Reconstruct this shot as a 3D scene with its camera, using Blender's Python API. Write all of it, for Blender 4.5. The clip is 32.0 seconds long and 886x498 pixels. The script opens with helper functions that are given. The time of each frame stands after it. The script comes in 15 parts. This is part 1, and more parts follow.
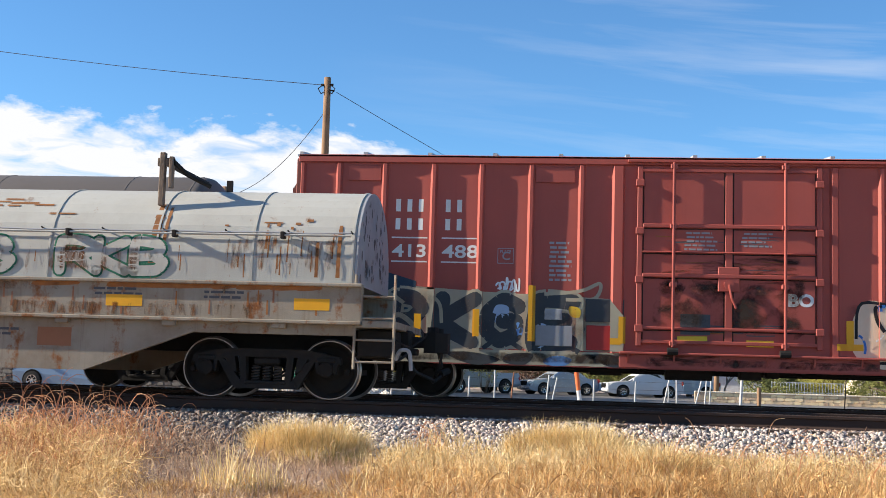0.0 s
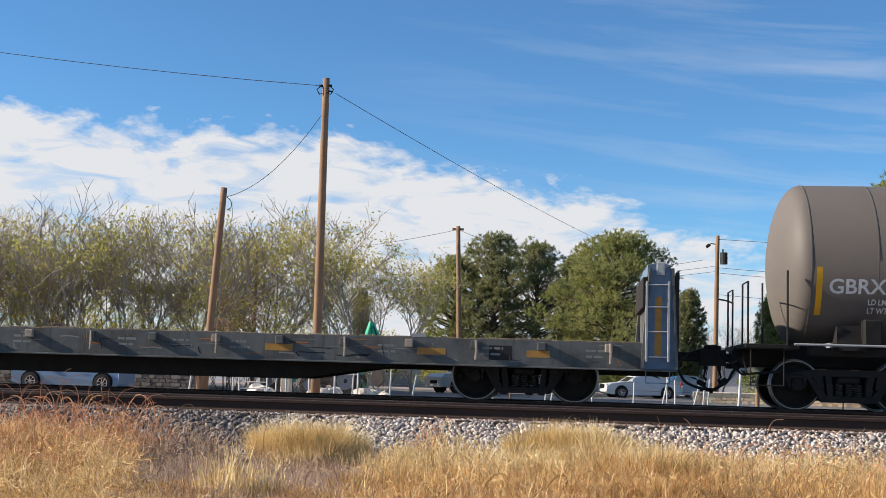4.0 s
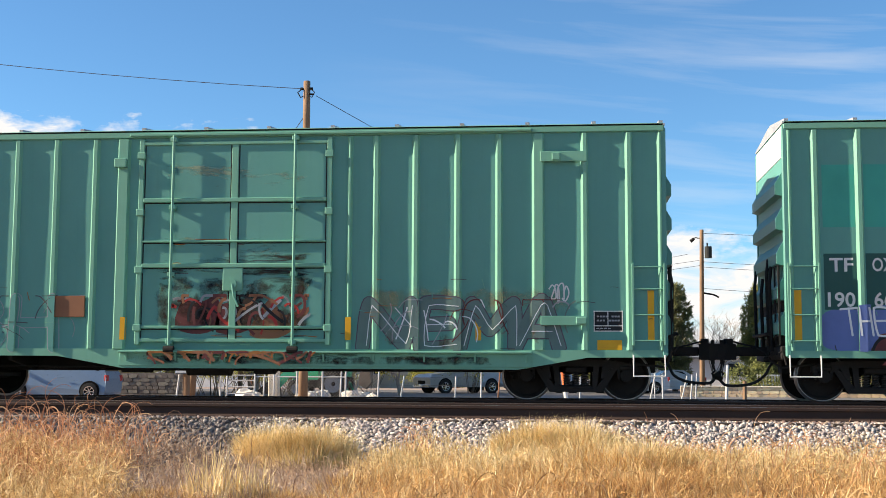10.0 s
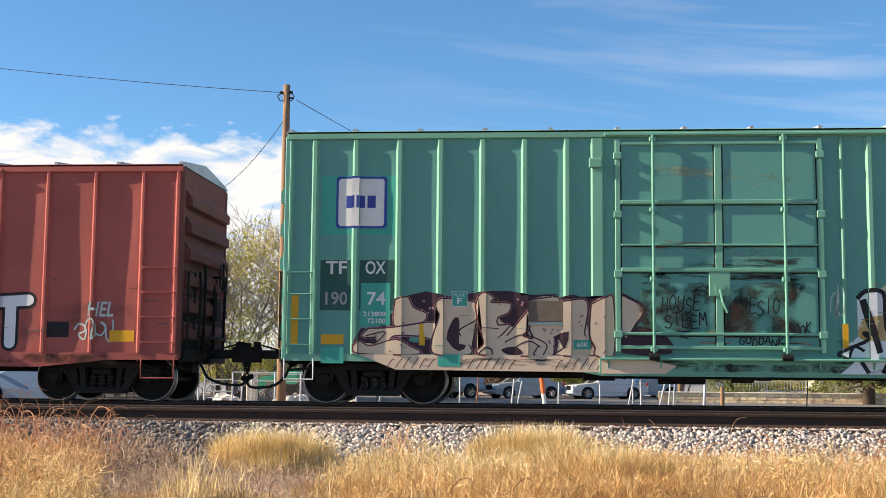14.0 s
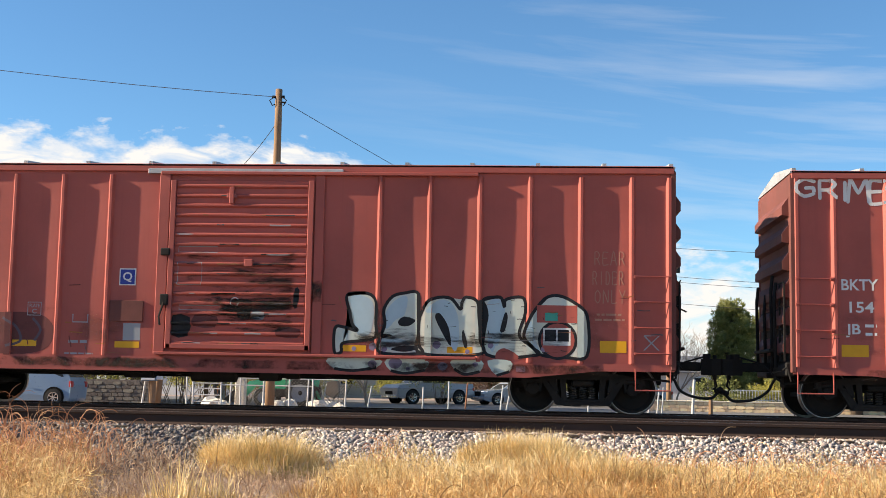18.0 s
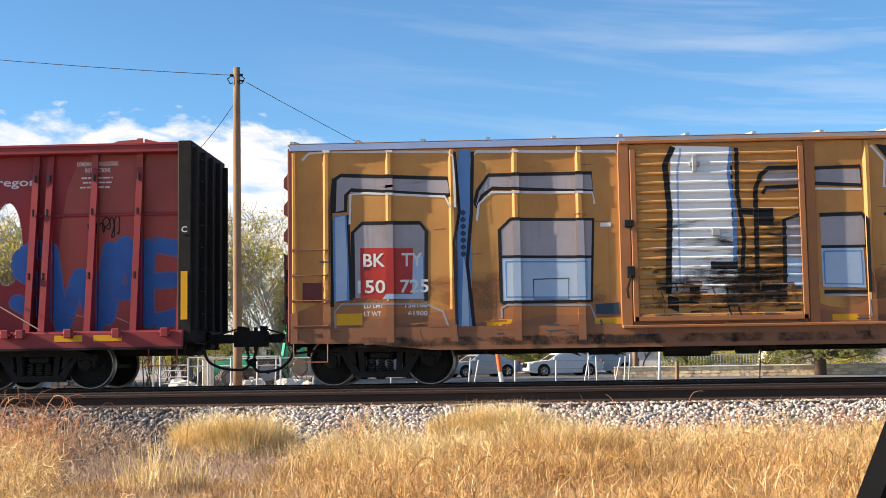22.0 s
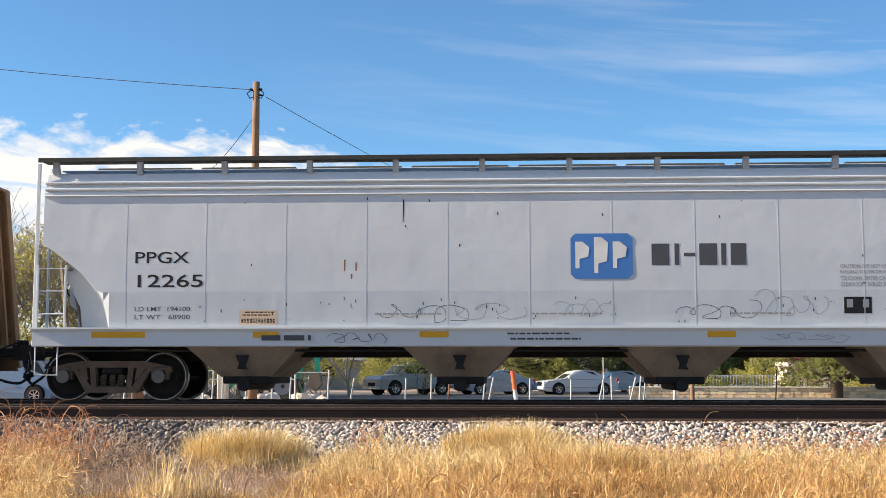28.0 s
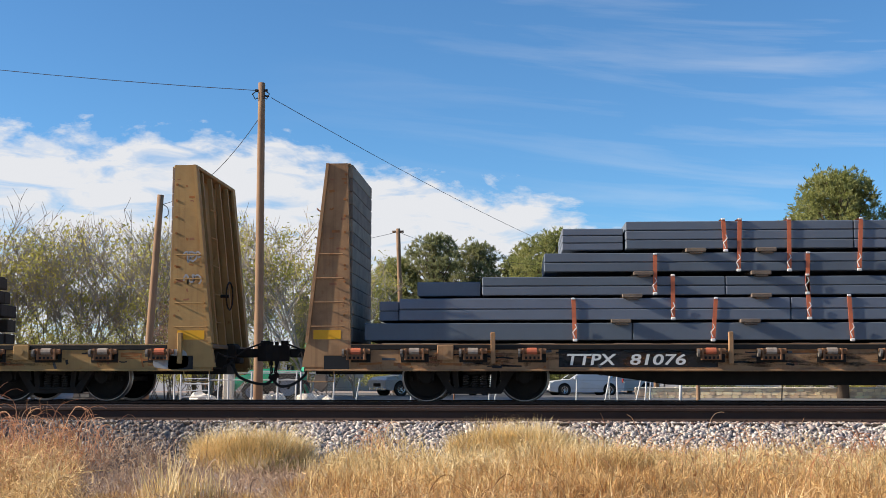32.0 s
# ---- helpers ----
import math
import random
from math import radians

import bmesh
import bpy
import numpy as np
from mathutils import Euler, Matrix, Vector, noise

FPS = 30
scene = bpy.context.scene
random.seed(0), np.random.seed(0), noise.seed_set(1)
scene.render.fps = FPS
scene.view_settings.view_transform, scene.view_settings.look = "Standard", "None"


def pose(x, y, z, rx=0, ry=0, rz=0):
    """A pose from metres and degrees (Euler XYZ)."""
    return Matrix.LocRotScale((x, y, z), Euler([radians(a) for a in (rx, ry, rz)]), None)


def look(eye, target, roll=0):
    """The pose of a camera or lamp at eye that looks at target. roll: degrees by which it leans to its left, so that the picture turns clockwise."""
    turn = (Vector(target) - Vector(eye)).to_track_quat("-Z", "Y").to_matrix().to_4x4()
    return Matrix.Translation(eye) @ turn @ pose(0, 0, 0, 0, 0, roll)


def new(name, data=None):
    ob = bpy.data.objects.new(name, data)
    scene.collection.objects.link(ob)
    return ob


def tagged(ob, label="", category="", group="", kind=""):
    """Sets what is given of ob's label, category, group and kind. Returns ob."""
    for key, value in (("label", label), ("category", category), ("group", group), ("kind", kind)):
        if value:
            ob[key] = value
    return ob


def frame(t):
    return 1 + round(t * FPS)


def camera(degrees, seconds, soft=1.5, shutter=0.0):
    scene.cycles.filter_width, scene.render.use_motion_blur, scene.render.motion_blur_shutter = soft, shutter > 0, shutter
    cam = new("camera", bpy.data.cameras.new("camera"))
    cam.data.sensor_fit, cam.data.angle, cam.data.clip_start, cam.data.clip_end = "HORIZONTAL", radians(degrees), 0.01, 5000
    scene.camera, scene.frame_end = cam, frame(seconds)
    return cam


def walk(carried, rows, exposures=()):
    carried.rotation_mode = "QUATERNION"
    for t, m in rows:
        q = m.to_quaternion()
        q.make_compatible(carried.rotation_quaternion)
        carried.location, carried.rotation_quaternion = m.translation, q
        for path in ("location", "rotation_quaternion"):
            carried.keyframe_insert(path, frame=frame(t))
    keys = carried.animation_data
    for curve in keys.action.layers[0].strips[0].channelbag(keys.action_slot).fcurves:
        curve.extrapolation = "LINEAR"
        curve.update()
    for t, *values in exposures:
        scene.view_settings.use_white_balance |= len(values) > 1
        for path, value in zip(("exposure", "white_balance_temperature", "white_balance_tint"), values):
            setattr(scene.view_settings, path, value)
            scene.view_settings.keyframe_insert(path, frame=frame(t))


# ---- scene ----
# Two freight trains pass on a double track: the near one leaves to the left, the far one rolls to the right.
YC = 22.79          # centre of the far track
YN = 18.25          # centre of the near track
GROUND_NEAR = -0.78
GROUND_FAR = -1.12
cam = camera(39.43, 32.0, soft=0.5)
CAM_ROWS = [
    (0.0, -0.008, 0.003, 0.423, 6.28, 5.76, -1.68),
    (0.5, -0.003, 0.003, 0.422, 6.27, 5.78, -1.71),
    (1.0, -0.004, 0.005, 0.423, 6.23, 5.79, -1.75),
    (1.5, -0.004, 0.001, 0.421, 6.21, 5.80, -1.80),
    (2.0, -0.013, -0.000, 0.426, 6.25, 5.76, -1.80),
    (2.5, -0.009, 0.000, 0.423, 6.26, 5.78, -1.74),
    (3.0, -0.009, -0.002, 0.422, 6.24, 5.79, -1.67),
    (3.5, -0.007, -0.006, 0.424, 6.22, 5.81, -1.64),
    (5.5, -0.011, -0.008, 0.427, 6.18, 5.71, -1.90),
    (6.0, -0.011, -0.017, 0.430, 6.18, 5.74, -1.91),
    (6.5, -0.012, -0.023, 0.431, 6.27, 5.72, -1.85),
    (7.0, -0.016, -0.027, 0.431, 6.25, 5.71, -1.50),
    (7.5, -0.016, -0.023, 0.436, 6.31, 5.66, -1.08),
    (8.0, -0.015, -0.020, 0.434, 6.26, 5.66, -0.61),
    (8.5, -0.006, -0.018, 0.434, 6.14, 5.66, -0.31),
    (9.0, 0.007, -0.012, 0.436, 5.98, 5.63, -0.19),
    (9.5, 0.010, -0.008, 0.430, 5.79, 5.71, -0.20),
    (10.0, 0.012, -0.005, 0.427, 5.67, 5.81, -0.29),
    (10.5, 0.030, 0.008, 0.431, 5.55, 5.92, -0.39),
    (11.0, 0.038, 0.014, 0.426, 5.45, 5.98, -0.35),
    (11.5, 0.040, 0.016, 0.427, 5.35, 6.01, -0.35),
    (12.0, 0.037, 0.015, 0.423, 5.20, 6.03, -0.42),
    (12.5, 0.033, 0.015, 0.425, 5.05, 6.03, -0.38),
    (13.0, 0.030, 0.021, 0.426, 4.93, 6.02, -0.42),
    (13.5, 0.032, 0.013, 0.427, 4.85, 6.06, -0.44),
    (14.0, 0.026, 0.011, 0.431, 4.70, 6.04, -0.50),
    (14.5, 0.022, 0.006, 0.430, 4.64, 6.12, -0.58),
    (16.5, 0.017, 0.010, 0.427, 4.33, 6.17, -0.86),
    (17.0, 0.018, 0.010, 0.427, 4.30, 6.24, -0.95),
    (17.5, 0.016, 0.005, 0.431, 4.24, 6.28, -0.99),
    (18.0, 0.008, -0.004, 0.435, 4.17, 6.32, -1.07),
    (18.5, 0.002, -0.010, 0.438, 3.28, 6.14, -0.60),
    (19.0, -0.006, -0.013, 0.439, 3.09, 4.45, 0.74),
    (19.5, -0.016, -0.021, 0.440, 2.85, 3.80, 0.78),
    (20.0, 0.014, -0.014, 0.439, 2.23, 3.66, 1.58),
    (20.5, 0.003, -0.005, 0.437, 2.39, 3.92, 1.44),
    (21.0, 0.002, 0.000, 0.436, 2.45, 4.59, 1.21),
    (21.5, -0.005, 0.005, 0.433, 2.59, 4.96, 0.89),
    (22.0, -0.008, 0.005, 0.431, 2.67, 5.12, 0.84),
    (22.5, -0.011, 0.004, 0.429, 2.94, 5.42, 0.62),
    (23.0, -0.016, 0.005, 0.427, 2.96, 5.50, 0.48),
    (23.5, -0.015, 0.007, 0.429, 3.06, 5.57, 0.50),
    (24.0, -0.016, 0.007, 0.429, 3.03, 5.61, 0.46),
    (24.5, -0.013, 0.010, 0.430, 3.08, 5.62, 0.41),
    (26.5, -0.014, 0.009, 0.428, 3.31, 5.83, 0.19),
    (27.0, -0.015, 0.009, 0.430, 3.28, 5.81, 0.13),
    (27.5, -0.018, 0.005, 0.428, 3.29, 5.89, 0.07),
    (28.0, -0.016, 0.001, 0.427, 3.34, 5.90, -0.05),
    (28.5, -0.013, 0.002, 0.429, 3.40, 5.90, -0.02),
    (29.0, -0.013, -0.004, 0.426, 3.42, 5.92, -0.05),
    (29.5, -0.013, -0.001, 0.428, 3.46, 5.92, 0.07),
    (30.0, -0.008, 0.004, 0.430, 3.50, 5.92, 0.16),
    (30.5, -0.007, 0.003, 0.428, 3.54, 5.95, 0.20),
    (31.0, -0.004, 0.003, 0.426, 3.51, 5.95, 0.13),
    (31.5, -0.007, 0.004, 0.426, 3.54, 5.93, 0.06),
    (32.0, -0.012, 0.005, 0.424, 3.60, 5.93, -0.03),
]
walk(cam, [(t, pose(x, y, z, 90 + p, r, w)) for t, x, y, z, w, p, r in CAM_ROWS],
     exposures=((0.0, 1.06, 6500, 10), (2.0, 1.07, 6500, 10), (3.0, 0.78, 6400, 10), (3.5, 0.73, 6400, 10), (5.5, 0.72, 6300, 10), (7.0, 0.8, 6400, 10), (8.0, 1.07, 6700, 10), (9.0, 1.06, 6900, 10), (14.0, 1.06, 6900, 10), (18.0, 1.05, 7100, 10), (20.0, 1.14, 7100, 10), (22.0, 1.15, 7000, 10), (24.0, 1.08, 7000, 10), (28.0, 1.08, 7000, 10), (29.0, 0.80, 7100, 10), (30.0, 0.76, 6500, 10), (31.0, 0.74, 6400, 10), (32.0, 0.76, 6400, 10)))

# ---------------------------------------------------------------- world, sun
SUN_DIR = Vector((0.90, 0.106, -0.42)).normalized()      # the way the sunlight travels
SUN_EL = math.asin(-SUN_DIR.z)
world = bpy.data.worlds.new("world")
scene.world = world
world.use_nodes = True


class Nodes:
    """Short hand for node trees."""

    def __init__(self, tree):
        self.tree = tree
        tree.nodes.clear()

    def add(self, kind, inputs=None, operation="", use_clamp=False, data_type="", blend_type="", sky_type="", sun_disc=True):
        n = self.tree.nodes.new(kind)
        if operation:
            n.operation = operation
        if use_clamp:
            n.use_clamp = True
        if data_type:
            n.data_type = data_type
        if blend_type:
            n.blend_type = blend_type
        if sky_type:
            n.sky_type, n.sun_disc = sky_type, sun_disc
        for k, v in (inputs or {}).items():
            if isinstance(v, bpy.types.NodeSocket):
                self.tree.links.new(v, n.inputs[k])
            else:
                n.inputs[k].default_value = v
        return n

    def math(self, op, a, b=0.0, clamp=False):
        return self.add("ShaderNodeMath", {0: a, 1: b}, operation=op, use_clamp=clamp).outputs[0]

    def ramp(self, fac, stops):
        n = self.add("ShaderNodeValToRGB", {0: fac})
        e = n.color_ramp.elements
        while len(e) < len(stops):
            e.new(0.5)
        for el, (p, c) in zip(e, stops):
            el.position, el.color = p, (*c, 1) if len(c) == 3 else c
        return n.outputs[0]

    def mix(self, fac, a, b, blend="MIX"):
        n = self.add("ShaderNodeMix", data_type="RGBA", blend_type=blend)
        for k, v in ((0, fac), (6, a), (7, b)):
            if isinstance(v, bpy.types.NodeSocket):
                self.tree.links.new(v, n.inputs[k])
            else:
                n.inputs[k].default_value = v if k == 0 else ((*v, 1) if len(v) == 3 else v)
        return n.outputs[2]


def build_world():
    n = Nodes(world.node_tree)
    sky = n.add("ShaderNodeTexSky", sky_type="NISHITA", sun_disc=False)
    sky.sun_elevation, sky.sun_rotation = SUN_EL, math.atan2(-SUN_DIR.x, -SUN_DIR.y)
    sky.altitude, sky.air_density, sky.dust_density, sky.ozone_density = 1200, 1.0, 0.1, 3.0
    geo = n.add("ShaderNodeTexCoord").outputs["Generated"]
    sep = n.add("ShaderNodeSeparateXYZ", {0: geo}).outputs
    az = n.math("ARCTAN2", sep[0], sep[1])              # 0 straight across the tracks, positive to the right
    el = n.math("ARCSINE", sep[2])
    # a cloud bank low on the left, falling away to the right
    uv = n.add("ShaderNodeCombineXYZ", {0: n.math("MULTIPLY", az, 1.0), 1: n.math("MULTIPLY", el, 2.2), 2: 0.0}).outputs[0]
    n1 = n.add("ShaderNodeTexNoise", {"Vector": uv, "Scale": 9.0, "Detail": 8.0, "Roughness": 0.62, "Distortion": 0.3}).outputs[0]
    n2 = n.add("ShaderNodeTexNoise", {"Vector": uv, "Scale": 26.0, "Detail": 6.0, "Roughness": 0.6}).outputs[0]
    edge = n.math("MINIMUM", n.math("MINIMUM", n.math("SUBTRACT", 0.150, n.math("MULTIPLY", az, 0.18)), n.math("SUBTRACT", 0.150, n.math("MULTIPLY", az, 0.32))), 0.196)
    lift = n.math("ADD", n.math("MULTIPLY", n.math("SUBTRACT", n1, 0.5), 0.11), n.math("MULTIPLY", n.math("SUBTRACT", n2, 0.5), 0.05))
    h = n.math("SUBTRACT", n.math("ADD", edge, lift), el)
    bank = n.math("MULTIPLY", h, 62.0, clamp=True)
    uv3 = n.add("ShaderNodeCombineXYZ", {0: n.math("MULTIPLY", az, 1.0), 1: n.math("MULTIPLY", el, 3.4), 2: 5.0}).outputs[0]
    puff = n.add("ShaderNodeTexNoise", {"Vector": uv3, "Scale": 19.0, "Detail": 8.0, "Roughness": 0.56, "Distortion": 0.7}).outputs[0]
    thick = n.math("MULTIPLY", n.math("SUBTRACT", n.math("ADD", puff, n.math("MULTIPLY", n1, 0.5)), 0.53), 4.6, clamp=True)
    bank = n.math("MULTIPLY", bank, n.math("ADD", 0.34, n.math("MULTIPLY", thick, 0.66)), clamp=True)
    # thin streaks of high cloud
    uv2 = n.add("ShaderNodeCombineXYZ", {0: n.math("MULTIPLY", az, 1.3), 1: n.math("MULTIPLY", n.math("ADD", el, n.math("MULTIPLY", az, 0.10)), 14.0), 2: 3.0}).outputs[0]
    n3 = n.add("ShaderNodeTexNoise", {"Vector": uv2, "Scale": 2.6, "Detail": 7.0, "Roughness": 0.55, "Distortion": 0.4}).outputs[0]
    streak = n.math("MULTIPLY", n.math("SUBTRACT", n3, 0.50), 2.6, clamp=True)
    right = n.math("ADD", 0.35, n.math("MULTIPLY", az, 1.6), clamp=True)
    streak = n.math("MULTIPLY", n.math("MULTIPLY", streak, right), 0.75)
    cover = n.math("MAXIMUM", bank, streak)
    col = n.mix(1.0, sky.outputs[0], (0.66, 0.985, 1.17), "MULTIPLY")
    col = n.mix(cover, col, (6.0, 6.05, 6.2))
    bg = n.add("ShaderNodeBackground", {"Color": col, "Strength": 0.079})
    n.tree.links.new(bg.outputs[0], n.add("ShaderNodeOutputWorld").inputs[0])


build_world()
sun = new("sun", bpy.data.lights.new("sun", "SUN"))
sun.data.energy, sun.data.angle, sun.data.color = 5.0, radians(0.6), (1.0, 0.88, 0.72)
sun.matrix_world = look((0, 0, 40), Vector((0, 0, 40)) + SUN_DIR)


# ---------------------------------------------------------------- materials
MATS = {}


def mat(name, base, rough=0.6, metal=0.0, grain=0.12, scale=8.0, dark=None, stain=0.35, stain_scale=1.2, streaks=0.0,
        bump=0.15, bump_scale=60.0, random_value=0.0, rust=0.0, island=False, spec=0.3, transmit=0.0):
    """A weathered surface: two scales of variation, vertical streaks, rust spots and fine relief."""
    if name in MATS:
        return MATS[name]
    m = bpy.data.materials.new(name)
    m.use_nodes = True
    MATS[name] = m
    n = Nodes(m.node_tree)
    pos = n.add("ShaderNodeTexCoord").outputs["Object"]
    info = n.add("ShaderNodeObjectInfo").outputs["Random"]
    if island:
        info = n.add("ShaderNodeNewGeometry").outputs["Random Per Island"]
    off = n.add("ShaderNodeVectorMath", {0: pos, 1: n.add("ShaderNodeCombineXYZ", {0: n.math("MULTIPLY", info, 37.0), 1: 0.0, 2: n.math("MULTIPLY", info, 11.0)}).outputs[0]}, operation="ADD").outputs[0]
    fine = n.add("ShaderNodeTexNoise", {"Vector": off, "Scale": scale, "Detail": 8.0, "Roughness": 0.65}).outputs[0]
    big = n.add("ShaderNodeTexNoise", {"Vector": off, "Scale": stain_scale, "Detail": 5.0, "Roughness": 0.6}).outputs[0]
    dark = dark or tuple(c * 0.45 for c in base)
    light = tuple(min(1, c * 1.18 + 0.01) for c in base)
    col = n.mix(n.math("MULTIPLY", n.math("SUBTRACT", big, 0.42), stain * 4.0, clamp=True), base, dark)
    col = n.mix(n.math("MULTIPLY", n.math("SUBTRACT", fine, 0.45), grain * 6.0, clamp=True), col, light)
    if streaks:
        sv = n.add("ShaderNodeMapping", {"Vector": off, "Scale": (9.0, 9.0, 0.35)}).outputs[0]
        st = n.add("ShaderNodeTexNoise", {"Vector": sv, "Scale": 1.0, "Detail": 4.0, "Roughness": 0.6}).outputs[0]
        col = n.mix(n.math("MULTIPLY", n.math("SUBTRACT", st, 0.56), streaks * 6.0, clamp=True), col, dark)
    if rust:
        rs = n.add("ShaderNodeTexNoise", {"Vector": off, "Scale": 3.4, "Detail": 9.0, "Roughness": 0.72}).outputs[0]
        rv = n.add("ShaderNodeMapping", {"Vector": off, "Scale": (5.0, 5.0, 0.6)}).outputs[0]
        r2 = n.add("ShaderNodeTexNoise", {"Vector": rv, "Scale": 1.0, "Detail": 5.0, "Roughness": 0.6}).outputs[0]
        k = n.math("MULTIPLY", n.math("SUBTRACT", n.math("ADD", n.math("MULTIPLY", rs, 0.6), n.math("MULTIPLY", r2, 0.4)), 0.66 - 0.16 * rust), 12.0, clamp=True)
        col = n.mix(k, col, n.mix(fine, (0.10, 0.035, 0.012), (0.33, 0.13, 0.04)))
    if random_value:
        hv = n.add("ShaderNodeHueSaturation", {"Hue": n.math("ADD", 0.5, n.math("MULTIPLY", n.math("SUBTRACT", info, 0.5), random_value * 0.06)),
                                               "Saturation": 1.0, "Value": n.math("ADD", 1.0 - random_value / 2, n.math("MULTIPLY", info, random_value)), "Color": col})
        col = hv.outputs[0]
    bn = n.add("ShaderNodeTexNoise", {"Vector": off, "Scale": bump_scale, "Detail": 4.0}).outputs[0]
    bp = n.add("ShaderNodeBump", {"Height": bn, "Strength": bump, "Distance": 0.02}).outputs[0]
    rg = n.math("ADD", rough - 0.10, n.math("MULTIPLY", fine, 0.2), clamp=True)
    p = n.add("ShaderNodeBsdfPrincipled", {"Base Color": col, "Roughness": rg, "Metallic": metal, "Normal": bp, "Specular IOR Level": spec, "Transmission Weight": transmit})
    n.tree.links.new(p.outputs[0], n.add("ShaderNodeOutputMaterial").inputs[0])
    return m


def grime_mat(name, a, b, bare=0.5, gain=4.0, scale=2.2, stretch=(1.0, 1.0, 1.0), cover=0.85):
    """A thin, patchy film of dirt, soot or rubbed paint: broken up by noise and thinning out towards its borders."""
    m = bpy.data.materials.new(name)
    m.use_nodes = True
    n = Nodes(m.node_tree)
    tc = n.add("ShaderNodeTexCoord").outputs
    q = n.add("ShaderNodeMapping", {"Vector": tc["Object"], "Scale": stretch}).outputs[0]
    n1 = n.add("ShaderNodeTexNoise", {"Vector": q, "Scale": scale, "Detail": 9.0, "Roughness": 0.68, "Distortion": 0.4}).outputs[0]
    n2 = n.add("ShaderNodeTexNoise", {"Vector": q, "Scale": scale * 4.3, "Detail": 5.0}).outputs[0]
    sep = n.add("ShaderNodeSeparateXYZ", {0: tc["Generated"]}).outputs
    fade = n.math("MINIMUM", *[n.math("MULTIPLY", n.math("MINIMUM", s, n.math("SUBTRACT", 1.0, s)), k, clamp=True) for s, k in ((sep[0], 9.0), (sep[2], 4.0))])
    al = n.math("MULTIPLY", n.math("SUBTRACT", n.math("ADD", n1, n.math("MULTIPLY", fade, 0.3)), 0.3 + bare), gain, clamp=True)
    p = n.add("ShaderNodeBsdfPrincipled", {"Base Color": n.mix(n2, a, b), "Roughness": 0.85, "Specular IOR Level": 0.2})
    mx = n.add("ShaderNodeMixShader", {0: n.math("MULTIPLY", al, cover), 1: n.add("ShaderNodeBsdfTransparent").outputs[0], 2: p.outputs[0]})
    n.tree.links.new(mx.outputs[0], n.add("ShaderNodeOutputMaterial").inputs[0])
    return m


def glass_mat():
    m = mat("glass", (0.03, 0.035, 0.04), 0.08, grain=0.0, stain=0.05, bump=0.0)
    return m


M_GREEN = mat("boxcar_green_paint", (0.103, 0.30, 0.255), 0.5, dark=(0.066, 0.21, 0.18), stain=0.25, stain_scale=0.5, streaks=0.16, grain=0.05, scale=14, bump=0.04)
# a lighter green than the sheets, for ribs, door bars and tracks
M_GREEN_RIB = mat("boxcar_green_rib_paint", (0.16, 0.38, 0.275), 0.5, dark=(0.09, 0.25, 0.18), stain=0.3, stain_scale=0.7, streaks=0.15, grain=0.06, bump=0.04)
M_RED = mat("boxcar_red_paint", (0.39, 0.091, 0.072), 0.55, dark=(0.20, 0.048, 0.040), stain=0.42, stain_scale=0.5, streaks=0.2, grain=0.06, scale=12, bump=0.05)
M_RED_CN = mat("boxcar_maroon_paint", (0.36, 0.080, 0.062), 0.55, dark=(0.21, 0.048, 0.038), stain=0.3, stain_scale=0.5, streaks=0.2, grain=0.06, scale=12, bump=0.05)
M_CB = mat("centerbeam_maroon_paint", (0.285, 0.038, 0.042), 0.5, dark=(0.15, 0.025, 0.026), stain=0.35, stain_scale=0.6, streaks=0.2, grain=0.08, bump=0.05)
M_OCHRE = mat("ochre_sprayed_paint", (0.53, 0.262, 0.075), 0.6, dark=(0.33, 0.135, 0.045), stain=0.5, stain_scale=0.9, streaks=0.35, grain=0.1, rust=0.12, bump=0.05)
# much darker than the side paint
M_RED_END = mat("grimy_boxcar_end_paint", (0.17, 0.055, 0.045), 0.75, dark=(0.07, 0.03, 0.026), stain=0.5, stain_scale=0.9, streaks=0.4, grain=0.15, bump=0.08)
M_UMBER = mat("umber_sprayed_fade", (0.36, 0.145, 0.055), 0.65, dark=(0.24, 0.09, 0.045), stain=0.5, stain_scale=1.5, streaks=0.3, grain=0.15, bump=0.06)
M_BROWN = mat("brown_sill_paint", (0.28, 0.12, 0.06), 0.65, dark=(0.16, 0.07, 0.04), stain=0.4, streaks=0.2, bump=0.06)
M_TANK = mat("tank_black_paint", (0.135, 0.118, 0.105), 0.6, spec=0.3, dark=(0.060, 0.053, 0.049), stain=0.3, stain_scale=0.35, streaks=0.06, grain=0.05, bump=0.02)
M_HOP = mat("hopper_grey_paint", (0.56, 0.595, 0.63), 0.5, dark=(0.47, 0.48, 0.495), stain=0.25, stain_scale=0.6, streaks=0.12, grain=0.05, bump=0.7, bump_scale=1.5)
M_HOP_LOW = mat("hopper_dirty_chute", (0.22, 0.175, 0.135), 0.75, dark=(0.06, 0.042, 0.032), stain=0.5, stain_scale=2.0, streaks=0.3, rust=0.3)
M_COIL = mat("coil_car_weathered_white", (0.40, 0.40, 0.365), 0.65, dark=(0.28, 0.265, 0.23), stain=0.4, stain_scale=0.9, streaks=0.25, grain=0.1, rust=0.38)
M_COIL_RUST = mat("coil_car_rusty_sill", (0.30, 0.265, 0.21), 0.75, dark=(0.15, 0.10, 0.06), stain=0.6, stain_scale=1.2, streaks=0.5, rust=0.8)
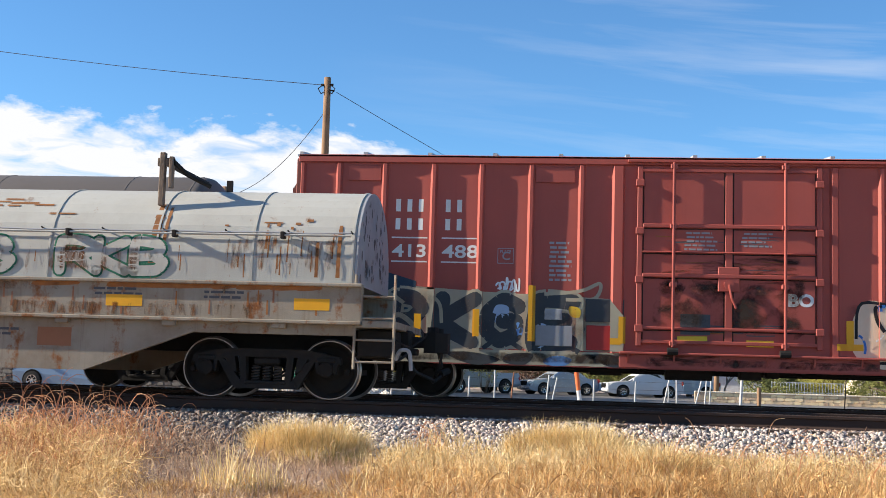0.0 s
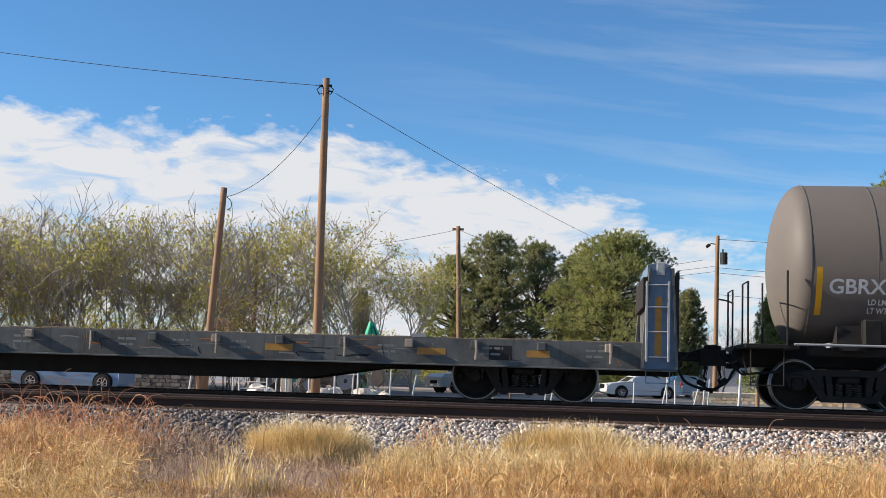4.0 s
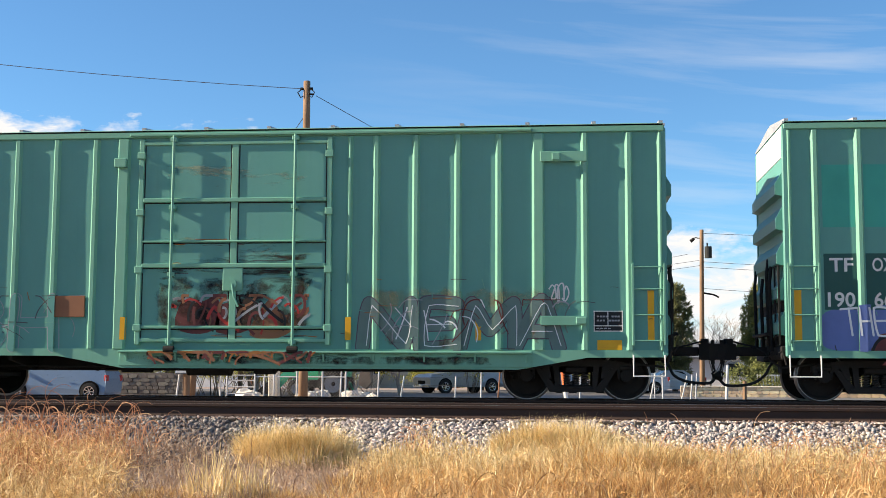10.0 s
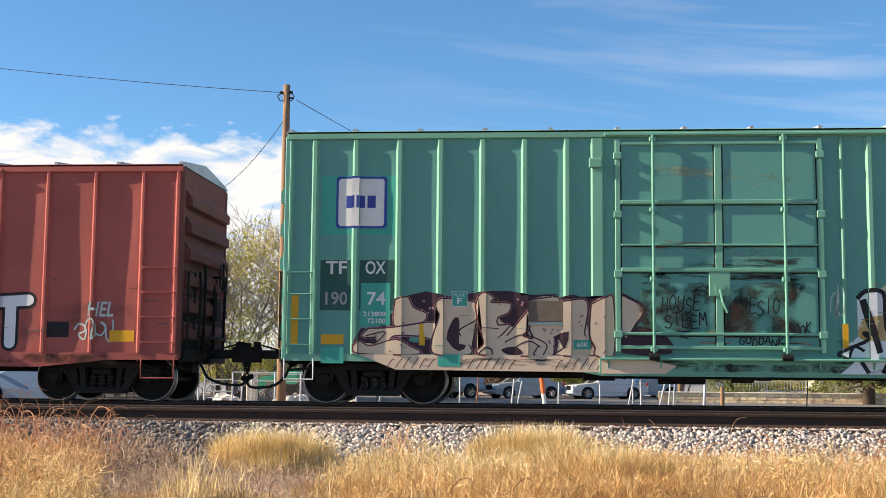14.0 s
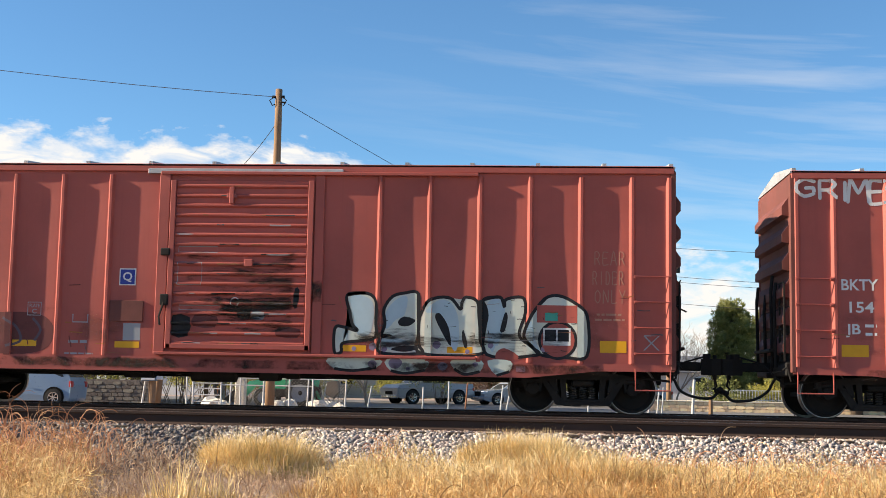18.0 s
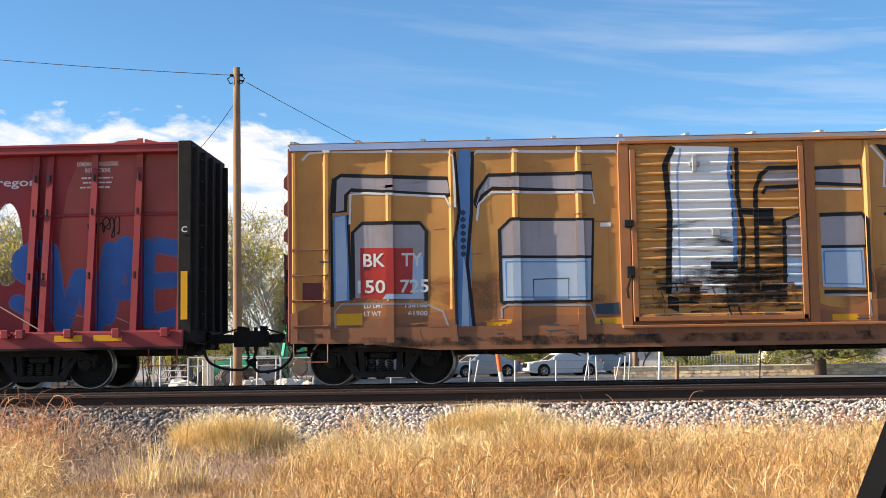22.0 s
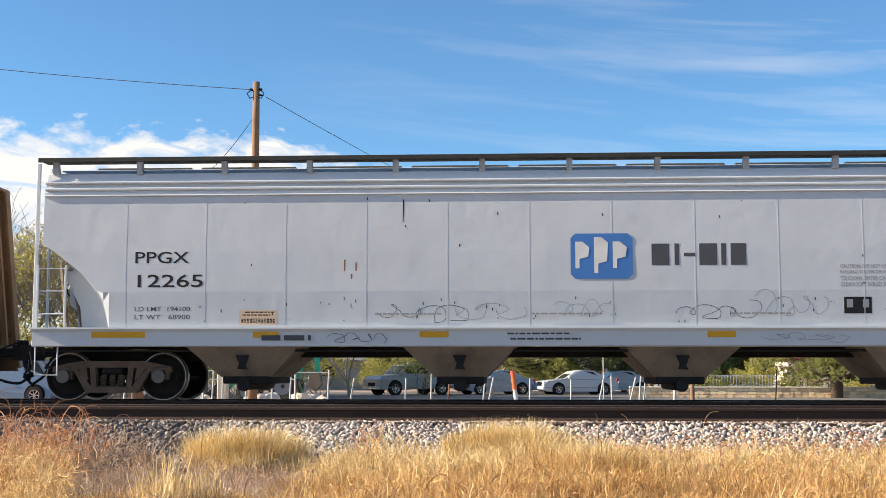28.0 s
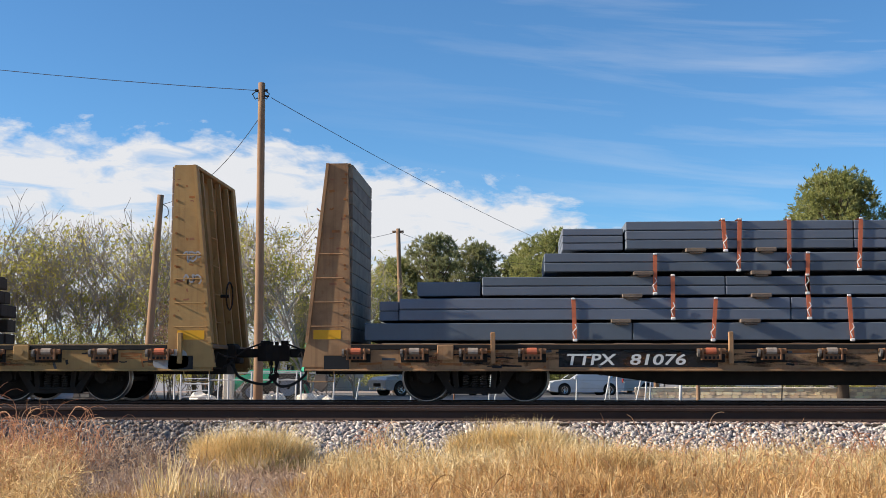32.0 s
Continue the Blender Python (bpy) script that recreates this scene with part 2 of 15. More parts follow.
M_FLATSIDE = mat("flatcar_worn_grey_paint", (0.108, 0.114, 0.112), 0.8, dark=(0.028, 0.026, 0.024), stain=0.6, stain_scale=1.6, streaks=0.6, grain=0.22, rust=0.38)
M_FLATGREY = mat("flatcar_grey_black_paint", (0.042, 0.044, 0.040), 0.8, dark=(0.018, 0.016, 0.015), stain=0.5, stain_scale=1.6, streaks=0.3, grain=0.15, rust=0.2)
M_BULKBLUE = mat("bulkhead_blue_grey_paint", (0.125, 0.19, 0.275), 0.75, dark=(0.06, 0.085, 0.12), stain=0.5, stain_scale=2.2, streaks=0.3, rust=0.3)
M_BULKGREY = mat("bulkhead_grey_paint", (0.22, 0.23, 0.235), 0.75, dark=(0.085, 0.075, 0.07), stain=0.5, stain_scale=2.6, streaks=0.45, rust=0.42)
M_CHAR = mat("blackened_timber", (0.020, 0.017, 0.015), 0.9, dark=(0.010, 0.009, 0.008), stain=0.4, stain_scale=4, bump=0.4)
M_LADDERGREY = mat("worn_grey_ladder_paint", (0.36, 0.38, 0.40), 0.7, dark=(0.17, 0.16, 0.15), stain=0.5, stain_scale=6, rust=0.2)
M_FLATOCHRE = mat("flatcar_ochre_paint", (0.38, 0.235, 0.09), 0.75, dark=(0.20, 0.11, 0.045), stain=0.5, stain_scale=1.4, streaks=0.4, grain=0.2, rust=0.35)
M_TTX = mat("flatcar_faded_yellow_paint", (0.36, 0.205, 0.10), 0.75, dark=(0.14, 0.072, 0.04), stain=0.55, stain_scale=1.8, streaks=0.45, grain=0.2, rust=0.6)
M_STEELBLK = mat("blackened_truck_steel", (0.014, 0.013, 0.0125), 0.8, spec=0.25, dark=(0.03, 0.024, 0.019), stain=0.4, stain_scale=4, grain=0.2, bump=0.2)
M_TREAD = mat("polished_wheel_tread", (0.34, 0.32, 0.31), 0.35, metal=0.9, grain=0.1, bump=0.02)
M_WHEEL = mat("dark_wheel_plate", (0.014, 0.013, 0.012), 0.85, spec=0.2, dark=(0.028, 0.021, 0.016), stain=0.4, stain_scale=5, bump=0.15)
M_SPRINGBLK = mat("grimy_coil_spring", (0.045, 0.040, 0.036), 0.7, dark=(0.02, 0.018, 0.016), bump=0.1)
M_RUSTSTEEL = mat("brown_dusty_truck_steel", (0.14, 0.092, 0.065), 0.85, dark=(0.03, 0.022, 0.018), stain=0.5, stain_scale=4, grain=0.25, rust=0.35, bump=0.2)
M_CHAIN = mat("pale_rusted_chain", (0.34, 0.28, 0.23), 0.8, dark=(0.16, 0.11, 0.08), stain=0.5, stain_scale=12, bump=0.2)
M_SPRING = mat("dusty_spring_steel", (0.16, 0.14, 0.12), 0.6, bump=0.1)
M_GALV = mat("grey_galvanised_roof", (0.42, 0.43, 0.44), 0.5, metal=0.3, stain=0.4, stain_scale=2.5, streaks=0.2, rust=0.15)
M_WHITE = mat("white_stencil_paint", (0.68, 0.68, 0.66), 0.6, stain=0.25, stain_scale=3, grain=0.15, bump=0.02)
M_SILVER = mat("silver_spray_paint", (0.75, 0.765, 0.78), 0.5, stain=0.2, stain_scale=1.5, bump=0.02)
M_BLACK = mat("black_spray_paint", (0.012, 0.012, 0.014), 0.6, stain=0.1, bump=0.02)
M_BLUE = mat("blue_spray_paint", (0.030, 0.055, 0.30), 0.55, stain=0.25, bump=0.02)
M_SKYBLUE = mat("light_blue_spray_paint", (0.30, 0.42, 0.66), 0.55, stain=0.2, bump=0.02)
M_DEEPBLUE = mat("cobalt_spray_paint", (0.03, 0.17, 0.50), 0.55, dark=(0.06, 0.06, 0.22), stain=0.4, stain_scale=1.5, bump=0.02)
M_LAV = mat("lavender_spray_paint", (0.12, 0.17, 0.40), 0.55, stain=0.3, bump=0.02)
M_GRED = mat("dark_red_spray_paint", (0.42, 0.035, 0.03), 0.5, stain=0.3, bump=0.02)
M_DIRTYREF = mat("dirty_reflector_film", (0.38, 0.20, 0.045), 0.6, dark=(0.18, 0.10, 0.04), stain=0.5, stain_scale=5, bump=0.02)
M_FADEW = mat("faded_white_stencil", (0.19, 0.20, 0.19), 0.7, stain=0.4, stain_scale=5, bump=0.02)
M_SPRAYG = mat("pale_yellow_green_spray_paint", (0.60, 0.60, 0.36), 0.6, stain=0.3, bump=0.02)
M_RUSTST = mat("orange_rust_stain", (0.33, 0.13, 0.04), 0.85, dark=(0.14, 0.06, 0.03), stain=0.5, stain_scale=6, grain=0.3, bump=0.1)
M_DKRED = mat("maroon_spray_paint", (0.13, 0.032, 0.03), 0.55, stain=0.3, bump=0.02)
M_PLUM = mat("plum_spray_paint", (0.10, 0.075, 0.10), 0.55, stain=0.3, bump=0.02)
M_FADED = mat("faded_grey_green_spray_paint", (0.13, 0.20, 0.185), 0.6, stain=0.3, bump=0.02)
M_CREAMSP = mat("cream_spray_paint", (0.62, 0.56, 0.40), 0.55, dark=(0.5, 0.36, 0.08), stain=0.4, stain_scale=4, bump=0.02)
M_GYEL = mat("yellow_spray_paint", (0.72, 0.50, 0.04), 0.55, stain=0.2, bump=0.02)
M_PLUMDK = mat("dark_plum_spray_paint", (0.050, 0.022, 0.034), 0.6, stain=0.3, bump=0.02)
M_PINKSP = mat("dusty_pink_spray_paint", (0.42, 0.20, 0.24), 0.6, stain=0.2, bump=0.02)
M_OCHRESP = mat("golden_ochre_spray_paint", (0.50, 0.30, 0.10), 0.6, dark=(0.55, 0.45, 0.30), stain=0.5, stain_scale=3, bump=0.02)
M_TAN = mat("tan_spray_paint", (0.70, 0.53, 0.385), 0.6, stain=0.25, stain_scale=1.2, bump=0.02)
M_GREYSP = mat("grey_spray_paint", (0.30, 0.31, 0.33), 0.6, stain=0.25, bump=0.02)
M_DGREYSP = mat("dark_grey_spray_paint", (0.075, 0.08, 0.09), 0.6, stain=0.3, bump=0.02)
M_MINT = mat("pale_mint_spray_paint", (0.44, 0.53, 0.50), 0.55, stain=0.3, stain_scale=1.5, bump=0.02)
M_GGREEN = mat("dark_green_spray_paint", (0.015, 0.13, 0.075), 0.6, stain=0.2, bump=0.02)
M_PATCH = mat("dark_green_repaint", (0.018, 0.085, 0.072), 0.5, stain=0.2, stain_scale=1, bump=0.03)
M_TEAL = mat("bright_teal_repaint", (0.045, 0.35, 0.27), 0.5, stain=0.25, stain_scale=1, bump=0.03)
M_REFL = mat("yellow_reflector_film", (0.72, 0.36, 0.015), 0.45, stain=0.2, bump=0.02)
M_STRAP = mat("dulled_orange_webbing", (0.56, 0.15, 0.07), 0.8, dark=(0.35, 0.11, 0.07), stain=0.45, stain_scale=9, bump=0.1)
M_ORANGE = mat("orange_strap", (0.75, 0.16, 0.05), 0.6, stain=0.25, stain_scale=4, bump=0.05)
M_BEAM = mat("bluish_mill_steel", (0.130, 0.155, 0.195), 0.55, dark=(0.085, 0.095, 0.115), stain=0.35, stain_scale=0.9, streaks=0.1, grain=0.08, bump=0.03, random_value=0.35)
M_TIMBER = mat("weathered_timber", (0.20, 0.155, 0.115), 0.85, dark=(0.08, 0.06, 0.045), stain=0.45, stain_scale=3, grain=0.2, bump=0.4, bump_scale=30, random_value=0.4)
M_BOARD = mat("brown_facing_board", (0.22, 0.18, 0.145), 0.85, dark=(0.06, 0.048, 0.04), stain=0.45, stain_scale=3, grain=0.25, streaks=0.1, bump=0.4, bump_scale=30, random_value=0.4)
M_POLE = mat("brown_pole_timber", (0.27, 0.165, 0.095), 0.85, dark=(0.13, 0.08, 0.055), stain=0.4, stain_scale=2.0, grain=0.2, streaks=0.3, bump=0.4, bump_scale=25)
M_WIRE = mat("dark_cable", (0.06, 0.06, 0.07), 0.6, bump=0.0)
M_LOGO = mat("blue_logo_panel", (0.055, 0.19, 0.50), 0.5, stain=0.15, bump=0.02)
M_RUBBER = mat("black_rubber", (0.014, 0.014, 0.014), 0.7, bump=0.1)
M_GRIME = grime_mat("black_brown_grime_film", (0.018, 0.014, 0.012), (0.075, 0.05, 0.038), 0.42, 5.0, 2.0, cover=0.92)
M_SMEAR = grime_mat("rubbed_grime_smears", (0.02, 0.017, 0.015), (0.06, 0.045, 0.035), 0.49, 7.0, 2.4, (0.45, 1.0, 3.2))
M_DUSTFILM = grime_mat("purple_grey_dirt_film", (0.10, 0.062, 0.058), (0.19, 0.11, 0.095), 0.46, 3.0, 1.1, (0.7, 1.0, 1.2), 0.6)
M_WORNGREEN = grime_mat("rubbed_pale_green_paint", (0.24, 0.34, 0.24), (0.36, 0.42, 0.30), 0.55, 8.0, 1.6, (0.6, 1.0, 2.4), 0.75)
M_HAZE = grime_mat("orange_overspray_haze", (0.50, 0.27, 0.06), (0.42, 0.24, 0.08), 0.40, 2.6, 2.6, (1.0, 1.0, 1.0), 0.55)
M_RUSTFILM = grime_mat("thin_rust_bloom", (0.30, 0.12, 0.04), (0.14, 0.055, 0.025), 0.55, 6.0, 2.6, (1.0, 1.0, 0.8), 0.8)
M_RUSTRUN = grime_mat("rust_run_film", (0.22, 0.085, 0.03), (0.09, 0.04, 0.02), 0.50, 8.0, 3.2, (2.2, 1.0, 0.35), 0.8)
M_PALEBLUE = mat("pale_blue_spray_paint", (0.40, 0.53, 0.585), 0.6, dark=(0.30, 0.42, 0.48), stain=0.4, stain_scale=3, bump=0.02)
M_MINTCREAM = mat("cream_mint_spray_paint", (0.56, 0.61, 0.54), 0.6, dark=(0.42, 0.48, 0.43), stain=0.4, stain_scale=3, bump=0.02)
M_MAUVE = mat("dull_purple_spray_paint", (0.24, 0.20, 0.30), 0.6, stain=0.3, bump=0.02)
M_UMBERFILM = grime_mat("umber_overspray", (0.30, 0.13, 0.06), (0.36, 0.17, 0.09), 0.34, 3.0, 1.4, (0.8, 1.0, 1.0), 0.85)
M_LAVGREY = mat("lavender_grey_spray_paint", (0.34, 0.32, 0.345), 0.6, dark=(0.22, 0.20, 0.22), stain=0.35, stain_scale=1.6, streaks=0.5, bump=0.03)
M_ICEBLUE = mat("ice_blue_spray_paint", (0.37, 0.49, 0.64), 0.6, dark=(0.27, 0.40, 0.57), stain=0.4, stain_scale=1.8, bump=0.03)
M_MIDBLUE = mat("mid_blue_spray_paint", (0.11, 0.25, 0.52), 0.6, dark=(0.07, 0.15, 0.34), stain=0.3, bump=0.02)
M_SLATE = mat("dark_slate_spray_paint", (0.048, 0.055, 0.062), 0.65, dark=(0.03, 0.034, 0.038), stain=0.3, bump=0.02)
M_STRAWSP = mat("straw_grey_spray_paint", (0.40, 0.365, 0.265), 0.65, dark=(0.29, 0.27, 0.21), stain=0.4, stain_scale=2, bump=0.02)
M_NAVYSP = mat("dark_blue_grey_spray_paint", (0.030, 0.055, 0.085), 0.65, stain=0.3, bump=0.02)
M_WINCH = mat("rusty_winch_casting", (0.24, 0.115, 0.055), 0.8, dark=(0.085, 0.045, 0.028), stain=0.5, stain_scale=5, grain=0.2, rust=0.4, bump=0.2)
M_STEELSP = mat("blue_silver_spray_paint", (0.47, 0.50, 0.56), 0.55, dark=(0.30, 0.34, 0.42), stain=0.4, stain_scale=2.5, bump=0.02)
M_SILVERHAZE = grime_mat("silver_overspray_haze", (0.42, 0.42, 0.46), (0.52, 0.53, 0.58), 0.45, 4.0, 3.0, (2.4, 1.0, 0.5), 0.6)
M_CHALK = mat("brown_chalk_line", (0.42, 0.21, 0.15), 0.8, stain=0.4, stain_scale=9, bump=0.02)
M_GLASS = glass_mat()
M_RAIL = mat("rusty_rail_side", (0.052, 0.031, 0.024), 0.8, dark=(0.026, 0.017, 0.014), stain=0.4, stain_scale=2, bump=0.2)
M_RAILTOP = mat("worn_rail_head", (0.36, 0.35, 0.35), 0.32, metal=0.85, stain=0.2, bump=0.02)
M_TIE = mat("creosoted_tie", (0.055, 0.042, 0.033), 0.9, dark=(0.03, 0.022, 0.018), stain=0.4, grain=0.2, bump=0.5, random_value=0.5)
M_STONE = mat("ballast_stone", (0.56, 0.485, 0.43), 0.85, dark=(0.16, 0.115, 0.095), stain=0.5, stain_scale=9, grain=0.2, scale=40, bump=0.4, island=True, random_value=0.95)

# ---------------------------------------------------------------- mesh tools
class G:
    """Collects simple solids into one mesh."""

    def __init__(self):
        self.v, self.f, self.m, self.mi = [], [], [], 0

    def poly(self, pts):
        i = len(self.v)
        self.v += [tuple(p) for p in pts]
        self.f.append(list(range(i, i + len(pts))))
        self.m.append(self.mi)
        return self

    def faces(self, verts, faces):
        i = len(self.v)
        self.v += [tuple(p) for p in verts]
        for q in faces:
            self.f.append([i + k for k in q])
            self.m.append(self.mi)
        return self

    def box(self, x0, x1, y0, y1, z0, z1, c=0.0):
        x0, x1, y0, y1, z0, z1 = min(x0, x1), max(x0, x1), min(y0, y1), max(y0, y1), min(z0, z1), max(z0, z1)
        c = min(c, (x1 - x0) * 0.45, (y1 - y0) * 0.45, (z1 - z0) * 0.45)
        if c <= 0:
            vs = [(x, y, z) for z in (z0, z1) for y in (y0, y1) for x in (x0, x1)]
            return self.faces(vs, [(0, 2, 3, 1), (4, 5, 7, 6), (0, 1, 5, 4), (2, 6, 7, 3), (0, 4, 6, 2), (1, 3, 7, 5)])
        lo, hi = (x0, y0, z0), (x1, y1, z1)
        vs, key = [], {}
        for sx in (0, 1):
            for sy in (0, 1):
                for sz in (0, 1):
                    s = (sx, sy, sz)
                    for a in range(3):
                        p = []
                        for k in range(3):
                            e = hi[k] if s[k] else lo[k]
                            p.append(e if k == a else e + (-c if s[k] else c))
                        key[(s, a)] = len(vs)
                        vs.append(tuple(p))
        fs = []
        for a in range(3):
            b, d = (a + 1) % 3, (a + 2) % 3
            for s in (0, 1):
                ring = []
                for u, w in ((0, 0), (1, 0), (1, 1), (0, 1)):
                    q = [0, 0, 0]
                    q[a], q[b], q[d] = s, u, w
                    ring.append(key[(tuple(q), a)])
                fs.append(ring if s else ring[::-1])
            for u in (0, 1):
                for w in (0, 1):
                    q0, q1 = [0, 0, 0], [0, 0, 0]
                    q0[a], q1[a] = 0, 1
                    q0[b] = q1[b] = u
                    q0[d] = q1[d] = w
                    fs.append([key[(tuple(q0), b)], key[(tuple(q1), b)], key[(tuple(q1), d)], key[(tuple(q0), d)]])
        for sx in (0, 1):
            for sy in (0, 1):
                for sz in (0, 1):
                    fs.append([key[((sx, sy, sz), a)] for a in range(3)])
        return self.faces(vs, fs)

    def prism(self, pts, axis, a0, a1):
        """A polygon drawn out along an axis: (x, z) along y, (y, z) along x, (x, y) along z."""
        n = len(pts)
        put = {"y": lambda p, a: (p[0], a, p[1]), "x": lambda p, a: (a, p[0], p[1]), "z": lambda p, a: (p[0], p[1], a)}[axis]
        vs = [put(p, a0) for p in pts] + [put(p, a1) for p in pts]
        fs = [list(range(n))[::-1], list(range(n, 2 * n))] + [[i, (i + 1) % n, n + (i + 1) % n, n + i] for i in range(n)]
        return self.faces(vs, fs)

    def cyl(self, p0, p1, r, n=10, r2=None, caps=True):
        p0, p1 = Vector(p0), Vector(p1)
        r2 = r if r2 is None else r2
        d = (p1 - p0).normalized()
        u = d.orthogonal().normalized()
        w = d.cross(u)
        ring = [(u * math.cos(2 * math.pi * k / n) + w * math.sin(2 * math.pi * k / n)) for k in range(n)]
        vs = [p0 + q * r for q in ring] + [p1 + q * r2 for q in ring]
        fs = [[i, (i + 1) % n, n + (i + 1) % n, n + i] for i in range(n)]
        if caps:
            fs += [list(range(n))[::-1], list(range(n, 2 * n))]
        return self.faces(vs, fs)

    def tube(self, pts, r, n=6):
        pts = [Vector(p) for p in pts]
        vs, fs, u = [], [], None
        for i, p in enumerate(pts):
            d = (pts[min(i + 1, len(pts) - 1)] - pts[max(i - 1, 0)]).normalized()
            u = d.orthogonal().normalized() if u is None else (u - d * u.dot(d)).normalized()
            w = d.cross(u)
            rr = r[i] if isinstance(r, (list, tuple)) else r
            vs += [p + (u * math.cos(2 * math.pi * k / n) + w * math.sin(2 * math.pi * k / n)) * rr for k in range(n)]
        for i in range(len(pts) - 1):
            fs += [[i * n + k, i * n + (k + 1) % n, (i + 1) * n + (k + 1) % n, (i + 1) * n + k] for k in range(n)]
        fs += [list(range(n))[::-1], [(len(pts) - 1) * n + k for k in range(n)]]
        return self.faces(vs, fs)

    def lathe(self, prof, n=32, axis="y", centre=(0, 0, 0)):
        """A closed profile of (radius, along) turned about an axis."""
        vs, fs, m = [], [], len(prof)
        for k in range(n):
            a = 2 * math.pi * k / n
            c, s = math.cos(a), math.sin(a)
            for r, h in prof:
                p = {"y": (r * c, h, r * s), "z": (r * c, r * s, h), "x": (h, r * c, r * s)}[axis]
                vs.append((p[0] + centre[0], p[1] + centre[1], p[2] + centre[2]))
        for k in range(n):
            for j in range(m):
                a, b = k * m + j, k * m + (j + 1) % m
                c, d = ((k + 1) % n) * m + (j + 1) % m, ((k + 1) % n) * m + j
                fs.append([a, b, c, d])
        return self.faces(vs, fs)

    def mesh(self, name, mats, smooth=False, fix=True):
        me = bpy.data.meshes.new(name)
        me.from_pydata(self.v, [], self.f)
        mats = mats if isinstance(mats, (list, tuple)) else [mats]
        for m in mats:
            me.materials.append(m)
        if len(mats) > 1:
            me.polygons.foreach_set("material_index", self.m)
        if fix and len(self.f) < 4000:
            bm = bmesh.new()
            bm.from_mesh(me)
            bmesh.ops.recalc_face_normals(bm, faces=bm.faces)
            bm.to_mesh(me)
            bm.free()
        if smooth:
            me.polygons.foreach_set("use_smooth", [True] * len(me.polygons))
        return me


def thing(name, label, category, group="", kind="", at=(0, 0, 0), mesh=None):
    ob = new(name, mesh)
    ob.location = at
    return tagged(ob, label, category, group, kind)


def part(name, shape, material, parent, label="", at=(0, 0, 0), smooth=False, kind=""):
    """Links a shape (G or a mesh) as one mesh object under its thing or part."""
    me = shape.mesh(name, material, smooth) if isinstance(shape, G) else shape
    ob = new(name, me)
    ob.parent = parent
    ob.location = at
    return tagged(ob, label, "", "", kind)


def B(*a, c=0.0):
    return G().box(*a, c=c)


# ---------------------------------------------------------------- lettering and sprayed shapes
FONTS = {}


def letters(body, fat=0.0, shear=0.0):
    """A flat mesh of the built-in font, its box scaled to 0..1."""
    key = (body, fat, shear)
    if key not in FONTS:
        cu = bpy.data.curves.new("lettering", "FONT")
        cu.body, cu.offset, cu.shear, cu.resolution_u = body, fat, shear, 3
        ob = bpy.data.objects.new("lettering", cu)
        me = bpy.data.meshes.new_from_object(ob)
        co = np.empty(len(me.vertices) * 3)
        me.vertices.foreach_get("co", co)
        co = co.reshape(-1, 3)
        lo, hi = co.min(0), co.max(0)
        if fat:
            lo, hi = lo + fat, hi - fat
        pts = (co[:, :2] - lo[:2]) / np.maximum(hi[:2] - lo[:2], 1e-6)
        FONTS[key] = ([tuple(p) for p in pts], [list(p.vertices) for p in me.polygons])
        bpy.data.objects.remove(ob)
        bpy.data.meshes.remove(me)
    return FONTS[key]


def drape(pts, faces, levels, y, steps=()):
    """Lays a flat (x, z) shape on a car side at depth y; inside each band (x0, x1) of steps it lies that much further out."""
    bm = bmesh.new()
    vs = [bm.verts.new((p[0], 0, p[1])) for p in pts]
    for f in faces:
        if len(set(f)) > 2:
            try:
                bm.faces.new([vs[i] for i in f])
            except ValueError:
                pass
    big = [f for f in bm.faces if len(f.verts) > 4]
    if big:
        bmesh.ops.triangulate(bm, faces=big)
    xs = [v.co.x for v in bm.verts]
    lo, hi = (min(xs), max(xs)) if xs else (0, 0)
    bands = [(a, b, d) for a, b, d in steps if b > lo and a < hi]
    for a, b, d in bands:
        for e in (a, b):
            bmesh.ops.bisect_plane(bm, geom=bm.verts[:] + bm.edges[:] + bm.faces[:], plane_co=(e, 0, 0), plane_no=(1, 0, 0))
    g = G()
    for f in bm.faces:
        c = f.calc_center_median()
        out = max([d for a, b, d in bands if a < c.x < b], default=0.0)
        g.poly([(v.co.x, y - out - 0.6 * levels, v.co.z) for v in f.verts])
    bm.free()
    return g


def write(parent, body, x0, x1, z0, z1, material, y=-1.45, steps=(), fat=0.018, shear=0.0, lift=0.003, name="lettering", label=""):
    pts, fs = letters(body, fat, shear)
    pts = [(x0 + p[0] * (x1 - x0), z0 + p[1] * (z1 - z0)) for p in pts]
    return part(name, drape(pts, fs, lift, y, steps), material, parent, label)


def bars(parent, pattern, x0, x1, z0, z1, material, y=-1.45, steps=(), fill=0.78, lift=0.003, name="plain_bar"):
    """Writing that stays plain: one block for each sign of the pattern."""
    n = len(pattern)
    g_p, g_f = [], []
    w = (x1 - x0) / n
    for i, ch in enumerate(pattern):
        if ch != " ":
            k = len(g_p)
            a, b = x0 + i * w + w * (1 - fill) / 2, x0 + (i + 1) * w - w * (1 - fill) / 2
            g_p += [(a, z0), (b, z0), (b, z1), (a, z1)]
            g_f.append([k, k + 1, k + 2, k + 3])
    return part(name, drape(g_p, g_f, lift, y, steps), material, parent)


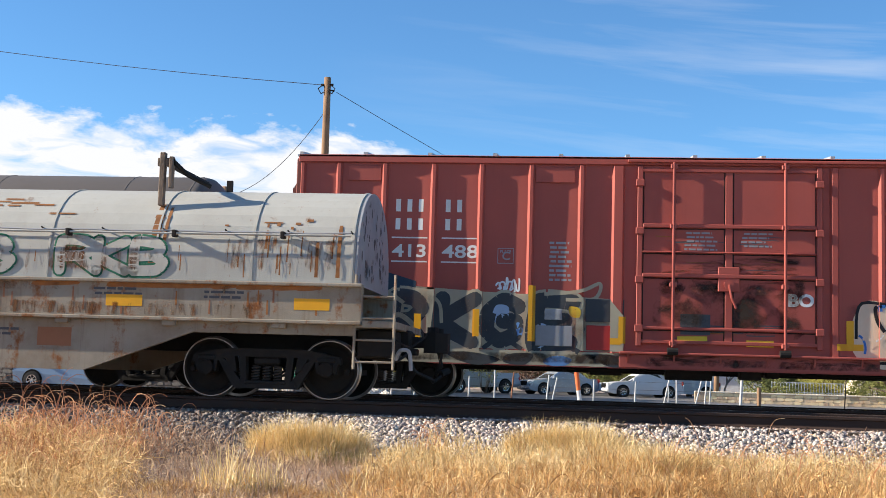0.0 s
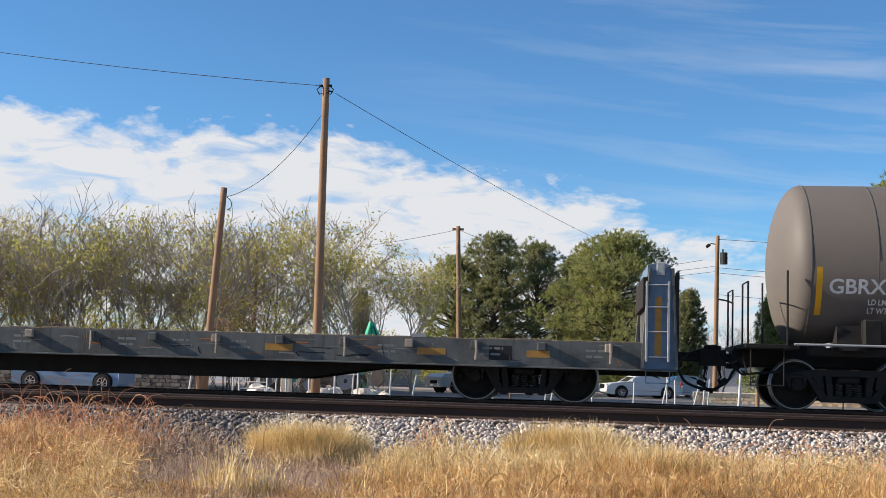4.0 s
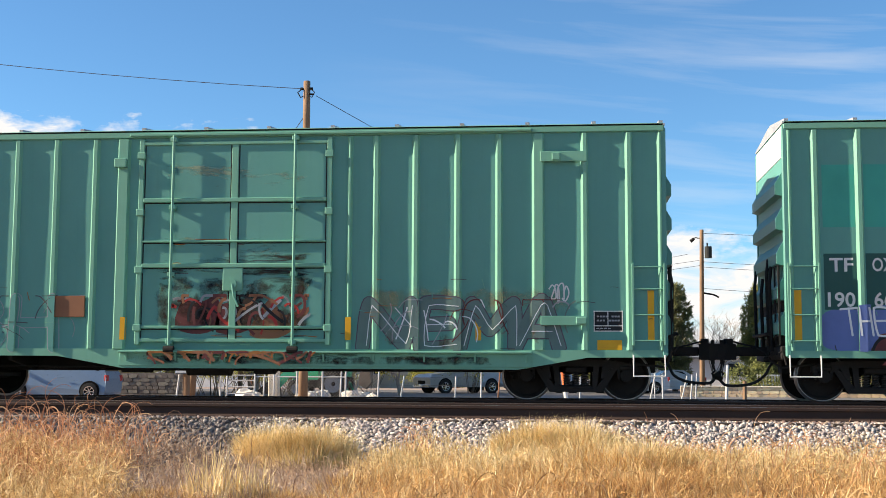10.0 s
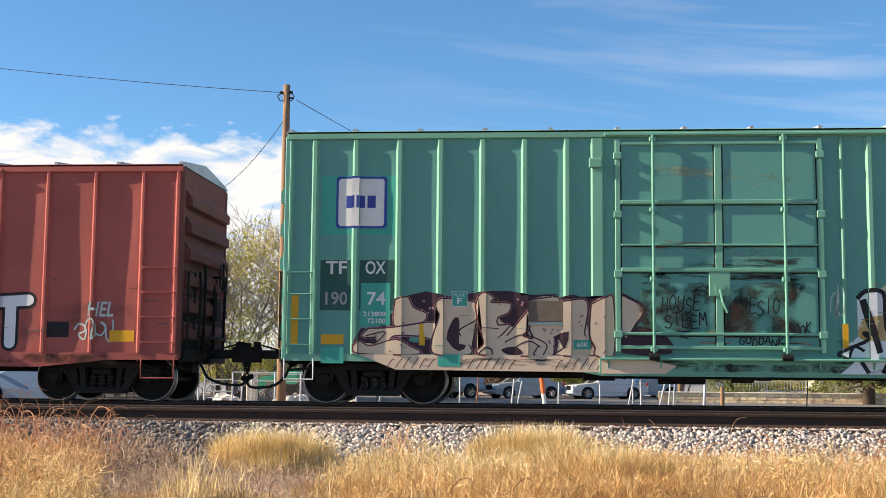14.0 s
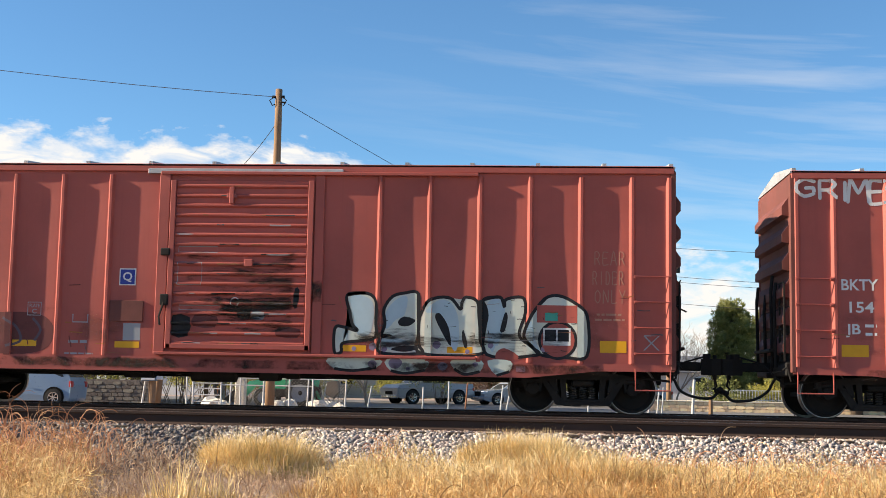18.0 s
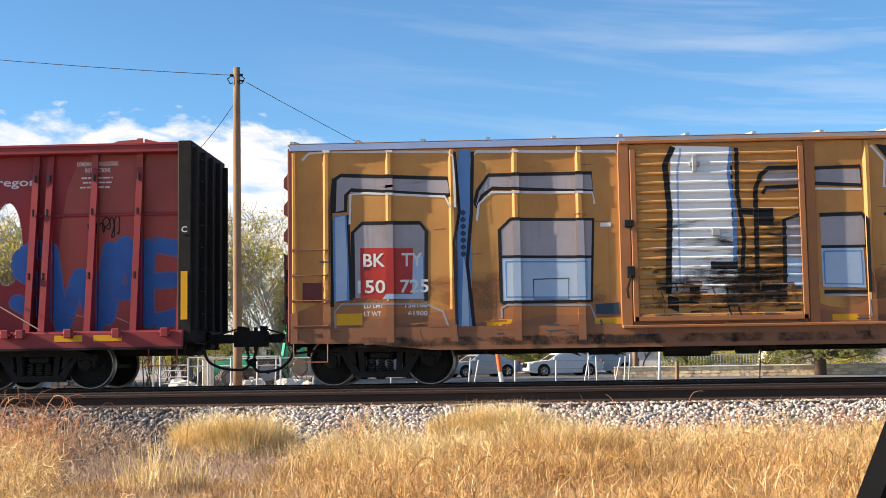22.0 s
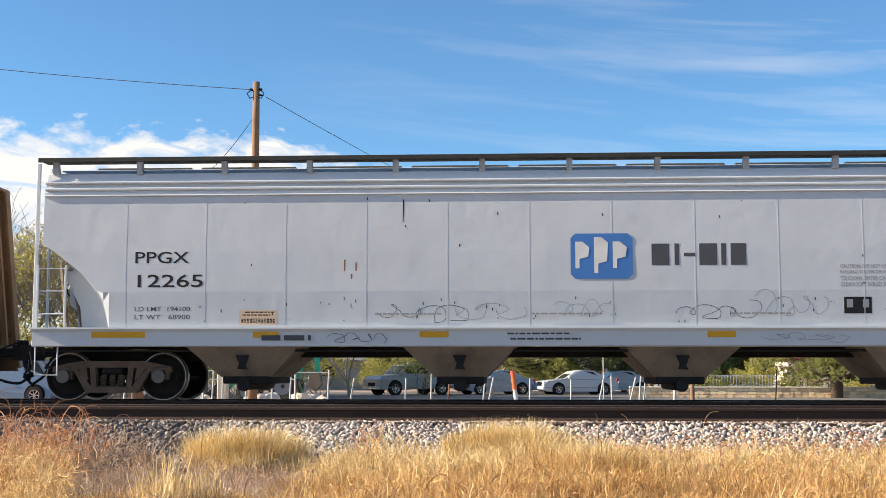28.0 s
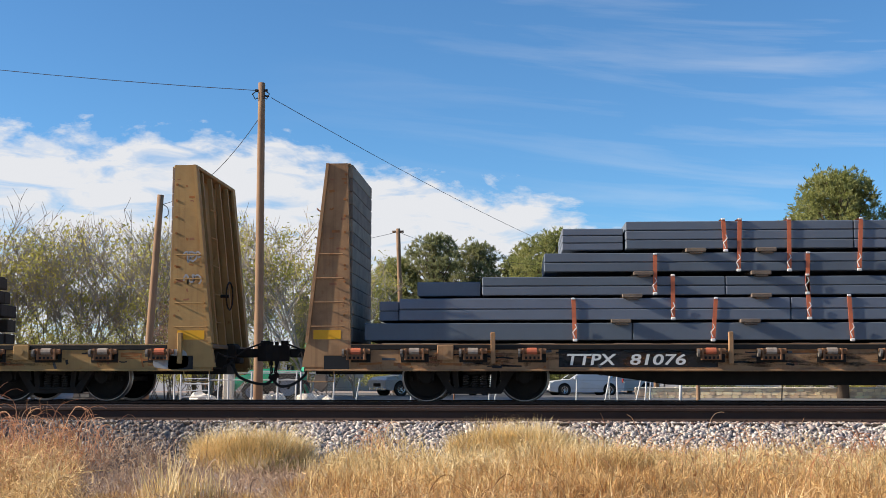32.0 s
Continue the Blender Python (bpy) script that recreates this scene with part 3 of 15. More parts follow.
def lines(parent, rows, x0, x1, z1, pitch, thick, material, y=-1.45, steps=(), seed=1):
    """Small unreadable writing: short bars in rows."""
    rnd = random.Random(seed)
    g_p, g_f = [], []
    for r in range(rows):
        x = x0 + rnd.uniform(0, 0.1) * (x1 - x0)
        end = x1 - rnd.uniform(0, 0.25) * (x1 - x0)
        while x < end:
            w = min(rnd.uniform(1.5, 5) * thick, end - x)
            k = len(g_p)
            z = z1 - r * pitch
            g_p += [(x, z - thick), (x + w, z - thick), (x + w, z), (x, z)]
            g_f.append([k, k + 1, k + 2, k + 3])
            x += w + thick * 0.7
    return part("small_writing_bar", drape(g_p, g_f, 0.003, y, steps), material, parent)


def smooth_outline(pts, n=6):
    out, m = [], len(pts)
    for i in range(m):
        p0, p1, p2, p3 = (Vector(pts[(i + k - 1) % m]) for k in range(4))
        for j in range(n):
            t = j / n
            out.append(tuple(0.5 * ((2 * p1) + (p2 - p0) * t + (2 * p0 - 5 * p1 + 4 * p2 - p3) * t * t + (3 * p1 - p0 - 3 * p2 + p3) * t ** 3)))
    return out


def blob(parent, pts, material, y=-1.45, steps=(), lift=0.002, n=5, name="sprayed_shape", label=""):
    pts = smooth_outline(pts, n) if n > 1 else pts
    return part(name, drape(pts, [list(range(len(pts)))], lift, y, steps), material, parent, label)


def film(parent, x0, x1, z0, z1, material, y=-1.45, steps=(), lift=0.003):
    """A film of grime over a stretch of a car's side."""
    return part("grime_film", drape([(x0, z0), (x1, z0), (x1, z1), (x0, z1)], [[0, 1, 2, 3]], lift, y, steps), material, parent)


def stroke(parent, pts, width, material, y=-1.45, steps=(), lift=0.005, curved=True, name="sprayed_line"):
    """A sprayed line of even width along points (x, z)."""
    if curved and len(pts) > 2:
        q = [Vector(p) for p in pts]
        out = []
        for i in range(len(q) - 1):
            p0, p1, p2, p3 = q[max(i - 1, 0)], q[i], q[i + 1], q[min(i + 2, len(q) - 1)]
            for j in range(6):
                t = j / 6
                out.append(0.5 * ((2 * p1) + (p2 - p0) * t + (2 * p0 - 5 * p1 + 4 * p2 - p3) * t * t + (3 * p1 - p0 - 3 * p2 + p3) * t ** 3))
        pts = out + [q[-1]]
    else:
        pts = [Vector(p) for p in pts]
    vs, fs = [], []
    for i, p in enumerate(pts):
        d = pts[min(i + 1, len(pts) - 1)] - pts[max(i - 1, 0)]
        d = d.normalized() if d.length > 1e-6 else Vector((1, 0))
        nrm = Vector((-d.y, d.x)) * width / 2
        vs += [tuple(p + nrm), tuple(p - nrm)]
    for i in range(len(pts) - 1):
        fs.append([2 * i, 2 * i + 1, 2 * i + 3, 2 * i + 2])
    return part(name, drape(vs, fs, lift, y, steps), material, parent)


def tag_scrawl(parent, x0, x1, z0, z1, material, seed, y=-1.45, steps=(), width=0.03, turns=7):
    """An unreadable scrawl: one looping sprayed line."""
    rnd = random.Random(seed)
    pts, pitch, mid, half = [], (x1 - x0) / turns, (z0 + z1) / 2, (z1 - z0) / 2
    for i in range(turns):
        cx, amp, rx, spin = x0 + pitch * (i + 0.5), half * rnd.uniform(0.45, 1.1), pitch * rnd.uniform(0.25, 0.75), rnd.choice((1, 1, -1))
        up = rnd.uniform(-0.25, 0.25) * half
        start = rnd.uniform(2.6, 3.8)
        for k in range(6):
            a = start - spin * k * rnd.uniform(0.85, 1.15)
            pts.append((cx + rx * math.cos(a) + pitch * 0.09 * k, mid + up + amp * math.sin(a)))
    return stroke(parent, pts, width, material, y, steps)


def wildstyle(parent, x0, x1, z0, z1, inks, seed, n=60, width=0.07, length=0.7, y=-1.45, steps=(), lift=0.006):
    """Interlaced hooks and arrows that fill a panel, sprayed in several inks."""
    rnd = random.Random(seed)
    for k in range(n):
        u = (k + 0.5) / n
        x, z = x0 + (x1 - x0) * ((u * 7.0) % 1.0 * 0.92 + 0.04 + rnd.uniform(-0.03, 0.03)), z0 + (z1 - z0) * rnd.uniform(0.04, 0.96)
        a, bend, ln = rnd.choice((0.6, 1.1, 1.57, 2.1, 2.6)) + rnd.uniform(-0.3, 0.3), rnd.uniform(-2.4, 2.4), length * rnd.uniform(0.5, 1.2)
        pts = []
        for i in range(6):
            pts.append((min(x1, max(x0, x)), min(z1, max(z0, z))))
            x, z = x + ln / 5 * math.cos(a), z + ln / 5 * math.sin(a)
            a += bend / 5 * (1.0 if i < 3 else 1.9)
        stroke(parent, pts, width * rnd.uniform(0.6, 1.25), inks[k % len(inks)], y, steps, lift + 0.00006 * k)


def outlined_bars(parent, x0, x1, z0, z1, n, angle, spread, width, length, seed, fill, y=-1.45, steps=(), lift=0.006):
    """Bent sprayed bars, each with its own black contour, that lie over one another like thatch."""
    rnd = random.Random(seed)
    for k in range(n):
        x, z = x0 + (x1 - x0) * ((k * 0.618034) % 1.0), z0 + (z1 - z0) * rnd.uniform(0.0, 1.0)
        a, bend, ln = angle + rnd.uniform(-spread, spread), rnd.uniform(-0.9, 0.9), length * rnd.uniform(0.6, 1.25)
        pts = []
        for i in range(5):
            pts.append((min(x1, max(x0, x)), min(z1, max(z0, z))))
            x, z = x + ln / 4 * math.cos(a), z + ln / 4 * math.sin(a)
            a += bend / 4
        w = width * rnd.uniform(0.7, 1.25)
        stroke(parent, pts, w + 0.045, M_BLACK, y, steps, lift + 0.0004 * k)
        stroke(parent, pts, w, fill, y, steps, lift + 0.0002 + 0.0004 * k)


def scuffs(parent, x0, x1, z0, z1, inks, seed, n, width, length, y=-1.45, steps=(), lift=0.003):
    """Scratches, rubbed paint and rust marks: short, nearly straight strokes along a side."""
    rnd = random.Random(seed)
    for k in range(n):
        x, z, ln = rnd.uniform(x0, x1), rnd.uniform(z0, z1), length * rnd.uniform(0.2, 1.0)
        up = rnd.choice((0.0, 0.0, 0.0, 1.6))
        pts = [(x, z), (x + ln * 0.5 / (1 + up * 3), z - ln * up * 0.2 + rnd.uniform(-0.01, 0.01)), (x + ln / (1 + up * 3), z - ln * up * 0.4 + rnd.uniform(-0.015, 0.015))]
        pts = [(min(x1, p[0]), max(z0, min(z1, p[1]))) for p in pts]
        stroke(parent, pts, width * rnd.uniform(0.4, 1.4), inks[k % len(inks)], y, steps, lift + 0.00004 * k, name="scuff")


SPRAY = {       # strokes of letters in a unit box
    "A": [[(0, 0), (0.42, 1), (0.58, 1), (1, 0)], [(0.25, 0.36), (0.75, 0.36)]],
    "B": [[(0.1, 0), (0.1, 1), (0.7, 0.95), (0.85, 0.75), (0.65, 0.54), (0.15, 0.5)], [(0.65, 0.54), (0.95, 0.3), (0.75, 0.04), (0.1, 0)]],
    "C": [[(0.95, 0.85), (0.6, 1), (0.2, 0.9), (0.02, 0.5), (0.2, 0.1), (0.6, 0), (0.95, 0.15)]],
    "D": [[(0.1, 0), (0.1, 1), (0.6, 0.95), (0.95, 0.55), (0.65, 0.05), (0.1, 0)]],
    "E": [[(0.95, 0.98), (0.1, 1), (0.08, 0), (1, 0.03)], [(0.1, 0.52), (0.8, 0.54)]],
    "G": [[(0.95, 0.85), (0.5, 1), (0.08, 0.7), (0.08, 0.25), (0.5, 0), (0.92, 0.15), (0.92, 0.48), (0.55, 0.48)]],
    "H": [[(0.08, 0), (0.12, 1)], [(0.92, 0), (0.88, 1)], [(0.1, 0.5), (0.9, 0.52)]],
    "I": [[(0.5, 0), (0.5, 1)]],
    "J": [[(0.3, 1), (0.85, 1), (0.8, 0.25), (0.5, 0.0), (0.1, 0.12), (0.0, 0.35)]],
    "K": [[(0.1, 0), (0.1, 1)], [(0.9, 1), (0.15, 0.48), (0.95, 0)]],
    "L": [[(0.1, 1), (0.1, 0), (0.95, 0.03)]],
    "M": [[(0, 0), (0.12, 1), (0.5, 0.4), (0.88, 1), (1, 0)]],
    "N": [[(0.05, 0), (0.08, 1), (0.9, 0.05), (0.95, 1)]],
    "O": [[(0.5, 1), (0.08, 0.75), (0.08, 0.25), (0.5, 0), (0.92, 0.25), (0.92, 0.75), (0.5, 1)]],
    "P": [[(0.12, 0), (0.1, 1), (0.65, 1), (0.95, 0.78), (0.7, 0.5), (0.15, 0.42)]],
    "R": [[(0.1, 0), (0.1, 1), (0.65, 1), (0.92, 0.77), (0.65, 0.5), (0.15, 0.46)], [(0.5, 0.48), (1, 0)]],
    "S": [[(0.92, 0.86), (0.55, 1), (0.12, 0.84), (0.15, 0.6), (0.8, 0.42), (0.9, 0.18), (0.5, 0), (0.05, 0.12)]],
    "T": [[(0, 0.95), (1, 1)], [(0.5, 0.98), (0.5, 0)]],
    "U": [[(0.08, 1), (0.05, 0.3), (0.4, 0), (0.85, 0.1), (0.92, 1)]],
    "W": [[(0, 1), (0.22, 0), (0.5, 0.65), (0.78, 0), (1, 1)]],
    "Y": [[(0, 1), (0.5, 0.5), (1, 1)], [(0.5, 0.5), (0.45, 0)]],
    "2": [[(0.1, 0.85), (0.5, 1), (0.9, 0.75), (0.55, 0.4), (0.08, 0.02), (0.95, 0.05)]],
}


def spray(parent, ch, x0, x1, z0, z1, width, fill, edge=None, rim=0.035, y=-1.45, steps=(), lift=0.004, lean=0.0, label="", place=None):
    """A fat sprayed letter: round-ended strokes in one colour over a wider outline in another."""
    made = []
    for w, m, up in ((width + 2 * rim, edge, 0.0), (width, fill, 0.004)):
        if m is None:
            continue
        vs, fs = [], []
        for st in SPRAY[ch]:
            pts = [Vector((x0 + (p[0] + lean * (p[1] - 0.5)) * (x1 - x0), z0 + p[1] * (z1 - z0))) for p in st]
            out = []
            for i in range(len(pts) - 1):
                p0, p1, p2, p3 = pts[max(i - 1, 0)], pts[i], pts[i + 1], pts[min(i + 2, len(pts) - 1)]
                for j in range(4):
                    t = j / 4
                    cr = 0.5 * ((2 * p1) + (p2 - p0) * t + (2 * p0 - 5 * p1 + 4 * p2 - p3) * t * t + (3 * p1 - p0 - 3 * p2 + p3) * t ** 3)
                    out.append(cr.lerp(p1.lerp(p2, t), 0.5))
            out.append(pts[-1])
            for i in range(len(out) - 1):
                a, b = out[i], out[i + 1]
                d = (b - a).normalized()
                q = Vector((-d.y, d.x)) * w / 2
                k = len(vs)
                vs += [tuple(a + q), tuple(a - q), tuple(b - q), tuple(b + q)]
                fs.append([k, k + 1, k + 2, k + 3])
            for c in out[:: 2] + [out[-1]]:
                k = len(vs)
                vs += [(c.x + w / 2 * math.cos(a * math.pi / 5), c.y + w / 2 * math.sin(a * math.pi / 5)) for a in range(10)]
                fs.append(list(range(k, k + 10)))
        g = drape(vs, fs, lift + up, y, steps)
        # every piece a hair further out than the last, so that none share a plane
        seen = 0
        for f in g.f:
            seen += 1
            for i in f:
                v = g.v[i]
                g.v[i] = (v[0], v[1] - 0.000012 * seen, v[2])
        if place:
            g.v = [place(v, up) for v in g.v]
        made.append(part("sprayed_letter", g, m, parent, label if up else ""))
    return made


# ---------------------------------------------------------------- running gear shared by all cars
WHEEL_R = 0.425
TRUCKS = []     # (truck, [wheelsets], direction)


def wheelset_mesh():
    g = G()
    for s in (-1, 1):
        a, b = s * 0.69, s * 0.815
        # tread and flange, then the dished plate
        g.mi = 1
        g.lathe([(WHEEL_R - 0.020, b + s * 0.001), (WHEEL_R - 0.008, b + s * 0.001), (WHEEL_R, b - s * 0.012), (WHEEL_R + 0.004, a + s * 0.035), (WHEEL_R + 0.024, a + s * 0.022), (WHEEL_R + 0.02, a), (WHEEL_R - 0.02, a)], 44)
        g.mi = 0
        g.lathe([(WHEEL_R - 0.019, b), (0.372, b), (0.33, b - s * 0.045), (0.16, b - s * 0.02), (0.10, b + s * 0.012), (0.0, b + s * 0.012), (0.0, a), (0.12, a), (0.18, a + s * 0.01), (0.33, a + s * 0.02), (0.376, a), (WHEEL_R - 0.019, a)], 36)
    g.cyl((0, -0.98, 0), (0, 0.98, 0), 0.075, 16)
    for k in range(3):
        an = k * 2 * math.pi / 3
        for s in (-1, 1):
            g.cyl((0.085 * math.cos(an), s * 1.105, 0.085 * math.sin(an)), (0.085 * math.cos(an), s * 1.135, 0.085 * math.sin(an)), 0.016, 6)
    g.cyl((0, -1.115, 0), (0, 1.115, 0), 0.105, 18)
    return g.mesh("wheelset", [M_WHEEL, M_TREAD])


def side_frame_mesh():
    g = G()
    h = 0.864
    top = [(-1.08, 0.50), (-1.06, 0.60), (-0.80, 0.66), (-0.52, 0.70), (0.52, 0.70), (0.80, 0.66), (1.06, 0.60), (1.08, 0.50), (0.72, 0.52), (0.50, 0.585), (-0.50, 0.585), (-0.72, 0.52)]
    g.prism(top, "y", -0.075, 0.075)
    g.prism([(-0.46, 0.14), (0.46, 0.14), (0.40, 0.245), (-0.40, 0.245)], "y", -0.09, 0.09)
    for s in (-1, 1):
        g.prism([(s * 0.74, 0.60), (s * 0.58, 0.52), (s * 0.30, 0.16), (s * 0.46, 0.14)], "y", -0.07, 0.07)
        g.prism([(s * 0.27, 0.22), (s * 0.36, 0.22), (s * 0.40, 0.60), (s * 0.30, 0.60)], "y", -0.08, 0.08)
        g.prism([(s * (h - 0.14), 0.37), (s * (h - 0.11), 0.37), (s * (h - 0.10), 0.54), (s * (h - 0.16), 0.54)], "y", -0.08, 0.08)
        g.prism([(s * (h + 0.14), 0.37), (s * (h + 0.11), 0.37), (s * (h + 0.10), 0.54), (s * (h + 0.18), 0.54)], "y", -0.08, 0.08)
    for s in (-1, 1):
        g.box(s * h - 0.13, s * h + 0.13, -0.10, 0.10, 0.52, 0.60, 0.02)
        g.prism([(s * 0.46, 0.60), (s * 0.62, 0.60), (s * 0.50, 0.40), (s * 0.42, 0.36)], "y", -0.085, 0.085)
    g.box(-0.30, 0.30, -0.10, 0.10, 0.20, 0.25, 0.01)
    return g.mesh("side_frame", M_STEELBLK)


def spring_mesh():
    pts = [(0.055 * math.cos(a * 0.9), 0.055 * math.sin(a * 0.9), 0.24 + 0.22 * a / 38) for a in range(39)]
    return G().tube(pts, 0.013, 5).mesh("spring", M_SPRINGBLK, True)


MESH_WHEELSET, MESH_FRAME, MESH_SPRING = wheelset_mesh(), side_frame_mesh(), spring_mesh()
MESH_BOLSTER = G().box(-0.19, 0.19, -1.04, 1.04, 0.47, 0.585, 0.03).box(-0.24, 0.24, -0.62, 0.62, 0.45, 0.66, 0.04).cyl((0, 0, 0.5), (0, 0, 0.74), 0.19, 16).box(-1.15, -1.09, -0.9, 0.9, 0.36, 0.44, 0.01).box(1.09, 1.15, -0.9, 0.9, 0.36, 0.44, 0.01).mesh("truck", M_STEELBLK)
MESH_FRAME_RUSTY, MESH_SPRING_RUSTY = MESH_FRAME.copy(), MESH_SPRING.copy()
MESH_FRAME_RUSTY.materials[0], MESH_SPRING_RUSTY.materials[0] = M_RUSTSTEEL, M_RUSTSTEEL
MESH_CAP = G().cyl((0, -1.15, 0), (0, -1.10, 0), 0.115, 14).cyl((0, 1.10, 0), (0, 1.15, 0), 0.115, 14).mesh("bearing_cap", M_SPRING)
MESH_SHOE = G().box(-0.03, 0.03, -0.05, 0.05, -0.14, 0.14, 0.01).mesh("brake_shoe", M_STEELBLK)


def truck(car, x, sign=1, rusty=False):
    """A two-axle truck under a car, with its frames, springs and turning wheelsets."""
    t = part("truck", MESH_BOLSTER, None, car, at=(x, 0, 0))
    for s in (-1, 1):
        part("side_frame", MESH_FRAME_RUSTY if rusty else MESH_FRAME, None, t, "brown dusty cast side frame" if rusty else "", at=(0, s * 0.99, 0))
        for k in (-0.16, 0.0, 0.16):
            part("spring", MESH_SPRING_RUSTY if rusty else MESH_SPRING, None, t, at=(k, s * 1.0, 0))
    sets = []
    for s in (-1, 1):
        w = part("wheelset", MESH_WHEELSET, None, t, at=(s * 0.864, 0, WHEEL_R))
        sets.append(w)
        if rusty:
            part("bearing_cap", MESH_CAP, None, w)
        for q in (-1, 1):
            part("brake_shoe", MESH_SHOE, None, t, at=(s * 0.40, q * 0.745, 0.42))
    TRUCKS.append((t, sets, sign))
    return t


def coupler(car, x, s, reach):
    """Draft gear, shank and knuckle at a car end x, pointing along s, with its lift lever, air hose and pipe end."""
    k = x + s * reach
    g = G().box(x - s * 0.3, x + s * (reach - 0.28), -0.08, 0.08, 0.79, 0.95, 0.025)
    g.prism([(k - s * 0.30, -0.13), (k - s * 0.12, -0.20), (k + s * 0.06, -0.17), (k + s * 0.08, -0.02), (k - s * 0.04, 0.02), (k - s * 0.02, 0.16), (k - s * 0.2, 0.20)], "z", 0.72, 1.01)
    g.prism([(k - s * 0.26, -0.06), (k - s * 0.14, -0.11), (k - s * 0.10, 0.05), (k - s * 0.22, 0.10)], "z", 1.0, 1.10)
    g.box(x - s * 0.2, x + s * 0.12, -0.24, 0.24, 0.70, 1.04, 0.04).box(x + s * 0.05, x + s * 0.2, -0.16, 0.16, 0.68, 0.78, 0.02)
    c = part("coupler", g, M_STEELBLK, car)
    part("knuckle_pin", G().cyl((k - s * 0.05, -0.10, 0.64), (k - s * 0.05, -0.10, 1.08), 0.035, 8).tube([(k - s * 0.05, -0.1, 0.66), (k - s * 0.02, -0.12, 0.52), (k - s * 0.08, -0.12, 0.46)], 0.02, 5), M_STEELBLK, c)
    sag = 0.30 if s > 0 else 0.26
    part("air_hose", G().tube(smooth_path([(x + s * 0.05, -0.30, 0.70), (x + s * 0.13, -0.34, 0.60), (x + s * 0.22, -0.33, 0.44), (x + s * 0.45, -0.24, sag + 0.03), (k - s * 0.14, -0.16, sag), (k - s * 0.02, -0.10, sag + 0.09), (k + s * 0.03, -0.06, sag + 0.16)]), 0.026, 7), M_RUBBER, c, smooth=True)
    part("hose_end", G().cyl((k - s * 0.03, -0.13, sag + 0.12), (k + s * 0.07, -0.04, sag + 0.17), 0.05, 8).cyl((x + s * 0.03, -0.36, 0.70), (x + s * 0.09, -0.26, 0.72), 0.05, 8), M_STEELBLK, c)
    part("hose_chain", G().tube([(k - s * 0.10, -0.12, 0.74), (k - s * 0.06, -0.13, sag + 0.30), (k - s * 0.05, -0.10, sag + 0.14)], 0.010, 4), M_STEELBLK, c)
    part("uncoupling_lever", G().tube([(x + s * 0.02, -1.40, 0.62), (x + s * 0.08, -1.38, 0.86), (x + s * 0.15, -1.25, 0.80), (x + s * 0.15, -0.45, 0.78), (x + s * 0.32, -0.18, 0.94), (k - s * 0.2, -0.1, 1.06)], 0.016, 6), M_STEELBLK, c)
    part("train_line", G().tube([(x - s * 0.6, -0.95, 0.64), (x + s * 0.02, -0.80, 0.58), (x + s * 0.10, -0.36, 0.70)], 0.022, 6), M_STEELBLK, c)
    return c


def smooth_path(pts, n=6):
    q = [Vector(p) for p in pts]
    out = []
    for i in range(len(q) - 1):
        p0, p1, p2, p3 = q[max(i - 1, 0)], q[i], q[i + 1], q[min(i + 2, len(q) - 1)]
        for j in range(n):
            t = j / n
            out.append(0.5 * ((2 * p1) + (p2 - p0) * t + (2 * p0 - 5 * p1 + 4 * p2 - p3) * t * t + (3 * p1 - p0 - 3 * p2 + p3) * t ** 3))
    return out + [q[-1]]


def ladder(car, x0, x1, zs, y, material, r=0.011, stiles=True, name="ladder", depth=0.07):
    """A grab-iron ladder on a car side, standing off by depth; every rung is a part of it."""
    g = G()
    if stiles:
        for x in (x0, x1):
            g.box(x - 0.02, x + 0.02, y - depth - 0.015, y - depth + 0.015, zs[0] - 0.08, zs[-1] + 0.06, 0.005)
            for z in (zs[0], zs[-1]):
                g.box(x - 0.02, x + 0.02, y - depth, y, z - 0.02, z + 0.02)
    else:
        for x in (x0, x1):
            for z in zs:
                g.box(x - 0.025, x + 0.025, y - depth, y, z - 0.025, z + 0.025, 0.004)
    l = part(name, g, material, car)
    for z in zs:
        part("rung", G().cyl((x0 - 0.01, y - depth, z), (x1 + 0.01, y - depth, z), r, 6), material, l)
    return l


def stirrup(car, x0, x1, z0, z1, y, material=None):
    part("sill_step", G().tube([(x0, y, z1), (x0, y, z0), (x1, y, z0), (x1, y, z1)], 0.014, 6), material or M_WHITE, car)


def reflector(car, x0, x1, z0, z1, y, steps=()):
    part("reflector", drape([(x0, z0), (x1, z0), (x1, z1), (x0, z1)], [[0, 1, 2, 3]], 0.006, y, steps), M_REFL, car, "yellow reflective strip")


CARS = []       # (car, x in the train)


def car_base(name, label, category, x, y=YC, track="far"):
    ob = thing(name, label, category, "freight cars on the far track" if track == "far" else "", at=(x, y, 0))
    if track == "far":
        CARS.append((ob, x, y, 0.0))
    return ob


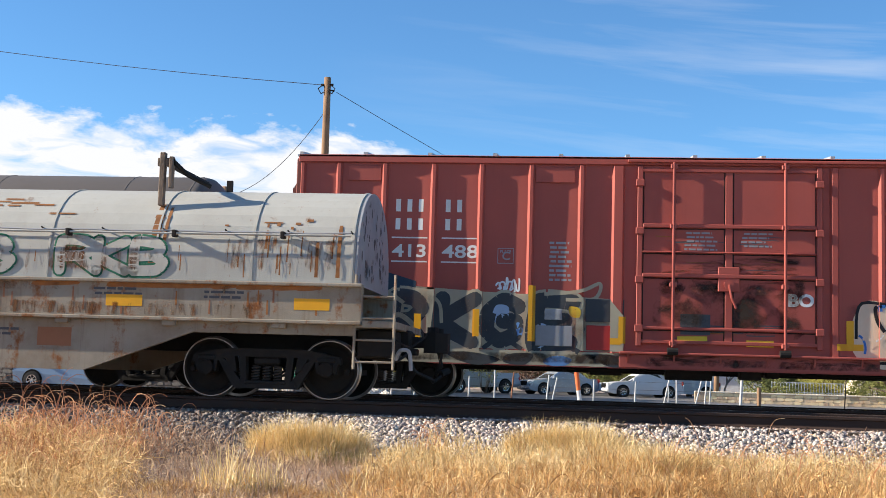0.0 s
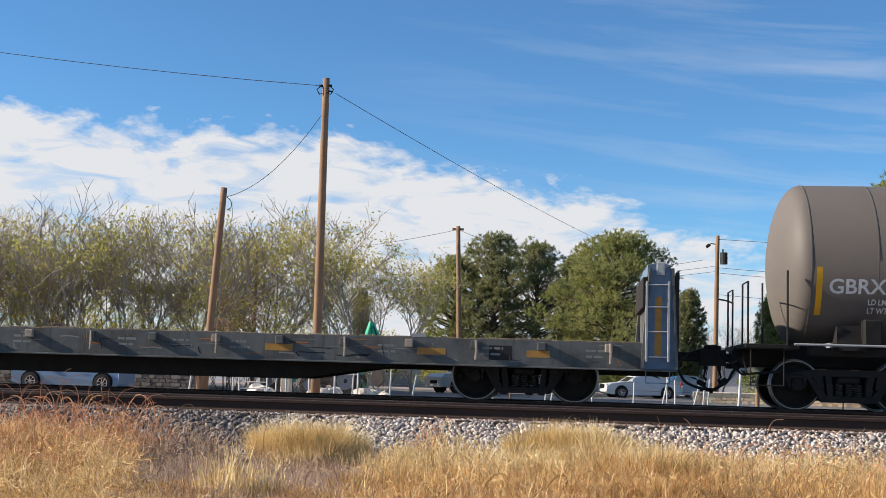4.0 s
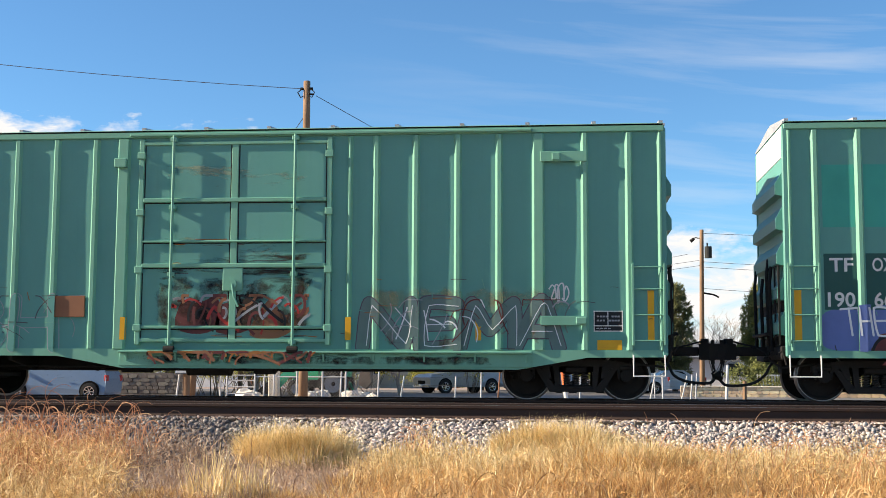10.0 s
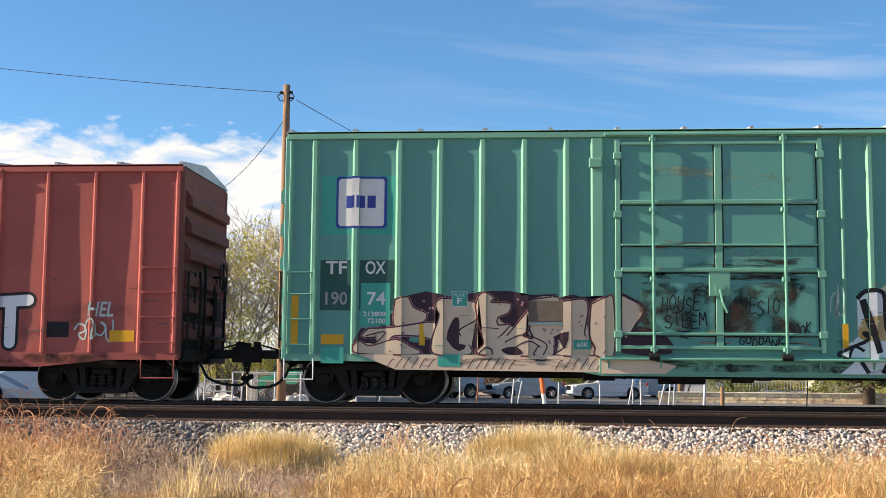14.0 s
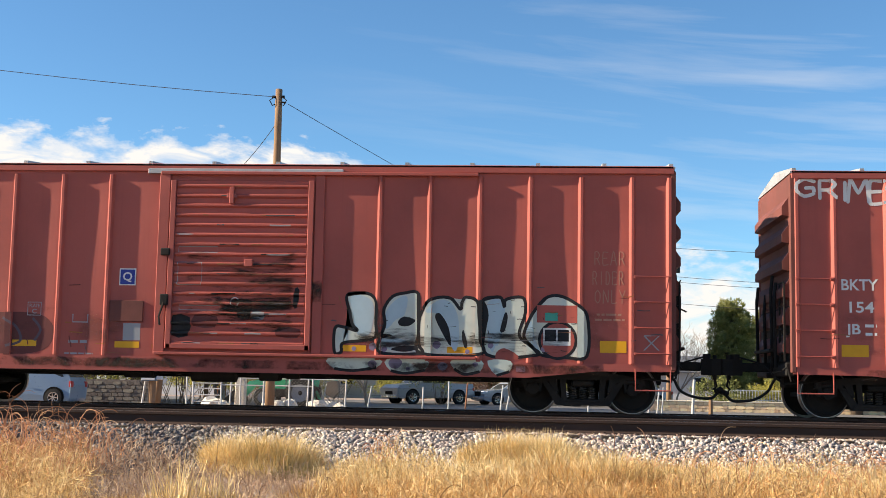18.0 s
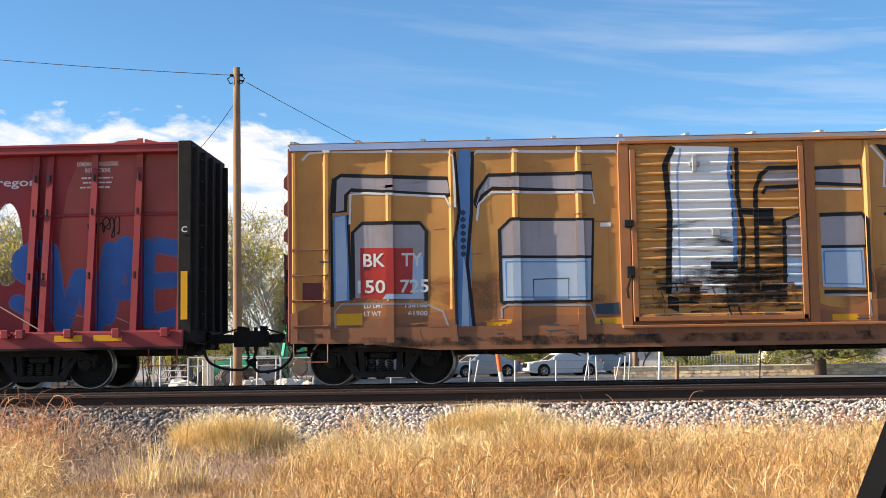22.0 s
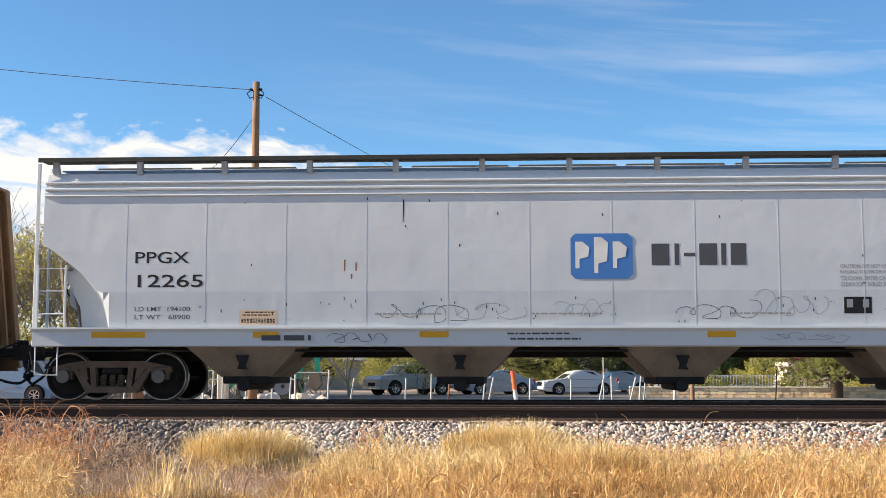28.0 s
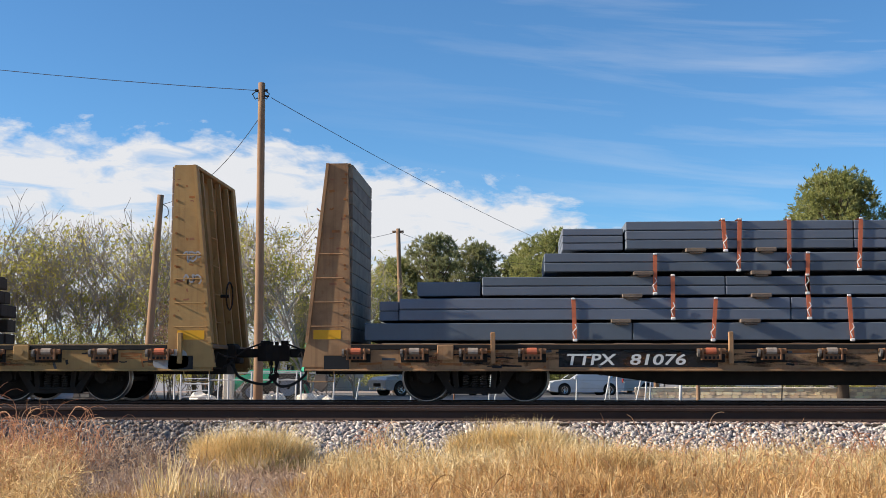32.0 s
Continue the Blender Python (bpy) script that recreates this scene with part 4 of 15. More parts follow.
def underframe(car, half, zs, trucks, material=M_STEELBLK, deep=None):
    """Centre sill, cross bearers, brake pipe and rods below the floor."""
    part("centre_sill", G().box(-half + 0.1, half - 0.1, -0.22, 0.22, zs - 0.18, zs + 0.12, 0.02), material, car)
    for k in range(7):
        x = -half * 0.55 + k * half * 1.1 / 6
        part("cross_bearer", G().prism([(-1.32, zs + 0.1), (1.32, zs + 0.1), (1.32, zs), (0.3, zs - 0.16), (-0.3, zs - 0.16), (-1.32, zs)], "x", x - 0.04, x + 0.04), material, car)
    part("brake_rod", G().cyl((-half * 0.66, -0.75, zs - 0.10), (half * 0.66, -0.8, zs - 0.16), 0.012, 6), material, car)
    part("brake_pipe", G().tube([(-half + 0.2, -0.5, zs - 0.05), (-half * 0.5, -0.62, zs - 0.12), (half * 0.5, -0.62, zs - 0.12), (half - 0.2, -0.5, zs - 0.05)], 0.02, 6), material, car)
    part("air_reservoir", G().cyl((-1.0, -0.8, zs - 0.10), (-0.2, -0.8, zs - 0.10), 0.17, 14), material, car)
    part("brake_valve", G().box(0.25, 0.62, -1.0, -0.7, zs - 0.24, zs + 0.02, 0.03).box(0.7, 0.95, -0.9, -0.6, zs - 0.2, zs, 0.03), material, car)
    part("brake_cylinder", G().cyl((-2.3, -0.6, zs - 0.08), (-1.75, -0.6, zs - 0.08), 0.14, 14), material, car)
    for x, s in trucks:
        truck(car, x, s)

# ---------------------------------------------------------------- box cars
W = 1.45            # half width to the side sheets


def bays(ribs):
    """The sheet bays between neighbouring ribs, without the doorway."""
    e = sorted((x - w / 2, x + w / 2) for x, w in ribs)
    return [(a[1], b[0]) for a, b in zip(e, e[1:]) if 0.3 < b[0] - a[1] < 1.35]


def ribs_to_steps(ribs, depth):
    return [(x - w / 2, x + w / 2, depth) for x, w in ribs]


def dish(x, z, bay_list, z0, z1):
    """How far the thin side sheet is dished in between its ribs: deepest in mid-bay, wavering up the side."""
    for k, (a, b) in enumerate(bay_list):
        if a < x < b:
            u = (x - a) / (b - a)
            u = min(1.0, max(0.0, u + 0.13 * math.sin(1.9 * z + 2.3 * k) * math.sin(math.pi * u)))
            ends = min(1.0, max(0.0, (z - z0) / 0.35), max(0.0, 1.0)) * min(1.0, max(0.0, (z1 - z) / 0.45))
            return 0.017 * (0.85 + 0.42 * math.sin(1.5 * z + 4.1 * k)) * math.sin(math.pi * u) * max(0.0, ends)
    return 0.0


def dished_sheet(car, half, z0, z1, ribs, paint):
    bl = bays(ribs)
    xs = sorted({-half, half} | {a + (b - a) * k / 8 for a, b in bl for k in range(9)})
    n = 18
    vs = [(x, -W + dish(x, z0 + (z1 - z0) * r / n, bl, z0, z1), z0 + (z1 - z0) * r / n) for r in range(n + 1) for x in xs]
    m = len(xs)
    fs = [(r * m + k, r * m + k + 1, (r + 1) * m + k + 1, (r + 1) * m + k) for r in range(n) for k in range(m - 1)]
    part("side_sheet", G().faces(vs, fs), paint, car, smooth=True)


PAINTED = ("sprayed", "grime_film", "scuff", "lettering", "plain_bar", "repaint", "stencil", "painted", "sign_panel", "logo", "reflector", "repair", "consolidated", "placard", "small_writing")


def settle(car, ribs, z0, z1):
    """Lays paint and lettering into the dished sheets, cut along the sheet's own grid so that it follows the surface."""
    bl = bays(ribs)
    xs = [a + (b - a) * k / 8 for a, b in bl for k in range(9)]
    zs = [z0 + (z1 - z0) * r / 18 for r in range(1, 18)]
    for ob in car.children:
        if not ob.name.startswith(PAINTED):
            continue
        me = ob.data
        co = [v.co for v in me.vertices if -W - 0.024 < v.co.y < -W + 0.001]
        if not co:
            continue
        bm = bmesh.new()
        bm.from_mesh(me)
        for axis, cuts in ((0, xs), (2, zs)):
            lo, hi = min(c[axis] for c in co), max(c[axis] for c in co)
            for e in cuts:
                if lo + 0.01 < e < hi - 0.01:
                    bmesh.ops.bisect_plane(bm, geom=bm.verts[:] + bm.edges[:] + bm.faces[:], plane_co=(e, 0, 0) if axis == 0 else (0, 0, e), plane_no=(1, 0, 0) if axis == 0 else (0, 0, 1))
        for v in bm.verts:
            if -W - 0.024 < v.co.y < -W + 0.001:
                v.co.y += dish(v.co.x, v.co.z, bl, z0, z1)
        bm.to_mesh(me)
        bm.free()


def box_shell(car, half, top, sill, low, paint, rib_paint, ribs, rib_top, depth, roof_mat, trim=None, dip=(-2.2, 2.2), rib_skip=(), sheet=None):
    """Body, ribbed sides, roof, ends and sills that all box cars share."""
    g = G()
    g.box(-half, half, -W + 0.04, W, sill + 0.02, top - 0.10)
    part("body", g, paint, car)
    dished_sheet(car, half, sill + 0.02, top - 0.10, ribs, sheet or paint)
    for side in (-1, 1):
        a, b = (dip[0] - 1.2, dip[1] + 1.2)
        prof = [(-half, sill + 0.10), (-half, sill - 0.02), (a, sill - 0.03), (dip[0], low), (dip[1], low), (b, sill - 0.03), (half, sill - 0.02), (half, sill + 0.10)]
        part("side_sill", G().prism(prof, "y", side * (W - 0.02), side * (W + 0.025)), trim or paint, car)
        # side plate under the eave
        part("side_plate", G().box(-half, half, side * (W - 0.05), side * (W + 0.05), top - 0.16, top - 0.02, 0.012), trim or rib_paint, car)
        for x, w in ribs:
            if side == 1 and abs(x) < 1.0:
                continue
            lo = sill + 0.10
            prof = [(x - w / 2, 0.0), (x - w / 2 + 0.042, depth), (x + w / 2 - 0.034, depth), (x + w / 2, 0.0)]
            q = [(p[0], side * (W + p[1])) for p in prof]
            gg = G().prism(q, "z", lo, rib_top)
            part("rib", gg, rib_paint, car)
    # roof: a low gable of panels with cross seams
    roof = G().prism([(-W - 0.05, top - 0.03), (0, top + 0.14), (W + 0.05, top - 0.03), (W + 0.05, top - 0.06), (-W - 0.05, top - 0.06)], "x", -half - 0.02, half + 0.02)
    r = part("roof", roof, roof_mat, car)
    k = int(half * 2 / 1.1)
    for i in range(k + 1):
        x = -half + 0.05 + i * (2 * half - 0.1) / k
        part("roof_seam", G().prism([(-W - 0.03, top - 0.02), (0, top + 0.15), (W + 0.03, top - 0.02), (W + 0.03, top + 0.025), (0, top + 0.195), (-W - 0.03, top + 0.025)], "x", x - 0.035, x + 0.035), roof_mat, r)
    return car


def box_ends(car, half, top, sill, paint, n=5, cap=None, cap_h=0.55, slant=0.0):
    """Ends pressed into horizontal corrugations, with corner posts, a brake wheel, ladders and crossover boards."""
    for s in (-1, 1):
        e = part("end_wall", G().box(s * (half - 0.02), s * (half + 0.012), -W, W, sill, top - 0.08), paint, car)
        z0, z1 = sill + 0.25, top - 0.25 - (cap_h if cap else 0.15)
        for i in range(n):
            z = z0 + (i + 0.5) * (z1 - z0) / n
            h = (z1 - z0) / n * 0.36
            q = [(s * half, z - h * 0.9), (s * (half + 0.13), z - h * 0.75), (s * (half + 0.13), z + h * 0.1), (s * half, z + h * 1.15)]
            part("corrugation", G().prism(q, "y", -W + 0.14, W - 0.14), paint, e)
        if cap:
            part("end_panel", G().box(s * half, s * (half + 0.025), -W + 0.02, W - 0.02, top - 0.08 - cap_h, top - 0.1), cap, e, "white painted top panel of the end")
        for y in (-1, 1):
            part("corner_post", G().box(s * (half - 0.06), s * (half + 0.03), y * (W - 0.07), y * (W + 0.04), sill, top - 0.1, 0.015), paint, e)
        part("crossover_board", G().box(s * half, s * (half + 0.26), -0.75, 0.75, 1.14, 1.19, 0.01), M_STEELBLK, e)
        part("end_sill", G().box(s * (half - 0.05), s * (half + 0.10), -1.36, 1.36, sill - 0.05, sill + 0.18, 0.02), M_STEELBLK, e)
        lad = part("end_ladder", G().box(s * (half + 0.09), s * (half + 0.12), -W + 0.12, -W + 0.16, sill + 0.2, 2.3).box(s * (half + 0.09), s * (half + 0.12), -W + 0.52, -W + 0.56, sill + 0.2, 2.3), M_STEELBLK, e)
        for k in range(4):
            part("rung", G().cyl((s * (half + 0.12), -W + 0.1, sill + 0.35 + 0.4 * k), (s * (half + 0.12), -W + 0.58, sill + 0.35 + 0.4 * k), 0.011, 6), M_STEELBLK, lad)
        part("grab_iron", G().tube([(s * half, -0.2, 1.95), (s * (half + 0.09), -0.2, 1.95), (s * (half + 0.09), 0.5, 1.95), (s * half, 0.5, 1.95)], 0.011, 6), paint, e)
        # thin black sheet over the lower end wall
        part("grime_sheet", G().box(s * (half + 0.012), s * (half + 0.016), -W + 0.10, W - 0.10, sill + 0.1, sill + 1.15), M_STEELBLK, e, "black lower part of the end")
        for y, zt in ((-0.75, 2.35), (-0.45, 2.5), (0.2, 2.2), (0.95, 2.4)):
            part("brake_conduit", G().tube([(s * (half + 0.15), y, sill + 0.1), (s * (half + 0.17), y, zt - 0.3), (s * (half + 0.12), y + 0.1, zt)], 0.03, 6), M_STEELBLK, e)
    part("brake_wheel", G().lathe([(0.27, 0.0), (0.29, 0.015), (0.27, 0.03), (0.25, 0.015)], 24, "x", (half + 0.22, 0.55, 2.35)).box(half + 0.22, half + 0.25, 0.30, 0.80, 2.33, 2.37).box(half + 0.22, half + 0.25, 0.53, 0.57, 2.08, 2.62).cyl((half, 0.55, 2.35), (half + 0.25, 0.55, 2.35), 0.03, 8), M_STEELBLK, car)
    part("brake_housing", G().box(half + 0.02, half + 0.16, 0.38, 0.72, 1.5, 1.95, 0.03).cyl((half + 0.1, 0.55, 1.95), (half + 0.1, 0.55, 2.3), 0.02, 8), M_STEELBLK, car)


def plug_door(car, x0, x1, z0, z1, rods, bars_z, paint, rail_paint, track_to):
    """A sliding plug door with panels, bars, locking rods, a gear box and its tracks."""
    d = part("door", G().box(x0, x1, -W - 0.035, -W + 0.01, z0, z1, 0.01), paint, car, "plug door with horizontal bars and two vertical locking rods")
    xm = (x0 + x1) / 2
    part("door_seam", G().box(xm - 0.06, xm + 0.06, -W - 0.055, -W - 0.03, z0, z1, 0.006), rail_paint, d)
    for z, h in bars_z:
        part("door_bar", G().box(x0 + 0.02, x1 - 0.02, -W - 0.085, -W - 0.03, z - h / 2, z + h / 2, 0.012), rail_paint, d)
    for x in (x0 + 0.03, xm - 0.075, xm + 0.075, x1 - 0.03):
        part("door_gap", G().box(x - 0.009, x + 0.009, -W - 0.0385, -W - 0.03, z0, z1), M_STEELBLK, d)
    # black strips that paint the shadow just below each bar
    for z, h in bars_z:
        part("door_gap", G().box(x0 + 0.03, x1 - 0.03, -W - 0.039, -W - 0.03, z - h / 2 - 0.022, z - h / 2 - 0.004), M_STEELBLK, d)
    for z in (z0 + 0.03, z1 - 0.03):
        part("door_edge", G().box(x0 - 0.02, x1 + 0.02, -W - 0.07, -W - 0.02, z - 0.03, z + 0.03, 0.008), rail_paint, d)
    for x in (x0 - 0.03, x1 + 0.03):
        part("door_post", G().box(x - 0.045, x + 0.045, -W - 0.075, -W + 0.01, z0 - 0.05, z1 + 0.05, 0.01), rail_paint, car)
        for k in range(4):
            z = z0 + 0.25 + k * (z1 - z0 - 0.5) / 3
            part("hinge", G().box(x - 0.07, x + 0.07, -W - 0.11, -W - 0.05, z - 0.06, z + 0.06, 0.01), rail_paint, car)
    for x in rods:
        rod = part("lock_rod", G().cyl((x, -W - 0.12, z0 - 0.06), (x, -W - 0.12, z1 + 0.1), 0.027, 10), rail_paint, d)
        for z in (z0, (z0 * 2 + z1) / 3, (z0 + 2 * z1) / 3, z1 + 0.03):
            part("rod_bracket", G().box(x - 0.06, x + 0.06, -W - 0.14, -W - 0.04, z - 0.04, z + 0.04, 0.01), rail_paint, d)
        part("roller", G().cyl((x - 0.09, -W - 0.12, z0 - 0.13), (x + 0.09, -W - 0.12, z0 - 0.13), 0.06, 10), M_STEELBLK, d)
    g = part("gear_box", G().box(xm - 0.18, xm + 0.18, -W - 0.075, -W - 0.04, z0 + 0.90, z0 + 1.32, 0.012).cyl((xm, -W - 0.11, z0 + 1.02), (xm, -W - 0.07, z0 + 1.02), 0.085, 14), rail_paint, d)
    part("lock_handle", G().tube([(xm, -W - 0.11, z0 + 1.02), (xm + 0.04, -W - 0.13, z0 + 0.80), (xm + 0.12, -W - 0.11, z0 + 0.62)], 0.022, 6), rail_paint, d)
    rnd = random.Random(int(x1 * 100))
    for k in range(26):
        x, z, ln = rnd.uniform(x0 + 0.1, x1 - 0.6), rnd.choice((z0 + 0.12, z0 + 0.2, z0 + 0.3, z0 + 1.25, z0 + 1.4, z0 + 1.75, z0 + 1.8)) + rnd.uniform(-0.04, 0.04), rnd.uniform(0.15, 0.6)
        stroke(car, [(x, z), (x + ln * 0.5, z + rnd.uniform(-0.012, 0.012)), (x + ln, z + rnd.uniform(-0.01, 0.01))], rnd.uniform(0.008, 0.022), M_DGREYSP if k % 3 else M_RUSTST, y=-W - 0.035, lift=0.003, name="scuff")
    for k, (zl, zh) in enumerate(((z0 + 0.02, z0 + 1.3), (z0 + 0.85, z0 + 1.75))):
        film(car, x0 + 0.05, x1 - 0.05, zl, zh, (M_GRIME, M_SMEAR)[k], y=-W - 0.035, lift=0.0075 + 0.001 * k)
    for z, m in ((z0 - 0.37, M_GRIME), (z0 - 0.30, M_SMEAR)):
        film(car, x0 - 0.3, track_to - 0.05, z - 0.05, z + 0.16, m, y=-W - 0.0455, lift=0.004 if m is M_GRIME else 0.006)
    # tracks above and below the door, on which it slides aside
    part("door_track", G().box(x0 - 0.25, track_to, -W - 0.10, -W, z1 + 0.10, z1 + 0.15, 0.01), rail_paint, car)
    part("door_track", G().box(x0 - 0.35, track_to, -W - 0.13, -W, z0 - 0.19, z0 - 0.15, 0.01).box(x0 - 0.35, track_to, -W - 0.045, -W, z0 - 0.42, z0 - 0.19, 0.006), rail_paint, car)
    for k in range(9):
        x = x0 - 0.2 + k * (track_to - x0 + 0.1) / 8
        part("track_bracket", G().prism([(-W, z0 - 0.44), (-W - 0.11, z0 - 0.20), (-W, z0 - 0.20)], "x", x - 0.015, x + 0.015), rail_paint, car)
    return d


def slat_door(car, x0, x1, z0, z1, paint, n=17, frame_paint=None):
    """A sliding door pressed into many horizontal corrugations, in a frame."""
    d = part("door", G().box(x0, x1, -W - 0.03, -W + 0.01, z0, z1, 0.01), paint, car, "sliding door with horizontal corrugations")
    for i in range(n):
        z = z0 + 0.10 + i * (z1 - z0 - 0.2) / (n - 1)
        h = 0.042
        q = [(-W - 0.03, z - h), (-W - 0.075, z - h * 0.2), (-W - 0.075, z + h * 0.35), (-W - 0.03, z + h)]
        part("corrugation", G().prism(q, "x", x0 + 0.10, x1 - 0.10), paint, d)
    rnd = random.Random(int(x1 * 100) + n)
    for k in range(46):
        x, i, ln = rnd.uniform(x0 + 0.12, x1 - 0.5), int(n * rnd.uniform(0, 1) ** 1.7), rnd.uniform(0.06, 0.45)
        z = z0 + 0.10 + min(i, n - 1) * (z1 - z0 - 0.2) / (n - 1)
        stroke(car, [(x, z), (x + ln * 0.5, z + rnd.uniform(-0.006, 0.006)), (x + ln, z)], rnd.uniform(0.012, 0.03), (M_DGREYSP, M_BLACK, M_BROWN, M_GREYSP)[k % 4], y=-W - 0.075, lift=0.003, name="scuff")
    film(car, x0 + 0.1, x1 - 0.1, z0 + 0.1, z0 + 1.15, M_SMEAR, y=-W - 0.0755, lift=0.0075)
    film(car, x0 + 0.1, x1 - 0.1, z0 + 0.2, z0 + 2.1, M_SMEAR, y=-W - 0.0755, lift=0.0100)
    for x in (x0 + 0.035, x1 - 0.035):
        part("door_edge", G().box(x - 0.05, x + 0.05, -W - 0.085, -W - 0.02, z0, z1, 0.01), frame_paint or paint, d)
    part("door_edge", G().box(x0, x1, -W - 0.085, -W - 0.02, z0, z0 + 0.09, 0.01), frame_paint or paint, d)
    part("door_post", G().box(x0 - 0.22, x0 - 0.03, -W - 0.07, -W + 0.01, z0 - 0.1, z1 + 0.12, 0.01), frame_paint or paint, car)
    part("door_post", G().box(x1 + 0.03, x1 + 0.20, -W - 0.05, -W + 0.01, z0 - 0.1, z1 + 0.12, 0.01), frame_paint or paint, car)
    part("door_track", G().box(x0 - 0.2, x1 + 2.9, -W - 0.12, -W, z0 - 0.11, z0 - 0.06, 0.01), frame_paint or paint, car)
    part("door_track", G().box(x0 - 0.2, x1 + 2.9, -W - 0.09, -W, z1 + 0.10, z1 + 0.16, 0.01), frame_paint or paint, car)
    part("door_latch", G().box(x0 - 0.12, x0 + 0.02, -W - 0.13, -W - 0.05, z0 + 0.75, z0 + 0.95, 0.015).tube([(x0 - 0.05, -W - 0.12, z0 + 0.8), (x0 - 0.12, -W - 0.14, z0 + 0.55), (x0 - 0.10, -W - 0.12, z0 + 0.4)], 0.02, 6), M_STEELBLK, car)
    part("door_latch", G().box(x0 - 0.14, x0 + 0.02, -W - 0.13, -W - 0.05, z1 - 1.35, z1 - 1.22, 0.015), M_STEELBLK, car)
    part("hasp", G().box(x0 + 1.05, x0 + 1.13, -W - 0.11, -W - 0.04, z1 - 0.42, z1 - 0.12, 0.01).box(x0 + 1.0, x0 + 1.18, -W - 0.10, -W - 0.04, z1 - 0.32, z1 - 0.24, 0.01), M_LADDERGREY if frame_paint else paint, d)
    part("hasp", G().box(x0 + 1.35, x0 + 1.5, -W - 0.10, -W - 0.04, z0 + 1.45, z0 + 1.58, 0.01), M_LADDERGREY if frame_paint else paint, d)
    return d


GREEN_RIBS = [(x, 0.135) for x in (-7.02, -6.29, -5.52, -4.80, -4.06, -3.33, -2.60, 2.52, 3.22, 3.96, 4.68, 6.16, 6.92)] + [(5.36, 0.22), (-2.08, 0.24), (-7.45, 0.10), (7.45, 0.10), (2.05, 0.10)]
RED_RIBS = [(s * (2.42 + 0.875 * k), 0.115) for s in (-1, 1) for k in range(6)] + [(-7.43, 0.12), (7.43, 0.12)]


def green_car(x, label):
    half, top, sill, low = 7.525, 4.80, 0.76, 0.52
    car = car_base("boxcar", label, "railway boxcar", x)
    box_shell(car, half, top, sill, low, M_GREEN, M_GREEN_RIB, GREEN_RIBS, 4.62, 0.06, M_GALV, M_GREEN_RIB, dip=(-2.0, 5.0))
    box_ends(car, half, top, sill, M_GREEN, 5, M_WHITE)
    plug_door(car, -1.70, 1.66, 0.98, 4.56, (-1.13, 1.08), ((3.50, 0.075), (2.33, 0.075), (2.76, 0.035), (1.24, 0.05)), M_GREEN, M_GREEN_RIB, 5.25)
    # side door hardware and ladders by the corners
    part("latch_plate", G().box(5.4, 6.2, -W - 0.085, -W - 0.06, 4.12, 4.30, 0.006).box(5.6, 5.74, -W - 0.12, -W - 0.07, 4.14, 4.27, 0.01), M_GREEN_RIB, car)
    part("latch_plate", G().box(5.4, 6.2, -W - 0.085, -W - 0.06, 1.28, 1.44, 0.006).box(6.0, 6.18, -W - 0.11, -W - 0.07, 1.3, 1.42, 0.01), M_GREEN_RIB, car)
    part("latch_block", G().box(-2.22, -2.0, -W - 0.14, -W - 0.06, 4.10, 4.26, 0.01), M_GREEN_RIB, car)
    for s in (-1, 1):
        a, b = (6.97, 7.50) if s > 0 else (-7.50, -6.99)
        ladder(car, a, b, [1.02, 1.46, 1.90, 2.28], -W, M_GREEN_RIB)
        reflector(car, *((7.22, 7.33) if s > 0 else (-7.42, -7.28)), 1.02, 1.88, -W)
        stirrup(car, a, b, 0.42, 0.78, -W - 0.05)
        coupler(car, s * half, s, 0.98)
    underframe(car, half, 0.66, ((-6.0, 1), (6.0, 1)))
    part("consolidated_stencil", drape([(6.30, 1.18), (6.80, 1.18), (6.80, 1.53), (6.30, 1.53)], [[0, 1, 2, 3]], 0.004, -W), M_BLACK, car, "black stencil panel with white lines")
    for a, b, z in ((6.30, 6.80, 1.525), (6.30, 6.80, 1.185), (6.30, 6.80, 1.275)):
        bars(car, "=", a, b, z - 0.008, z + 0.008, M_WHITE, fill=1.0, lift=0.007)
    for x in (6.31, 6.545, 6.79):
        bars(car, "=", x - 0.007, x + 0.007, 1.28 if x == 6.545 else 1.19, 1.52, M_WHITE, fill=1.0, lift=0.0075)
    bars(car, "==== ===", 6.35, 6.75, 1.42, 1.45, M_GREYSP, lift=0.007)
    bars(car, "=== ====", 6.35, 6.75, 1.35, 1.38, M_GREYSP, lift=0.007)
    bars(car, "====", 6.34, 6.60, 1.22, 1.24, M_GREYSP, lift=0.007)
    part("placard", drape([(6.36, 0.86), (6.78, 0.86), (6.78, 1.03), (6.36, 1.03)], [[0, 1, 2, 3]], 0.005, -W), M_REFL, car, "small yellow placard")
    for zl, zh in ((1.75, 2.3), (2.4, 2.95), (3.55, 4.3)):
        film(car, -1.6, 1.56, zl, zh, M_WORNGREEN, y=-W - 0.035, lift=0.0055)
    for xx in (-5.1, -2.0, 2.05, 4.32):
        reflector(car, xx - 0.05, xx + 0.05, 1.02, 1.42, -W, ribs_to_steps(GREEN_RIBS, 0.06))
    return car


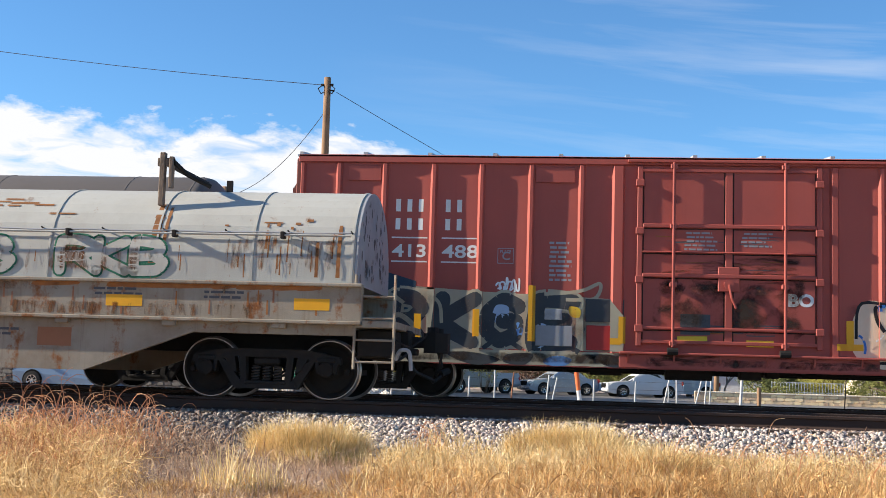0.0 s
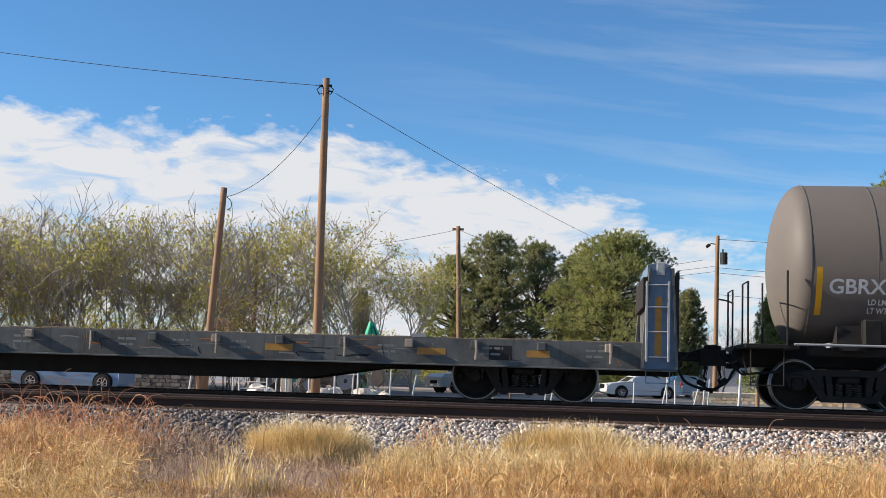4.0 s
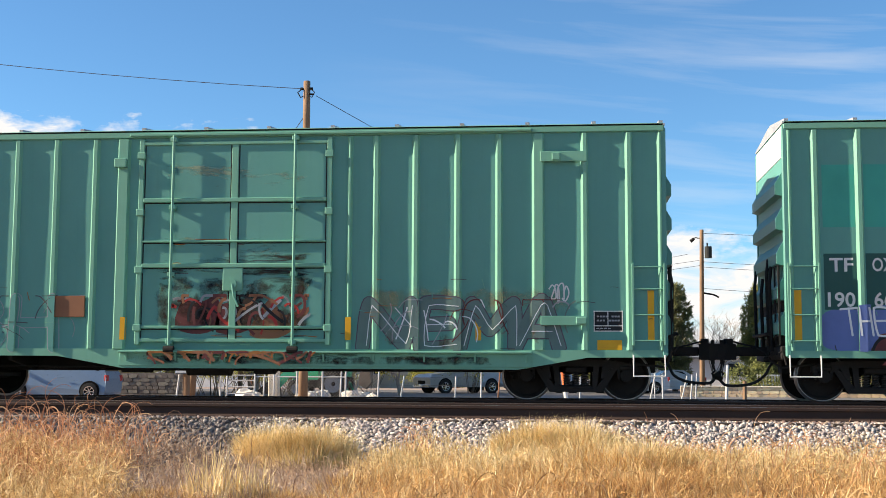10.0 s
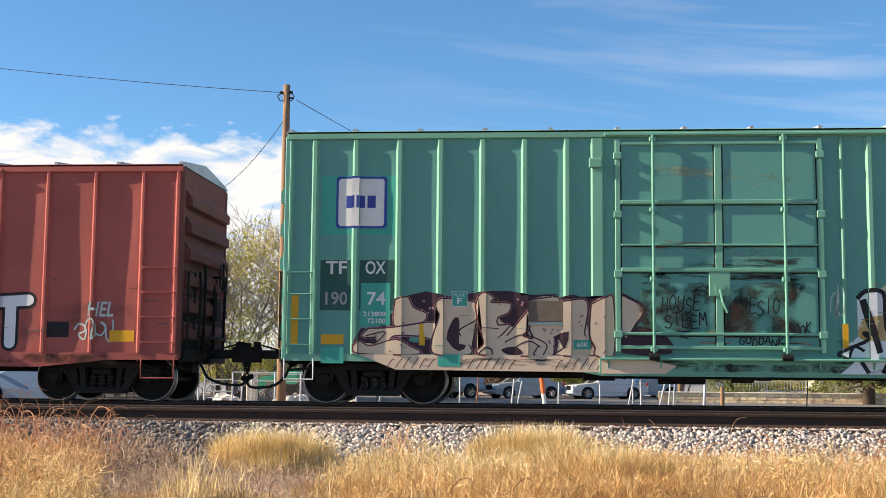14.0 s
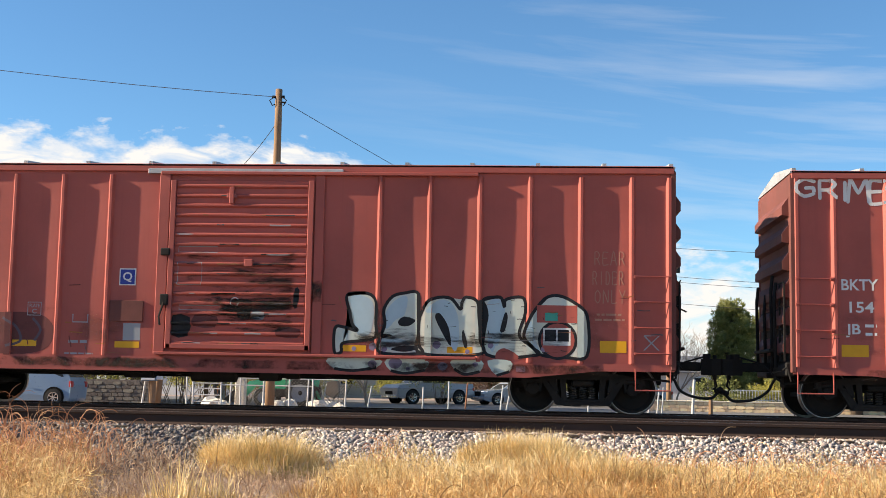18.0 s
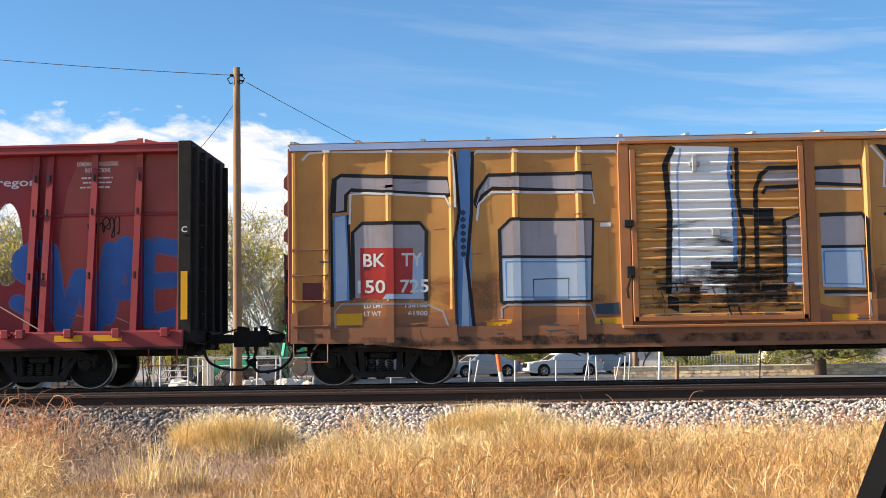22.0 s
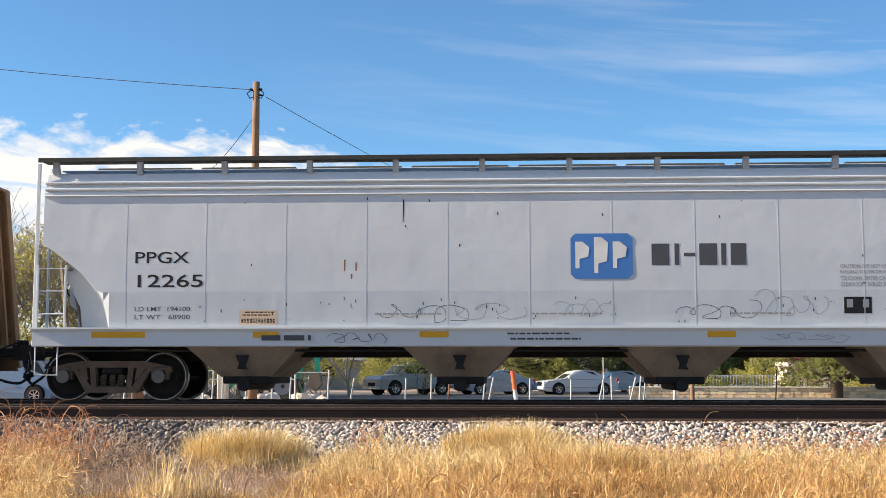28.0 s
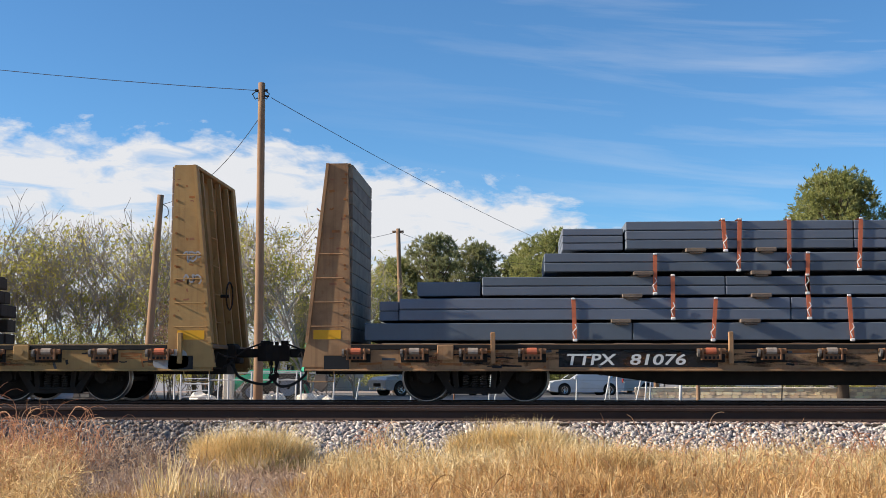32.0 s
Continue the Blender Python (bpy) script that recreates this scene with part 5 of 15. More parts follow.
def green_cars():
    st = ribs_to_steps(GREEN_RIBS, 0.06)
    # first: red lettered piece on the left half, white and blue piece on the right half
    c = green_car(-52.93, "green ribbed boxcar with red and white sprayed lettering")
    for pts in ([(-6.95, 0.95), (-6.4, 0.85), (-5.7, 0.9), (-5.6, 1.3), (-5.9, 1.62), (-6.5, 1.6), (-6.95, 1.45)], [(-5.1, 1.95), (-4.7, 1.8), (-4.4, 1.9), (-4.5, 2.12), (-4.9, 2.16)], [(-3.9, 1.85), (-3.3, 1.8), (-2.8, 1.85), (-2.9, 2.05), (-3.5, 2.14), (-3.9, 2.1)], [(-2.4, 1.85), (-1.95, 1.6), (-1.82, 1.9), (-2.1, 2.05)]):
        blob(c, pts, M_LAV, steps=st)
    # spiky red letters run together, dark towards the sill, with yellow edges
    upper = [(-5.57, 1.2), (-5.59, 1.47), (-5.74, 1.65), (-5.74, 1.82), (-5.54, 1.67), (-5.37, 1.67), (-5.29, 1.9), (-5.04, 2.05), (-4.87, 2.04), (-5.0, 1.87), (-4.97, 1.72), (-4.72, 1.69), (-4.7, 1.84), (-4.43, 1.84), (-4.37, 2.04), (-4.18, 2.12), (-3.93, 2.07), (-4.05, 1.97), (-3.84, 1.77), (-3.64, 1.67), (-3.44, 1.81), (-3.15, 1.84), (-2.81, 1.84), (-2.76, 2.01), (-2.61, 2.03), (-2.47, 1.89), (-2.23, 1.88), (-2.32, 1.79), (-2.01, 1.64), (-1.97, 1.24)]
    lower = [(-6.17, 0.77), (-6.02, 1.05), (-5.57, 1.2), (-1.97, 1.24), (-1.8, 1.29), (-1.42, 1.15), (-1.33, 1.05), (-1.47, 0.95), (-1.29, 0.70), (-5.23, 0.70), (-5.57, 0.82)]
    blob(c, upper + [(-3.8, 1.02)], M_GRED, steps=st, lift=0.004, n=2, label="spiky red sprayed letters with yellow edges")
    blob(c, lower, M_DKRED, steps=st, lift=0.005, n=2)
    blob(c, [(-6.0, 0.62), (-1.2, 0.62), (-1.4, 0.84), (-5.8, 0.84)], M_DKRED, y=-W - 0.027, lift=0.003, n=1)
    stroke(c, [(p[0], p[1] + 0.03) for p in upper], 0.075, M_BLACK, steps=st, lift=0.007, curved=False)
    stroke(c, [(p[0], p[1] - 0.03) for p in upper], 0.030, M_GYEL, steps=st, lift=0.009, curved=False)
    stroke(c, [(-5.57, 1.2), (-6.02, 1.05), (-6.17, 0.77)], 0.05, M_BLACK, steps=st, lift=0.008)
    stroke(c, [(-1.97, 1.24), (-1.8, 1.29), (-1.42, 1.15), (-1.33, 1.05), (-1.47, 0.95), (-1.29, 0.70)], 0.05, M_BLACK, steps=st, lift=0.008)
    for x, z, w, h in ((-5.38, 1.12, 0.20, 0.46), (-4.91, 1.41, 0.09, 0.2), (-4.28, 1.65, 0.14, 0.18), (-4.61, 0.92, 0.22, 0.18), (-3.91, 1.47, 0.09, 0.24), (-3.85, 0.99, 0.18, 0.18), (-3.54, 1.43, 0.13, 0.38), (-3.08, 1.48, 0.27, 0.11), (-2.98, 1.01, 0.28, 0.18), (-2.66, 1.53, 0.12, 0.2), (-2.29, 1.34, 0.08, 0.2), (-1.87, 0.96, 0.2, 0.24)):
        q = [(x - w * 0.5, z - h * 0.45), (x + w * 0.5, z - h * 0.5), (x + w * 0.35, z + h * 0.5), (x - w * 0.3, z + h * 0.45)]
        blob(c, q, M_CREAMSP, steps=st, lift=0.010, n=2)
        stroke(c, q + [q[0]], 0.03, M_GYEL, steps=st, lift=0.012, curved=False)
    for pts in ([(-5.2, 0.72), (-5.15, 0.80), (-5.0, 0.86), (-5.05, 1.05), (-4.88, 1.1)], [(-4.56, 0.72), (-4.53, 0.83)], [(-3.41, 0.72), (-3.41, 0.95), (-3.35, 1.54), (-3.45, 1.75)], [(-2.56, 0.72), (-2.63, 0.95), (-2.58, 1.25), (-2.50, 1.6)], [(-2.15, 0.72), (-2.24, 0.85), (-2.29, 1.0), (-2.17, 0.8)], [(-4.75, 1.65), (-4.80, 1.3), (-4.95, 1.1)], [(-4.05, 1.75), (-4.10, 1.3), (-4.25, 1.02)], [(-5.55, 1.62), (-5.35, 1.45), (-5.25, 1.0)], [(-2.05, 1.6), (-2.0, 1.2), (-1.85, 1.15)]):
        stroke(c, pts, 0.035, M_GYEL, steps=st, lift=0.011)
    for ch, a, b in (("T", -6.62, -6.35), ("H", -6.36, -6.12), ("E", -6.1, -5.75)):
        spray(c, ch, a, b, 1.12, 1.58, 0.035, M_SILVER, steps=st, lean=-0.2)
    for k, pts in enumerate(([(1.94, 1.99), (2.24, 2.02), (2.45, 1.94), (2.62, 1.70), (2.60, 1.51), (2.32, 1.70), (2.12, 1.70), (2.17, 1.49), (2.49, 1.38), (2.74, 1.22), (2.83, 0.97), (2.74, 0.79), (2.44, 0.74), (2.14, 0.77), (1.89, 0.96), (1.80, 1.32), (2.04, 1.34), (2.09, 1.17), (2.24, 1.07), (2.42, 1.09), (2.47, 1.22), (2.24, 1.30), (1.94, 1.44), (1.80, 1.65)],
                            [(2.55, 1.91), (2.94, 1.97), (3.29, 1.94), (3.51, 1.70), (3.44, 1.46), (3.19, 1.30), (3.02, 1.22), (3.13, 0.75), (2.88, 0.74), (2.77, 1.12), (2.69, 1.49), (2.62, 1.70)],
                            [(3.98, 1.91), (4.45, 1.96), (4.85, 1.94), (5.03, 1.70), (4.95, 1.46), (4.71, 1.32), (5.10, 0.99), (5.52, 0.85), (5.27, 0.75), (4.89, 0.80), (4.50, 1.09), (4.46, 0.76), (4.15, 0.76), (4.07, 1.33)],
                            [(5.04, 1.92), (5.96, 2.07), (5.98, 1.78), (5.43, 1.67), (5.41, 1.57), (5.88, 1.65), (5.91, 1.46), (5.53, 1.36), (5.56, 1.20), (6.10, 1.27), (6.34, 0.99), (5.95, 0.82), (5.52, 0.88), (5.21, 1.38)])):
        blob(c, pts, M_SILVER, steps=st, lift=0.004 + 0.002 * k, n=3, label="fat silver sprayed letter with a black outline")
        stroke(c, pts + [pts[0], pts[1]], 0.062, M_BLACK, steps=st, lift=0.005 + 0.002 * k)
    blob(c, [(3.15, 0.74), (3.44, 1.34), (3.48, 1.96), (3.70, 1.65), (3.64, 0.74)], M_SKYBLUE, steps=st, lift=0.0135, n=1)
    blob(c, [(3.47, 1.96), (3.97, 1.96), (4.25, 1.38), (4.49, 0.75), (4.12, 0.75), (3.97, 1.00), (3.66, 0.96), (3.52, 0.74), (3.25, 0.74), (3.44, 1.36), (3.52, 1.65)], M_BLUE, steps=st, lift=0.0150, n=1, label="dark blue sprayed letter")
    stroke(c, [(3.47, 1.96), (3.97, 1.96), (4.25, 1.38), (4.49, 0.75), (4.12, 0.75), (3.97, 1.00), (3.66, 0.96), (3.52, 0.74), (3.25, 0.74), (3.44, 1.36), (3.52, 1.65), (3.47, 1.96)], 0.03, M_SKYBLUE, steps=st, lift=0.0160, curved=False)
    blob(c, [(3.69, 1.19), (3.93, 1.19), (3.80, 1.48)], M_WHITE, steps=st, lift=0.0172, n=1)
    for pts in ([(2.88, 1.65), (3.12, 1.67), (3.15, 1.52), (2.91, 1.47)], [(4.45, 1.70), (4.59, 1.72), (4.60, 1.51), (4.47, 1.48)]):
        blob(c, pts, M_GREEN, steps=st, lift=0.0125, n=2)
        stroke(c, pts + [pts[0]], 0.05, M_BLACK, steps=st, lift=0.0131)
    for a, b, m in ((1.95, 2.75, M_SILVER), (2.85, 3.1, M_SILVER), (3.12, 3.6, M_BLUE), (4.0, 4.5, M_BLUE), (4.55, 5.5, M_SILVER)):
        blob(c, [(a + 0.06, 0.57), (b, 0.55), (b + 0.05, 0.79), (a, 0.79)], m, y=-W - 0.046, lift=0.009, n=1)
    for word, x0, z0, h, m in (("CALI", 2.08, 1.86, 0.10, M_BLACK), ("K", 2.18, 1.70, 0.14, M_GRED), ("DAW", 2.10, 0.93, 0.09, M_BLACK)):
        for k, ch in enumerate(word):
            if ch in SPRAY:
                spray(c, ch, x0 + 0.085 * k, x0 + 0.085 * k + 0.07, z0, z0 + h, 0.018, m, steps=st, lift=0.0185)
    write(c, "TBK", 5.75, 6.2, 0.90, 1.04, M_BLACK, steps=st, lift=0.012)
    write(c, "B52", 7.03, 7.38, 1.60, 1.78, M_BLACK, lift=0.009)
    write(c, "K91", 7.03, 7.38, 1.40, 1.57, M_BLACK, lift=0.009)
    write(c, "CLOSE AND LOCK", 0.15, 0.85, 3.12, 3.20, M_WHITE, y=-W - 0.036, lift=0.004)
    write(c, "DUEL", 1.12, 1.52, 1.52, 1.66, M_BLACK, y=-W - 0.036, lift=0.004)
    write(c, "JAOS", 1.12, 1.52, 1.34, 1.47, M_BLACK, y=-W - 0.036, lift=0.004)
    write(c, "DOORS BEFORE", 0.18, 0.82, 3.00, 3.08, M_WHITE, y=-W - 0.036, lift=0.004)
    write(c, "MOVING CAR", 0.24, 0.76, 2.88, 2.96, M_WHITE, y=-W - 0.036, lift=0.004)
    write(c, "125", 7.06, 7.36, 1.22, 1.36, M_BLACK, lift=0.009)
    write(c, "CULT", 7.05, 7.38, 1.04, 1.17, M_BLACK, lift=0.009)
    write(c, "23/4", 6.18, 6.62, 1.00, 1.13, M_BLACK, lift=0.009)
    tag_scrawl(c, 0.25, 0.85, 1.1, 1.9, M_WHITE, 5, y=-W - 0.036, width=0.04, turns=6)
    tag_scrawl(c, -0.95, -0.35, 1.2, 1.8, M_MINT, 6, y=-W - 0.036, width=0.05, turns=3)
    for (a, b) in ((-6.90, -6.36), (-6.21, -5.59)):
        blob(c, [(a, 2.95), (b, 2.95), (b, 4.02), (a, 4.02)], M_TEAL, n=1, name="repaint_patch")
        blob(c, [(a, 1.55), (b, 1.55), (b, 2.5), (a, 2.5)], M_PATCH, n=1, name="repaint_patch")
    write(c, "TF", -6.80, -6.42, 2.20, 2.42, M_WHITE, lift=0.006)
    write(c, "OX", -6.10, -5.75, 2.20, 2.42, M_WHITE, lift=0.006)
    write(c, "190", -6.84, -6.40, 1.60, 1.84, M_WHITE, lift=0.006)
    write(c, "66", -6.08, -5.78, 1.60, 1.84, M_WHITE, lift=0.006)
    scuffs(c, -7.3, 7.3, 0.85, 2.2, (M_DGREYSP, M_GREEN_RIB, M_DGREYSP, M_RUSTST), 300, 40, 0.012, 0.35, steps=st, lift=0.019)
    settle(c, GREEN_RIBS, 0.78, 4.70)
    # second: faint grey and red pieces
    c = green_car(-70.0, "green ribbed boxcar with faded grey and rusty sprayed pieces")
    for (a, b) in ((-6.94, -6.36), (-6.21, -5.59)):
        blob(c, [(a, 2.86), (b, 2.86), (b, 4.06), (a, 4.06)], M_PATCH, n=1, name="repaint_patch")
        blob(c, [(a, 1.62), (b, 1.62), (b, 2.42), (a, 2.42)], M_PATCH, n=1, name="repaint_patch")
    write(c, "TF", -6.84, -6.48, 2.14, 2.37, M_WHITE, lift=0.006)
    write(c, "OX", -6.14, -5.76, 2.14, 2.37, M_WHITE, lift=0.006)
    write(c, "190", -6.90, -6.42, 1.66, 1.90, M_WHITE, lift=0.006)
    write(c, "22", -6.14, -5.82, 1.66, 1.90, M_WHITE, lift=0.006)
    lines(c, 3, -6.9, -5.6, 1.58, 0.09, 0.04, M_WHITE, steps=st, seed=12)
    for i, (body, x0, x1) in enumerate((("B", -5.0, -4.2), ("H", -4.1, -3.2), ("R", -5.9, -5.1))):
        spray(c, body, x0, x1, 0.88, 1.75, 0.17, M_GREEN, M_GREYSP, 0.014, steps=st)
    wildstyle(c, -5.9, -2.8, 0.85, 1.8, (M_GREYSP, M_DGREYSP), 87, 22, 0.016, 0.7, steps=st, lift=0.010)
    yd = -W - 0.036
    for pts, m in (([(-1.05, 1.25), (-0.9, 1.75), (-0.55, 1.7), (-0.3, 1.8), (-0.25, 1.3), (-0.6, 1.12)], M_DKRED), ([(-0.3, 1.15), (-0.2, 1.65), (0.2, 1.6), (0.3, 1.2)], M_DKRED), ([(0.3, 1.1), (0.45, 1.5), (0.7, 1.75), (0.9, 1.45), (1.35, 1.6), (1.2, 1.3), (0.8, 1.05)], M_BROWN), ([(-0.7, 1.4), (-0.55, 1.62), (-0.45, 1.4)], M_BLACK), ([(0.0, 1.28), (0.1, 1.5), (0.18, 1.3)], M_BLACK)):
        blob(c, pts, m, y=yd, n=3, lift=0.002 if m is not M_BLACK else 0.004)
    wildstyle(c, -1.1, 1.35, 1.02, 1.8, (M_DKRED, M_BROWN, M_GREYSP, M_BLACK, M_GRED), 89, 46, 0.05, 0.5, y=yd, lift=0.005)
    wildstyle(c, -1.5, 1.5, 0.58, 0.80, (M_BROWN, M_DKRED, M_RUSTST), 90, 40, 0.045, 0.5, y=-W - 0.15, lift=0.0)
    for body, x0, x1 in (("N", 2.3, 3.15), ("E", 3.3, 3.95), ("M", 4.05, 5.0), ("A", 5.0, 5.75)):
        spray(c, body, x0, x1, 0.90, 1.66, 0.23, M_FADED, M_PLUM, 0.018, steps=st, lean=0.1)
        spray(c, body, x0 + 0.07, x1 + 0.03, 0.93, 1.62, 0.014, M_SILVER, steps=st, lift=0.013, lean=0.1)
    film(c, 2.1, 6.1, 1.35, 2.0, M_HAZE, steps=st, lift=0.0025)
    film(c, 2.2, 6.0, 0.8, 1.3, M_RUSTFILM, steps=st, lift=0.0152)
    wildstyle(c, 2.3, 6.0, 0.85, 1.72, (M_SILVER, M_DKRED, M_FADED, M_GREYSP), 88, 26, 0.022, 0.6, steps=st, lift=0.014)
    tag_scrawl(c, 5.55, 5.85, 1.65, 2.1, M_WHITE, 8, width=0.025, turns=4)
    part("timber_patch", G().box(-3.35, -2.72, -W - 0.035, -W, 1.42, 1.80, 0.008), M_BROWN, c, "brown board bolted over a hole")
    scuffs(c, -7.3, 7.3, 0.85, 2.2, (M_DGREYSP, M_GREEN_RIB, M_DGREYSP, M_RUSTST), 300, 40, 0.012, 0.35, steps=st, lift=0.019)
    settle(c, GREEN_RIBS, 0.78, 4.70)
    # third: tan piece, scrawls on the door, black and silver piece
    c = green_car(-87.1, "green ribbed boxcar with tan and silver sprayed pieces")
    for (a, b) in ((-6.90, -6.36), (-6.21, -5.59)):
        blob(c, [(a, 2.95), (b, 2.95), (b, 4.0), (a, 4.0)], M_TEAL, n=1, name="repaint_patch")
        blob(c, [(a, 1.62), (b, 1.62), (b, 2.5), (a, 2.5)], M_PATCH, n=1, name="repaint_patch")
    blob(c, [(-6.60, 3.06), (-5.78, 3.06), (-5.74, 3.10), (-5.74, 3.94), (-5.78, 3.98), (-6.60, 3.98), (-6.64, 3.94), (-6.64, 3.10)], M_BLUE, steps=st, n=1, lift=0.005, name="logo_panel")
    blob(c, [(-6.56, 3.10), (-5.82, 3.10), (-5.79, 3.14), (-5.79, 3.90), (-5.82, 3.94), (-6.56, 3.94), (-6.60, 3.90), (-6.60, 3.14)], M_WHITE, steps=st, n=1, lift=0.008, name="logo_panel", label="white logo panel with a blue edge")
    bars(c, "===", -6.48, -5.92, 3.42, 3.64, M_BLUE, steps=st, lift=0.011, name="logo_block")
    write(c, "TF", -6.80, -6.44, 2.26, 2.48, M_WHITE, lift=0.006)
    write(c, "OX", -6.10, -5.75, 2.26, 2.48, M_WHITE, lift=0.006)
    write(c, "190", -6.80, -6.42, 1.72, 1.94, M_GREYSP, lift=0.006)
    write(c, "74", -6.06, -5.75, 1.72, 1.94, M_WHITE, lift=0.006)
    blob(c, [(-6.32, 1.01), (-6.17, 1.31), (-5.59, 1.32), (-5.55, 1.84), (-5.36, 1.88), (-5.23, 1.82), (-5.04, 1.96), (-4.89, 1.91), (-4.63, 1.87), (-4.20, 1.89), (-4.01, 1.96), (-3.84, 1.87), (-3.61, 1.97), (-3.37, 1.89), (-3.22, 1.90), (-2.79, 1.92), (-2.75, 1.85), (-2.49, 1.91), (-2.20, 1.82), (-1.94, 1.89), (-1.81, 1.83), (-1.81, 0.87), (-6.26, 0.87)], M_PLUMDK, steps=st, lift=0.003, n=1, label="tan sprayed letters on dark plum")
    for k, pts in enumerate(([(-5.57, 1.81), (-5.36, 1.86), (-5.25, 1.68), (-5.02, 1.56), (-5.14, 1.39), (-5.57, 1.35)],
                            [(-6.04, 1.31), (-5.59, 1.33), (-4.89, 1.42), (-4.92, 1.14), (-5.14, 1.18), (-5.57, 1.18), (-5.68, 1.08), (-5.87, 0.87), (-5.93, 0.92), (-5.78, 1.14), (-6.15, 1.16)],
                            [(-6.30, 0.99), (-6.19, 1.09), (-6.00, 1.01), (-5.57, 1.12), (-5.31, 1.01), (-5.14, 0.87), (-6.17, 0.87)],
                            [(-4.89, 1.66), (-4.76, 1.83), (-4.25, 1.79), (-4.14, 1.66), (-4.16, 1.47), (-4.46, 1.27), (-4.29, 1.06), (-4.27, 0.87), (-4.87, 0.87), (-4.93, 1.10), (-4.80, 1.53)],
                            [(-4.18, 1.70), (-4.12, 1.87), (-4.01, 1.94), (-3.86, 1.85), (-3.90, 1.77), (-3.58, 1.75), (-3.61, 1.59), (-3.78, 1.51), (-3.78, 1.38), (-3.58, 1.38), (-3.78, 1.14), (-3.67, 1.16), (-3.35, 1.53), (-3.26, 1.62), (-3.22, 1.34), (-3.35, 1.19), (-3.01, 1.10), (-2.94, 0.87), (-4.12, 0.87), (-4.03, 1.06), (-4.10, 1.31)],
                            [(-3.22, 1.82), (-2.79, 1.87), (-2.69, 1.79), (-2.32, 1.83), (-2.24, 1.66), (-2.30, 1.23), (-2.20, 1.10), (-2.15, 0.87), (-2.79, 0.87), (-2.66, 1.01), (-2.83, 1.18), (-2.84, 0.87), (-3.16, 0.87), (-3.09, 1.06), (-3.24, 1.31)],
                            [(-2.19, 1.74), (-1.94, 1.86), (-1.81, 1.82), (-1.81, 0.87), (-2.12, 0.87), (-2.13, 1.01), (-2.22, 1.23)])):
        blob(c, pts, M_TAN, steps=st, lift=0.005 + 0.0008 * k, n=2)
        stroke(c, pts + [pts[0]], 0.040, M_PINKSP, steps=st, lift=0.0046 + 0.0008 * k)
        stroke(c, pts + [pts[0]], 0.024, M_PLUMDK if k % 2 else M_DKRED, steps=st, lift=0.0056 + 0.0008 * k)
    for pts in ([(-4.61, 1.38), (-4.52, 1.51), (-4.45, 1.44), (-4.55, 1.10), (-4.33, 1.03), (-4.46, 0.92), (-4.67, 1.12)], [(-3.73, 0.96), (-3.48, 1.01), (-3.35, 0.88), (-3.61, 0.87)], [(-2.83, 1.18), (-2.57, 1.27), (-2.64, 0.97), (-2.72, 1.10)]):
        blob(c, pts, M_PLUMDK, steps=st, lift=0.0135, n=2)
    stroke(c, [(-3.67, 1.08), (-3.35, 1.21), (-2.96, 1.06), (-3.01, 0.87)], 0.022, M_PLUMDK, steps=st, lift=0.0138)
    stroke(c, [(-3.56, 0.96), (-3.26, 1.10), (-3.05, 1.00)], 0.022, M_PLUMDK, steps=st, lift=0.0138)
    stroke(c, [(-6.08, 1.18), (-5.74, 1.25), (-5.91, 1.06), (-6.04, 1.08)], 0.022, M_PLUMDK, steps=st, lift=0.0138)
    stroke(c, [(-4.12, 0.87), (-4.01, 0.98), (-3.90, 0.96), (-3.88, 0.87)], 0.022, M_PLUMDK, steps=st, lift=0.0138)
    blob(c, [(-1.67, 1.91), (-1.58, 1.85), (-1.28, 1.66), (-1.44, 1.37), (-1.51, 1.24), (-1.67, 1.21)], M_TAN, y=-W - 0.036, lift=0.003, n=2)
    stroke(c, [(-1.67, 1.91), (-1.58, 1.87), (-1.28, 1.67), (-1.44, 1.37), (-1.53, 1.22)], 0.05, M_PLUMDK, y=-W - 0.036, lift=0.006)
    blob(c, [(-1.67, 1.27), (-1.37, 1.37), (-0.92, 1.21), (-0.84, 0.91), (-1.67, 0.91)], M_PLUMDK, y=-W - 0.036, lift=0.002, n=2)
    blob(c, [(-5.55, 0.60), (-2.05, 0.58), (-2.05, 0.86), (-6.2, 0.86), (-5.9, 0.74)], M_TAN, y=-W - 0.027, lift=0.003, n=1)
    blob(c, [(-2.02, 0.56), (-0.95, 0.56), (-0.75, 0.70), (-1.2, 0.79), (-2.02, 0.79)], M_TAN, y=-W - 0.046, lift=0.009, n=1)
    film(c, -5.5, -2.1, 0.6, 0.86, M_SMEAR, y=-W - 0.027, lift=0.006)
    for x0, x1 in ((-5.6, -4.9), (-4.2, -3.5), (-2.7, -2.0)):
        for k in range(6):
            x = x0 + (x1 - x0) * k / 5
            stroke(c, [(x - 0.10, 0.62), (x - 0.02, 0.76 - 0.02 * (k % 2)), (x + 0.03, 0.83 - 0.02 * abs(k - 2.5))], 0.016, M_DKRED, y=-W - 0.027, lift=0.0085)
    rnd = random.Random(4)
